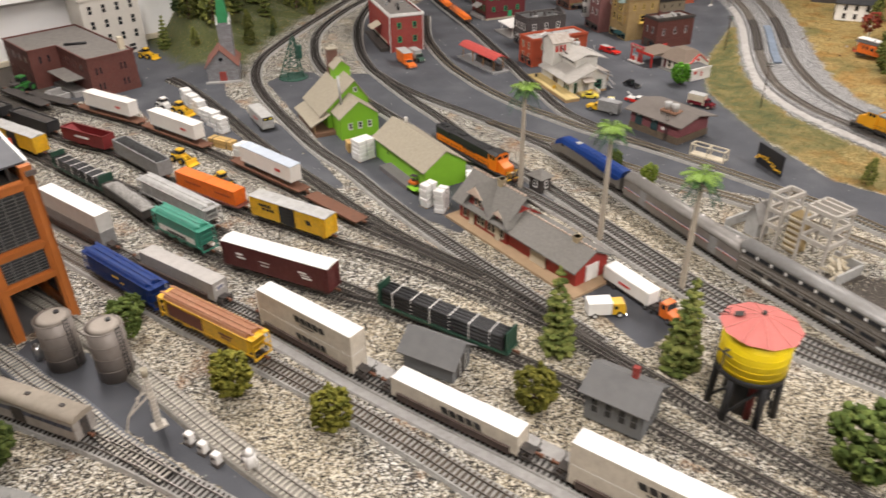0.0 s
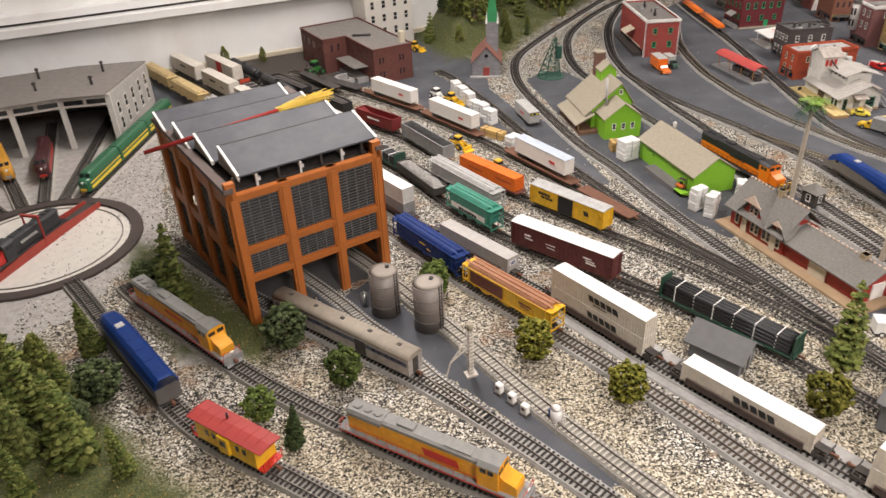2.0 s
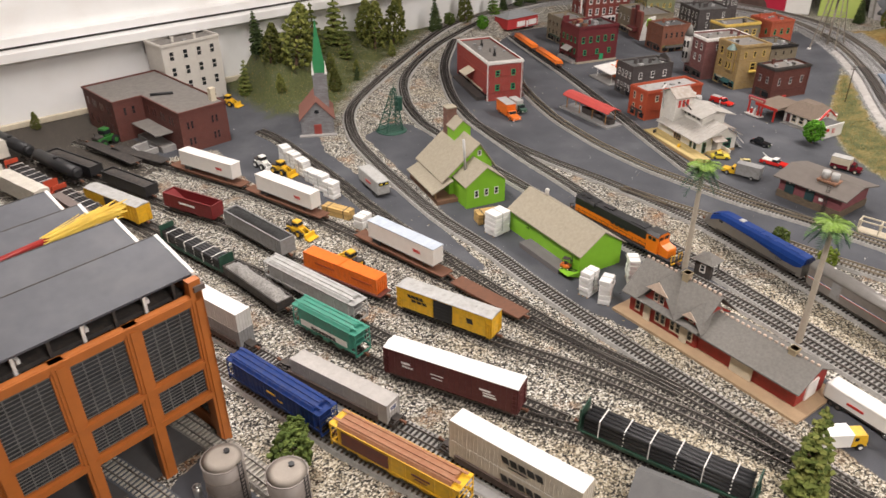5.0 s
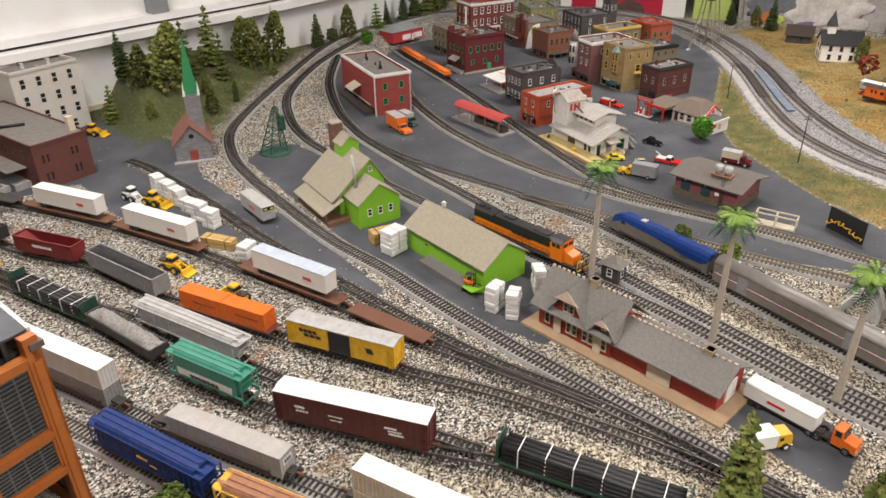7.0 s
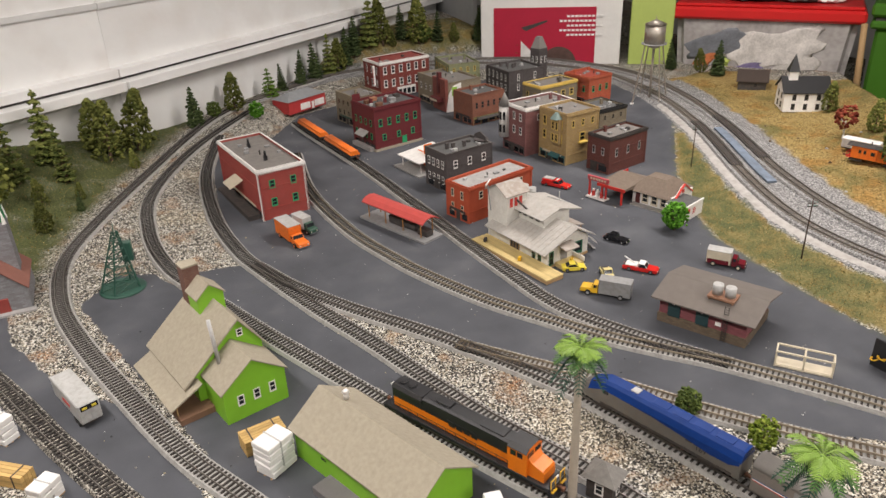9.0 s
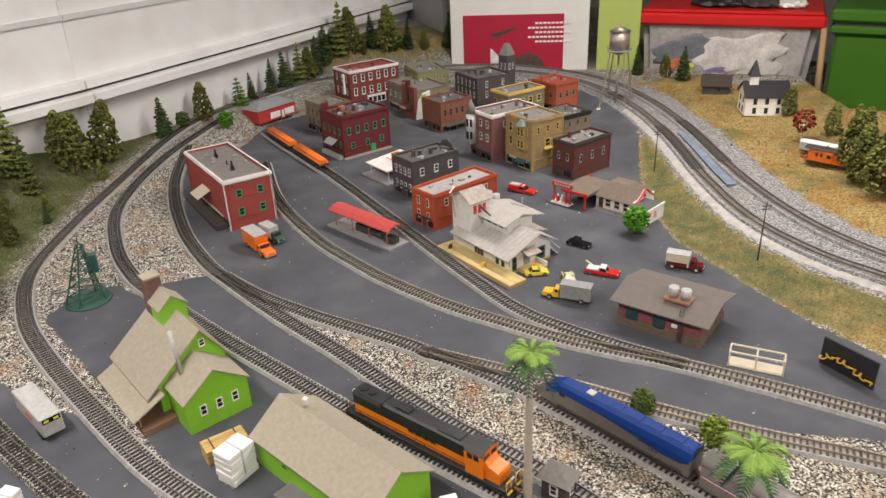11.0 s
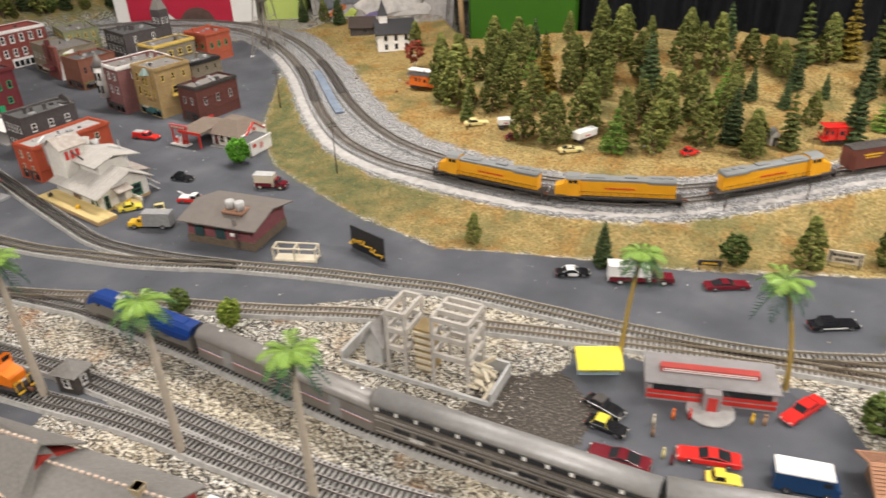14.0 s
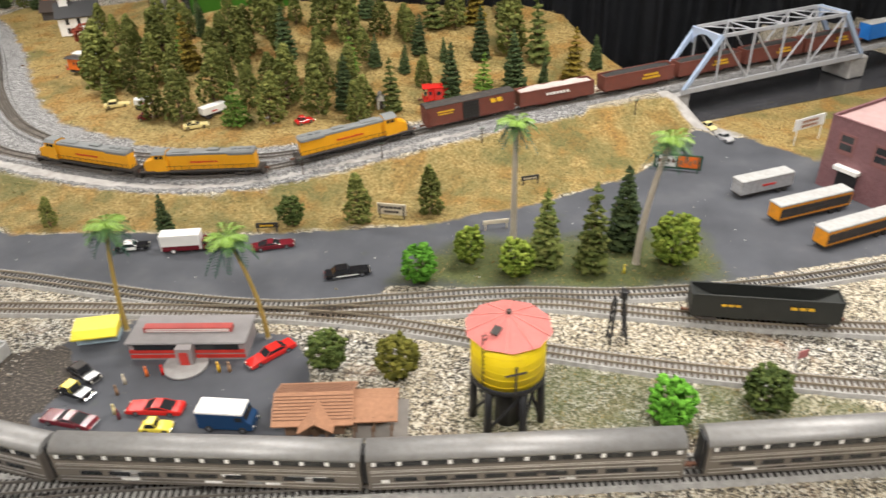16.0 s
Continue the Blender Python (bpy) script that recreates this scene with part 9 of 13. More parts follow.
    part("balcony", bx(.045, .075, -.010, 0, .056, .060), yel, th); part("corner_awning", prism(BM(), [(-.014, .018), (-.014, .020), (0, .028), (0, .025)], .02, .06, "y"), mat("teal_awning", (.03, .12, .13), .6), th)
    # plum house: white corner turret and a painted wall sign
    th = front_of("plum brick house"); tw = mat("turret_white", (.62, .60, .57), .6, dirt=(.3, .27, .24))
    part("turret", cyl(BM(), (-.006, .092, .040), (-.006, .092, .132), .016, n=10), tw, th, "white corner turret"); part("turret_roof", cyl(BM(), (-.006, .092, .132), (-.006, .092, .170), .019, .001, n=10), SHINGLE, th)
    for z in (.056, .094):
        for a in (150, 190, 230):
            o = window_at(th, "l", 0, 0, .007, .022, 1, 1, DARK); o.matrix_basis = pose(-.006, .092, z, 0, 0, a - 0) @ pose(.0162, 0, 0, 0, 0, 90)
    part("wall_sign", bx(.10, .15, -.0012, -.0002, .045, .080), LGREY, th); part("sign_panel", bx(.106, .144, -.0018, -.0011, .052, .074), BRICKP, th)
    # maroon corner building: pale footing, side canopy, roof boxes
    th = front_of("maroon corner"); part("footing", bx(-.002, .170, -.0025, .127, 0, .007), TANROOF, th)
    part("side_canopy", prism(BM(), [(-.022, .042), (0, .054), (0, .0565), (-.022, .0445)], .035, .085, "y"), LGREY, th); part("side_dock", bx(-.014, 0, .01, .115, 0, .012), CONC, th)
    for x, y, c in ((.03, .08, RUST), (.06, .095, BROWNROOF), (.10, .05, GREY), (.135, .08, DARK), (.04, .03, RUST)):
        part("roof_crate", bx(x - .010, x + .010, y - .007, y + .007, .126, .138, bev=.001), c, th)
    part("roof_screen", bx(.003, .030, .122, .1245, .131, .150), red, th); part("green_door", bx(.095, .112, -.0014, -.0002, .002, .03), green, th)
    # theatre: stepped red front with a marquee and a pale side screen
    th = front_of("theatre")
    part("theatre_front", bx(-.012, .0, .0, .085, 0, .112, bev=.001), brick_mat("theatre_brick", (.22, .06, .045), (.18, .1, .08)), th); part("theatre_fin", bx(-.016, -.002, .036, .050, .06, .132, bev=.001), MAROON, th)
    part("marquee", prism(BM(), [(-.036, .034), (-.012, .034), (-.012, .048), (-.036, .048)], .015, .07, "y"), MAROON, th); bm = BM(); [box(bm, -.0368, -.036, .019 + i * .008, .025 + i * .008, .037, .044) for i in range(6)]; part("lettering", bm, CREAM, th)
    part("side_screen", prism(BM(), [(-.010, .0), (.050, .0), (.050, .095), (.020, .088), (.0, .060)], -.006, -.001, "y"), WHITE, th, "pale curved side wall"); part("poster", bx(.012, .032, -.0075, -.006, .055, .085), mat("lime_poster", (.25, .5, .05), .6), th)
    # hotel: white ground-floor front
    th = front_of("red brick hotel"); part("hotel_front", bx(.07, .15, -.004, 0, .002, .034), WHITE, th); bm = BM(); [box(bm, .074 + i * .019, .088 + i * .019, -.0046, -.004, .006, .026) for i in range(4)]; part("shop_window", bm, GLASS, th)
    # small red and white shed at the back
    th = thing("trackside_house", "small red house with white window panels and a grey hip roof", "house", m=pose(1.655, 3.065, 0.014, 0, 0, 10))
    part("wall", bx(0, .17, 0, .085, 0, .044), mat("bright_red_wall", (0.45, 0.04, 0.04), 0.6), th)
    bm = BM(); vs = [bm.verts.new(p) for p in ((-.004, -.004, .044), (.174, -.004, .044), (.174, .089, .044), (-.004, .089, .044), (.045, .043, .066), (.125, .043, .066))]
    for f in ((0, 1, 5, 4), (1, 2, 5), (2, 3, 4, 5), (3, 0, 4), (3, 2, 1, 0)):
        bm.faces.new([vs[i] for i in f])
    part("roof", bm, mat("pale_slate_roof", (0.25, 0.26, 0.27), 0.8), th)
    for u in (.075, .14):
        part("window_panel", bx(u - .022, u + .022, -.0015, .0005, .006, .028), WHITE, th)
    part("door", bx(.104, .114, -.002, .0005, 0, .026), WHITE, th)
    # red canopy shelter
    th = thing("platform_shelter", "open shelter with a curved red roof over machinery", "shelter", m=pose(1.375, 2.09, 0, 0, 0, 94))
    bm = BM(); prism(bm, [(-.026, .042), (-.014, .050), (0, .053), (.014, .050), (.026, .042), (.026, .0445), (.014, .0525), (0, .0555), (-.014, .0525), (-.026, .0445)], -.105, .105, "x"); part("roof", bm, mat("coral_red_roof", (0.50, 0.07, 0.06), 0.55), th)
    bm = BM()
    for x in (-.09, -.03, .03, .09):
        for s in (-1, 1):
            cyl(bm, (x, s * .018, .006), (x, s * .018, .048), .0014, n=6)
    part("post", bm, mat("ochre_post", (0.35, 0.17, 0.05), 0.7), th); part("slab", bx(-.112, .112, -.03, .03, 0, .005), GREY, th)
    bm = BM(); cyl(bm, (-.06, 0, .015), (-.02, 0, .015), .01, n=12); box(bm, -.015, .03, -.008, .008, .006, .024); box(bm, -.10, -.07, -.01, .01, .006, .02); part("machinery", bm, DARK, th)
    # white feed mill
    wm = mat("weathered_white_wood", (0.72, 0.70, 0.65), 0.7, var=0.1, dirt=(0.4, 0.34, 0.28), dirt_amount=0.25)
    th = thing("feed_mill", "weathered white feed mill with a tower and tin roofs", "mill", m=pose(1.458, 1.71, 0, 0, 0, -6))
    tin = mat("corrugated_tin", (0.46, 0.44, 0.41), 0.6, 0.1, dirt=(0.36, 0.3, 0.25), dirt_amount=0.5)
    brownt = mat("brown_weathered_tin", (0.34, 0.29, 0.25), 0.7, 0.0, dirt=(0.55, 0.52, 0.48), dirt_amount=0.6, scale=40)
    bm = BM(); prism(bm, [(0, 0), (.115, 0), (.115, .046), (.075, .068), (0, .040)], 0, .175, "y"); part("wall", bm, wm, th)
    bm = BM(); prism(bm, [(-.016, .036), (.075, .0715), (.075, .074), (-.016, .0385)], -.010, .185, "y"); part("roof", bm, tin, th, "long tin roof slope over the platform")
    bm = BM(); prism(bm, [(.128, .042), (.075, .0715), (.075, .074), (.128, .0445)], -.010, .185, "y"); part("roof", bm, tin, th)
    bm = BM(); [prism(bm, [(-.0155, .0387), (.0745, .0742), (.0745, .0748), (-.0155, .0393)], y, y + .0012, "y") for y in [-.006 + i * .0135 for i in range(14)]]; part("roof_seam", bm, tin, th)
    bm = BM(); [box(bm, -.0004, .0, y, y + .0006, .004, .038) for y in [.004 + i * .009 for i in range(19)]]; [box(bm, x, x + .0006, -.0004, .0, .004, .040) for x in [.004 + i * .008 for i in range(14)]]; tagged(part("wall_batten", bm, wm, th), kind="stuff")
    part("base_board", bx(-.0008, .1158, -.0010, .1758, 0, .006), WOOD, th)
    # raised monitor with its own shallow roof
    part("monitor", bx(.040, .112, .055, .150, .05, .088), wm, th)
    bm = BM(); prism(bm, [(.026, .082), (.076, .097), (.076, .0995), (.026, .0845)], .045, .160, "y"); prism(bm, [(.140, .080), (.076, .097), (.076, .0995), (.140, .0825)], .045, .160, "y"); part("monitor_roof", bm, tin, th)
    for y in (.068, .088, .108, .128):
        part("monitor_window", bx(.0394, .0402, y, y + .012, .070, .080), DARK, th)
    # tower
    part("tower", bx(.006, .062, .135, .200, 0, .118), wm, th)
    bm = BM(); gable(bm, .006, .062, .135, .200, .116, .134, .005, axis="x"); part("tower_roof", bm, brownt, th, "brown weathered tin tower roof")
    bm = BM(); prism(bm, [(.135, .116), (.2, .116), (.1675, .133)], .006, .062, "x"); part("tower_gable", bm, wm, th)
    bm = BM(); [box(bm, .014 + i * .013, .022 + i * .013, .1338, .1346, .088, .108) for i in range(3)]; part("lettering", bm, RED, th)
    bm = BM(); cyl(bm, (.030, .130, .104), (.046, .085, .072), .0022, n=7); part("grain_pipe", bm, DARK, th)
    bm = BM(); cyl(bm, (-.002, .19, .128), (-.006, .175, .075), .0018, n=6); part("grain_pipe", bm, GREY, th)
    bm = BM(); cyl(bm, (-.012, .185, .130), (.010, .197, .136), .0015, n=6); part("grain_pipe", bm, WHITE, th)
    bm = BM(); cyl(bm, (.108, .120, .095), (.140, .080, .082), .0014, n=6); cyl(bm, (.125, .10, .108), (.125, .10, .085), .0012, n=6); part("grain_pipe", bm, LGREY, th)
    part("dust_collector", cyl(BM(), (.084, .172, .085), (.084, .172, .112), .012, n=14), tin, th); part("dust_collector", cyl(BM(), (.104, .165, .08), (.104, .165, .102), .009, n=12), LGREY, th)
    bm = BM(); prism(bm, [(.112, .044), (.165, .030), (.165, .032), (.112, .0465)], .06, .15, "y"); part("lean_to_roof", bm, brownt, th)
    [part("lean_to_post", cyl(BM(), (.160, y, 0), (.160, y, .031), .0012, n=6), WOOD, th) for y in (.065, .105, .145)]
    gw = mat("mill_green_frame", (0.02, 0.12, 0.06), 0.5)
    window_at(th, "f", .086, .012, .026, .026, .1, .1, gw); window_at(th, "f", .012, .006, .012, .030, .1, .1, gw)
    for y in (.022, .040):
        window_at(th, "l", y, .006, .010, .028, .1, .1, gw)
    part("freight_door", bx(-.0012, .0, .085, .115, .006, .036), DARK, th); bm = BM(); [box(bm, -.002, -.0012, .085 + i * .0095, .0865 + i * .0095, .006, .036) for i in range(4)]; part("door_batten", bm, WOOD, th)
    bm = BM(); prism(bm, [(-.026, .040), (0, .046), (0, .048), (-.026, .042)], .028, .066, "x"); part("door_canopy", bm, brownt, th)
    part("front_door", bx(.038, .056, -.0012, 0, .006, .036), GREY, th)
    deck = mat("new_yellow_wood", (0.60, 0.46, 0.20), 0.75, rand=.12)
    for i in range(9):
        part("deck_plank", bx(-.045 + i * .005, -.0404 + i * .005, -.05, .195, .007, .010), deck, th)
    part("platform_skirt", bx(-.0445, -.001, -.0495, .1945, 0, .007), WOOD, th)
    part("front_dock", bx(.022, .072, -.034, -.001, 0, .009), deck, th, "yellow plank dock before the front door"); part("dock_rail", bx(.072, .0745, -.034, -.001, .009, .018), WHITE, th)
    for i in range(4):
        part("stair_tread", bx(.118 + i * .006, .124 + i * .006, .0, .022, .020 - i * .006, .022 - i * .006), GREY, th)
    part("stair_rail", prism(BM(), [(.116, .040), (.144, .014), (.144, .0165), (.116, .0425)], -.001, .0005, "y"), WHITE, th)
    for x, y, c in ((-.03, .05, YELLOW), (.05, -.02, YELLOW), (-.03, .165, DARK)):
        k = single("hand_cart", bx(-.005, .005, -.003, .003, 0, .009, bev=.001), c, "small hand cart on the mill platform", "cart", "hand carts", m=th.matrix_basis @ pose(x, y, .010 if x < 0 else .009, 0, 0, 30))
    # brick section house with roof tanks
    th = thing("section_house", "plum brick section house with a brown roof and rooftop tanks", "house", m=pose(1.442, 1.447, 0, 0, 0, -80))
    plum = brick_mat("plum_board", (0.24, 0.075, 0.085), (0.15, 0.06, 0.06))
    part("wall", bx(.008, .160, .012, .128, 0.016, .05), plum, th)
    part("footing", bx(.006, .162, .010, .130, 0, .018), brick_mat("mossy_stone", (0.16, 0.12, 0.08), (0.1, 0.09, 0.07)), th)
    bm = BM(); prism(bm, [(-.002, .049), (.068, .066), (.142, .049), (.142, .0515), (.068, .0685), (-.002, .0515)], -.004, .176, "x"); part("roof", bm, mat("brown_tar_roof", (0.15, 0.13, 0.115), 0.85, var=.1), th)
    bm = BM(); prism(bm, [(.013, .05), (.127, .05), (.068, .0655)], .155, .158, "x"); part("gable_end", bm, plum, th)
    for u in (.035, .085):
        part("door", bx(u - .011, u + .011, .010, .0125, .016, .043), mat("dark_teal_door", (0.02, 0.05, 0.055), 0.5), th)
        part("lamp", cyl(BM(), (u, .006, .048), (u, .008, .044), .0025, n=8), WHITE, th)
    part("notice", bx(.108, .118, .0108, .0122, .026, .033), WHITE, th)
    bm = BM(); box(bm, .082, .128, .03, .062, .064, .068); [cyl(bm, (x, y, .055), (x, y, .066), .0012, n=5) for x in (.085, .125) for y in (.033, .06)]; part("tank_stand", bm, mat("rusty_wood", (0.30, 0.16, 0.1), 0.8), th)
    for x in (.094, .116):
        part("roof_tank", cyl(BM(), (x, .046, .068), (x, .046, .086), .009, n=14), LGREY, th)
    bm = BM(); ladder(bm, .125, .008, 0.0, .07, .007, 16); part("ladder", bm, DARK, th)
    # filling station
    th = thing("filling_station", "white filling station with a brown roof and red canopy", "filling station", m=pose(1.853, 1.690, 0, 0, 0, 3))
    brn = mat("brown_station_roof", (0.17, 0.13, 0.10), 0.85, var=0.2, scale=160, bump=0.3)
    part("wall", bx(.02, .115, .0, .105, 0, .036), WHITE, th)
    bm = BM(); vs = [bm.verts.new(p) for p in ((.008, .002, .034), (.125, .002, .034), (.125, .115, .034), (.008, .115, .034), (.050, .035, .064), (.085, .035, .064), (.050, .085, .064), (.085, .085, .064))]
    for f in ((0, 1, 5, 4), (1, 2, 7, 5), (2, 3, 6, 7), (3, 0, 4, 6), (4, 5, 7, 6), (3, 2, 1, 0)):
        bm.faces.new([vs[i] for i in f])
    part("roof", bm, brn, th)
    bm = BM(); prism(bm, [(.075, .033), (.118, .030), (.118, .032), (.075, .048), (-.024, .044), (-.024, .040)], .10, .178, "y"); part("canopy_roof", bm, brn, th, "brown canopy roof over the pumps")
    part("canopy_fascia", bx(-.0255, -.0235, .10, .178, .037, .0445), RED, th); part("canopy_fascia", bx(-.024, .110, .178, .180, .036, .043), RED, th)
    bm = BM(); prism(bm, [(.030, .034), (.100, .034), (.065, .058)], -.002, .001, "y"); part("gable_front", bm, WHITE, th); part("gable_window", bx(.060, .070, -.003, -.002, .038, .046), RED, th)
    for e in (-1, 1):
        part("gable_trim", prism(BM(), [(.065 + e * .040, .030), (.065, .0585), (.065, .0615), (.065 + e * .040, .033)], -.007, -.002, "y"), RED, th)
    part("garage", bx(-.010, .070, -.052, .0, 0, .034), WHITE, th); part("garage_roof", bx(-.008, .068, -.050, -.001, .0342, .0352), DTAR, th); part("garage_coping", bx(-.011, .071, -.0535, -.0505, .033, .0375), WHITE, th)
    fr = part("garage_door", bx(-.0112, -.010, -.046, -.008, .001, .030), CREAM, th); bm = BM(); [box(bm, -.0116, -.0111, -.045 + i * .0076, -.0385 + i * .0076, .009 + k * .0072, .0146 + k * .0072) for i in range(5) for k in range(3)]; part("pane", bm, GLASS, fr); part("door_skirt", bx(-.0114, -.0111, -.046, -.008, .001, .008), MAROON, fr)
    part("wall_sign", bx(-.002, .010, -.0532, -.0522, .020, .029), RED, th); bm = BM(); [box(bm, .024, .036, -.0530, -.0522, .012 + i * .004, .0136 + i * .004) for i in range(4)]; part("lettering", bm, RED, th)
    for y in (.020, .045, .070):
        window_at(th, "l", y, .008, .018, .022, .1, .1, CREAM).matrix_basis = pose(.0198, y, .008, 0, 0, -90)
    part("door", bx(.0190, .0200, .084, .096, .0, .028), MAROON, th); part("step", bx(.0, .020, .015, .100, 0, .002), CONC, th)
    for y in (.112, .168):
        part("canopy_post", bx(-.020, -.016, y - .002, y + .002, .0, .041), RED, th)
    g = thing("pump_island", "red filling station sign frame over white gas pumps", "pump", m=pose(1.826, 1.870, 0, 0, 0, 3))
    part("island", bx(-.012, .012, -.028, .028, 0, .004, bev=.001), WHITE, g)
    for y in (-.024, .024):
        part("sign_post", bx(-.002, .002, y - .002, y + .002, .004, .046), RED, g)
    part("sign_board", bx(-.003, .003, -.030, .030, .044, .056, bev=.0008), mat("station_sign_red", (0.42, 0.07, 0.08), .6), g); bm = BM(); [box(bm, -.0038, -.003, -.024 + i * .008, -.019 + i * .008, .0475, .0525) for i in range(6)]; part("lettering", bm, CREAM, g)
    for y in (-.012, .0, .012):
        part("pump_body", bx(-.004, .004, y - .003, y + .003, .004, .018, bev=.0006), RED if y else WHITE, g); part("pump_globe", cyl(BM(), (0, y, .018), (0, y, .0225), .0025, n=10), WHITE, g)
    # drive-in stand
    th = thing("drive_in_stand", "drive-in food stand with a white slanted roof and orange base", "stand", m=pose(1.625, 2.315, 0, 0, 0, -5))
    bm = BM(); prism(bm, [(-.01, .034), (.11, .044), (.11, .047), (-.01, .037)], -.01, .10, "y"); part("roof", bm, WHITE, th); part("kiosk", bx(.045, .10, .02, .08, 0, .042), ORANGE, th)
    part("slab", bx(-.02, .115, -.02, .11, 0, .004), CONC, th); part("sign", bx(.035, .06, .03, .034, .044, .07), ORANGE, th)
    bm = BM(); [cyl(bm, (x, y, .004), (x, y, .036), .0012, n=6) for x in (0, .1) for y in (0, .09)]; part("post", bm, WHITE, th)
    # tin water tower
    th = thing("water_tower", "tin water tower on four braced legs", "water tower", m=pose(2.626, 2.275, 0, 0, 0, 20))
    tinm = mat("dull_tin", (0.40, 0.36, 0.31), 0.4, 0.6, dirt=(0.25, 0.2, 0.16))
    part("tank", cyl(BM(), (0, 0, .205), (0, 0, .268), .034, n=24), tinm, th); part("roof", cyl(BM(), (0, 0, .268), (0, 0, .284), .037, .002, n=24), tinm, th); part("bowl", cyl(BM(), (0, 0, .19), (0, 0, .205), .012, .034, n=24), tinm, th)
    part("riser", cyl(BM(), (0, 0, 0), (0, 0, .19), .004, n=10), tinm, th); part("finial", cyl(BM(), (0, 0, .284), (0, 0, .295), .0014, n=6), tinm, th)
    bm = BM(); cyl(bm, (0, 0, .203), (0, 0, .2055), .042, n=24); [cyl(bm, (.041 * math.cos(a), .041 * math.sin(a), .205), (.041 * math.cos(a), .041 * math.sin(a), .217), .0007, n=4) for a in [i * math.pi / 8 for i in range(16)]]; part("walkway", bm, GREY, th)
    cs = [(math.cos(a), math.sin(a)) for a in (math.pi / 4, 3 * math.pi / 4, 5 * math.pi / 4, 7 * math.pi / 4)]
    for c, s in cs:
        part("leg", cyl(BM(), (.066 * c, .066 * s, .006), (.032 * c, .032 * s, .21), .0022, n=6), tinm, th); part("footing", bx(.066 * c - .006, .066 * c + .006, .066 * s - .006, .066 * s + .006, 0, .008), WHITE, th)
    bm = BM()
    for z in (.07, .14):
        r = .066 - .034 * z / .21
        for (c, s), (c2, s2) in zip(cs, cs[1:] + cs[:1]):
            cyl(bm, (r * c, r * s, z), (r * c2, r * s2, z), .001, n=5)
            r2 = .066 - .034 * (z - .065) / .21
            cyl(bm, (r * c, r * s, z), (r2 * c2, r2 * s2, z - .065), .0006, n=4)
    part("brace", bm, tinm, th)
    # white wooden church and cabin on the far bank
    gz0 = lambda x, y: float(ground_z(np.array([x]), np.array([y]))[0]) - .001
    th = thing("chapel", "white wooden chapel with a black roof and small steeple", "church", m=pose(2.733, 1.855, gz0(2.78, 1.79), 0, 0, -50) @ Matrix.Scale(1.14, 4))
    bm = BM(); gable_walls(bm, 0, .115, 0, .085, .056, .088, "x"); part("wall", bm, WHITE, th)
    bm = BM(); gable(bm, 0, .115, 0, .085, .056, .088, .006, axis="x"); part("roof", bm, BLACK, th)
    part("belfry", bx(.012, .036, .03, .054, .07, .106), WHITE, th); part("steeple", cyl(BM(), (.024, .042, .104), (.024, .042, .15), .021, .001, n=4), BLACK, th)
    rows_of(th, "f", .115, 3, (.008, .034), .010, .015, .115, .085, DARK); rows_of(th, "l", .085, 2, (.008, .034), .010, .015, .115, .085, DARK)
    th = thing("cabin", "small dark log cabin", "cabin", m=pose(2.90, 2.10, gz0(2.95, 2.08), 0, 0, -62) @ Matrix.Scale(1.15, 4))
    bm = BM(); gable_walls(bm, 0, .08, 0, .06, .03, .055, "x"); part("wall", bm, DARK, th); bm = BM(); gable(bm, 0, .08, 0, .06, .03, .055, .006, axis="x"); part("roof", bm, mat("dark_shake", (.05, .035, .028), .85), th); window_at(th, "f", .05, .01, .012, .012, .1, .1, DARK)


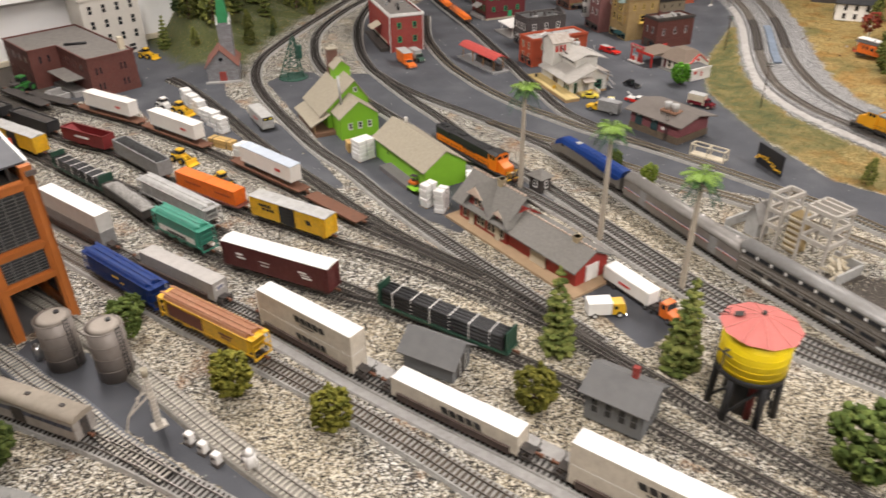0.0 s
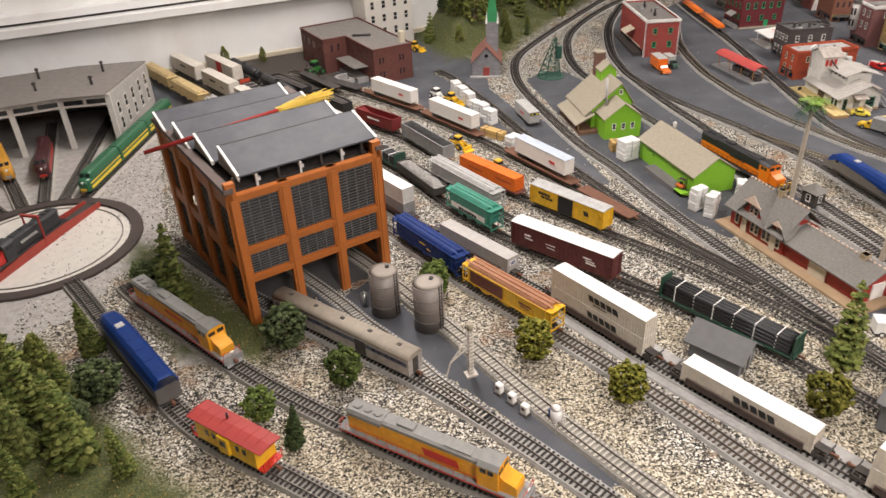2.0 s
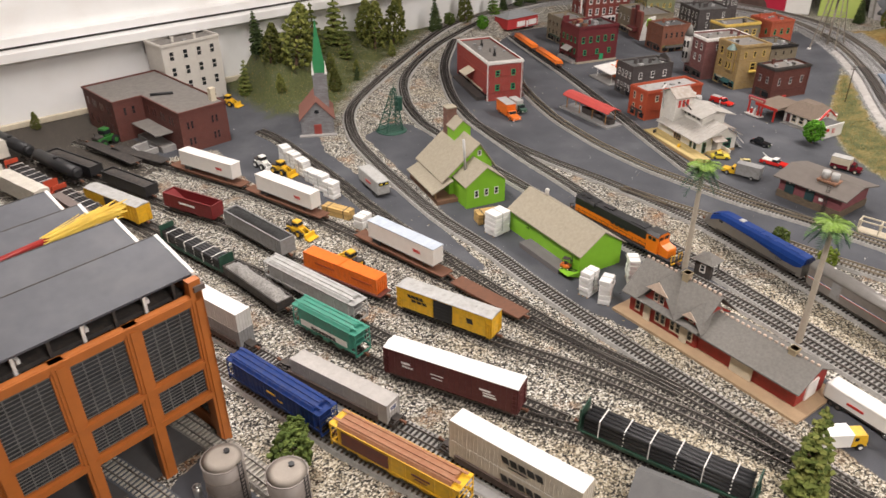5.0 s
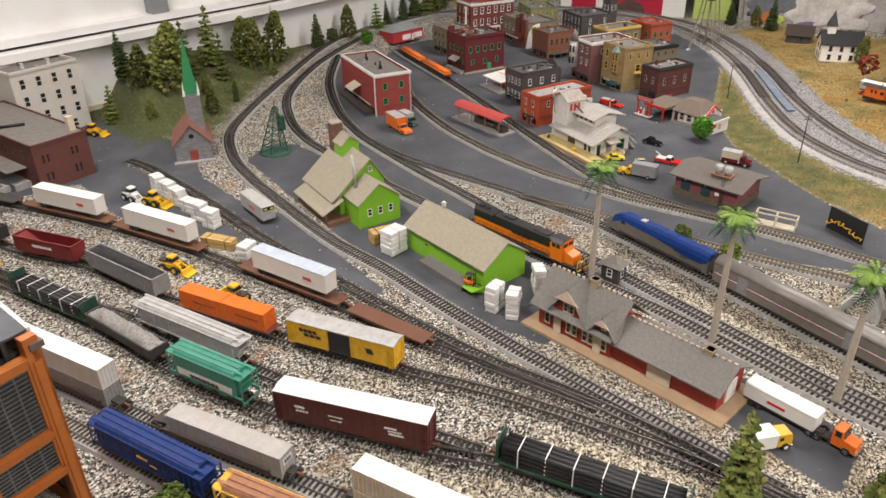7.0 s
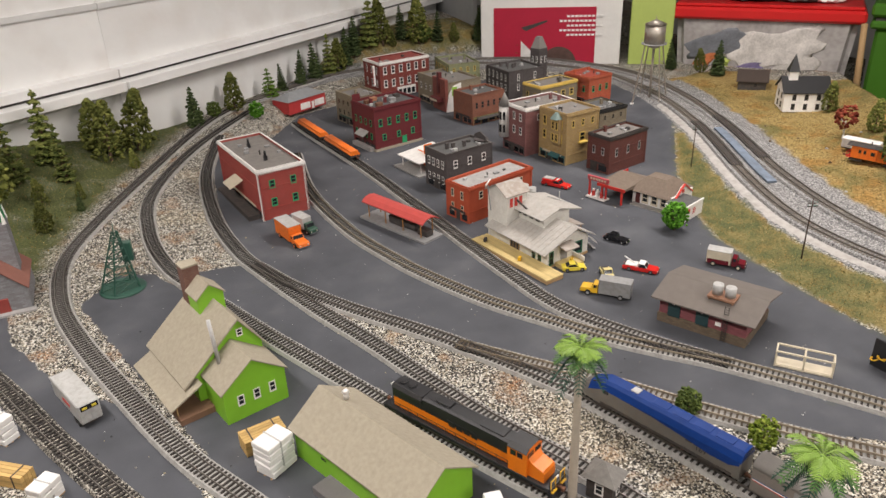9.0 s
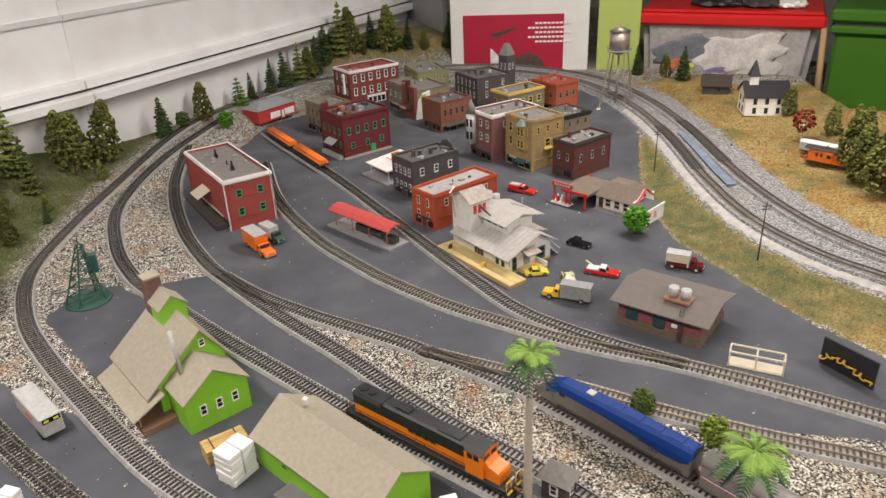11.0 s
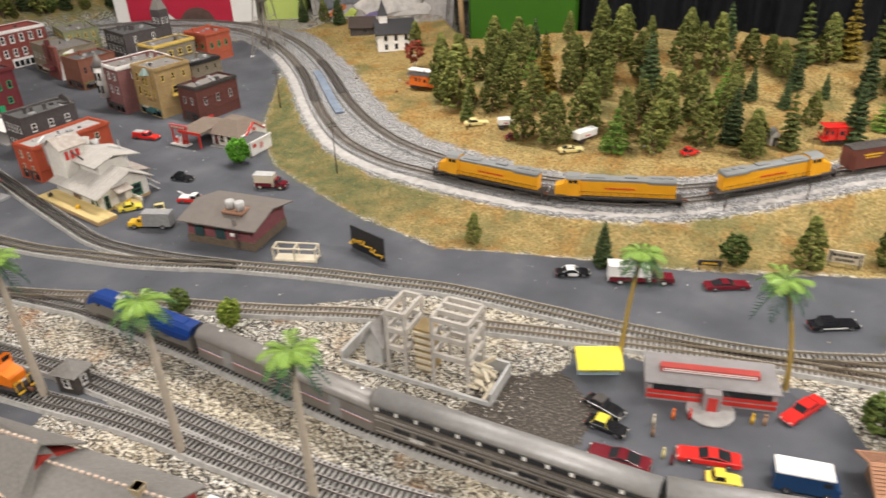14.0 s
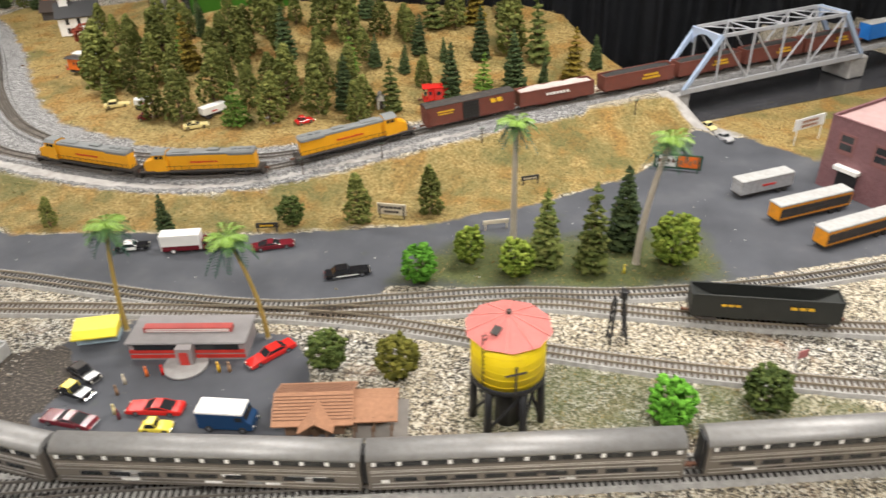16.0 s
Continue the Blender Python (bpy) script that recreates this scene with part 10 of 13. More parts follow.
def water_tank(m):
    """A yellow railway water tank on black legs."""
    th = thing("water_tank", "yellow wooden water tank with a pink roof on black legs", "water tank", "yellow water tanks", m=m)
    yw = mat("bright_yellow_tank", (0.80, 0.60, 0.005), 0.45, var=0.06)
    part("tub", cyl(BM(), (0, 0, .078), (0, 0, .136), .0455, n=36), yw, th)
    bm = BM(); [cyl(bm, (0, 0, .083 + i * .0095), (0, 0, .0838 + i * .0095), .0459, n=36) for i in range(6)]; part("hoop", bm, yw, th)
    pk = mat("faded_pink_roof", (0.58, 0.17, 0.15), 0.7)
    bm = BM(); cyl(bm, (0, 0, .136), (0, 0, .153), .053, .001, n=10)
    for f in bm.faces:
        f.smooth = False
    part("roof", bm, pk, th)
    bm = BM(); [cyl(bm, (.053 * math.cos(.628 * i), .053 * math.sin(.628 * i), .1362), (0, 0, .1535), .0006, n=4) for i in range(10)]; part("roof_seam", bm, mat("pale_pink_seam", (0.62, 0.25, 0.22), 0.7), th)
    part("roof_knob", cyl(BM(), (0, 0, .152), (0, 0, .157), .003, n=8), DARK, th); o = part("roof_hatch", bx(-.006, .006, -.005, .005, 0, .0015), DARK, th); o.matrix_basis = pose(-.026, .013, .1465, 0, 18, 150)
    part("floor", cyl(BM(), (0, 0, .071), (0, 0, .078), .0465, n=24), BLACK, th)
    for c, s in [(math.cos(a), math.sin(a)) for a in [math.pi / 6 + i * math.pi / 3 for i in range(6)]]:
        part("leg", cyl(BM(), (.044 * c, .044 * s, 0), (.041 * c, .041 * s, .073), .0052, n=8), BLACK, th)
    bm = BM(); cyl(bm, (0, 0, 0), (0, 0, .072), .016, n=10); [cyl(bm, (.040 * math.cos(a), .040 * math.sin(a), .012), (.036 * math.cos(a + 1.05), .036 * math.sin(a + 1.05), .060), .0022, n=5) for a in [math.pi / 6 + i * math.pi / 3 for i in range(6)]]; part("brace", bm, BLACK, th)
    part("riser", cyl(BM(), (.0, -.02, 0), (.0, -.02, .064), .005, n=8), mat("riser_red", (0.2, 0.03, 0.03), 0.7), th)
    bm = BM(); cyl(bm, (-.050, -.012, .075), (-.050, -.012, .115), .0014, n=6); cyl(bm, (-.056, 0, .108), (-.046, -.024, .108), .0012, n=6); cyl(bm, (-.050, -.012, .11), (-.042, -.012, .112), .0014, n=6); part("spout", bm, DARK, th)
    bm = BM(); ladder(bm, 0, 0, 0, .088, .006, 16); o = part("ladder", bm, BLACK, th); o.matrix_basis = pose(-.037, .026, .062, 0, 0, -38)


def right_side():
    water_tank(pose(1.471, -.060, 0.0, 0, 0, 12) @ Matrix.Diagonal((1.02, 1.02, 1.13, 1)))
    water_tank(pose(.924, .539, 0.0, 0, 0, -20) @ Matrix.Diagonal((1.0, 1.0, 1.09, 1)))
    # diner
    th = thing("diner", "silver and red diner with a raised red roof strip", "diner", m=pose(1.418, .50, 0, 0, 0, -72))
    dg = mat("diner_grey", (0.30, 0.27, 0.27), 0.5)
    part("body", bx(0, .172, 0, .062, 0, .030), dg, th); part("roof", bx(-.004, .176, -.004, .066, .030, .034, bev=.0015), mat("diner_roof_grey", (0.23, 0.215, 0.215), 0.6), th)
    part("roof_strip", bx(.018, .15, .022, .034, .034, .042), mat("diner_red", (0.42, 0.06, 0.05), 0.5), th)
    bm = BM(); [box(bm, .022, .146, .021, .022, .0355 + i * .003, .0367 + i * .003) for i in range(2)]; part("roof_sign", bm, WHITE, th)
    for z in (.004, .013):
        part("stripe", bx(.0, .172, -.001, .0, z, z + .006), RED, th)
    bm = BM(); box(bm, .008, .072, -.0012, -.0002, .019, .028); box(bm, .10, .164, -.0012, -.0002, .019, .028); part("window_strip", bm, GLASS, th)
    part("porch", bx(.075, .098, -.016, 0, 0, .032), dg, th); part("porch_step", cyl(BM(), (.086, -.014, 0), (.086, -.014, .004), .032, n=24), CONC, th); part("door", bx(.08, .093, -.0175, -.016, .002, .026), RED, th)
    # snack trailer
    th = thing("snack_stand", "yellow and pale blue snack stand", "stand", m=pose(1.418, .60, 0, 0, 0, -62))
    part("body", bx(0, .06, 0, .028, .003, .014), mat("pale_blue_stand", (.42, .55, .62), .6), th); part("upper_wall", bx(-.001, .061, -.001, .029, .014, .027), mat("stand_yellow", (0.80, 0.62, 0.05), 0.5), th); bm = BM(); prism(bm, [(-.012, .020), (0, .026), (.03, .030), (.03, .033), (0, .029), (-.012, .0225)], -.003, .063, "x"); part("awning", bm, mat("awning_yellow", (0.80, 0.68, 0.05), 0.5), th)
    # brown-roofed lodge
    th = thing("lodge", "wooden lodge with brown shake roofs", "cabin", m=pose(1.342, .211, 0, 0, 0, -70) @ Matrix.Scale(.87, 4))
    wd = mat("brown_log", (0.17, 0.10, 0.06), 0.8); sh = mat("shake_roof", (0.36, 0.185, 0.105), 0.85, var=0.2, scale=160, bump=0.4)
    part("wall", bx(.012, .10, .01, .075, 0, .032), wd, th)
    bm = BM(); gable(bm, .0, .112, .0, .085, .032, .052, .004, axis="x"); part("roof", bm, sh, th); bm = BM(); gable(bm, .04, .086, -.016, .04, .032, .048, .003); part("porch_roof", bm, sh, th)
    bm = BM(); gable(bm, .115, .178, .005, .07, .030, .042, .003, axis="x"); part("annex_roof", bm, sh, th); part("annex_wall", bx(.12, .172, .03, .068, 0, .03), wd, th); part("annex_deck", bx(.112, .195, -.005, .075, 0, .005), mat("grey_deck", (0.22, 0.2, 0.18), 0.85), th)
    bm = BM(); [cyl(bm, (x, y, 0), (x, y, .034), .0016, n=6) for x in (.045, .06, .078, .118, .145, .172) for y in (-.012, .008)]; part("post", bm, wd, th)
    bm = BM(); [cyl(bm, (.063, -.016, .02 + i * .002), (.063, -.016, .04), .001, n=5) for i in range(2)]; part("gable_brace", bm, wd, th)
    seam = mat("dark_roof_seam", (0.25, 0.135, 0.085), 0.9)
    for k in range(1, 9):
        y = .0425 * k / 9; z = .032 + .020 * k / 9 + .0028
        part("shake_course", bx(-.002, .114, y - .0006, y + .0004, z - .001, z + .0005), seam, th); part("shake_course", bx(-.002, .114, .085 - y - .0004, .085 - y + .0006, z - .001, z + .0005), seam, th)
    # unfinished pale timber frame with rubble
    th = thing("ruin_frame", "pale timber frame of an unfinished building with low walls", "frame", m=pose(1.283, .93, 0, 0, 0, -86) @ Matrix.Diagonal((1, 1, 1.75, 1)))
    pw = mat("bleached_plastic_wood", (0.46, 0.43, 0.39), 0.8, dirt=(0.25, 0.21, 0.17))
    def beam(p, q, r=.0031):
        part("beam", cyl(BM(), p, q, r, n=4), pw, th)
    for x in (.075, .105, .15, .205):
        for y in (.015, .07):
            beam((x, y, 0), (x, y, .06 if x < .12 else .066))
    for z in (.025, .043, .060):
        for y in (.015, .07):
            beam((.075, y, z), (.105, y, z)); beam((.15, y, z + .005), (.205, y, z + .005))
        for x in (.075, .105, .15, .205):
            beam((x, .015, z + (.005 if x > .12 else 0)), (x, .07, z + (.005 if x > .12 else 0)))
    for y in (.033, .052):
        beam((.15, y, .066), (.205, y, .066))
    part("low_wall", bx(.0, .245, -.002, .002, 0, .004), LGREY, th); part("low_wall", bx(-.002, .002, 0, .085, 0, .012), LGREY, th); part("low_wall", bx(.243, .247, 0, .075, 0, .012), LGREY, th); part("low_wall", bx(.19, .245, .073, .077, 0, .013), LGREY, th)
    bm = BM(); gable_walls(bm, .03, .06, .02, .055, .022, .038, "y"); part("hut", bm, LGREY, th); bm = BM(); gable(bm, .03, .06, .02, .055, .022, .038, .005); part("hut_roof", bm, CONC, th)
    bm = BM(); box(bm, .112, .14, .03, .06, 0, .044); part("stair_tower", bm, mat("ochre_timber", (0.34, 0.25, 0.12), 0.8), th); bm = BM(); [box(bm, .113, .139, .026, .03, .004 + i * .007, .0065 + i * .007) for i in range(6)]; part("stair_tread", bm, CREAM, th)
    rng = random.Random(9)
    for i in range(22):
        s = rng.uniform(.003, .008)
        o = part("plank", bx(-s * 1.6, s * 1.6, -s * .4, s * .4, 0, s * .35), CREAM, th); o.matrix_basis = pose(rng.uniform(.21, .24), rng.uniform(.01, .07), rng.uniform(.001, .012), rng.uniform(-25, 25), rng.uniform(-25, 25), rng.uniform(0, 180))
    # plum factory at the far edge
    th = block("plum brick factory with white dock lintels", pose(2.304, -.491, 0, 0, 0, -130.5), .30, .26, .15, brick_mat("dusty_plum_brick", (0.22, 0.105, 0.115), (0.25, 0.15, 0.15)), mat("dusty_pink_roof", (0.42, 0.28, 0.27), 0.8), [("f", 4, (.085,), .030, .034), ("l", 3, (.085,), .030, .034)], BRICKP, chimneys=0, name="factory_building", group="")
    for u, wdt in ((.06, .05), (.18, .05)):
        part("dock_lintel", bx(u - wdt / 2, u + wdt / 2, -.014, 0, .052, .060), WHITE, th); part("dock_door", bx(u - wdt / 2 + .004, u + wdt / 2 - .004, -.0012, -.0002, .004, .052), BLACK, th)
    # truss bridge
    a = on_track("main_inner", 2.618, -.165); b = on_track("main_inner", 3.035, -.61)
    p, q = a.translation, b.translation
    L = (q - p).length
    th = thing("truss_bridge", "pale blue-grey steel through-truss bridge", "bridge", m=pose(p.x, p.y, p.z, 0, 0, math.degrees(math.atan2(q.y - p.y, q.x - p.x))))
    st = mat("bridge_blue_grey", (0.44, 0.45, 0.48), 0.45, 0.2); hw, H, n = .046, .106, 6
    d = L / n
    part("deck", bx(-.02, L + .02, -.03, .03, -.020, -.0125), GREY, th)
    for s in (-1, 1):
        def bar(p1, p2, r=.0028):
            part("truss_member", cyl(BM(), p1, p2, r, n=6), st, th)
        y = s * hw
        part("lower_chord", bx(0, L, y - .004, y + .004, -.022, -.010), st, th); part("upper_chord", bx(d, L - d, y - .003, y + .003, H - .004, H + .004), st, th)
        for e0, e1 in ((0, d), (L, L - d)):
            bm = BM(); prism(bm, [(e0, -.012), (e0 + (.010 if e1 > e0 else -.010), -.012), (e1 + (.004 if e1 > e0 else -.004), H - .004), (e1 - (.006 if e1 > e0 else -.006), H + .004)], y - .004, y + .004, "y"); part("end_post", bm, mat("bridge_pale_blue", (0.36, 0.45, 0.60), 0.45), th)
        for i in range(1, n):
            bar((i * d, y, -.012), (i * d, y, H))
            if i < n - 1:
                bar((i * d, y, H), ((i + 1) * d, y, -.012) if i < n / 2 else ((i + 1) * d, y, H), .0024) if i < n / 2 else bar((i * d, y, -.012), ((i + 1) * d, y, H), .0024)
    for i in range(1, n):
        bar((i * d, -hw, H), (i * d, hw, H), .002)
        if i < n - 1:
            bar((i * d, -hw, H + .002), ((i + 1) * d, hw, H + .002), .0014); bar((i * d, hw, H + .002), ((i + 1) * d, -hw, H + .002), .0014)
    for x0, lean in ((d * .88, 12), (L - d * .88, -12)):
        arc = [(math.cos(math.pi * i / 10) * (hw - .007), H - .036 + .030 * math.sin(math.pi * i / 10)) for i in range(11)]
        bm = BM(); prism(bm, [(-hw, H - .036), (-hw, H + .004), (hw, H + .004), (hw, H - .036)] + arc, -.002, .002, "x")
        o = part("portal", bm, mat("portal_pale_blue", (0.42, 0.50, 0.66), 0.5), th, "pale blue arched portal plate"); o.matrix_basis = pose(x0, 0, 0)
    for x in (.0, L):
        o = single("bridge_pier", bx(-.03, .03, -.045, .045, -.08, -.022, bev=.003), CONC, "grey concrete bridge pier", "pier", "bridge piers", m=th.matrix_basis @ pose(x, 0, 0))
    single("river", bx(-.09, .34, -.55, .55, 0.0005, .0025), mat("dark_river_water", (0.055, 0.055, 0.06), 0.25, var=0.3, scale=12, bump=0.05), "dark still river under the bridge", "water", kind="structure", m=pose(2.82, -.40, 0, 0, 0, 40))


town()
right_side()


# ---- trees ----
def leaf_mat(name, a, b, c, rough=0.9):
    """Foliage: each clump takes a tone between three, each tree shifts a little."""
    m = bpy.data.materials.new(name); m.use_nodes = True
    n, link = m.node_tree.nodes, m.node_tree.links
    g = n.new("ShaderNodeNewGeometry"); ramp = n.new("ShaderNodeValToRGB")
    fill_ramp(ramp, [(0.0, a), (0.5, b), (1.0, c)], "LINEAR")
    link.new(g.outputs["Random Per Island"], ramp.inputs[0])
    oi = n.new("ShaderNodeObjectInfo"); hs = n.new("ShaderNodeHueSaturation")
    rg = n.new("ShaderNodeMapRange"); rg.inputs[3].default_value, rg.inputs[4].default_value = 0.72, 1.25
    link.new(oi.outputs["Random"], rg.inputs[0]); link.new(rg.outputs[0], hs.inputs["Value"])
    link.new(ramp.outputs[0], hs.inputs["Color"])
    bsdf = n["Principled BSDF"]; link.new(hs.outputs[0], bsdf.inputs["Base Color"])
    bsdf.inputs["Roughness"].default_value = rough; bsdf.inputs["Specular IOR Level"].default_value = 0.25
    return m


LEAF = {
    "D": leaf_mat("olive_conifer_foam", (0.075, 0.09, 0.02), (0.135, 0.15, 0.034), (0.21, 0.215, 0.056)),
    "T": leaf_mat("tiered_pine_green", (0.06, 0.085, 0.02), (0.12, 0.145, 0.034), (0.2, 0.21, 0.06)),
    "S": leaf_mat("dark_spruce_green", (0.032, 0.052, 0.02), (0.058, 0.085, 0.03), (0.09, 0.12, 0.042)),
    "L": leaf_mat("bright_pine_green", (0.06, 0.12, 0.015), (0.11, 0.2, 0.025), (0.18, 0.28, 0.05)),
    "O": leaf_mat("ochre_pine_foliage", (0.10, 0.075, 0.012), (0.2, 0.145, 0.02), (0.3, 0.21, 0.03)),
    "B": leaf_mat("mid_green_bush", (0.045, 0.07, 0.016), (0.08, 0.115, 0.026), (0.13, 0.165, 0.04)),
    "Y": leaf_mat("olive_yellow_bush", (0.09, 0.095, 0.015), (0.17, 0.165, 0.025), (0.25, 0.23, 0.04)),
    "L2": leaf_mat("vivid_green_bush", (0.05, 0.16, 0.012), (0.09, 0.26, 0.02), (0.14, 0.36, 0.035)),
    "B2": leaf_mat("fresh_yellow_green_bush", (0.09, 0.14, 0.015), (0.16, 0.22, 0.025), (0.26, 0.31, 0.05)),
    "K": leaf_mat("blackish_green_shrub", (0.042, 0.06, 0.026), (0.075, 0.10, 0.04), (0.12, 0.15, 0.06)),
    "R": leaf_mat("red_autumn_foliage", (0.2, 0.035, 0.02), (0.32, 0.06, 0.035), (0.42, 0.11, 0.06)),
}
TREE_LABEL = {
    "D": "dense olive green model conifer on the scenery", "T": "tiered green model pine on the scenery", "S": "dark green bottle-brush model spruce",
    "L": "bright green tiered model pine", "O": "ochre yellow tiered model pine", "B": "rounded mid green model tree", "Y": "rounded olive yellow model tree",
    "L2": "vivid green leafy model bush", "B2": "fresh yellow-green model bush", "K": "very dark green rounded shrub", "R": "small autumn tree with red foliage",
}
ICO = [(0.0, 0.0, -1.0), (0.72, -0.53, -0.45), (-0.28, -0.85, -0.45), (-0.89, 0.0, -0.45), (-0.28, 0.85, -0.45), (0.72, 0.53, -0.45),
       (0.28, -0.85, 0.45), (-0.72, -0.53, 0.45), (-0.72, 0.53, 0.45), (0.28, 0.85, 0.45), (0.89, 0.0, 0.45), (0.0, 0.0, 1.0)]
ICOF = [(0, 2, 1), (1, 2, 6), (0, 3, 2), (0, 4, 3), (0, 5, 4), (0, 1, 5), (1, 6, 10), (2, 7, 6), (3, 8, 7), (4, 9, 8), (5, 10, 9), (6, 2, 7), (7, 3, 8), (8, 4, 9), (9, 5, 10), (10, 5, 1), (6, 7, 11), (7, 8, 11), (8, 9, 11), (9, 10, 11), (10, 6, 11)]
ICOF = [f for f in ICOF if f not in ((1, 2, 6), (6, 2, 7))] + [(1, 2, 6), (6, 2, 7)]


class Clumps:
    """Small crumpled tufts gathered into one mesh."""
    def __init__(self, seed):
        self.v, self.f, self.rs = [], [], np.random.RandomState(seed)
        self.base = np.array(ICO)

    def tuft(self, c, r, flat=1.0):
        rs = self.rs
        p = self.base * (1 + (rs.rand(12, 1) - 0.5) * 0.9) * r
        a = rs.rand() * 6.283; b = (rs.rand() - 0.5) * 1.4
        ca, sa, cb, sb = math.cos(a), math.sin(a), math.cos(b), math.sin(b)
        p = p @ np.array([[ca, -sa, 0], [sa, ca, 0], [0, 0, 1]]) @ np.array([[1, 0, 0], [0, cb, -sb], [0, sb, cb]])
        p[:, 2] *= flat
        k = len(self.v)
        self.v += (p + np.array(c)).tolist()
        self.f += [(k + i, k + j, k + l) for i, j, l in ICOF]

    def mesh(self, name, material):
        me = bpy.data.meshes.new(name); me.from_pydata(self.v, [], self.f); me.materials.append(material)
        return me


def crown_mesh(kind, seed):
    """A crown of height 1 above a short trunk: bumpy cone, brush in tiers, or round bush."""
    c = Clumps(seed); rs = c.rs
    if kind == "D":
        lean = rs.uniform(-0.03, 0.03, 2)
        fat = rs.uniform(0.225, 0.285)
        for i in range(560):
            h = rs.rand() ** 0.9
            prof = fat * min(1.0, 0.72 + h * 2.2) * (1 - h ** 2.1 * 0.86)
            a = rs.rand() * 6.283
            lump = 1 + 0.17 * math.sin(a * 3 + seed + h * 9) + 0.1 * math.sin(a * 5 - h * 17)
            r = prof * lump * rs.uniform(0.74, 1.04)
            c.tuft((r * math.cos(a) + lean[0] * h * 2, r * math.sin(a) + lean[1] * h * 2, 0.05 + h * 0.93), rs.uniform(0.018, 0.038), 0.9)
    elif kind in "TSLO":
        n = {"T": 9, "S": 12, "L": 7, "O": 9}[kind]
        wide = {"T": 0.168, "S": 0.182, "L": 0.29, "O": 0.19}[kind]
        for t in range(n):
            f = t / (n - 1)
            z = 0.07 + 0.87 * f
            R = wide * (1 - f ** 1.6 * 0.8) * rs.uniform(0.9, 1.1)
            k = int(16 + 44 * (1 - f))
            for i in range(k):
                a = 6.283 * (i + rs.rand() * 0.8) / k
                q = rs.uniform(0.35, 1.0)
                c.tuft((R * q * math.cos(a), R * q * math.sin(a), z + 0.03 - q * 0.045 + rs.uniform(-0.012, 0.012)), rs.uniform(0.022, 0.04) * (1.25 - 0.5 * f), 0.62)
        for i in range(40):
            h = rs.rand()
            c.tuft((rs.uniform(-0.05, 0.05) * (1 - h), rs.uniform(-0.05, 0.05) * (1 - h), 0.1 + 0.86 * h), 0.03 * (1.1 - h * 0.5))
        c.tuft((0, 0, 0.98), 0.022, 1.5)
    else:
        for i in range(380):
            d = rs.normal(size=3); d /= np.linalg.norm(d)
            lump = 1 + 0.14 * math.sin(d[0] * 7 + seed) * math.cos(d[1] * 6) + 0.08 * math.sin(d[2] * 11)
            r = lump * rs.uniform(0.78, 1.03)
            wide, mid, up = (0.36, 0.54, 0.42) if kind != "R" else (0.28, 0.66, 0.32)
            if kind == "R" and rs.rand() < 0.72:
                continue
            c.tuft((d[0] * r * wide, d[1] * r * wide, mid + d[2] * r * up), rs.uniform(0.028, 0.066), 0.85)
    return c.mesh("crown", LEAF[kind])


def trunk_mesh(kind):
    bm = BM()
    top = {"R": 0.55, "D": 0.5}.get(kind, 0.6)
    cyl(bm, (0, 0, -0.06), (0, 0, 0.15), 0.034, 0.026, n=7)
    cyl(bm, (0, 0, 0.15), (0.006, 0.004, top), 0.026, 0.012, n=7)
    for i in range(5):
        a = i * 1.3
        cyl(bm, (0, 0, 0.2 + i * 0.06), (0.13 * math.cos(a), 0.13 * math.sin(a), 0.3 + i * 0.07), 0.010, 0.004, n=5)
    me = bpy.data.meshes.new("trunk"); bm.to_mesh(me); bm.free(); me.materials.append(TRUNK if kind != "R" else WHITE)
    return me


TREES = {}


def gz(x, y):
    return float(ground_z([x], [y])[0])


def plant(rows, rng=random.Random(12)):
    """rows of (x, y, height, kind)."""
    rows = [(x, min(y, 3.11 + (x - 1.127) * 0.374 - 0.07) if x > 1.2 and y > 3.1 else y, h, k) for x, y, h, k in rows]
    z = ground_z([r[0] for r in rows], [r[1] for r in rows])
    for (x, y, h, kind), zz in zip(rows, z):
        if kind not in TREES:
            TREES[kind] = ([crown_mesh(kind, 11 * i + len(kind)) for i in range({"D": 5, "T": 3, "S": 3}.get(kind, 2))], trunk_mesh(kind))
        crowns, trunk = TREES[kind]
        size = "tall " if h > 0.15 else ("small " if h < 0.085 else "")
        th = thing("tree" if kind not in ("L2", "B2", "K") else "bush", size + TREE_LABEL[kind], "tree" if kind not in ("L2", "B2", "K") else "bush", "model trees")
        th.matrix_basis = pose(x, y, float(zz) - 0.001, rng.uniform(-4, 4), rng.uniform(-4, 4), rng.uniform(0, 360))
        for nm, me in (("trunk", trunk), ("crown", rng.choice(crowns))):
            o = new(nm, me); o.parent = th
            w = h * rng.uniform(0.9, 1.12)
            o.scale = (w, w, h)


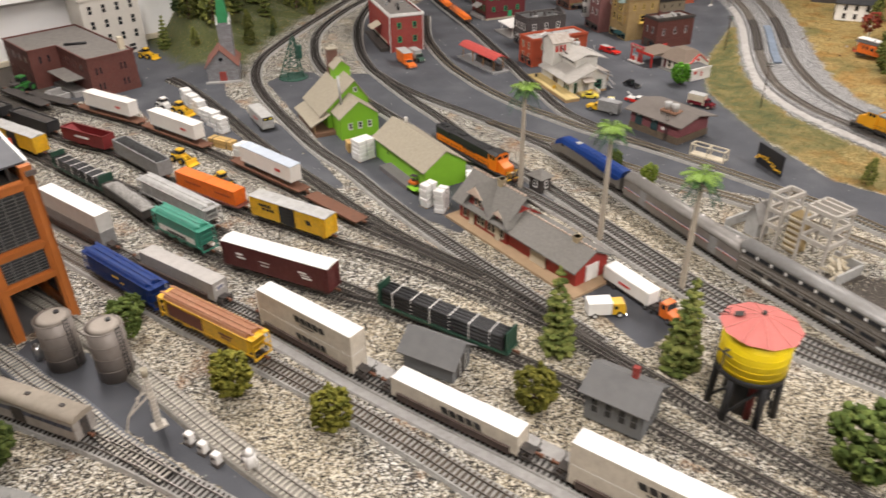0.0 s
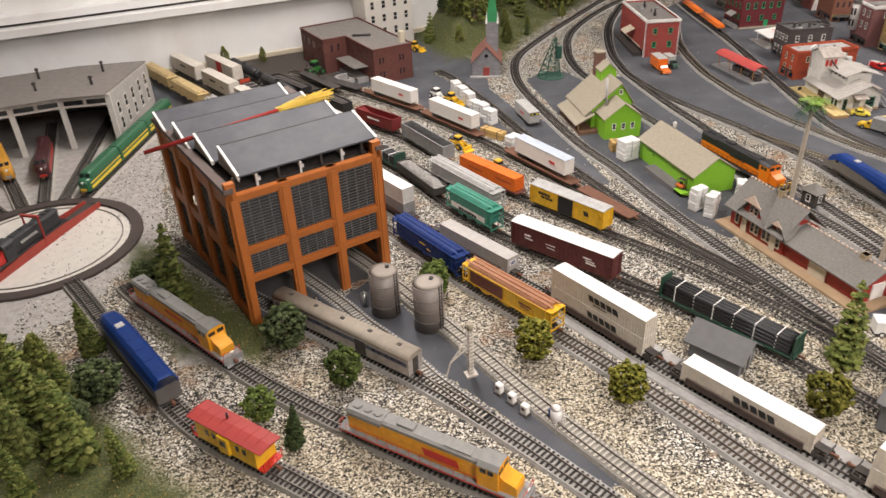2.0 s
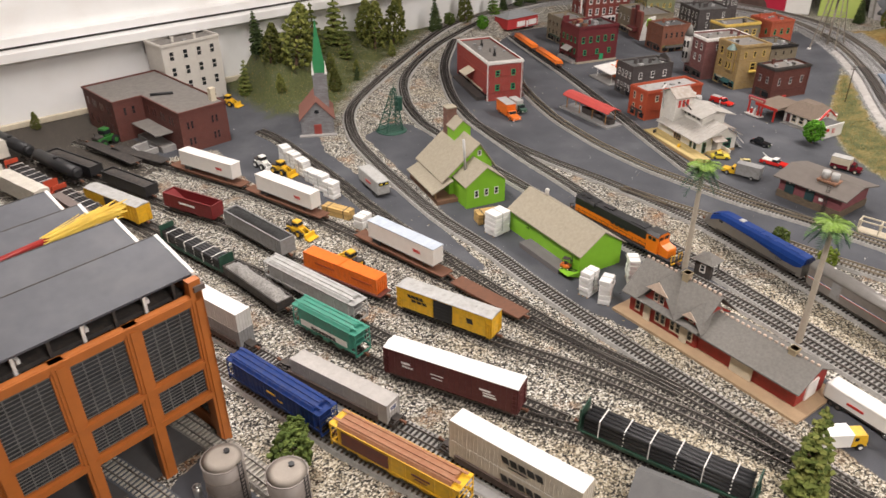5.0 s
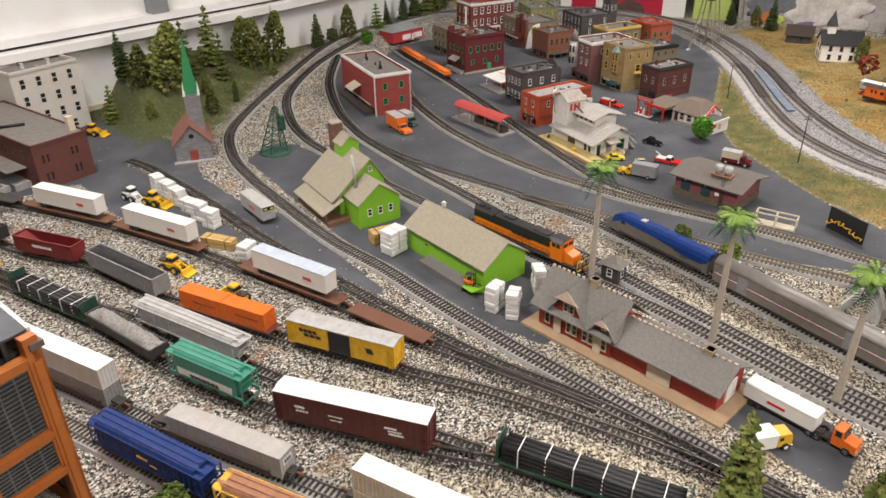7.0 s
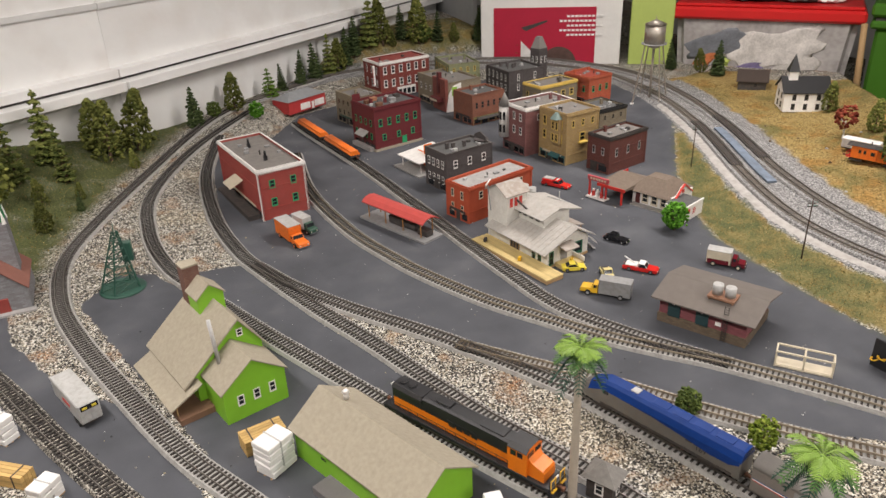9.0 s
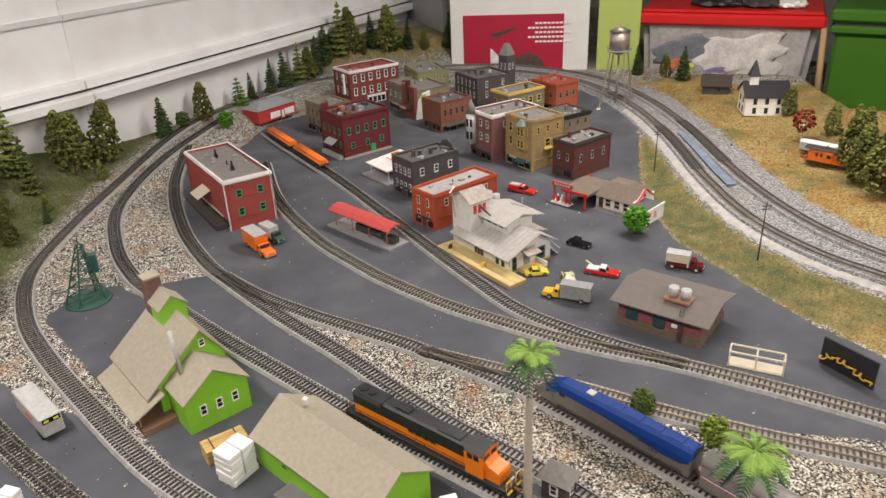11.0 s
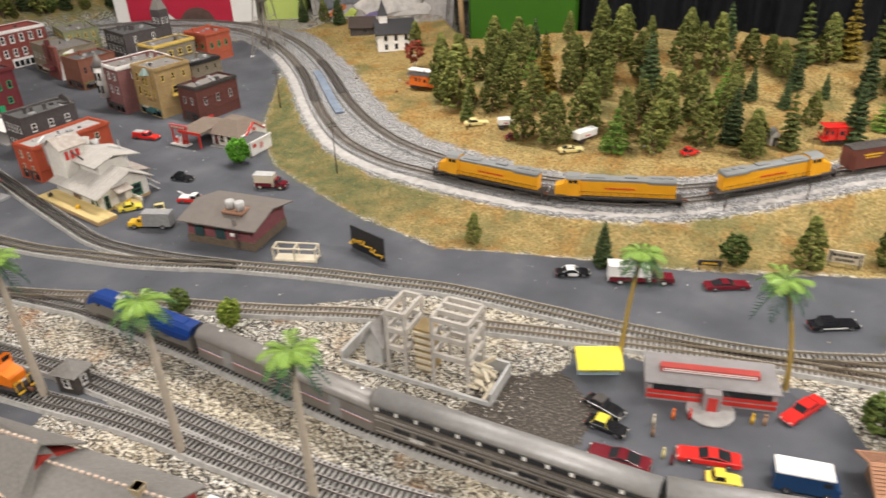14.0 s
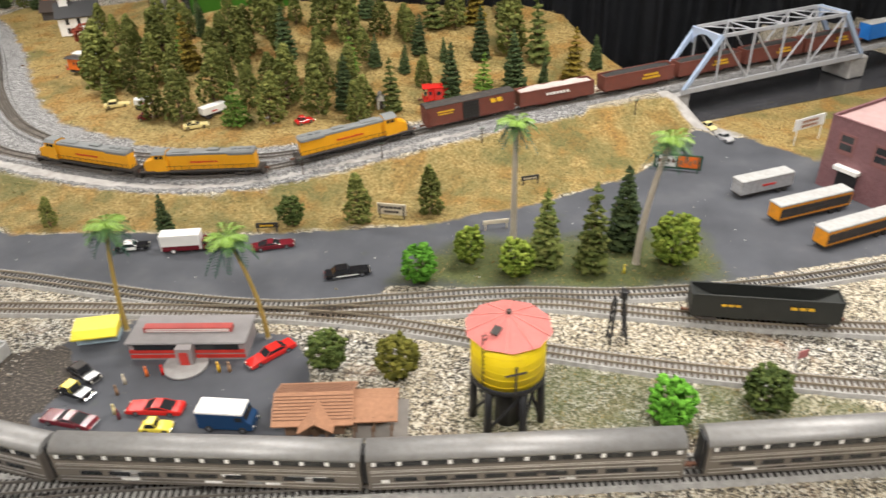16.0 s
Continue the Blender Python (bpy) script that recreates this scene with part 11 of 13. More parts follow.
def trees():
    plant([(2.241, 1.23, .094, "T"), (2.297, 1.182, .132, "D"), (2.188, 1.042, .126, "D"), (2.184, .959, .131, "D"), (2.261, .917, .146, "D"), (2.197, .811, .107, "L"), (2.219, .731, .127, "D"), (2.301, .726, .149, "D"), (2.279, .631, .126, "D"), (2.318, .574, .136, "S"), (2.319, .45, .132, "T")])
    plant([(2.496, .57, .087, "S"), (2.477, .634, .096, "L"), (2.588, .411, .066, "S"), (2.399, .33, .147, "S"), (2.496, .277, .093, "L"), (2.516, .2, .148, "S"), (2.555, .137, .075, "S"), (2.596, .07, .134, "O"), (2.693, .26, .181, "D"), (2.671, .175, .178, "T"), (2.685, .026, .09, "S")])
    plant([(2.406, 1.08, .155, "O"), (2.469, 1.149, .089, "L"), (2.544, 1.067, .08, "D"), (2.464, .952, .145, "D"), (2.58, .934, .144, "D"), (2.469, .814, .146, "S"), (2.624, .866, .093, "D"), (2.59, .77, .143, "D"), (2.584, .684, .159, "D"), (2.695, .677, .121, "S"), (2.634, .61, .102, "D"), (2.673, .559, .078, "D")])
    plant([(2.592, .484, .109, "S"), (2.723, .487, .153, "T"), (2.752, .432, .131, "D"), (2.794, .387, .151, "O"), (2.635, .324, .14, "S"), (2.849, .314, .149, "T"), (2.574, 1.324, .086, "D"), (2.661, 1.484, .091, "D"), (2.642, 1.301, .07, "D"), (2.81, 1.748, .099, "D")])
    plant([(2.312, 1.295, .175, "D"), (2.41, .915, .101, "D"), (2.501, .491, .076, "S"), (2.484, 1.02, .118, "D"), (2.473, 1.218, .144, "D"), (2.638, 1.348, .127, "D"), (2.664, 1.22, .087, "S"), (2.723, .573, .052, "D"), (2.384, .763, .086, "D"), (2.497, 1.324, .1, "D"), (2.599, 1.448, .105, "D"), (2.523, 1.208, .081, "D"), (2.68, 1.02, .12, "D"), (2.70, .78, .10, "D")])
    rng = random.Random(31)   # the wood's further trees, between those above
    wood = [tuple(o.matrix_basis.translation[:2]) for o in bpy.data.objects if o.parent is None and o.name.split(".")[0] == "tree"]
    more = []
    while len(more) < 24:
        x, y = rng.uniform(2.26, 2.68), rng.uniform(.42, 1.30)
        if min((x - a) ** 2 + (y - b) ** 2 for a, b in wood) > 0.052 ** 2:
            wood.append((x, y)); more.append((x, y, rng.uniform(.085, .135), rng.choice("DDDDS")))
    plant(more)
    plant([(1.702, .927, .066, "D"), (1.736, .676, .092, "S"), (1.84, .463, .065, "B"), (1.89, .345, .105, "D"), (1.963, .222, .11, "D"), (1.733, .165, .073, "L2"), (1.81, .095, .075, "B2"), (1.797, .011, .073, "B2"), (1.853, -.026, .149, "T"), (1.854, -.107, .165, "T"), (1.94, -.148, .164, "S"), (1.908, -.236, .104, "B2")])
    plant([(1.488, .212, .066, "B"), (1.499, .108, .075, "Y"), (1.528, -.264, .071, "L2"), (1.584, -.379, .073, "B"), (1.797, 1.632, .07, "L2"), (1.263, 1.262, .047, "B"), (1.27, 1.15, .054, "B2")])
    plant([(1.008, 3.03, .153, "D"), (.871, 2.871, .155, "T"), (1.02, 2.971, .174, "D"), (1.12, 3.028, .183, "D"), (.853, 2.723, .051, "S"), (.749, 2.649, .081, "D"), (.782, 2.772, .071, "D")])
    plant([(1.345, 3.175, .133, "S"), (1.425, 3.215, .06, "B"), (1.515, 3.262, .134, "D"), (1.69, 3.335, .106, "L"), (1.756, 3.307, .106, "S"), (1.855, 3.405, .132, "S"), (1.945, 3.445, .141, "S"), (2.03, 3.465, .16, "T"), (2.087, 3.474, .138, "D"), (2.134, 3.467, .154, "S"), (2.191, 3.461, .158, "S"), (2.273, 3.441, .216, "T"), (2.336, 3.422, .191, "D"), (2.426, 3.40, .144, "S")])
    plant([(2.483, 3.358, .193, "D"), (2.497, 3.345, .089, "B"), (2.553, 3.319, .133, "S"), (2.616, 3.276, .087, "D"), (2.701, 3.219, .14, "S"), (2.777, 3.062, .139, "S"), (1.528, 3.05, .061, "L2"), (2.152, 3.461, .04, "D"), (2.229, 3.439, .056, "D"), (2.373, 3.398, .065, "D")])
    plant([(3.10, 2.501, .121, "S"), (3.048, 2.338, .092, "D"), (3.04, 2.261, .133, "S"), (2.583, 1.605, .10, "R"), (2.428, 1.418, .155, "D"), (2.36, 1.36, .15, "D"), (2.656, 1.554, .098, "D")])
    plant([(.48, 2.779, .118, "T"), (.582, 2.801, .133, "D"), (.658, 2.767, .211, "D"), (.757, 2.86, .182, "T"), (.858, 2.958, .201, "T"), (.57, 2.9, .146, "S"), (.872, 2.777, .049, "D"), (1.06, 2.90, .062, "D"), (.566, 2.624, .064, "D"), (-.28, 2.72, .08, "D"), (-.15, 2.75, .055, "D"), (.40, 2.86, .13, "S")])
    plant([(-.568, .977, .207, "D"), (-.505, .961, .182, "T"), (-.418, .843, .171, "T"), (-.475, .792, .101, "T"), (-.343, .803, .098, "T"), (-.40, .965, .085, "K"), (-.435, .90, .075, "K"), (-.315, 1.205, .18, "T"), (-.375, 1.30, .06, "K"), (-.11, 1.03, .09, "K"), (-.106, .80, .08, "S"), (-.15, .862, .066, "B"), (-.021, .906, .078, "B")])
    plant([(-.60, .90, .15, "T"), (-.545, .86, .12, "T"), (-.50, .88, .14, "T"), (-.61, .80, .13, "T"), (-.54, .76, .11, "T"), (-.45, .95, .12, "T"), (-.44, 1.10, .11, "T")])
    plant([(.182, 1.165, .05, "B"), (.29, .895, .084, "Y"), (.395, .765, .074, "Y"), (.66, .67, .08, "Y"), (-.638, 1.10, .117, "D"), (-.51, 1.04, .105, "D"), (.767, .762, .157, "T"), (.907, .645, .172, "T"), (.97, .376, .115, "B"), (.165, 1.112, .079, "B")])


def palm(x, y, h, lean=(0.0, 0.0), thin=False, seed=1):
    rs = random.Random(seed)
    lab = "thin palm tree with a yellow stem and green fronds" if thin else "tall model palm tree with a pale trunk and green fronds"
    th = thing("palm_tree", lab, "palm tree", "palm trees", m=pose(x, y, gz(x, y), 0, 0, rs.uniform(0, 360) if not lean[0] else 0))
    r = 0.0026 if thin else 0.0042
    bm = BM()
    n = 12
    for i in range(n):
        a, b = i / n, (i + 1) / n
        p = (lean[0] * a * a, lean[1] * a * a, h * a); q = (lean[0] * b * b, lean[1] * b * b, h * b)
        cyl(bm, p, q, r * (1.5 - 0.6 * a), r * (1.5 - 0.6 * b), n=9, caps=False)
    part("trunk", bm, PALMY if thin else PALMT, th)
    top = Vector((lean[0], lean[1], h))
    for tier, (nf, mt, L, up) in enumerate(((9, PALM_HI, 0.034, 0.75), (8, PALM_MID, 0.038, 0.25), (8, PALM_LO, 0.036, -0.55))):
        for i in range(nf):
            a = 6.283 * (i + rs.random() * 0.6) / nf + tier
            bm = BM()
            ln = L * rs.uniform(0.8, 1.1)
            d = Vector((math.cos(a), math.sin(a), 0)); s = Vector((-d.y, d.x, 0))
            upa = up + rs.uniform(-0.15, 0.2)
            pts = [top + d * (ln * u) + Vector((0, 0, ln * (upa * u - 0.75 * u * u))) for u in (0, .2, .4, .6, .8, 1.0)]
            for k, (p, q) in enumerate(zip(pts, pts[1:])):
                cyl(bm, p, q, 0.0005, 0.0004, n=4, caps=False)
                for j in range(3):
                    c = p.lerp(q, j / 3)
                    u = (k + j / 3) / 5
                    w = 0.0095 * (math.sin(math.pi * min(0.12 + u * 0.9, 1)) ** 0.6 + 0.12)
                    if k == 0 and j < 2:
                        continue
                    for sg in (-1, 1):
                        tip = c + s * (sg * w) + d * (w * 0.75) + Vector((0, 0, -w * rs.uniform(0.2, 0.6)))
                        v = [bm.verts.new(c - d * 0.0009), bm.verts.new(c + d * 0.0012), bm.verts.new(tip), bm.verts.new(c.lerp(tip, 0.5) - d * 0.0012 + Vector((0, 0, 0.0012)))]
                        bm.faces.new((v[0], v[1], v[2])); bm.faces.new((v[0], v[2], v[3]))
            part("frond", bm, mt, th)
    bm = BM(); cyl(bm, (0, 0, -0.002), (0, 0, 0.004), r * 2.2, r * 1.3, n=10); part("root_collar", bm, PALMT, th)


PALM_HI = mat("lime_palm_frond", (0.24, 0.38, 0.07), 0.45, var=0.25, scale=90)
PALM_MID = mat("green_palm_frond", (0.10, 0.21, 0.06), 0.45, var=0.25, scale=90)
PALM_LO = mat("dark_palm_frond", (0.025, 0.075, 0.05), 0.5, var=0.25, scale=90)
PALMY = mat("yellow_palm_stem", (0.36, 0.25, 0.06), 0.7, scale=100)


def palms():
    palm(1.01, 1.268, .235, seed=1); palm(1.028, 1.003, .24, seed=2); palm(1.052, .80, .225, seed=3)
    palm(1.475, .556, .19, (.010, -.012), True, 4); palm(1.525, .332, .18, (-.01, .03), True, 5)
    palm(1.902, .043, .235, seed=6); palm(1.897, -.178, .232, (.012, -.03), seed=7)


# ---- road vehicles ----
TYRE = mat("black_rubber_tyre", (0.018, 0.018, 0.018), 0.85)
CHROME = mat("chrome_trim", (0.7, 0.7, 0.7), 0.15, 1.0, bump=0)
LENS = mat("pale_headlight_lens", (0.75, 0.72, 0.62), 0.2, bump=0)


def seg(a, b):
    """Pose, halfway from rear a to front b on the ground, and the distance."""
    x, y = (a[0] + b[0]) / 2, (a[1] + b[1]) / 2
    return pose(x, y, gz(x, y), 0, 0, math.degrees(math.atan2(b[1] - a[1], b[0] - a[0]))), math.hypot(b[0] - a[0], b[1] - a[1])


def wheels(th, xs, W, r=0.0042, material=None, dual=False):
    first = hub = None
    for x in xs:
        for s in (-1, 1):
            y = s * (W / 2 - 0.0012)
            if first is None:
                first = part("wheel", cyl(BM(), (0, -0.0019, 0), (0, 0.0019, 0), r, n=14), TYRE, th)
                hub = part("hub_cap", cyl(BM(), (0, -0.0022, 0), (0, 0.0022, 0), r * 0.55, n=10), material or CHROME, first)
                w = first
            else:
                w = again(first, th); again(hub, w)
            w.matrix_basis = pose(x, y, r)


def car(label, a, b, paint, top=None, style="sedan", W=0.0205, name="car", group="model cars"):
    m, L = seg(a, b)
    L = max(0.044 if W > .0185 else .034, min(L, 0.078))
    th = thing(name, label, "car", group, m=m)
    h = L / 2
    lo, hi = 0.0025, 0.0105
    bm = BM()
    side = [(-h, 0.0045), (-h + 0.001, hi - 0.001), (-h + 0.004, hi), (h * 0.45, hi), (h - 0.004, hi - 0.0012), (h - 0.0004, hi - 0.003), (h, 0.0045), (h - 0.002, lo), (-h + 0.002, lo)]
    prism(bm, side, -W / 2, W / 2, "y")
    bmesh.ops.bevel(bm, geom=list(bm.edges), offset=0.0007, segments=1, affect="EDGES")
    part("body", bm, paint, th)
    cab = {"sedan": (-h * 0.62, -h * 0.36, h * 0.10, h * 0.36, 0.0165), "coupe": (-h * 0.70, -h * 0.25, h * 0.02, h * 0.34, 0.0152), "van": (-h * 0.96, -h * 0.92, h * 0.35, h * 0.6, 0.022), "pickup": (-h * 0.12, -h * 0.08, h * 0.24, h * 0.4, 0.0185), "old": (-h * 0.7, -h * 0.5, h * 0.0, h * 0.12, 0.018)}[style]
    z1 = cab[4]
    bm = BM(); prism(bm, [(cab[0], hi - 0.0002), (cab[1], z1 - 0.001), (cab[2], z1 - 0.001), (cab[3], hi - 0.0002)], -W * 0.43, W * 0.43, "y")
    part("window_band", bm, GLASS, th)
    bm = BM(); box(bm, cab[1] - 0.0006, cab[2] + 0.0006, -W * 0.42, W * 0.42, z1 - 0.0012, z1 + 0.0004, bev=0.0005)
    for x0, x1 in ((cab[0], cab[1]), (cab[3], cab[2])):
        for s in (-1, 1):
            cyl(bm, (x0, s * W * 0.432, hi - 0.0004), (x1, s * W * 0.425, z1 - 0.0004), 0.0005, n=5)
    part("roof", bm, top or paint, th)
    if style == "pickup":
        part("load_bed", bx(-h * 0.95, -h * 0.18, -W * 0.38, W * 0.38, hi - 0.0002, hi + 0.0006), DARK, th)
    for x, sg in ((h, 1), (-h, -1)):
        part("bumper", bx(x - 0.0008, x + 0.0010, -W * 0.48, W * 0.48, 0.0035, 0.0052, bev=0.0004), CHROME, th)
        for s in (-1, 1):
            part("headlight" if sg > 0 else "tail_light", cyl(BM(), (x - 0.0012 * sg, s * W * 0.36, 0.0073), (x + 0.0004 * sg, s * W * 0.36, 0.0073), 0.0012, n=8), LENS if sg > 0 else RED, th)
    wheels(th, (-h * 0.6, h * 0.62), W)
    return th


def box_truck(label, a, b, cab_paint, body_paint, roof=None, W=0.025, H=0.034, name="box_truck", stripe=None, bonnet=True):
    m, L = seg(a, b)
    L = max(L, 0.06)
    th = thing(name, label, "truck", "model trucks", m=m)
    h = L / 2
    cx = h * 0.30
    part("chassis", bx(-h, h * 0.9, -W * 0.3, W * 0.3, 0.004, 0.0065), DARK, th)
    part("cargo_box", bx(-h, cx - 0.002, -W / 2, W / 2, 0.0066, H, bev=0.0008), body_paint, th)
    part("box_roof", bx(-h - 0.0004, cx - 0.0016, -W / 2 - 0.0004, W / 2 + 0.0004, H - 0.0006, H + 0.0008, bev=0.0004), roof or body_paint, th)
    if stripe:
        part("stripe", bx(-h + 0.002, cx - 0.005, -W / 2 - 0.0004, W / 2 + 0.0004, 0.0066, 0.016), stripe, th)
    bm = BM()
    prism(bm, [(cx, 0.005), (cx, 0.024), (cx + 0.009, 0.024), (cx + 0.0125, 0.0155), (h - 0.002, 0.0145), (h, 0.012), (h, 0.005)] if bonnet else [(cx, .005), (cx, .027), (h - .003, .027), (h, .016), (h, .005)], -W * 0.42, W * 0.42, "y")
    bmesh.ops.bevel(bm, geom=list(bm.edges), offset=0.0007, segments=1, affect="EDGES")
    cab = part("cab", bm, cab_paint, th)
    part("windscreen", prism(BM(), [(cx + 0.0092, 0.0232), (cx + 0.0098, 0.0232), (cx + 0.0128, 0.0162), (cx + 0.0122, 0.0162)], -W * 0.37, W * 0.37, "y"), GLASS, cab)
    for s in (-1, 1):
        part("side_window", bx(cx + 0.002, cx + 0.008, s * W * 0.42 - 0.0003, s * W * 0.42 + 0.0003, 0.0165, 0.0225), GLASS, cab)
        part("headlight", cyl(BM(), (h - 0.001, s * W * 0.3, 0.009), (h + 0.0005, s * W * 0.3, 0.009), 0.0014, n=8), LENS, cab)
    part("bumper", bx(h - 0.0004, h + 0.0012, -W * 0.45, W * 0.45, 0.0035, 0.006), CHROME, th)
    wheels(th, (-h * 0.62, h * 0.68), W, 0.0055, material=body_paint)
    return th


def delivery_van(label, a, b, paint, top, W=0.028, H=0.034):
    m, L = seg(a, b)
    th = thing("van", label, "van", "model trucks", m=m)
    h = L / 2
    bm = BM(); prism(bm, [(-h, .005), (-h, H - .002), (h * .72, H - .002), (h * .80, .022), (h * .98, .017), (h, .006), (h - .002, .005)], -W / 2, W / 2, "y")
    bmesh.ops.bevel(bm, geom=list(bm.edges), offset=0.0008, segments=1, affect="EDGES")
    part("body", bm, paint, th)
    part("roof", bx(-h - .0005, h * .73, -W / 2 - .0005, W / 2 + .0005, H - .003, H + .0012, bev=.001), top, th)
    bm = BM(); [box(bm, -h + .004 + i * (h * 1.5 - .006) / 4, -h + .0055 + i * (h * 1.5 - .006) / 4, -W / 2 + .001, W / 2 - .001, H + .001, H + .0018) for i in range(5)]; tagged(part("roof_rib", bm, top, th), kind="stuff")
    part("windscreen", prism(BM(), [(h * .735, H - .0045), (h * .75, H - .0045), (h * .825, .0225), (h * .81, .0225)], -W * .42, W * .42, "y"), GLASS, th)
    for s in (-1, 1):
        part("side_window", bx(h * .42, h * .68, s * W / 2 - .0003, s * W / 2 + .0004, .021, .028), GLASS, th)
        part("headlight", cyl(BM(), (h - .001, s * W * .34, .010), (h + .0006, s * W * .34, .010), .0016, n=8), LENS, th)
        part("rear_door", bx(-h - .0006, -h + .0004, s * W * .25 - W * .22, s * W * .25 + W * .22, .008, H - .005), paint, th)
    part("bumper", bx(h - .0004, h + .0014, -W * .46, W * .46, .004, .0065), CHROME, th)
    wheels(th, (-h * .6, h * .62), W, .0055)
    return th


def semi_tractor(label, a, b, paint, W=0.026):
    m, L = seg(a, b)
    L = max(L, 0.06)
    th = thing("semi_truck", label, "truck", "model trucks", m=m)
    h = L / 2
    part("chassis", bx(-h, h * 0.9, -W * 0.28, W * 0.28, 0.005, 0.0085), DARK, th)
    bm = BM(); prism(bm, [(h * .05, .006), (h * .05, .034), (h * .42, .034), (h * .5, .022), (h - .001, .020), (h, .006)], -W * .44, W * .44, "y")
    bmesh.ops.bevel(bm, geom=list(bm.edges), offset=0.0008, segments=1, affect="EDGES")
    cab = part("cab", bm, paint, th)
    part("windscreen", prism(BM(), [(h * .425, .033), (h * .445, .033), (h * .515, .0235), (h * .49, .0235)], -W * .38, W * .38, "y"), GLASS, cab)
    for s in (-1, 1):
        part("side_window", bx(h * .15, h * .38, s * W * .44 - .0003, s * W * .44 + .0003, .023, .032), GLASS, cab)
        part("exhaust_stack", cyl(BM(), (h * .0, s * W * .4, .006), (h * .0, s * W * .4, .042), .0012, n=8), CHROME, th)
        part("headlight", cyl(BM(), (h - .001, s * W * .32, .011), (h + .0006, s * W * .32, .011), .0016, n=8), LENS, cab)
    part("bumper", bx(h - .0002, h + .0015, -W * .46, W * .46, .004, .0075), CHROME, th)
    part("fifth_wheel", bx(-h * .8, -h * .35, -.006, .006, .0085, .0105), DARK, th)
    wheels(th, (-h * .78, -h * .45, h * .66), W, .0058)
    return th


def loader(label, x, y, rot, paint, arm=True, size=1.15):
    th = thing("loader", label, "loader", "yard machines", m=pose(x, y, gz(x, y), 0, 0, rot) @ Matrix.Scale(size, 4))
    part("body", bx(-.024, .012, -.008, .008, .007, .017, bev=.0012), paint, th)
    cab = part("cab", bx(-.008, .006, -.007, .007, .017, .031, bev=.001), paint, th)
    part("window_band", bx(-.0084, .0064, -.0074, .0074, .021, .028), GLASS, cab)
    part("engine_cover", bx(-.026, -.010, -.0068, .0068, .016, .0215, bev=.0014), DARK, th)
    wheels(th, (-.016, .010), .024, .0078, paint)
    if arm:
        for s in (-1, 1):
            part("lift_arm", prism(BM(), [(.004, .018), (.006, .021), (.030, .010), (.029, .007)], s * .006 - .001, s * .006 + .001, "y"), paint, th)
        part("bucket", prism(BM(), [(.027, .002), (.040, .001), (.041, .0025), (.031, .0045), (.030, .013), (.027, .013)], -.013, .013, "y"), paint, th)
    part("exhaust", cyl(BM(), (-.02, .004, .021), (-.02, .004, .028), .0009, n=7), DARK, th)


def small_trailer(label, a, b, side, roof, H=0.036, W=0.028, stripe=None, name="semi_trailer"):
    m, L = seg(a, b)
    th = thing(name, label, "trailer", "parked trailers", m=m)
    h = L / 2
    part("body", bx(-h, h, -W / 2, W / 2, .010, H, bev=.0016), side, th)
    part("roof", bx(-h - .0006, h + .0006, -W / 2 - .0006, W / 2 + .0006, H - .004, H + .0012, bev=.0016), roof, th)
    if stripe:
        part("side_panel", bx(-h + .003, h - .003, -W / 2 - .0006, W / 2 + .0006, .016, H - .008), stripe, th)
    part("skirt", bx(-h + .002, h - .002, -W / 2 + .001, W / 2 - .001, .0075, .0105), DARK, th)
    for s in (-1, 1):
        part("landing_leg", bx(h * .5 - .001, h * .5 + .001, s * .008 - .001, s * .008 + .001, 0, .010), DARK, th)
        part("door", bx(-h - .0012, -h - .0004, min(s * .001, s * W * .46), max(s * .001, s * W * .46), .0125, H - .006), side, th)
    part("lettering", bx(-h * .4, h * .3, -W / 2 - .0012, W / 2 + .0012, H * .52, H * .60) if stripe else bx(-h * .3, h * .2, -W / 2 - .0008, W / 2 + .0008, H * .55, H * .66), DARK if stripe else RED, th)
    wheels(th, (-h * .72, -h * .5), W, .0054, DARK)
    return th


CARMAROON = mat("maroon_car_enamel", (0.14, 0.012, 0.02), 0.2, var=.05, bump=.01)
CARRED = mat("red_car_enamel", (0.62, 0.025, 0.02), 0.2, var=.05, bump=.01)
CARBLACK = mat("black_car_enamel", (0.012, 0.012, 0.014), 0.15, var=.05, bump=.01)
CARBLUE = mat("dark_blue_enamel", (0.012, 0.045, 0.12), 0.25, var=.05, bump=.01)
CARYEL = mat("yellow_enamel", (0.75, 0.6, 0.06), 0.3, var=.06, bump=.01)
CARWHITE = mat("white_enamel", (0.82, 0.81, 0.78), 0.3, var=.04, bump=.01)
CARCREAM = mat("cream_enamel", (0.68, 0.58, 0.26), 0.35, var=.05, bump=.01)


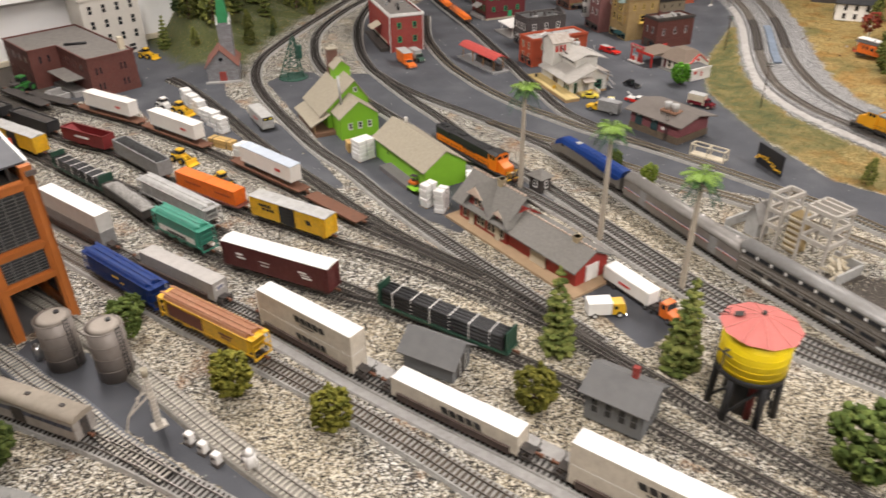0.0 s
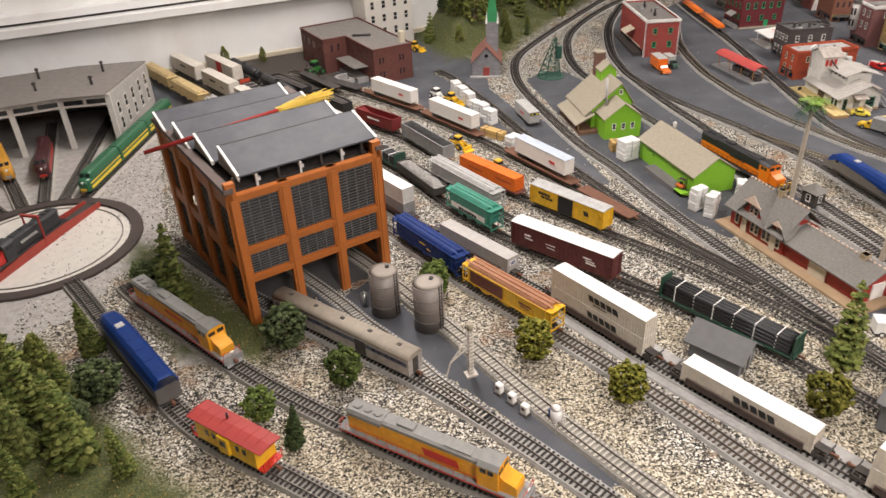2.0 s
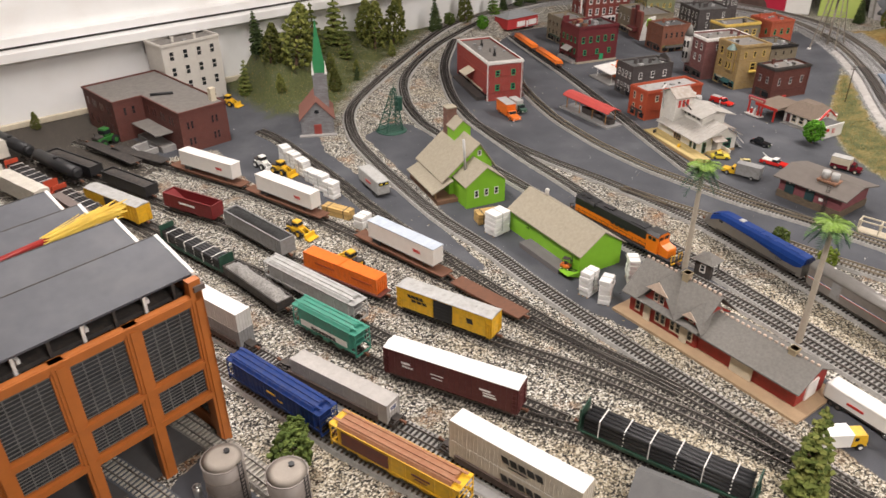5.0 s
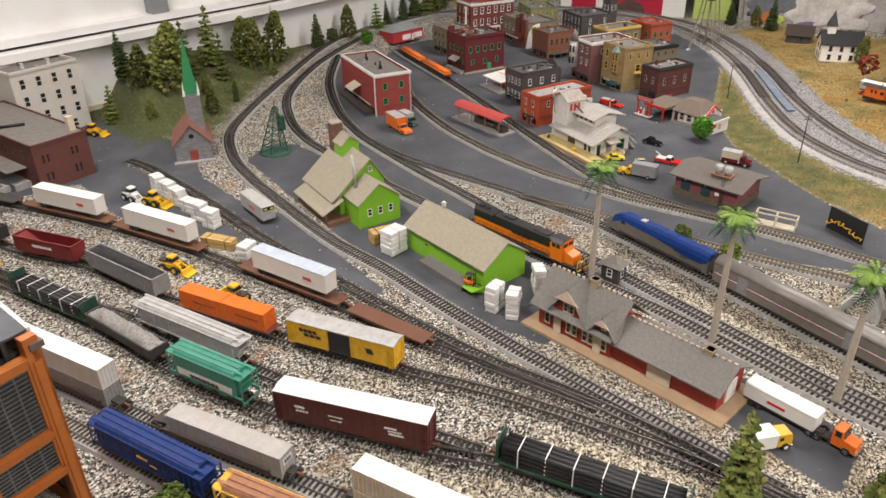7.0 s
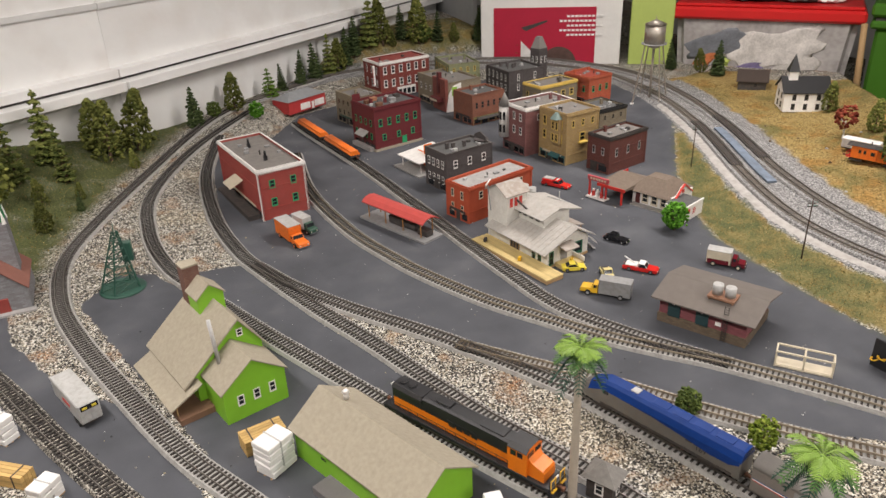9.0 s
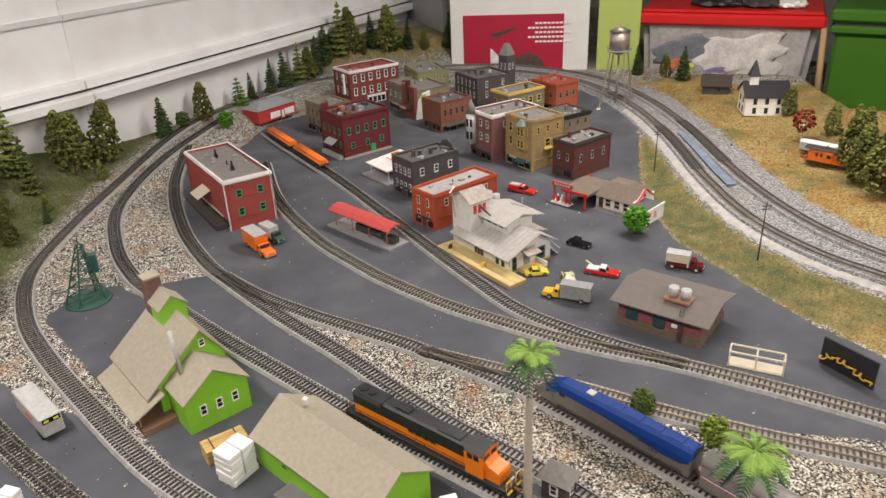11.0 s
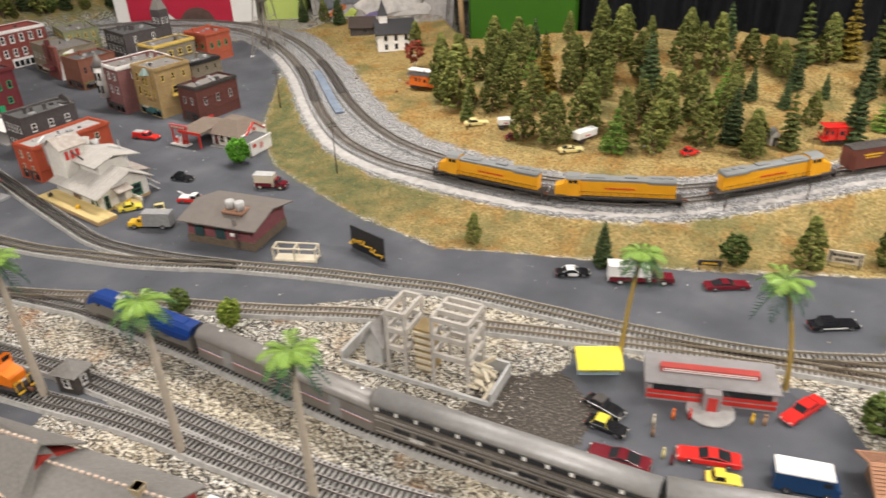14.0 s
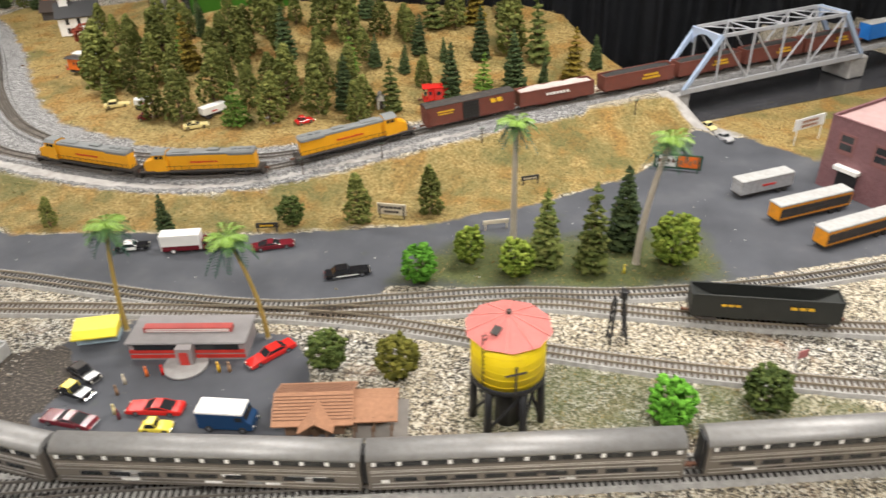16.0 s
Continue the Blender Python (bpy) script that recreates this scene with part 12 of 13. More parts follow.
def vehicles():
    box_truck("orange box truck with a grey roof by the warehouse", (1.160, 2.262), (1.152, 2.150), ORANGE, ORANGE, LGREY, W=.032, H=.042)
    box_truck("dark green box truck parked by the warehouse", (1.206, 2.272), (1.208, 2.198), FOREST, LGREY)
    th = car("red fire pickup with white ladders", (1.808, 2.036), (1.825, 1.955), CARRED, style="pickup", W=.024, name="fire_truck")
    part("equipment_box", bx(-.036, -.006, -.0115, .0115, .0105, .0185, bev=.0008), CARRED, th); part("ladder_rack", bx(-.034, -.006, -.008, .008, .0186, .0206), LGREY, th); part("light_bar", bx(.003, .006, -.006, .006, .019, .0205), CARWHITE, th)
    car("black vintage car on the town street", (1.657, 1.716), (1.668, 1.662), CARBLACK, style="old")
    th = car("white and red tow truck with its boom", (1.575, 1.606), (1.602, 1.541), CARRED, CARWHITE, "pickup", .023, "tow_truck")
    part("crane_arm", cyl(BM(), (-.008, 0, .011), (-.034, 0, .026), .0013, n=7), CARWHITE, th); part("tow_bed", bx(-.03, -.006, -.0095, .0095, .0108, .0135, bev=.0006), CARWHITE, th)
    car("cream pickup beside the feed mill", (1.535, 1.625), (1.505, 1.585), CARCREAM, style="pickup")
    car("yellow car beside the feed mill", (1.475, 1.685), (1.515, 1.655), CARYEL)
    box_truck("yellow truck with a grey canvas box", (1.480, 1.518), (1.440, 1.605), YELLOW, GREY, H=.036)
    box_truck("maroon truck with a pale box and grey roof", (1.712, 1.50), (1.738, 1.43), CARMAROON, CREAM, LGREY, stripe=CARMAROON)
    th = car("black and white police car", (1.665, .738), (1.694, .685), CARBLACK, CARWHITE)
    part("door_panel", bx(-.008, .009, -.0107, .0107, .004, .0098), CARWHITE, th); part("beacon", cyl(BM(), (-.002, 0, .0168), (-.002, 0, .019), .0012, n=8), RED, th)
    box_truck("maroon truck with a white canvas top", (1.69, .650), (1.736, .545), CARMAROON, CARWHITE, CARWHITE, H=.037, stripe=CARMAROON)
    car("maroon car parked on the road", (1.74, .493), (1.78, .427), CARMAROON, style="coupe")
    th = car("long black car with white hood stripes", (1.688, .338), (1.748, .24), CARBLACK, style="old", W=.0225)
    part("side_band", bx(-.026, .018, -.0117, -.0112, .005, .0072), CARWHITE, th); part("grille", bx(-.0345, -.0325, -.009, .009, .004, .009), CARWHITE, th)
    car("maroon sports car with chrome trim", (1.29, .45), (1.282, .539), CARMAROON, style="coupe", W=.023)
    car("bright red car on the diner lot", (1.352, .352), (1.328, .44), CARRED, style="coupe", W=.0225)
    car("red convertible beside the diner", (1.522, .286), (1.453, .322), CARRED, style="sedan")
    delivery_van("dark blue van with a white top", (1.339, .321), (1.356, .249), CARBLUE, CARWHITE)
    car("black hot rod with a yellow roof", (1.335, .555), (1.331, .500), CARBLACK, CARYEL, "old")
    car("black vintage car near the dirt patch", (1.375, .571), (1.361, .514), CARBLACK, DARK, "old")
    car("small yellow car on the diner lot", (1.304, .392), (1.317, .352), CARYEL, style="old", W=.018)
    box_truck("white van with a yellow front", (.862, .82), (.922, .795), YELLOW, CARWHITE, bonnet=False, name="van", H=.03)
    small_trailer("long white semi trailer beside the depot", (.961, .888), (.972, .782), CARWHITE, CARWHITE)
    semi_tractor("orange semi tractor coupled before a trailer", (.971, .795), (.978, .725), ORANGE)
    small_trailer("plain grey semi trailer parked on the asphalt", (.602, 1.857), (.594, 1.968), LGREY, LGREY, H=.043, W=.032)
    single("trailer_plate", bx(-.013, .013, -.0006, .0006, 0, .008), CARBLACK, "black plate with yellow bars on a trailer's doors", "sign", m=pose(.6022, 1.8555, .034, 0, 0, 4))
    bm = BM(); [box(bm, x - .0035, x + .0035, -.0004, .0004, 0, .0035) for x in (-.007, .007)]; single("plate_marking", bm, CARYEL, "yellow bars painted on a black plate", "sign", m=pose(.6022, 1.8546, .0362, 0, 0, 4))
    small_trailer("silver semi trailer with small marks", (2.274, -.434), (2.195, -.336), SILVERP, LGREY, H=.04, W=.03)
    TRAILERY = mat("amber_trailer_paint", (0.78, 0.30, 0.012), 0.45, dirt=(0.4, 0.2, 0.05))
    for a, b in (((2.216, -.533), (2.109, -.402)), ((2.145, -.599), (2.036, -.475))):
        small_trailer("yellow semi trailer with a silver roof and dark skirt", a, b, TRAILERY, LGREY, H=.042, W=.03, stripe=DARK)
    car("cream car parked by the pale lot", (2.532, -.256), (2.502, -.286), CARCREAM); car("silver car parked by the pale lot", (2.492, -.294), (2.462, -.325), SILVERP)
    th = car("cream jeep on the hillside camp", (2.202, 1.218), (2.241, 1.166), CARCREAM, style="old")
    small_trailer("small white camper on the hillside", (2.215, 1.125), (2.237, 1.094), CARWHITE, CARWHITE, H=.026, W=.02, name="camper")
    car("maroon car on the hillside camp", (2.166, 1.079), (2.183, 1.055), CARMAROON, W=.018); car("pale cream car on the hillside camp", (2.143, .93), (2.179, .881), CARCREAM, style="coupe")
    small_trailer("white rounded camper trailer on the hillside", (2.193, .907), (2.252, .881), CARWHITE, CARWHITE, H=.028, W=.022, name="camper")
    car("small red car on the hillside camp", (2.218, .656), (2.246, .632), CARRED, style="old", W=.02)
    th = thing("privy", "small white outhouse with a grey roof", "shed", m=pose(2.33, .485, gz(2.33, .485), 0, 0, -60))
    part("wall", bx(-.009, .009, -.009, .009, -.004, .026), CARWHITE, th); bm = BM(); gable(bm, -.009, .009, -.009, .009, .026, .037, .003); part("roof", bm, GREY, th)
    bm = BM(); prism(bm, [(-.009, .026), (.009, .026), (0, .0365)], -.009, -.0086, "y"); part("gable_front", bm, CARWHITE, th); part("door", bx(-.004, .004, -.0098, -.0091, -.002, .019), DARK, th)
    caboose("bright red caboose body on the hillside", pose(2.391, .36, gz(2.391, .36) + .002, 0, 0, -62), CARRED, CARRED, RED, L=.075)
    caboose("orange caboose resting on the straw ground", pose(2.425, 1.462, gz(2.425, 1.462) + .003, 0, 0, -88), ORANGE, DARK, ORANGE, L=.13)
    small_trailer("rounded silver camper trailer behind the caboose", (2.498, 1.475), (2.495, 1.570), SILVERP, CARWHITE, H=.035, W=.026, name="camper")
    loader("green farm tractor at the yard's edge", 0.03, 2.53, 40, mat("tractor_green", (0.03, 0.16, 0.03), .4), arm=False, size=1.6)
    loader("yellow wheel loader near the wall", .409, 2.70, -50, YELLOW); loader("white and yellow wheel loader beside the pallets", .385, 2.165, -70, CARWHITE); loader("yellow wheel loader beside a trailer train", .42, 2.11, -60, YELLOW)
    loader("yellow tractor between the yard tracks", .365, 1.775, -60, YELLOW); loader("yellow tractor between the yard tracks", .425, 1.60, 110, YELLOW)


# ---- yard and lot clutter ----
def pallet_stack(x, y, rot, n=4, w=.036, d=.026, label="stack of white wrapped pallets"):
    th = thing("pallet_stack", label, "pallet stack", "wrapped pallet stacks", m=pose(x, y, gz(x, y) + .001, 0, 0, rot))
    rs = random.Random(int(x * 977 + y * 613))
    for i in range(n):
        o = part("pack", bx(-w / 2, w / 2, -d / 2, d / 2, i * .0105, i * .0105 + .0098, bev=.0012, m=pose(rs.uniform(-.001, .001), rs.uniform(-.001, .001), 0, 0, 0, rs.uniform(-4, 4))), PACKW, th)
        part("strap", bx(-.0012, .0012, -d / 2 - .0004, d / 2 + .0004, i * .0105 - .0002, i * .0105 + .0101), LGREY, o)
    for s in (-1, 0, 1):
        part("skid", bx(-w / 2, w / 2, s * d * .4 - .0014, s * d * .4 + .0014, -.0015, .0001), WOOD, th)


PACKW = mat("white_wrapped_pack", (0.80, 0.79, 0.77), 0.45, var=.05, scale=150, dirt=(.5, .47, .44), dirt_amount=.12)
FLESH = mat("painted_figure_plastic", (0.35, 0.2, 0.1), 0.6, rand=.5)


def lumber(x, y, rot, L=.07, n=5, k=4, mt=None, label="stack of sawn yellow lumber"):
    th = thing("lumber_stack", label, "lumber", "lumber stacks", m=pose(x, y, gz(x, y) + .001, 0, 0, rot))
    for i in range(n):
        for j in range(k):
            part("plank", bx(-L / 2, L / 2, (j - k / 2) * .0062, (j - k / 2) * .0062 + .0056, i * .0042, i * .0042 + .0038), mt or PLANKY, th)
    for s in (-.3, .3):
        part("strap", bx(s * L - .001, s * L + .001, -k * .0031 - .0005, k * .0031 + .0001, -.0004, n * .0042 + .0001), DARK, th)


PLANKY = mat("yellow_pine_plank", (0.55, 0.36, 0.13), 0.7, rand=.2, scale=120)


def pole(x, y, h, arms=2, label="thin dark wooden line pole with crossarms"):
    th = thing("telephone_pole", label, "pole", "line poles", m=pose(x, y, gz(x, y), 0, 0, -40))
    part("post", cyl(BM(), (0, 0, -.004), (0, 0, h), .0016, .0011, n=8), DPOLE, th)
    for i in range(arms):
        w = .010 if h > .06 else .006
        a = part("crossarm", bx(-w, w, -.0022, -.0008, h * .93 - i * .007 - .0008, h * .93 - i * .007 + .0008), DPOLE, th)
        for s in (-.8, -.35, .35, .8):
            part("insulator", cyl(BM(), (s * w, -.0015, h * .93 - i * .007 + .0008), (s * w, -.0015, h * .93 - i * .007 + .003), .0005, n=6), TEAL, a)


DPOLE = mat("dark_pole_wood", (0.06, 0.04, 0.03), 0.85)


def board_sign(label, a, b, z0, z1, face, ink=None, post=None, bars=3, name="billboard"):
    m, L = seg(a, b)
    th = thing(name, label, "sign", "roadside signs", m=m)
    part("board", bx(-L / 2, L / 2, -.0012, .0012, z0, z1, bev=.0003), face, th)
    for s in (-.42, .42):
        part("leg", bx(s * L - .0012, s * L + .0012, -.0030, -.0013, -.003, z1 - .002), post or DARK, th)
    if ink:
        rs = random.Random(label)
        H = (z1 - z0) / (bars + .6)
        for i in range(bars):
            w = L * rs.uniform(.5, .8)
            bm = BM(); z = z0 + H * (i + .45)
            for k in range(5):
                x0 = -w / 2 + w * k / 5
                box(bm, x0, x0 + w / 5 * .8, -.0018, .0018, z, z + H * .55)
            tagged(part("lettering", bm, ink, th), kind="stuff")
    return th


def clutter():
    for i in range(6):
        u = i / 5
        pallet_stack(.452 + .040 * u, 2.185 - .265 * u, 100 + i * 3, 4 if i != 3 else 3)
    for x, y, r in ((.798, 1.298, 20), (.902, 1.297, 60), (.762, 1.588, 12), (.812, 1.262, 40)):
        pallet_stack(x, y, r, 5, *((.034, .022) if y < 1.5 else (.046, .034)), "stack of white wrapped packs by the green warehouse")
    lumber(.474, 1.822, -55, .075, label="tan lumber load on the asphalt")
    lumber(.772, 1.642, -8, .062, 6, 5)
    pallet_stack(.505, 1.745, 30, 3, label="low stack of grey wrapped packs")
    # lift truck on the warehouse dock
    th = thing("forklift", "small orange forklift with a black mast", "forklift", m=pose(.80, 1.375, .012, 0, 0, -60))
    part("body", bx(-.012, .008, -.006, .006, .003, .011, bev=.001), ORANGE, th); part("roof_guard", bx(-.008, .006, -.0055, .0055, .0235, .0245), DARK, th)
    for x in (-.007, .005):
        for s in (-1, 1):
            part("guard_post", cyl(BM(), (x, s * .005, .010), (x, s * .005, .0237), .0006, n=5), DARK, th)
    for s in (-1, 1):
        part("mast_rail", bx(.0085, .0102, s * .004 - .0006, s * .004 + .0006, .001, .028), BLACK, th); part("fork", bx(.010, .022, s * .003 - .0008, s * .003 + .0008, .001, .0018), DARK, th)
    part("seat", bx(-.005, .001, -.003, .003, .011, .016, bev=.0006), BLACK, th); wheels(th, (-.008, .006), .0125, .003)
    # leaning green lattice tower on its plate
    th = thing("lattice_frame", "dark green lattice frame leaning beside the track", "frame", m=pose(.790, 2.262, 0, 0, 0, -25))
    lat = mat("dark_green_plastic_lattice", (0.025, 0.085, 0.06), 0.5)
    part("base_plate", cyl(BM(), (0, 0, 0), (0, 0, .003), .046, .043, n=20), lat, th)
    feet, head = ((-.040, -.012), (-.012, -.036), (.034, -.010), (.012, .030)), ((.006, -.003), (.010, -.006), (.016, -.002), (.012, .004))
    at = lambda k, u: (feet[k][0] + (head[k][0] - feet[k][0]) * u, feet[k][1] + (head[k][1] - feet[k][1]) * u, .003 + .125 * u)
    for k in range(4):
        part("corner_rail", cyl(BM(), at(k, 0), at(k, 1), .0022, .0014, n=6), lat, th)
        for i in range(7):
            u, v = i / 7, (i + 1) / 7
            part("rung", cyl(BM(), at(k, u), at((k + 1) % 4, u), .0011, n=5), lat, th)
            part("diagonal", cyl(BM(), at(k, u), at((k + 1) % 4, v), .001, n=5), lat, th)
    part("tip", cyl(BM(), at(1, 1), (.011, -.003, .145), .0014, .0008, n=6), lat, th); part("locker", bx(.014, .034, -.004, .012, .06, .10, bev=.001), lat, th)
    # small black shanty beside the palm
    th = thing("signal_shanty", "small dark shanty with a grey hip roof and white window", "shed", m=pose(1.030, 1.262, 0, 0, 0, -78))
    part("wall", bx(0, .036, 0, .030, 0, .036), DARK, th)
    bm = BM(); vs = [bm.verts.new(p) for p in ((-.006, -.006, .035), (.042, -.006, .035), (.042, .036, .035), (-.006, .036, .035), (.018, .015, .052))]
    for f in ((0, 1, 4), (1, 2, 4), (2, 3, 4), (3, 0, 4), (3, 2, 1, 0)):
        bm.faces.new([vs[i] for i in f])
    part("roof", bm, SHINGLE, th); window_at(th, "f", .018, .012, .012, .016, .036, .03, WHITE); window_at(th, "r", .015, .012, .010, .016, .036, .03, WHITE)
    # broken concrete walls beside the factory
    th = thing("concrete_ruin", "small grey concrete ruin of broken walls by the factory", "ruin", m=pose(.118, 2.405, 0, 0, 0, 25))
    for k, (x0, x1, y0, y1, h1) in enumerate(((-.028, .028, -.022, -.016, .018), (-.028, -.022, -.016, .02, .026), (.022, .028, -.016, .02, .014), (-.022, .022, .014, .02, .028), (-.006, .006, -.016, .0, .012))):
        part("broken_wall", bx(x0, x1, y0, y1, 0, h1, bev=.0015), CONC, th)
    # dark timber decks laid between the main line's rails, and a blue painted board
    for nm, lo, hi in (("main_inner", 1.70, 2.0), ("main_outer", 1.68, 1.98)):
        line = LINES[nm]; line = line[(line[:, 1] > lo) & (line[:, 1] < hi)]
        for a0, a1, nk in ((-.0065, .0065, "track_deck"), (.0105, .0155, "guard_board"), (-.0155, -.0105, "guard_board")):
            bm = BM(); sweep(bm, line[::4], [(a0, .005), (a0, .0098), (a1, .0098), (a1, .005)]); single(nk, bm, DARK, "dark timber decking between the rails of the main line", "deck", "track decking")
    line = LINES["main_inner"]; line = line[(line[:, 1] > 1.62) & (line[:, 1] < 1.95)]
    bm = BM(); sweep(bm, line[::4], [(-.058, .002), (-.058, .0072), (-.034, .0072), (-.034, .002)]); single("painted_board", bm, mat("faded_blue_board", (.17, .21, .27), .7, var=.4, scale=30), "faded blue painted board between the two tracks", "board")
    # white bench-like frame
    m, L = seg((1.481, 1.237), (1.512, 1.16))
    th = thing("bench_frame", "white open box frame beside the siding", "frame", m=m)
    for z in (.002, .028):
        for y in (-.012, .012):
            part("rail", bx(-L / 2, L / 2, y - .0013, y + .0013, z - .0013, z + .0013), CREAM, th)
    for x in (-L / 2, 0, L / 2):
        for y in (-.012, .012):
            part("leg", bx(x - .0013, x + .0013, y - .0013, y + .0013, 0, .028), CREAM, th)
        part("crossbar", bx(x - .0012, x + .0012, -.012, .012, .0268, .0294), CREAM, th)
    part("floor_board", bx(-L / 2, L / 2, -.011, .011, .0035, .0045), CREAM, th)
    # black panel with a yellow wire
    m, L = seg((1.583, 1.131), (1.564, 1.041))
    th = thing("wired_panel", "upright black panel wound with yellow wire", "panel", m=m)
    part("panel", bx(-L / 2, L / 2, -.002, .002, -.001, .05, bev=.0008), BLACK, th)
    cu = bpy.data.curves.new("wire", "CURVE"); cu.dimensions = "3D"; cu.bevel_depth = .0013; cu.bevel_resolution = 1
    sp = cu.splines.new("POLY"); sp.points.add(89)
    for i in range(90):
        u = i / 89
        sp.points[i].co = (-L / 2 + L * u + .003 * math.cos(u * 60), -.006 + .003 * math.sin(u * 60), .012 + .022 * math.sin(u * 3.0) * (1 - u) + .003 * math.cos(u * 41), 1)
    me = bpy.data.meshes.new_from_object(new("wire_guide", cu)); guide = bpy.data.objects["wire_guide"]; bpy.data.objects.remove(guide)
    me.materials.append(YELLOW); o = new("wire", me); o.parent = th
    # poles and signs
    pole(1.848, 1.369, .133); pole(2.165, 1.82, .12)
    for x, y in ((1.897, .897), (1.987, .516), (2.219, .197), (2.44, -.106), (2.09, .38)):
        pole(x, y, .036, 1, "short dark line pole beside the main line")
    board_sign("weathered white billboard on the straw bank", (1.921, .32), (1.928, .263), .008, .032, CREAM, DARK, bars=2)
    board_sign("small black roadside sign with pale writing", (2.13, .085), (2.152, .052), .010, .020, BLACK, CREAM, bars=1)
    board_sign("cream fence board beside the road", (1.93, .108), (1.953, .065), .012, .02, CREAM, post=CREAM)
    board_sign("small yellow and black signboard on the bank", (1.80, .52), (1.815, .48), .010, .020, BLACK, YELLOW, bars=1)
    th = board_sign("dark green billboard with orange and white panels", (2.283, -.169), (2.289, -.267), .006, .040, FOREST, post=FOREST)
    part("poster", bx(-.044, -.004, -.0022, .0022, .011, .036), CARWHITE, th, "white and rust poster"); part("poster", bx(0, .044, -.0022, .0022, .011, .036), ORANGE, th, "orange poster")
    bm = BM(); [box(bm, -.040 + i * .009, -.034 + i * .009, -.0026, .0026, .02, .028) for i in range(4)]; part("lettering", bm, RUST, th)
    bm = BM(); [box(bm, .004 + i * .009, .010 + i * .009, -.0026, .0026, .017 + (i % 2) * .004, .026 + (i % 2) * .004) for i in range(4)]; part("lettering", bm, BROWNROOF, th)
    board_sign("white signboard on two white posts", (2.488, -.452), (2.555, -.518), .035, .062, CARWHITE, BROWNROOF, CARWHITE, 2)
    # black lattice signal
    th = thing("signal_tower", "black lattice signal mast beside the track", "signal", m=pose(1.675, -.175, 0, 0, 6, 20) @ Matrix.Diagonal((2.0, 2.0, 1.2, 1)))
    for x, y in ((-.006, -.006), (.006, -.006), (-.006, .006), (.006, .006)):
        part("post", cyl(BM(), (x, y, 0), (x * .5, y * .5, .062), .0009, n=5), BLACK, th)
    for i in range(5):
        z = .008 + i * .011; w = .006 * (1 - z / .124)
        part("crossbar", bx(-w, w, -w - .0006, -w + .0006, z - .0006, z + .0006), BLACK, th); part("crossbar", bx(-w, w, w - .0006, w + .0006, z - .0006, z + .0006), BLACK, th)
        part("diagonal", cyl(BM(), (-w, -w, z), (w, -w, z + .01), .0006, n=4), BLACK, th)
    part("signal_head", bx(-.004, .004, -.005, -.001, .060, .072, bev=.0008), BLACK, th)
    th = thing("flag", "small red and white flag on a pole", "flag", m=pose(1.68, -.42, 0, 0, 0, -50))
    part("pole", cyl(BM(), (0, 0, 0), (0, 0, .034), .0007, n=6), WHITE, th); part("cloth", bx(0, .018, -.0004, .0004, .021, .034), mat("faded_flag_red", (0.55, 0.2, 0.2), .7), th)
    # painted figures near the diner, as plain pegs
    for i, (x, y) in enumerate(((1.395, .455), (1.405, .435), (1.372, .475), (1.35, .47), (1.318, .447), (1.44, .345), (1.435, .36), (1.312, .435), (1.86, -.162))):
        bm = BM(); cyl(bm, (0, 0, 0), (0, 0, .013), .0026, .0018, n=8); cyl(bm, (0, 0, .0135), (0, 0, .0175), .0015, .0015, n=8); cyl(bm, (0, 0, .0128), (0, 0, .0138), .0018, .001, n=8)
        single("figurine", bm, (ORANGE, CARRED, CREAM, FLESH, CARCREAM, FLESH, YELLOW, CARMAROON, CARYEL)[i], "tiny painted standing figurine", "figurine", "tiny figurines", m=pose(x, y, gz(x, y)))
    # rocks and logs lying on the straw ground
    rs = random.Random(8)
    for i in range(26):
        x, y = rs.uniform(2.2, 2.75), rs.uniform(.75, 1.9)
        if i < 8:
            x, y = 2.2 + rs.uniform(-.03, .06), .78 + rs.uniform(-.1, .1)
        bm = BM(); bmesh.ops.create_icosphere(bm, subdivisions=1, radius=rs.uniform(.003, .006))
        for v in bm.verts:
            v.co *= rs.uniform(.7, 1.2); v.co.z *= .6
        single("rock", bm, TRUNK if i % 3 else CONC, "small brown rock lying on straw ground", "rock", "scattered rocks", m=pose(x, y, gz(x, y) + .001))


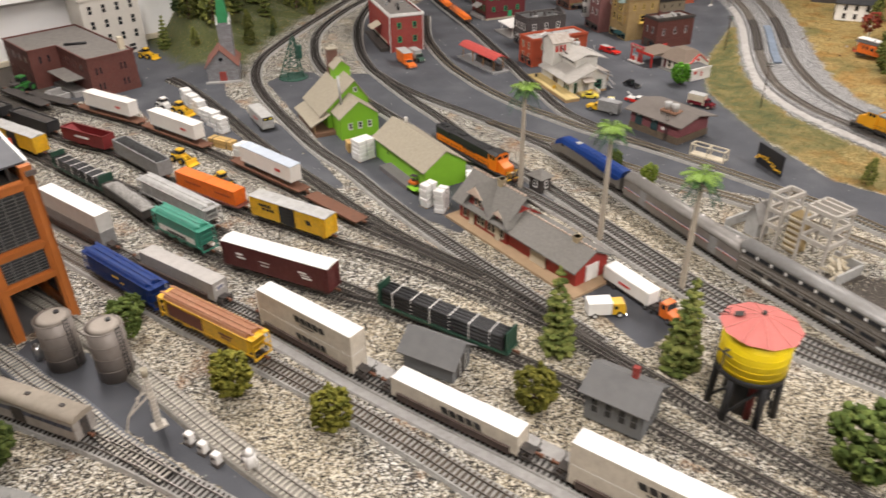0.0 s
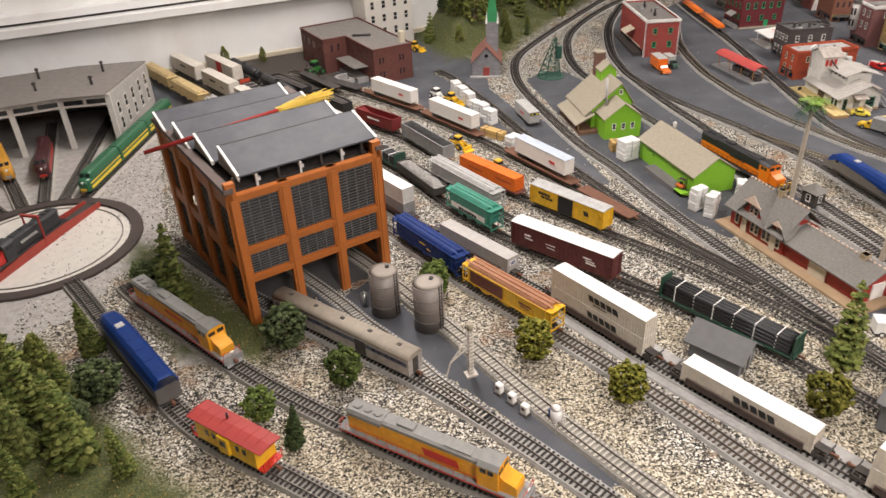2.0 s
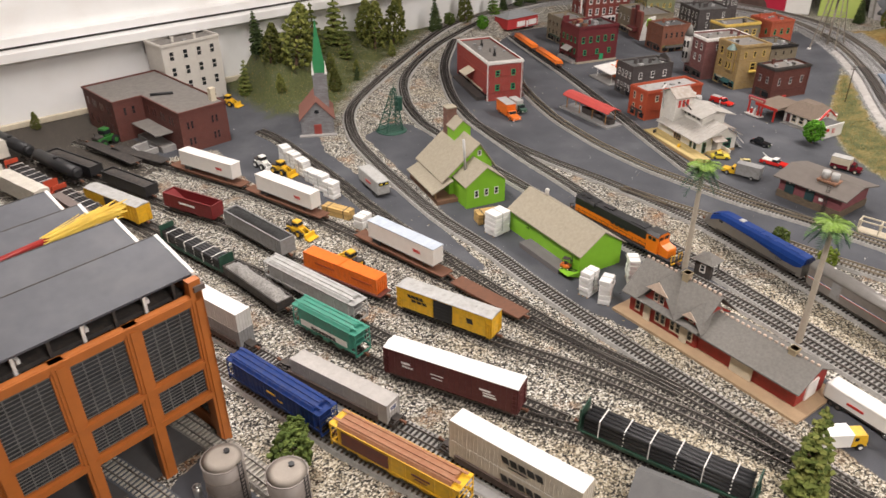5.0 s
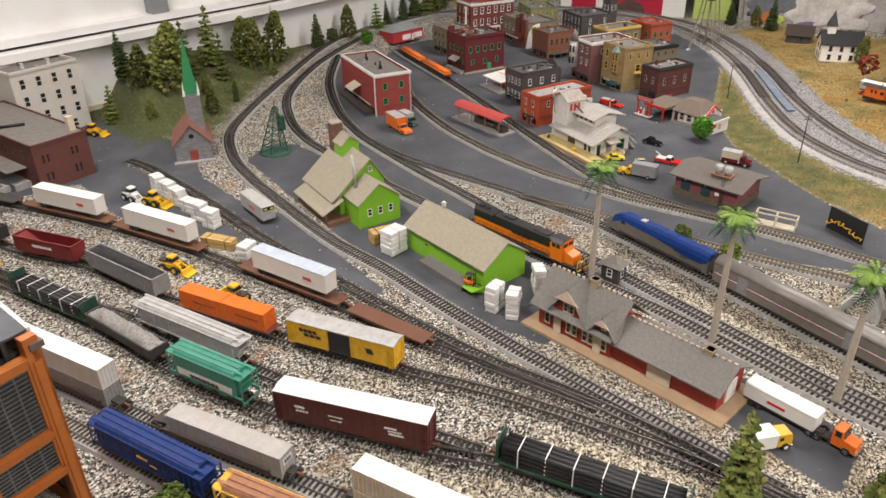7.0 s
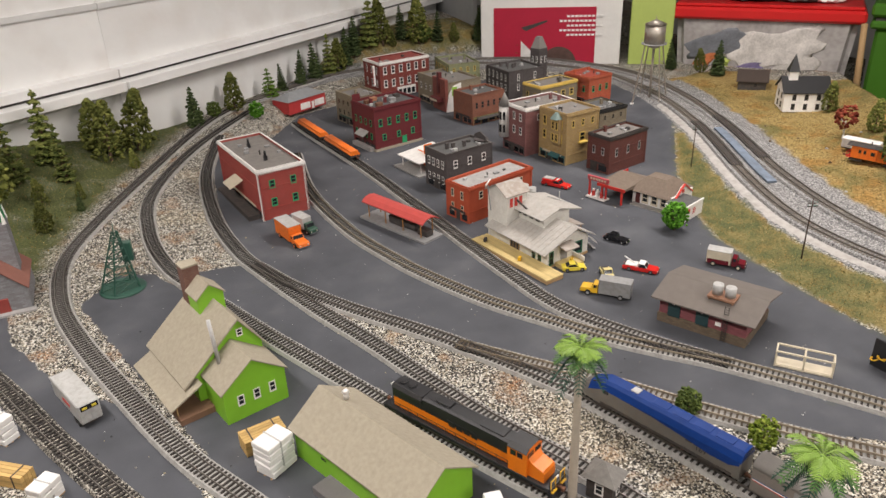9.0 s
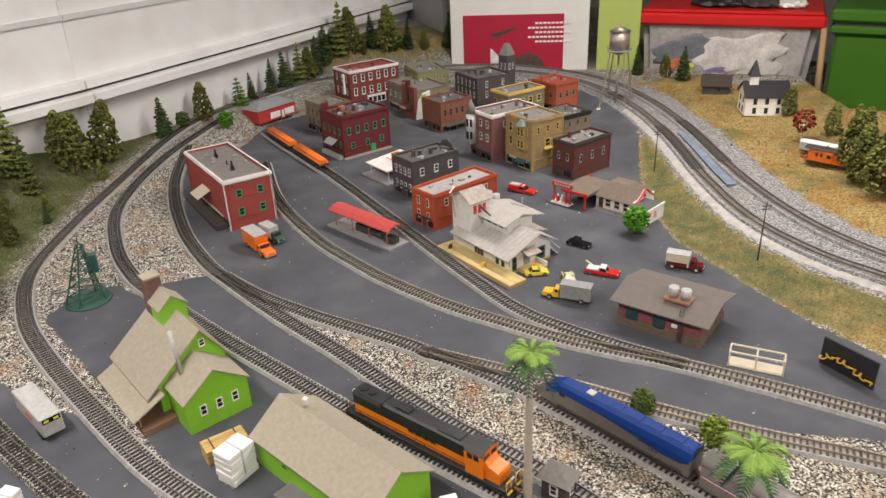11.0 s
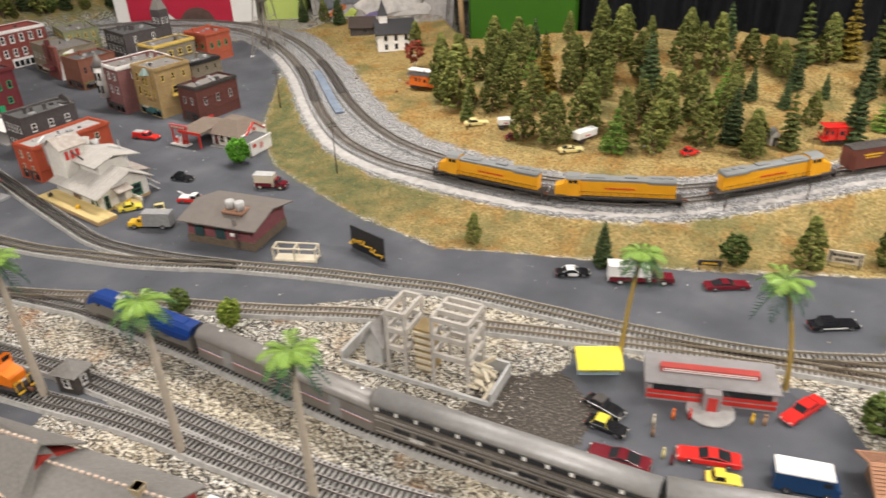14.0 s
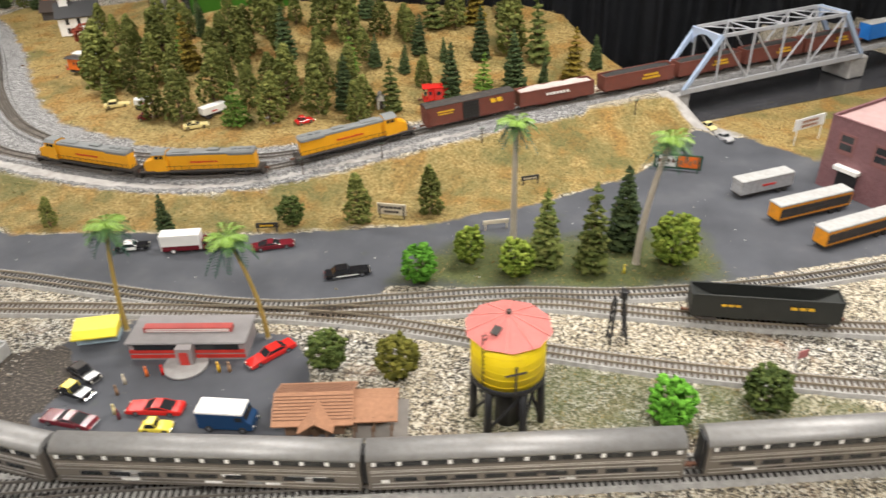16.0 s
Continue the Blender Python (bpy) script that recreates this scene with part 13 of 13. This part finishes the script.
# ---- store of boxes and the curtain behind the layout ----
def background():
    # grey panel past the wall's end
    m, L = seg((2.99, 3.80), (2.80, 3.36))
    m.translation.z = 0
    single("grey_panel", bx(-.28, .28, -.01, .01, -.9, .62), mat("grey_board", (.36, .37, .38), .7, scale=6), "dull grey board standing behind the trees", "board", m=m)
    m, L = seg((2.665, 3.16), (3.05, 2.72))
    m.translation.z = 0
    th = thing("cardboard_box", "white cardboard box with a red printed panel", "box", m=m)
    h = L / 2
    part("carton", bx(-h, h, 0, .4, -.12, .52, bev=.003), mat("white_carton", (.74, .73, .70), .7, scale=8, var=.06), th)
    part("printed_panel", bx(-h + .055, h - .105, -.004, -.0008, -.11, .235), mat("red_print", (.42, .012, .04), .5, var=.06, scale=20), th, "red printed panel")
    bm = BM()
    for i in range(5):
        x0 = -h + .36 - (.03 if i % 2 else 0)
        for k in range(9):
            box(bm, x0 + k * .017, x0 + k * .017 + .013, -.0052, -.0042, .195 - i * .019, .203 - i * .019)
    tagged(part("lettering", bm, CARWHITE, th), kind="stuff")
    part("picture", cyl(BM(), (-h + .33, -.0052, .0), (-h + .33, -.0042, .0), .075, n=24), mat("brown_print", (.09, .05, .04), .6, scale=40, var=.4), th, "round dark printed picture")
    part("picture", prism(BM(), [(-h + .17, .10), (-h + .17, -.05), (-h + .29, -.02), (-h + .24, .03)], -.0052, -.0042, "y"), mat("pale_print", (.7, .68, .66), .6, scale=40, var=.2), th, "pale printed picture")
    part("picture", prism(BM(), [(-h + .17, .155), (-h + .28, .185), (-h + .28, .178), (-h + .19, .14)], -.0052, -.0042, "y"), DARK, th, "dark printed shape")
    part("flap", bx(-h - .002, h + .002, -.002, .402, .52, .525), CREAM, th)
    m, L = seg((3.07, 2.69), (3.17, 2.55)); m.translation.z = 0
    th = thing("green_box", "tall yellow-green cardboard box", "box", m=m)
    part("carton", bx(-L / 2, L / 2, 0, .3, -.12, .5, bev=.003), mat("yellow_green_card", (.42, .52, .13), .6, scale=8, var=.06), th)
    part("flap", bx(-L / 2, L / 2, 0, .3, .501, .505), CREAM, th)
    # grey translucent tote with a red lid
    m, L = seg((3.20, 2.56), (3.47, 1.95)); m.translation.z = 0
    th = thing("storage_tote", "translucent grey storage tote with a red lid", "storage box", m=m)
    h = L / 2
    tote = mat("frosted_grey_plastic", (.34, .32, .31), .22, var=.35, scale=7, bump=.05, bscale=30, dirt=(.55, .53, .52), dirt_amount=.6)
    bm = BM(); vs = []
    for z, s in ((-.12, .92), (.185, 1.0)):
        vs.append([bm.verts.new((x * h * s, y, z)) for x, y in ((-1, .0), (1, .0), (1, .42), (-1, .42))])
    for i in range(4):
        bm.faces.new((vs[0][i], vs[0][(i + 1) % 4], vs[1][(i + 1) % 4], vs[1][i]))
    bm.faces.new(vs[0][::-1]); bm.faces.new(vs[1])
    bmesh.ops.bevel(bm, geom=[e for e in bm.edges if abs(e.verts[0].co.z - e.verts[1].co.z) > .1], offset=.03, segments=3, affect="EDGES")
    part("tub", bm, tote, th)
    redlid = mat("glossy_red_lid", (.6, .02, .02), .3, var=.05, scale=10)
    part("lid", bx(-h - .02, h + .02, -.025, .445, .185, .232, bev=.010), redlid, th, "glossy red lid")
    part("lid_rim", bx(-h - .008, h + .008, -.014, .434, .232, .246, bev=.005), redlid, th)
    for x, w, mt in ((-.05, .11, BLACK), (.12, .09, DARK), (.22, .06, CARWHITE)):
        bm = BM(); bmesh.ops.create_icosphere(bm, subdivisions=3, radius=1)
        for v in bm.verts:
            v.co = Vector((v.co.x * w, v.co.y * .06, v.co.z * .018)) * (1 + .15 * math.sin(v.co.x * 40) * math.cos(v.co.y * 30))
        single("bag", bm, mt, "crumpled bag lying on the tote", "bag", "things on the tote", m=m @ pose(x, .10, .262))
    for x, z, w, hh, tone in ((-.20, .02, .05, .03, (.50, .16, .06)), (-.15, -.01, .05, .03, (.40, .48, .10)), (-.07, -.02, .10, .035, (.17, .14, .26)), (-.16, .09, .11, .05, (.16, .17, .19)), (.06, .08, .17, .07, (.60, .57, .54)), (.14, -.02, .09, .07, (.50, .47, .44))):
        bm = BM(); bmesh.ops.create_icosphere(bm, subdivisions=3, radius=1)
        for v in bm.verts:
            k = 1 + .22 * math.sin(v.co.x * 5 + z * 60) + .16 * math.sin(v.co.z * 7 + x * 40)
            v.co = Vector((v.co.x * w * k, v.co.y * .004, v.co.z * hh * k + v.co.x * .03))
        for f in bm.faces:
            f.smooth = True
        part("content", bm, mat("seen_through_%d" % int(x * 100 + 50), tone, .35, var=.4, scale=18), th, "wrapped thing pressed against the tote's cloudy wall").matrix_basis = pose(x, -.001, z)
    # green bin with folded rim
    m, L = seg((3.49, 1.90), (3.63, 1.45)); m.translation.z = 0
    th = thing("green_bin", "bright green plastic storage bin with a lid", "storage box", m=m)
    gb = mat("bright_green_plastic", (.05, .16, .012), .4, var=.08, scale=8, bump=.02)
    part("tub", bx(-L / 2, L / 2, 0, .4, -.12, .17, bev=.012), gb, th); part("rim", bx(-L / 2 - .02, L / 2 + .02, -.02, .42, .17, .20, bev=.008), gb, th)
    part("shadow_gap", bx(-L / 2 - .005, L / 2 + .005, -.004, .405, .20, .214), DARK, th); part("lid", bx(-L / 2 - .024, L / 2 + .024, -.024, .424, .214, .262, bev=.01), gb, th)
    single("wooden_stick", cyl(BM(), (0, 0, -.12), (.02, .03, .19), .013, .011, n=10), WOOD, "plain wooden stick leaning on a bin", "stick", m=pose(3.44, 1.90, 0))
    # black folded curtain
    bm = BM(); n = 420; rows = []
    rs = np.random.RandomState(5)
    ph = rs.rand(6) * 6
    for i in range(n + 1):
        u = i / n
        x, y = float(np.interp(u, (0, .45, 1), (3.78, 3.36, 4.3))), 1.75 - 4.0 * u
        s = .022 * math.sin(u * 190 + ph[0] + 2 * math.sin(u * 23)) + .014 * math.sin(u * 410 + ph[1]) + .02 * math.sin(u * 61 + ph[2])
        rows.append([bm.verts.new((x + s * (1 - .25 * k / 4), y + .01 * math.sin(u * 120 + k), -.5 + k * .425)) for k in range(5)])
    for a, b in zip(rows, rows[1:]):
        for k in range(4):
            f = bm.faces.new((a[k], b[k], b[k + 1], a[k + 1])); f.smooth = True
    bmesh.ops.solidify(bm, geom=list(bm.faces), thickness=.003)
    single("curtain", bm, mat("black_curtain_cloth", (.013, .014, .018), .8, var=.3, scale=20, bump=.2, bscale=200), "long black folded curtain behind the wooded hill", "curtain")


trees()
palms()
vehicles()
clutter()
background()


# ---- small pieces of the setting last ----
build_tracks()
build_gravel()
build_tufts()
build_crumbs()
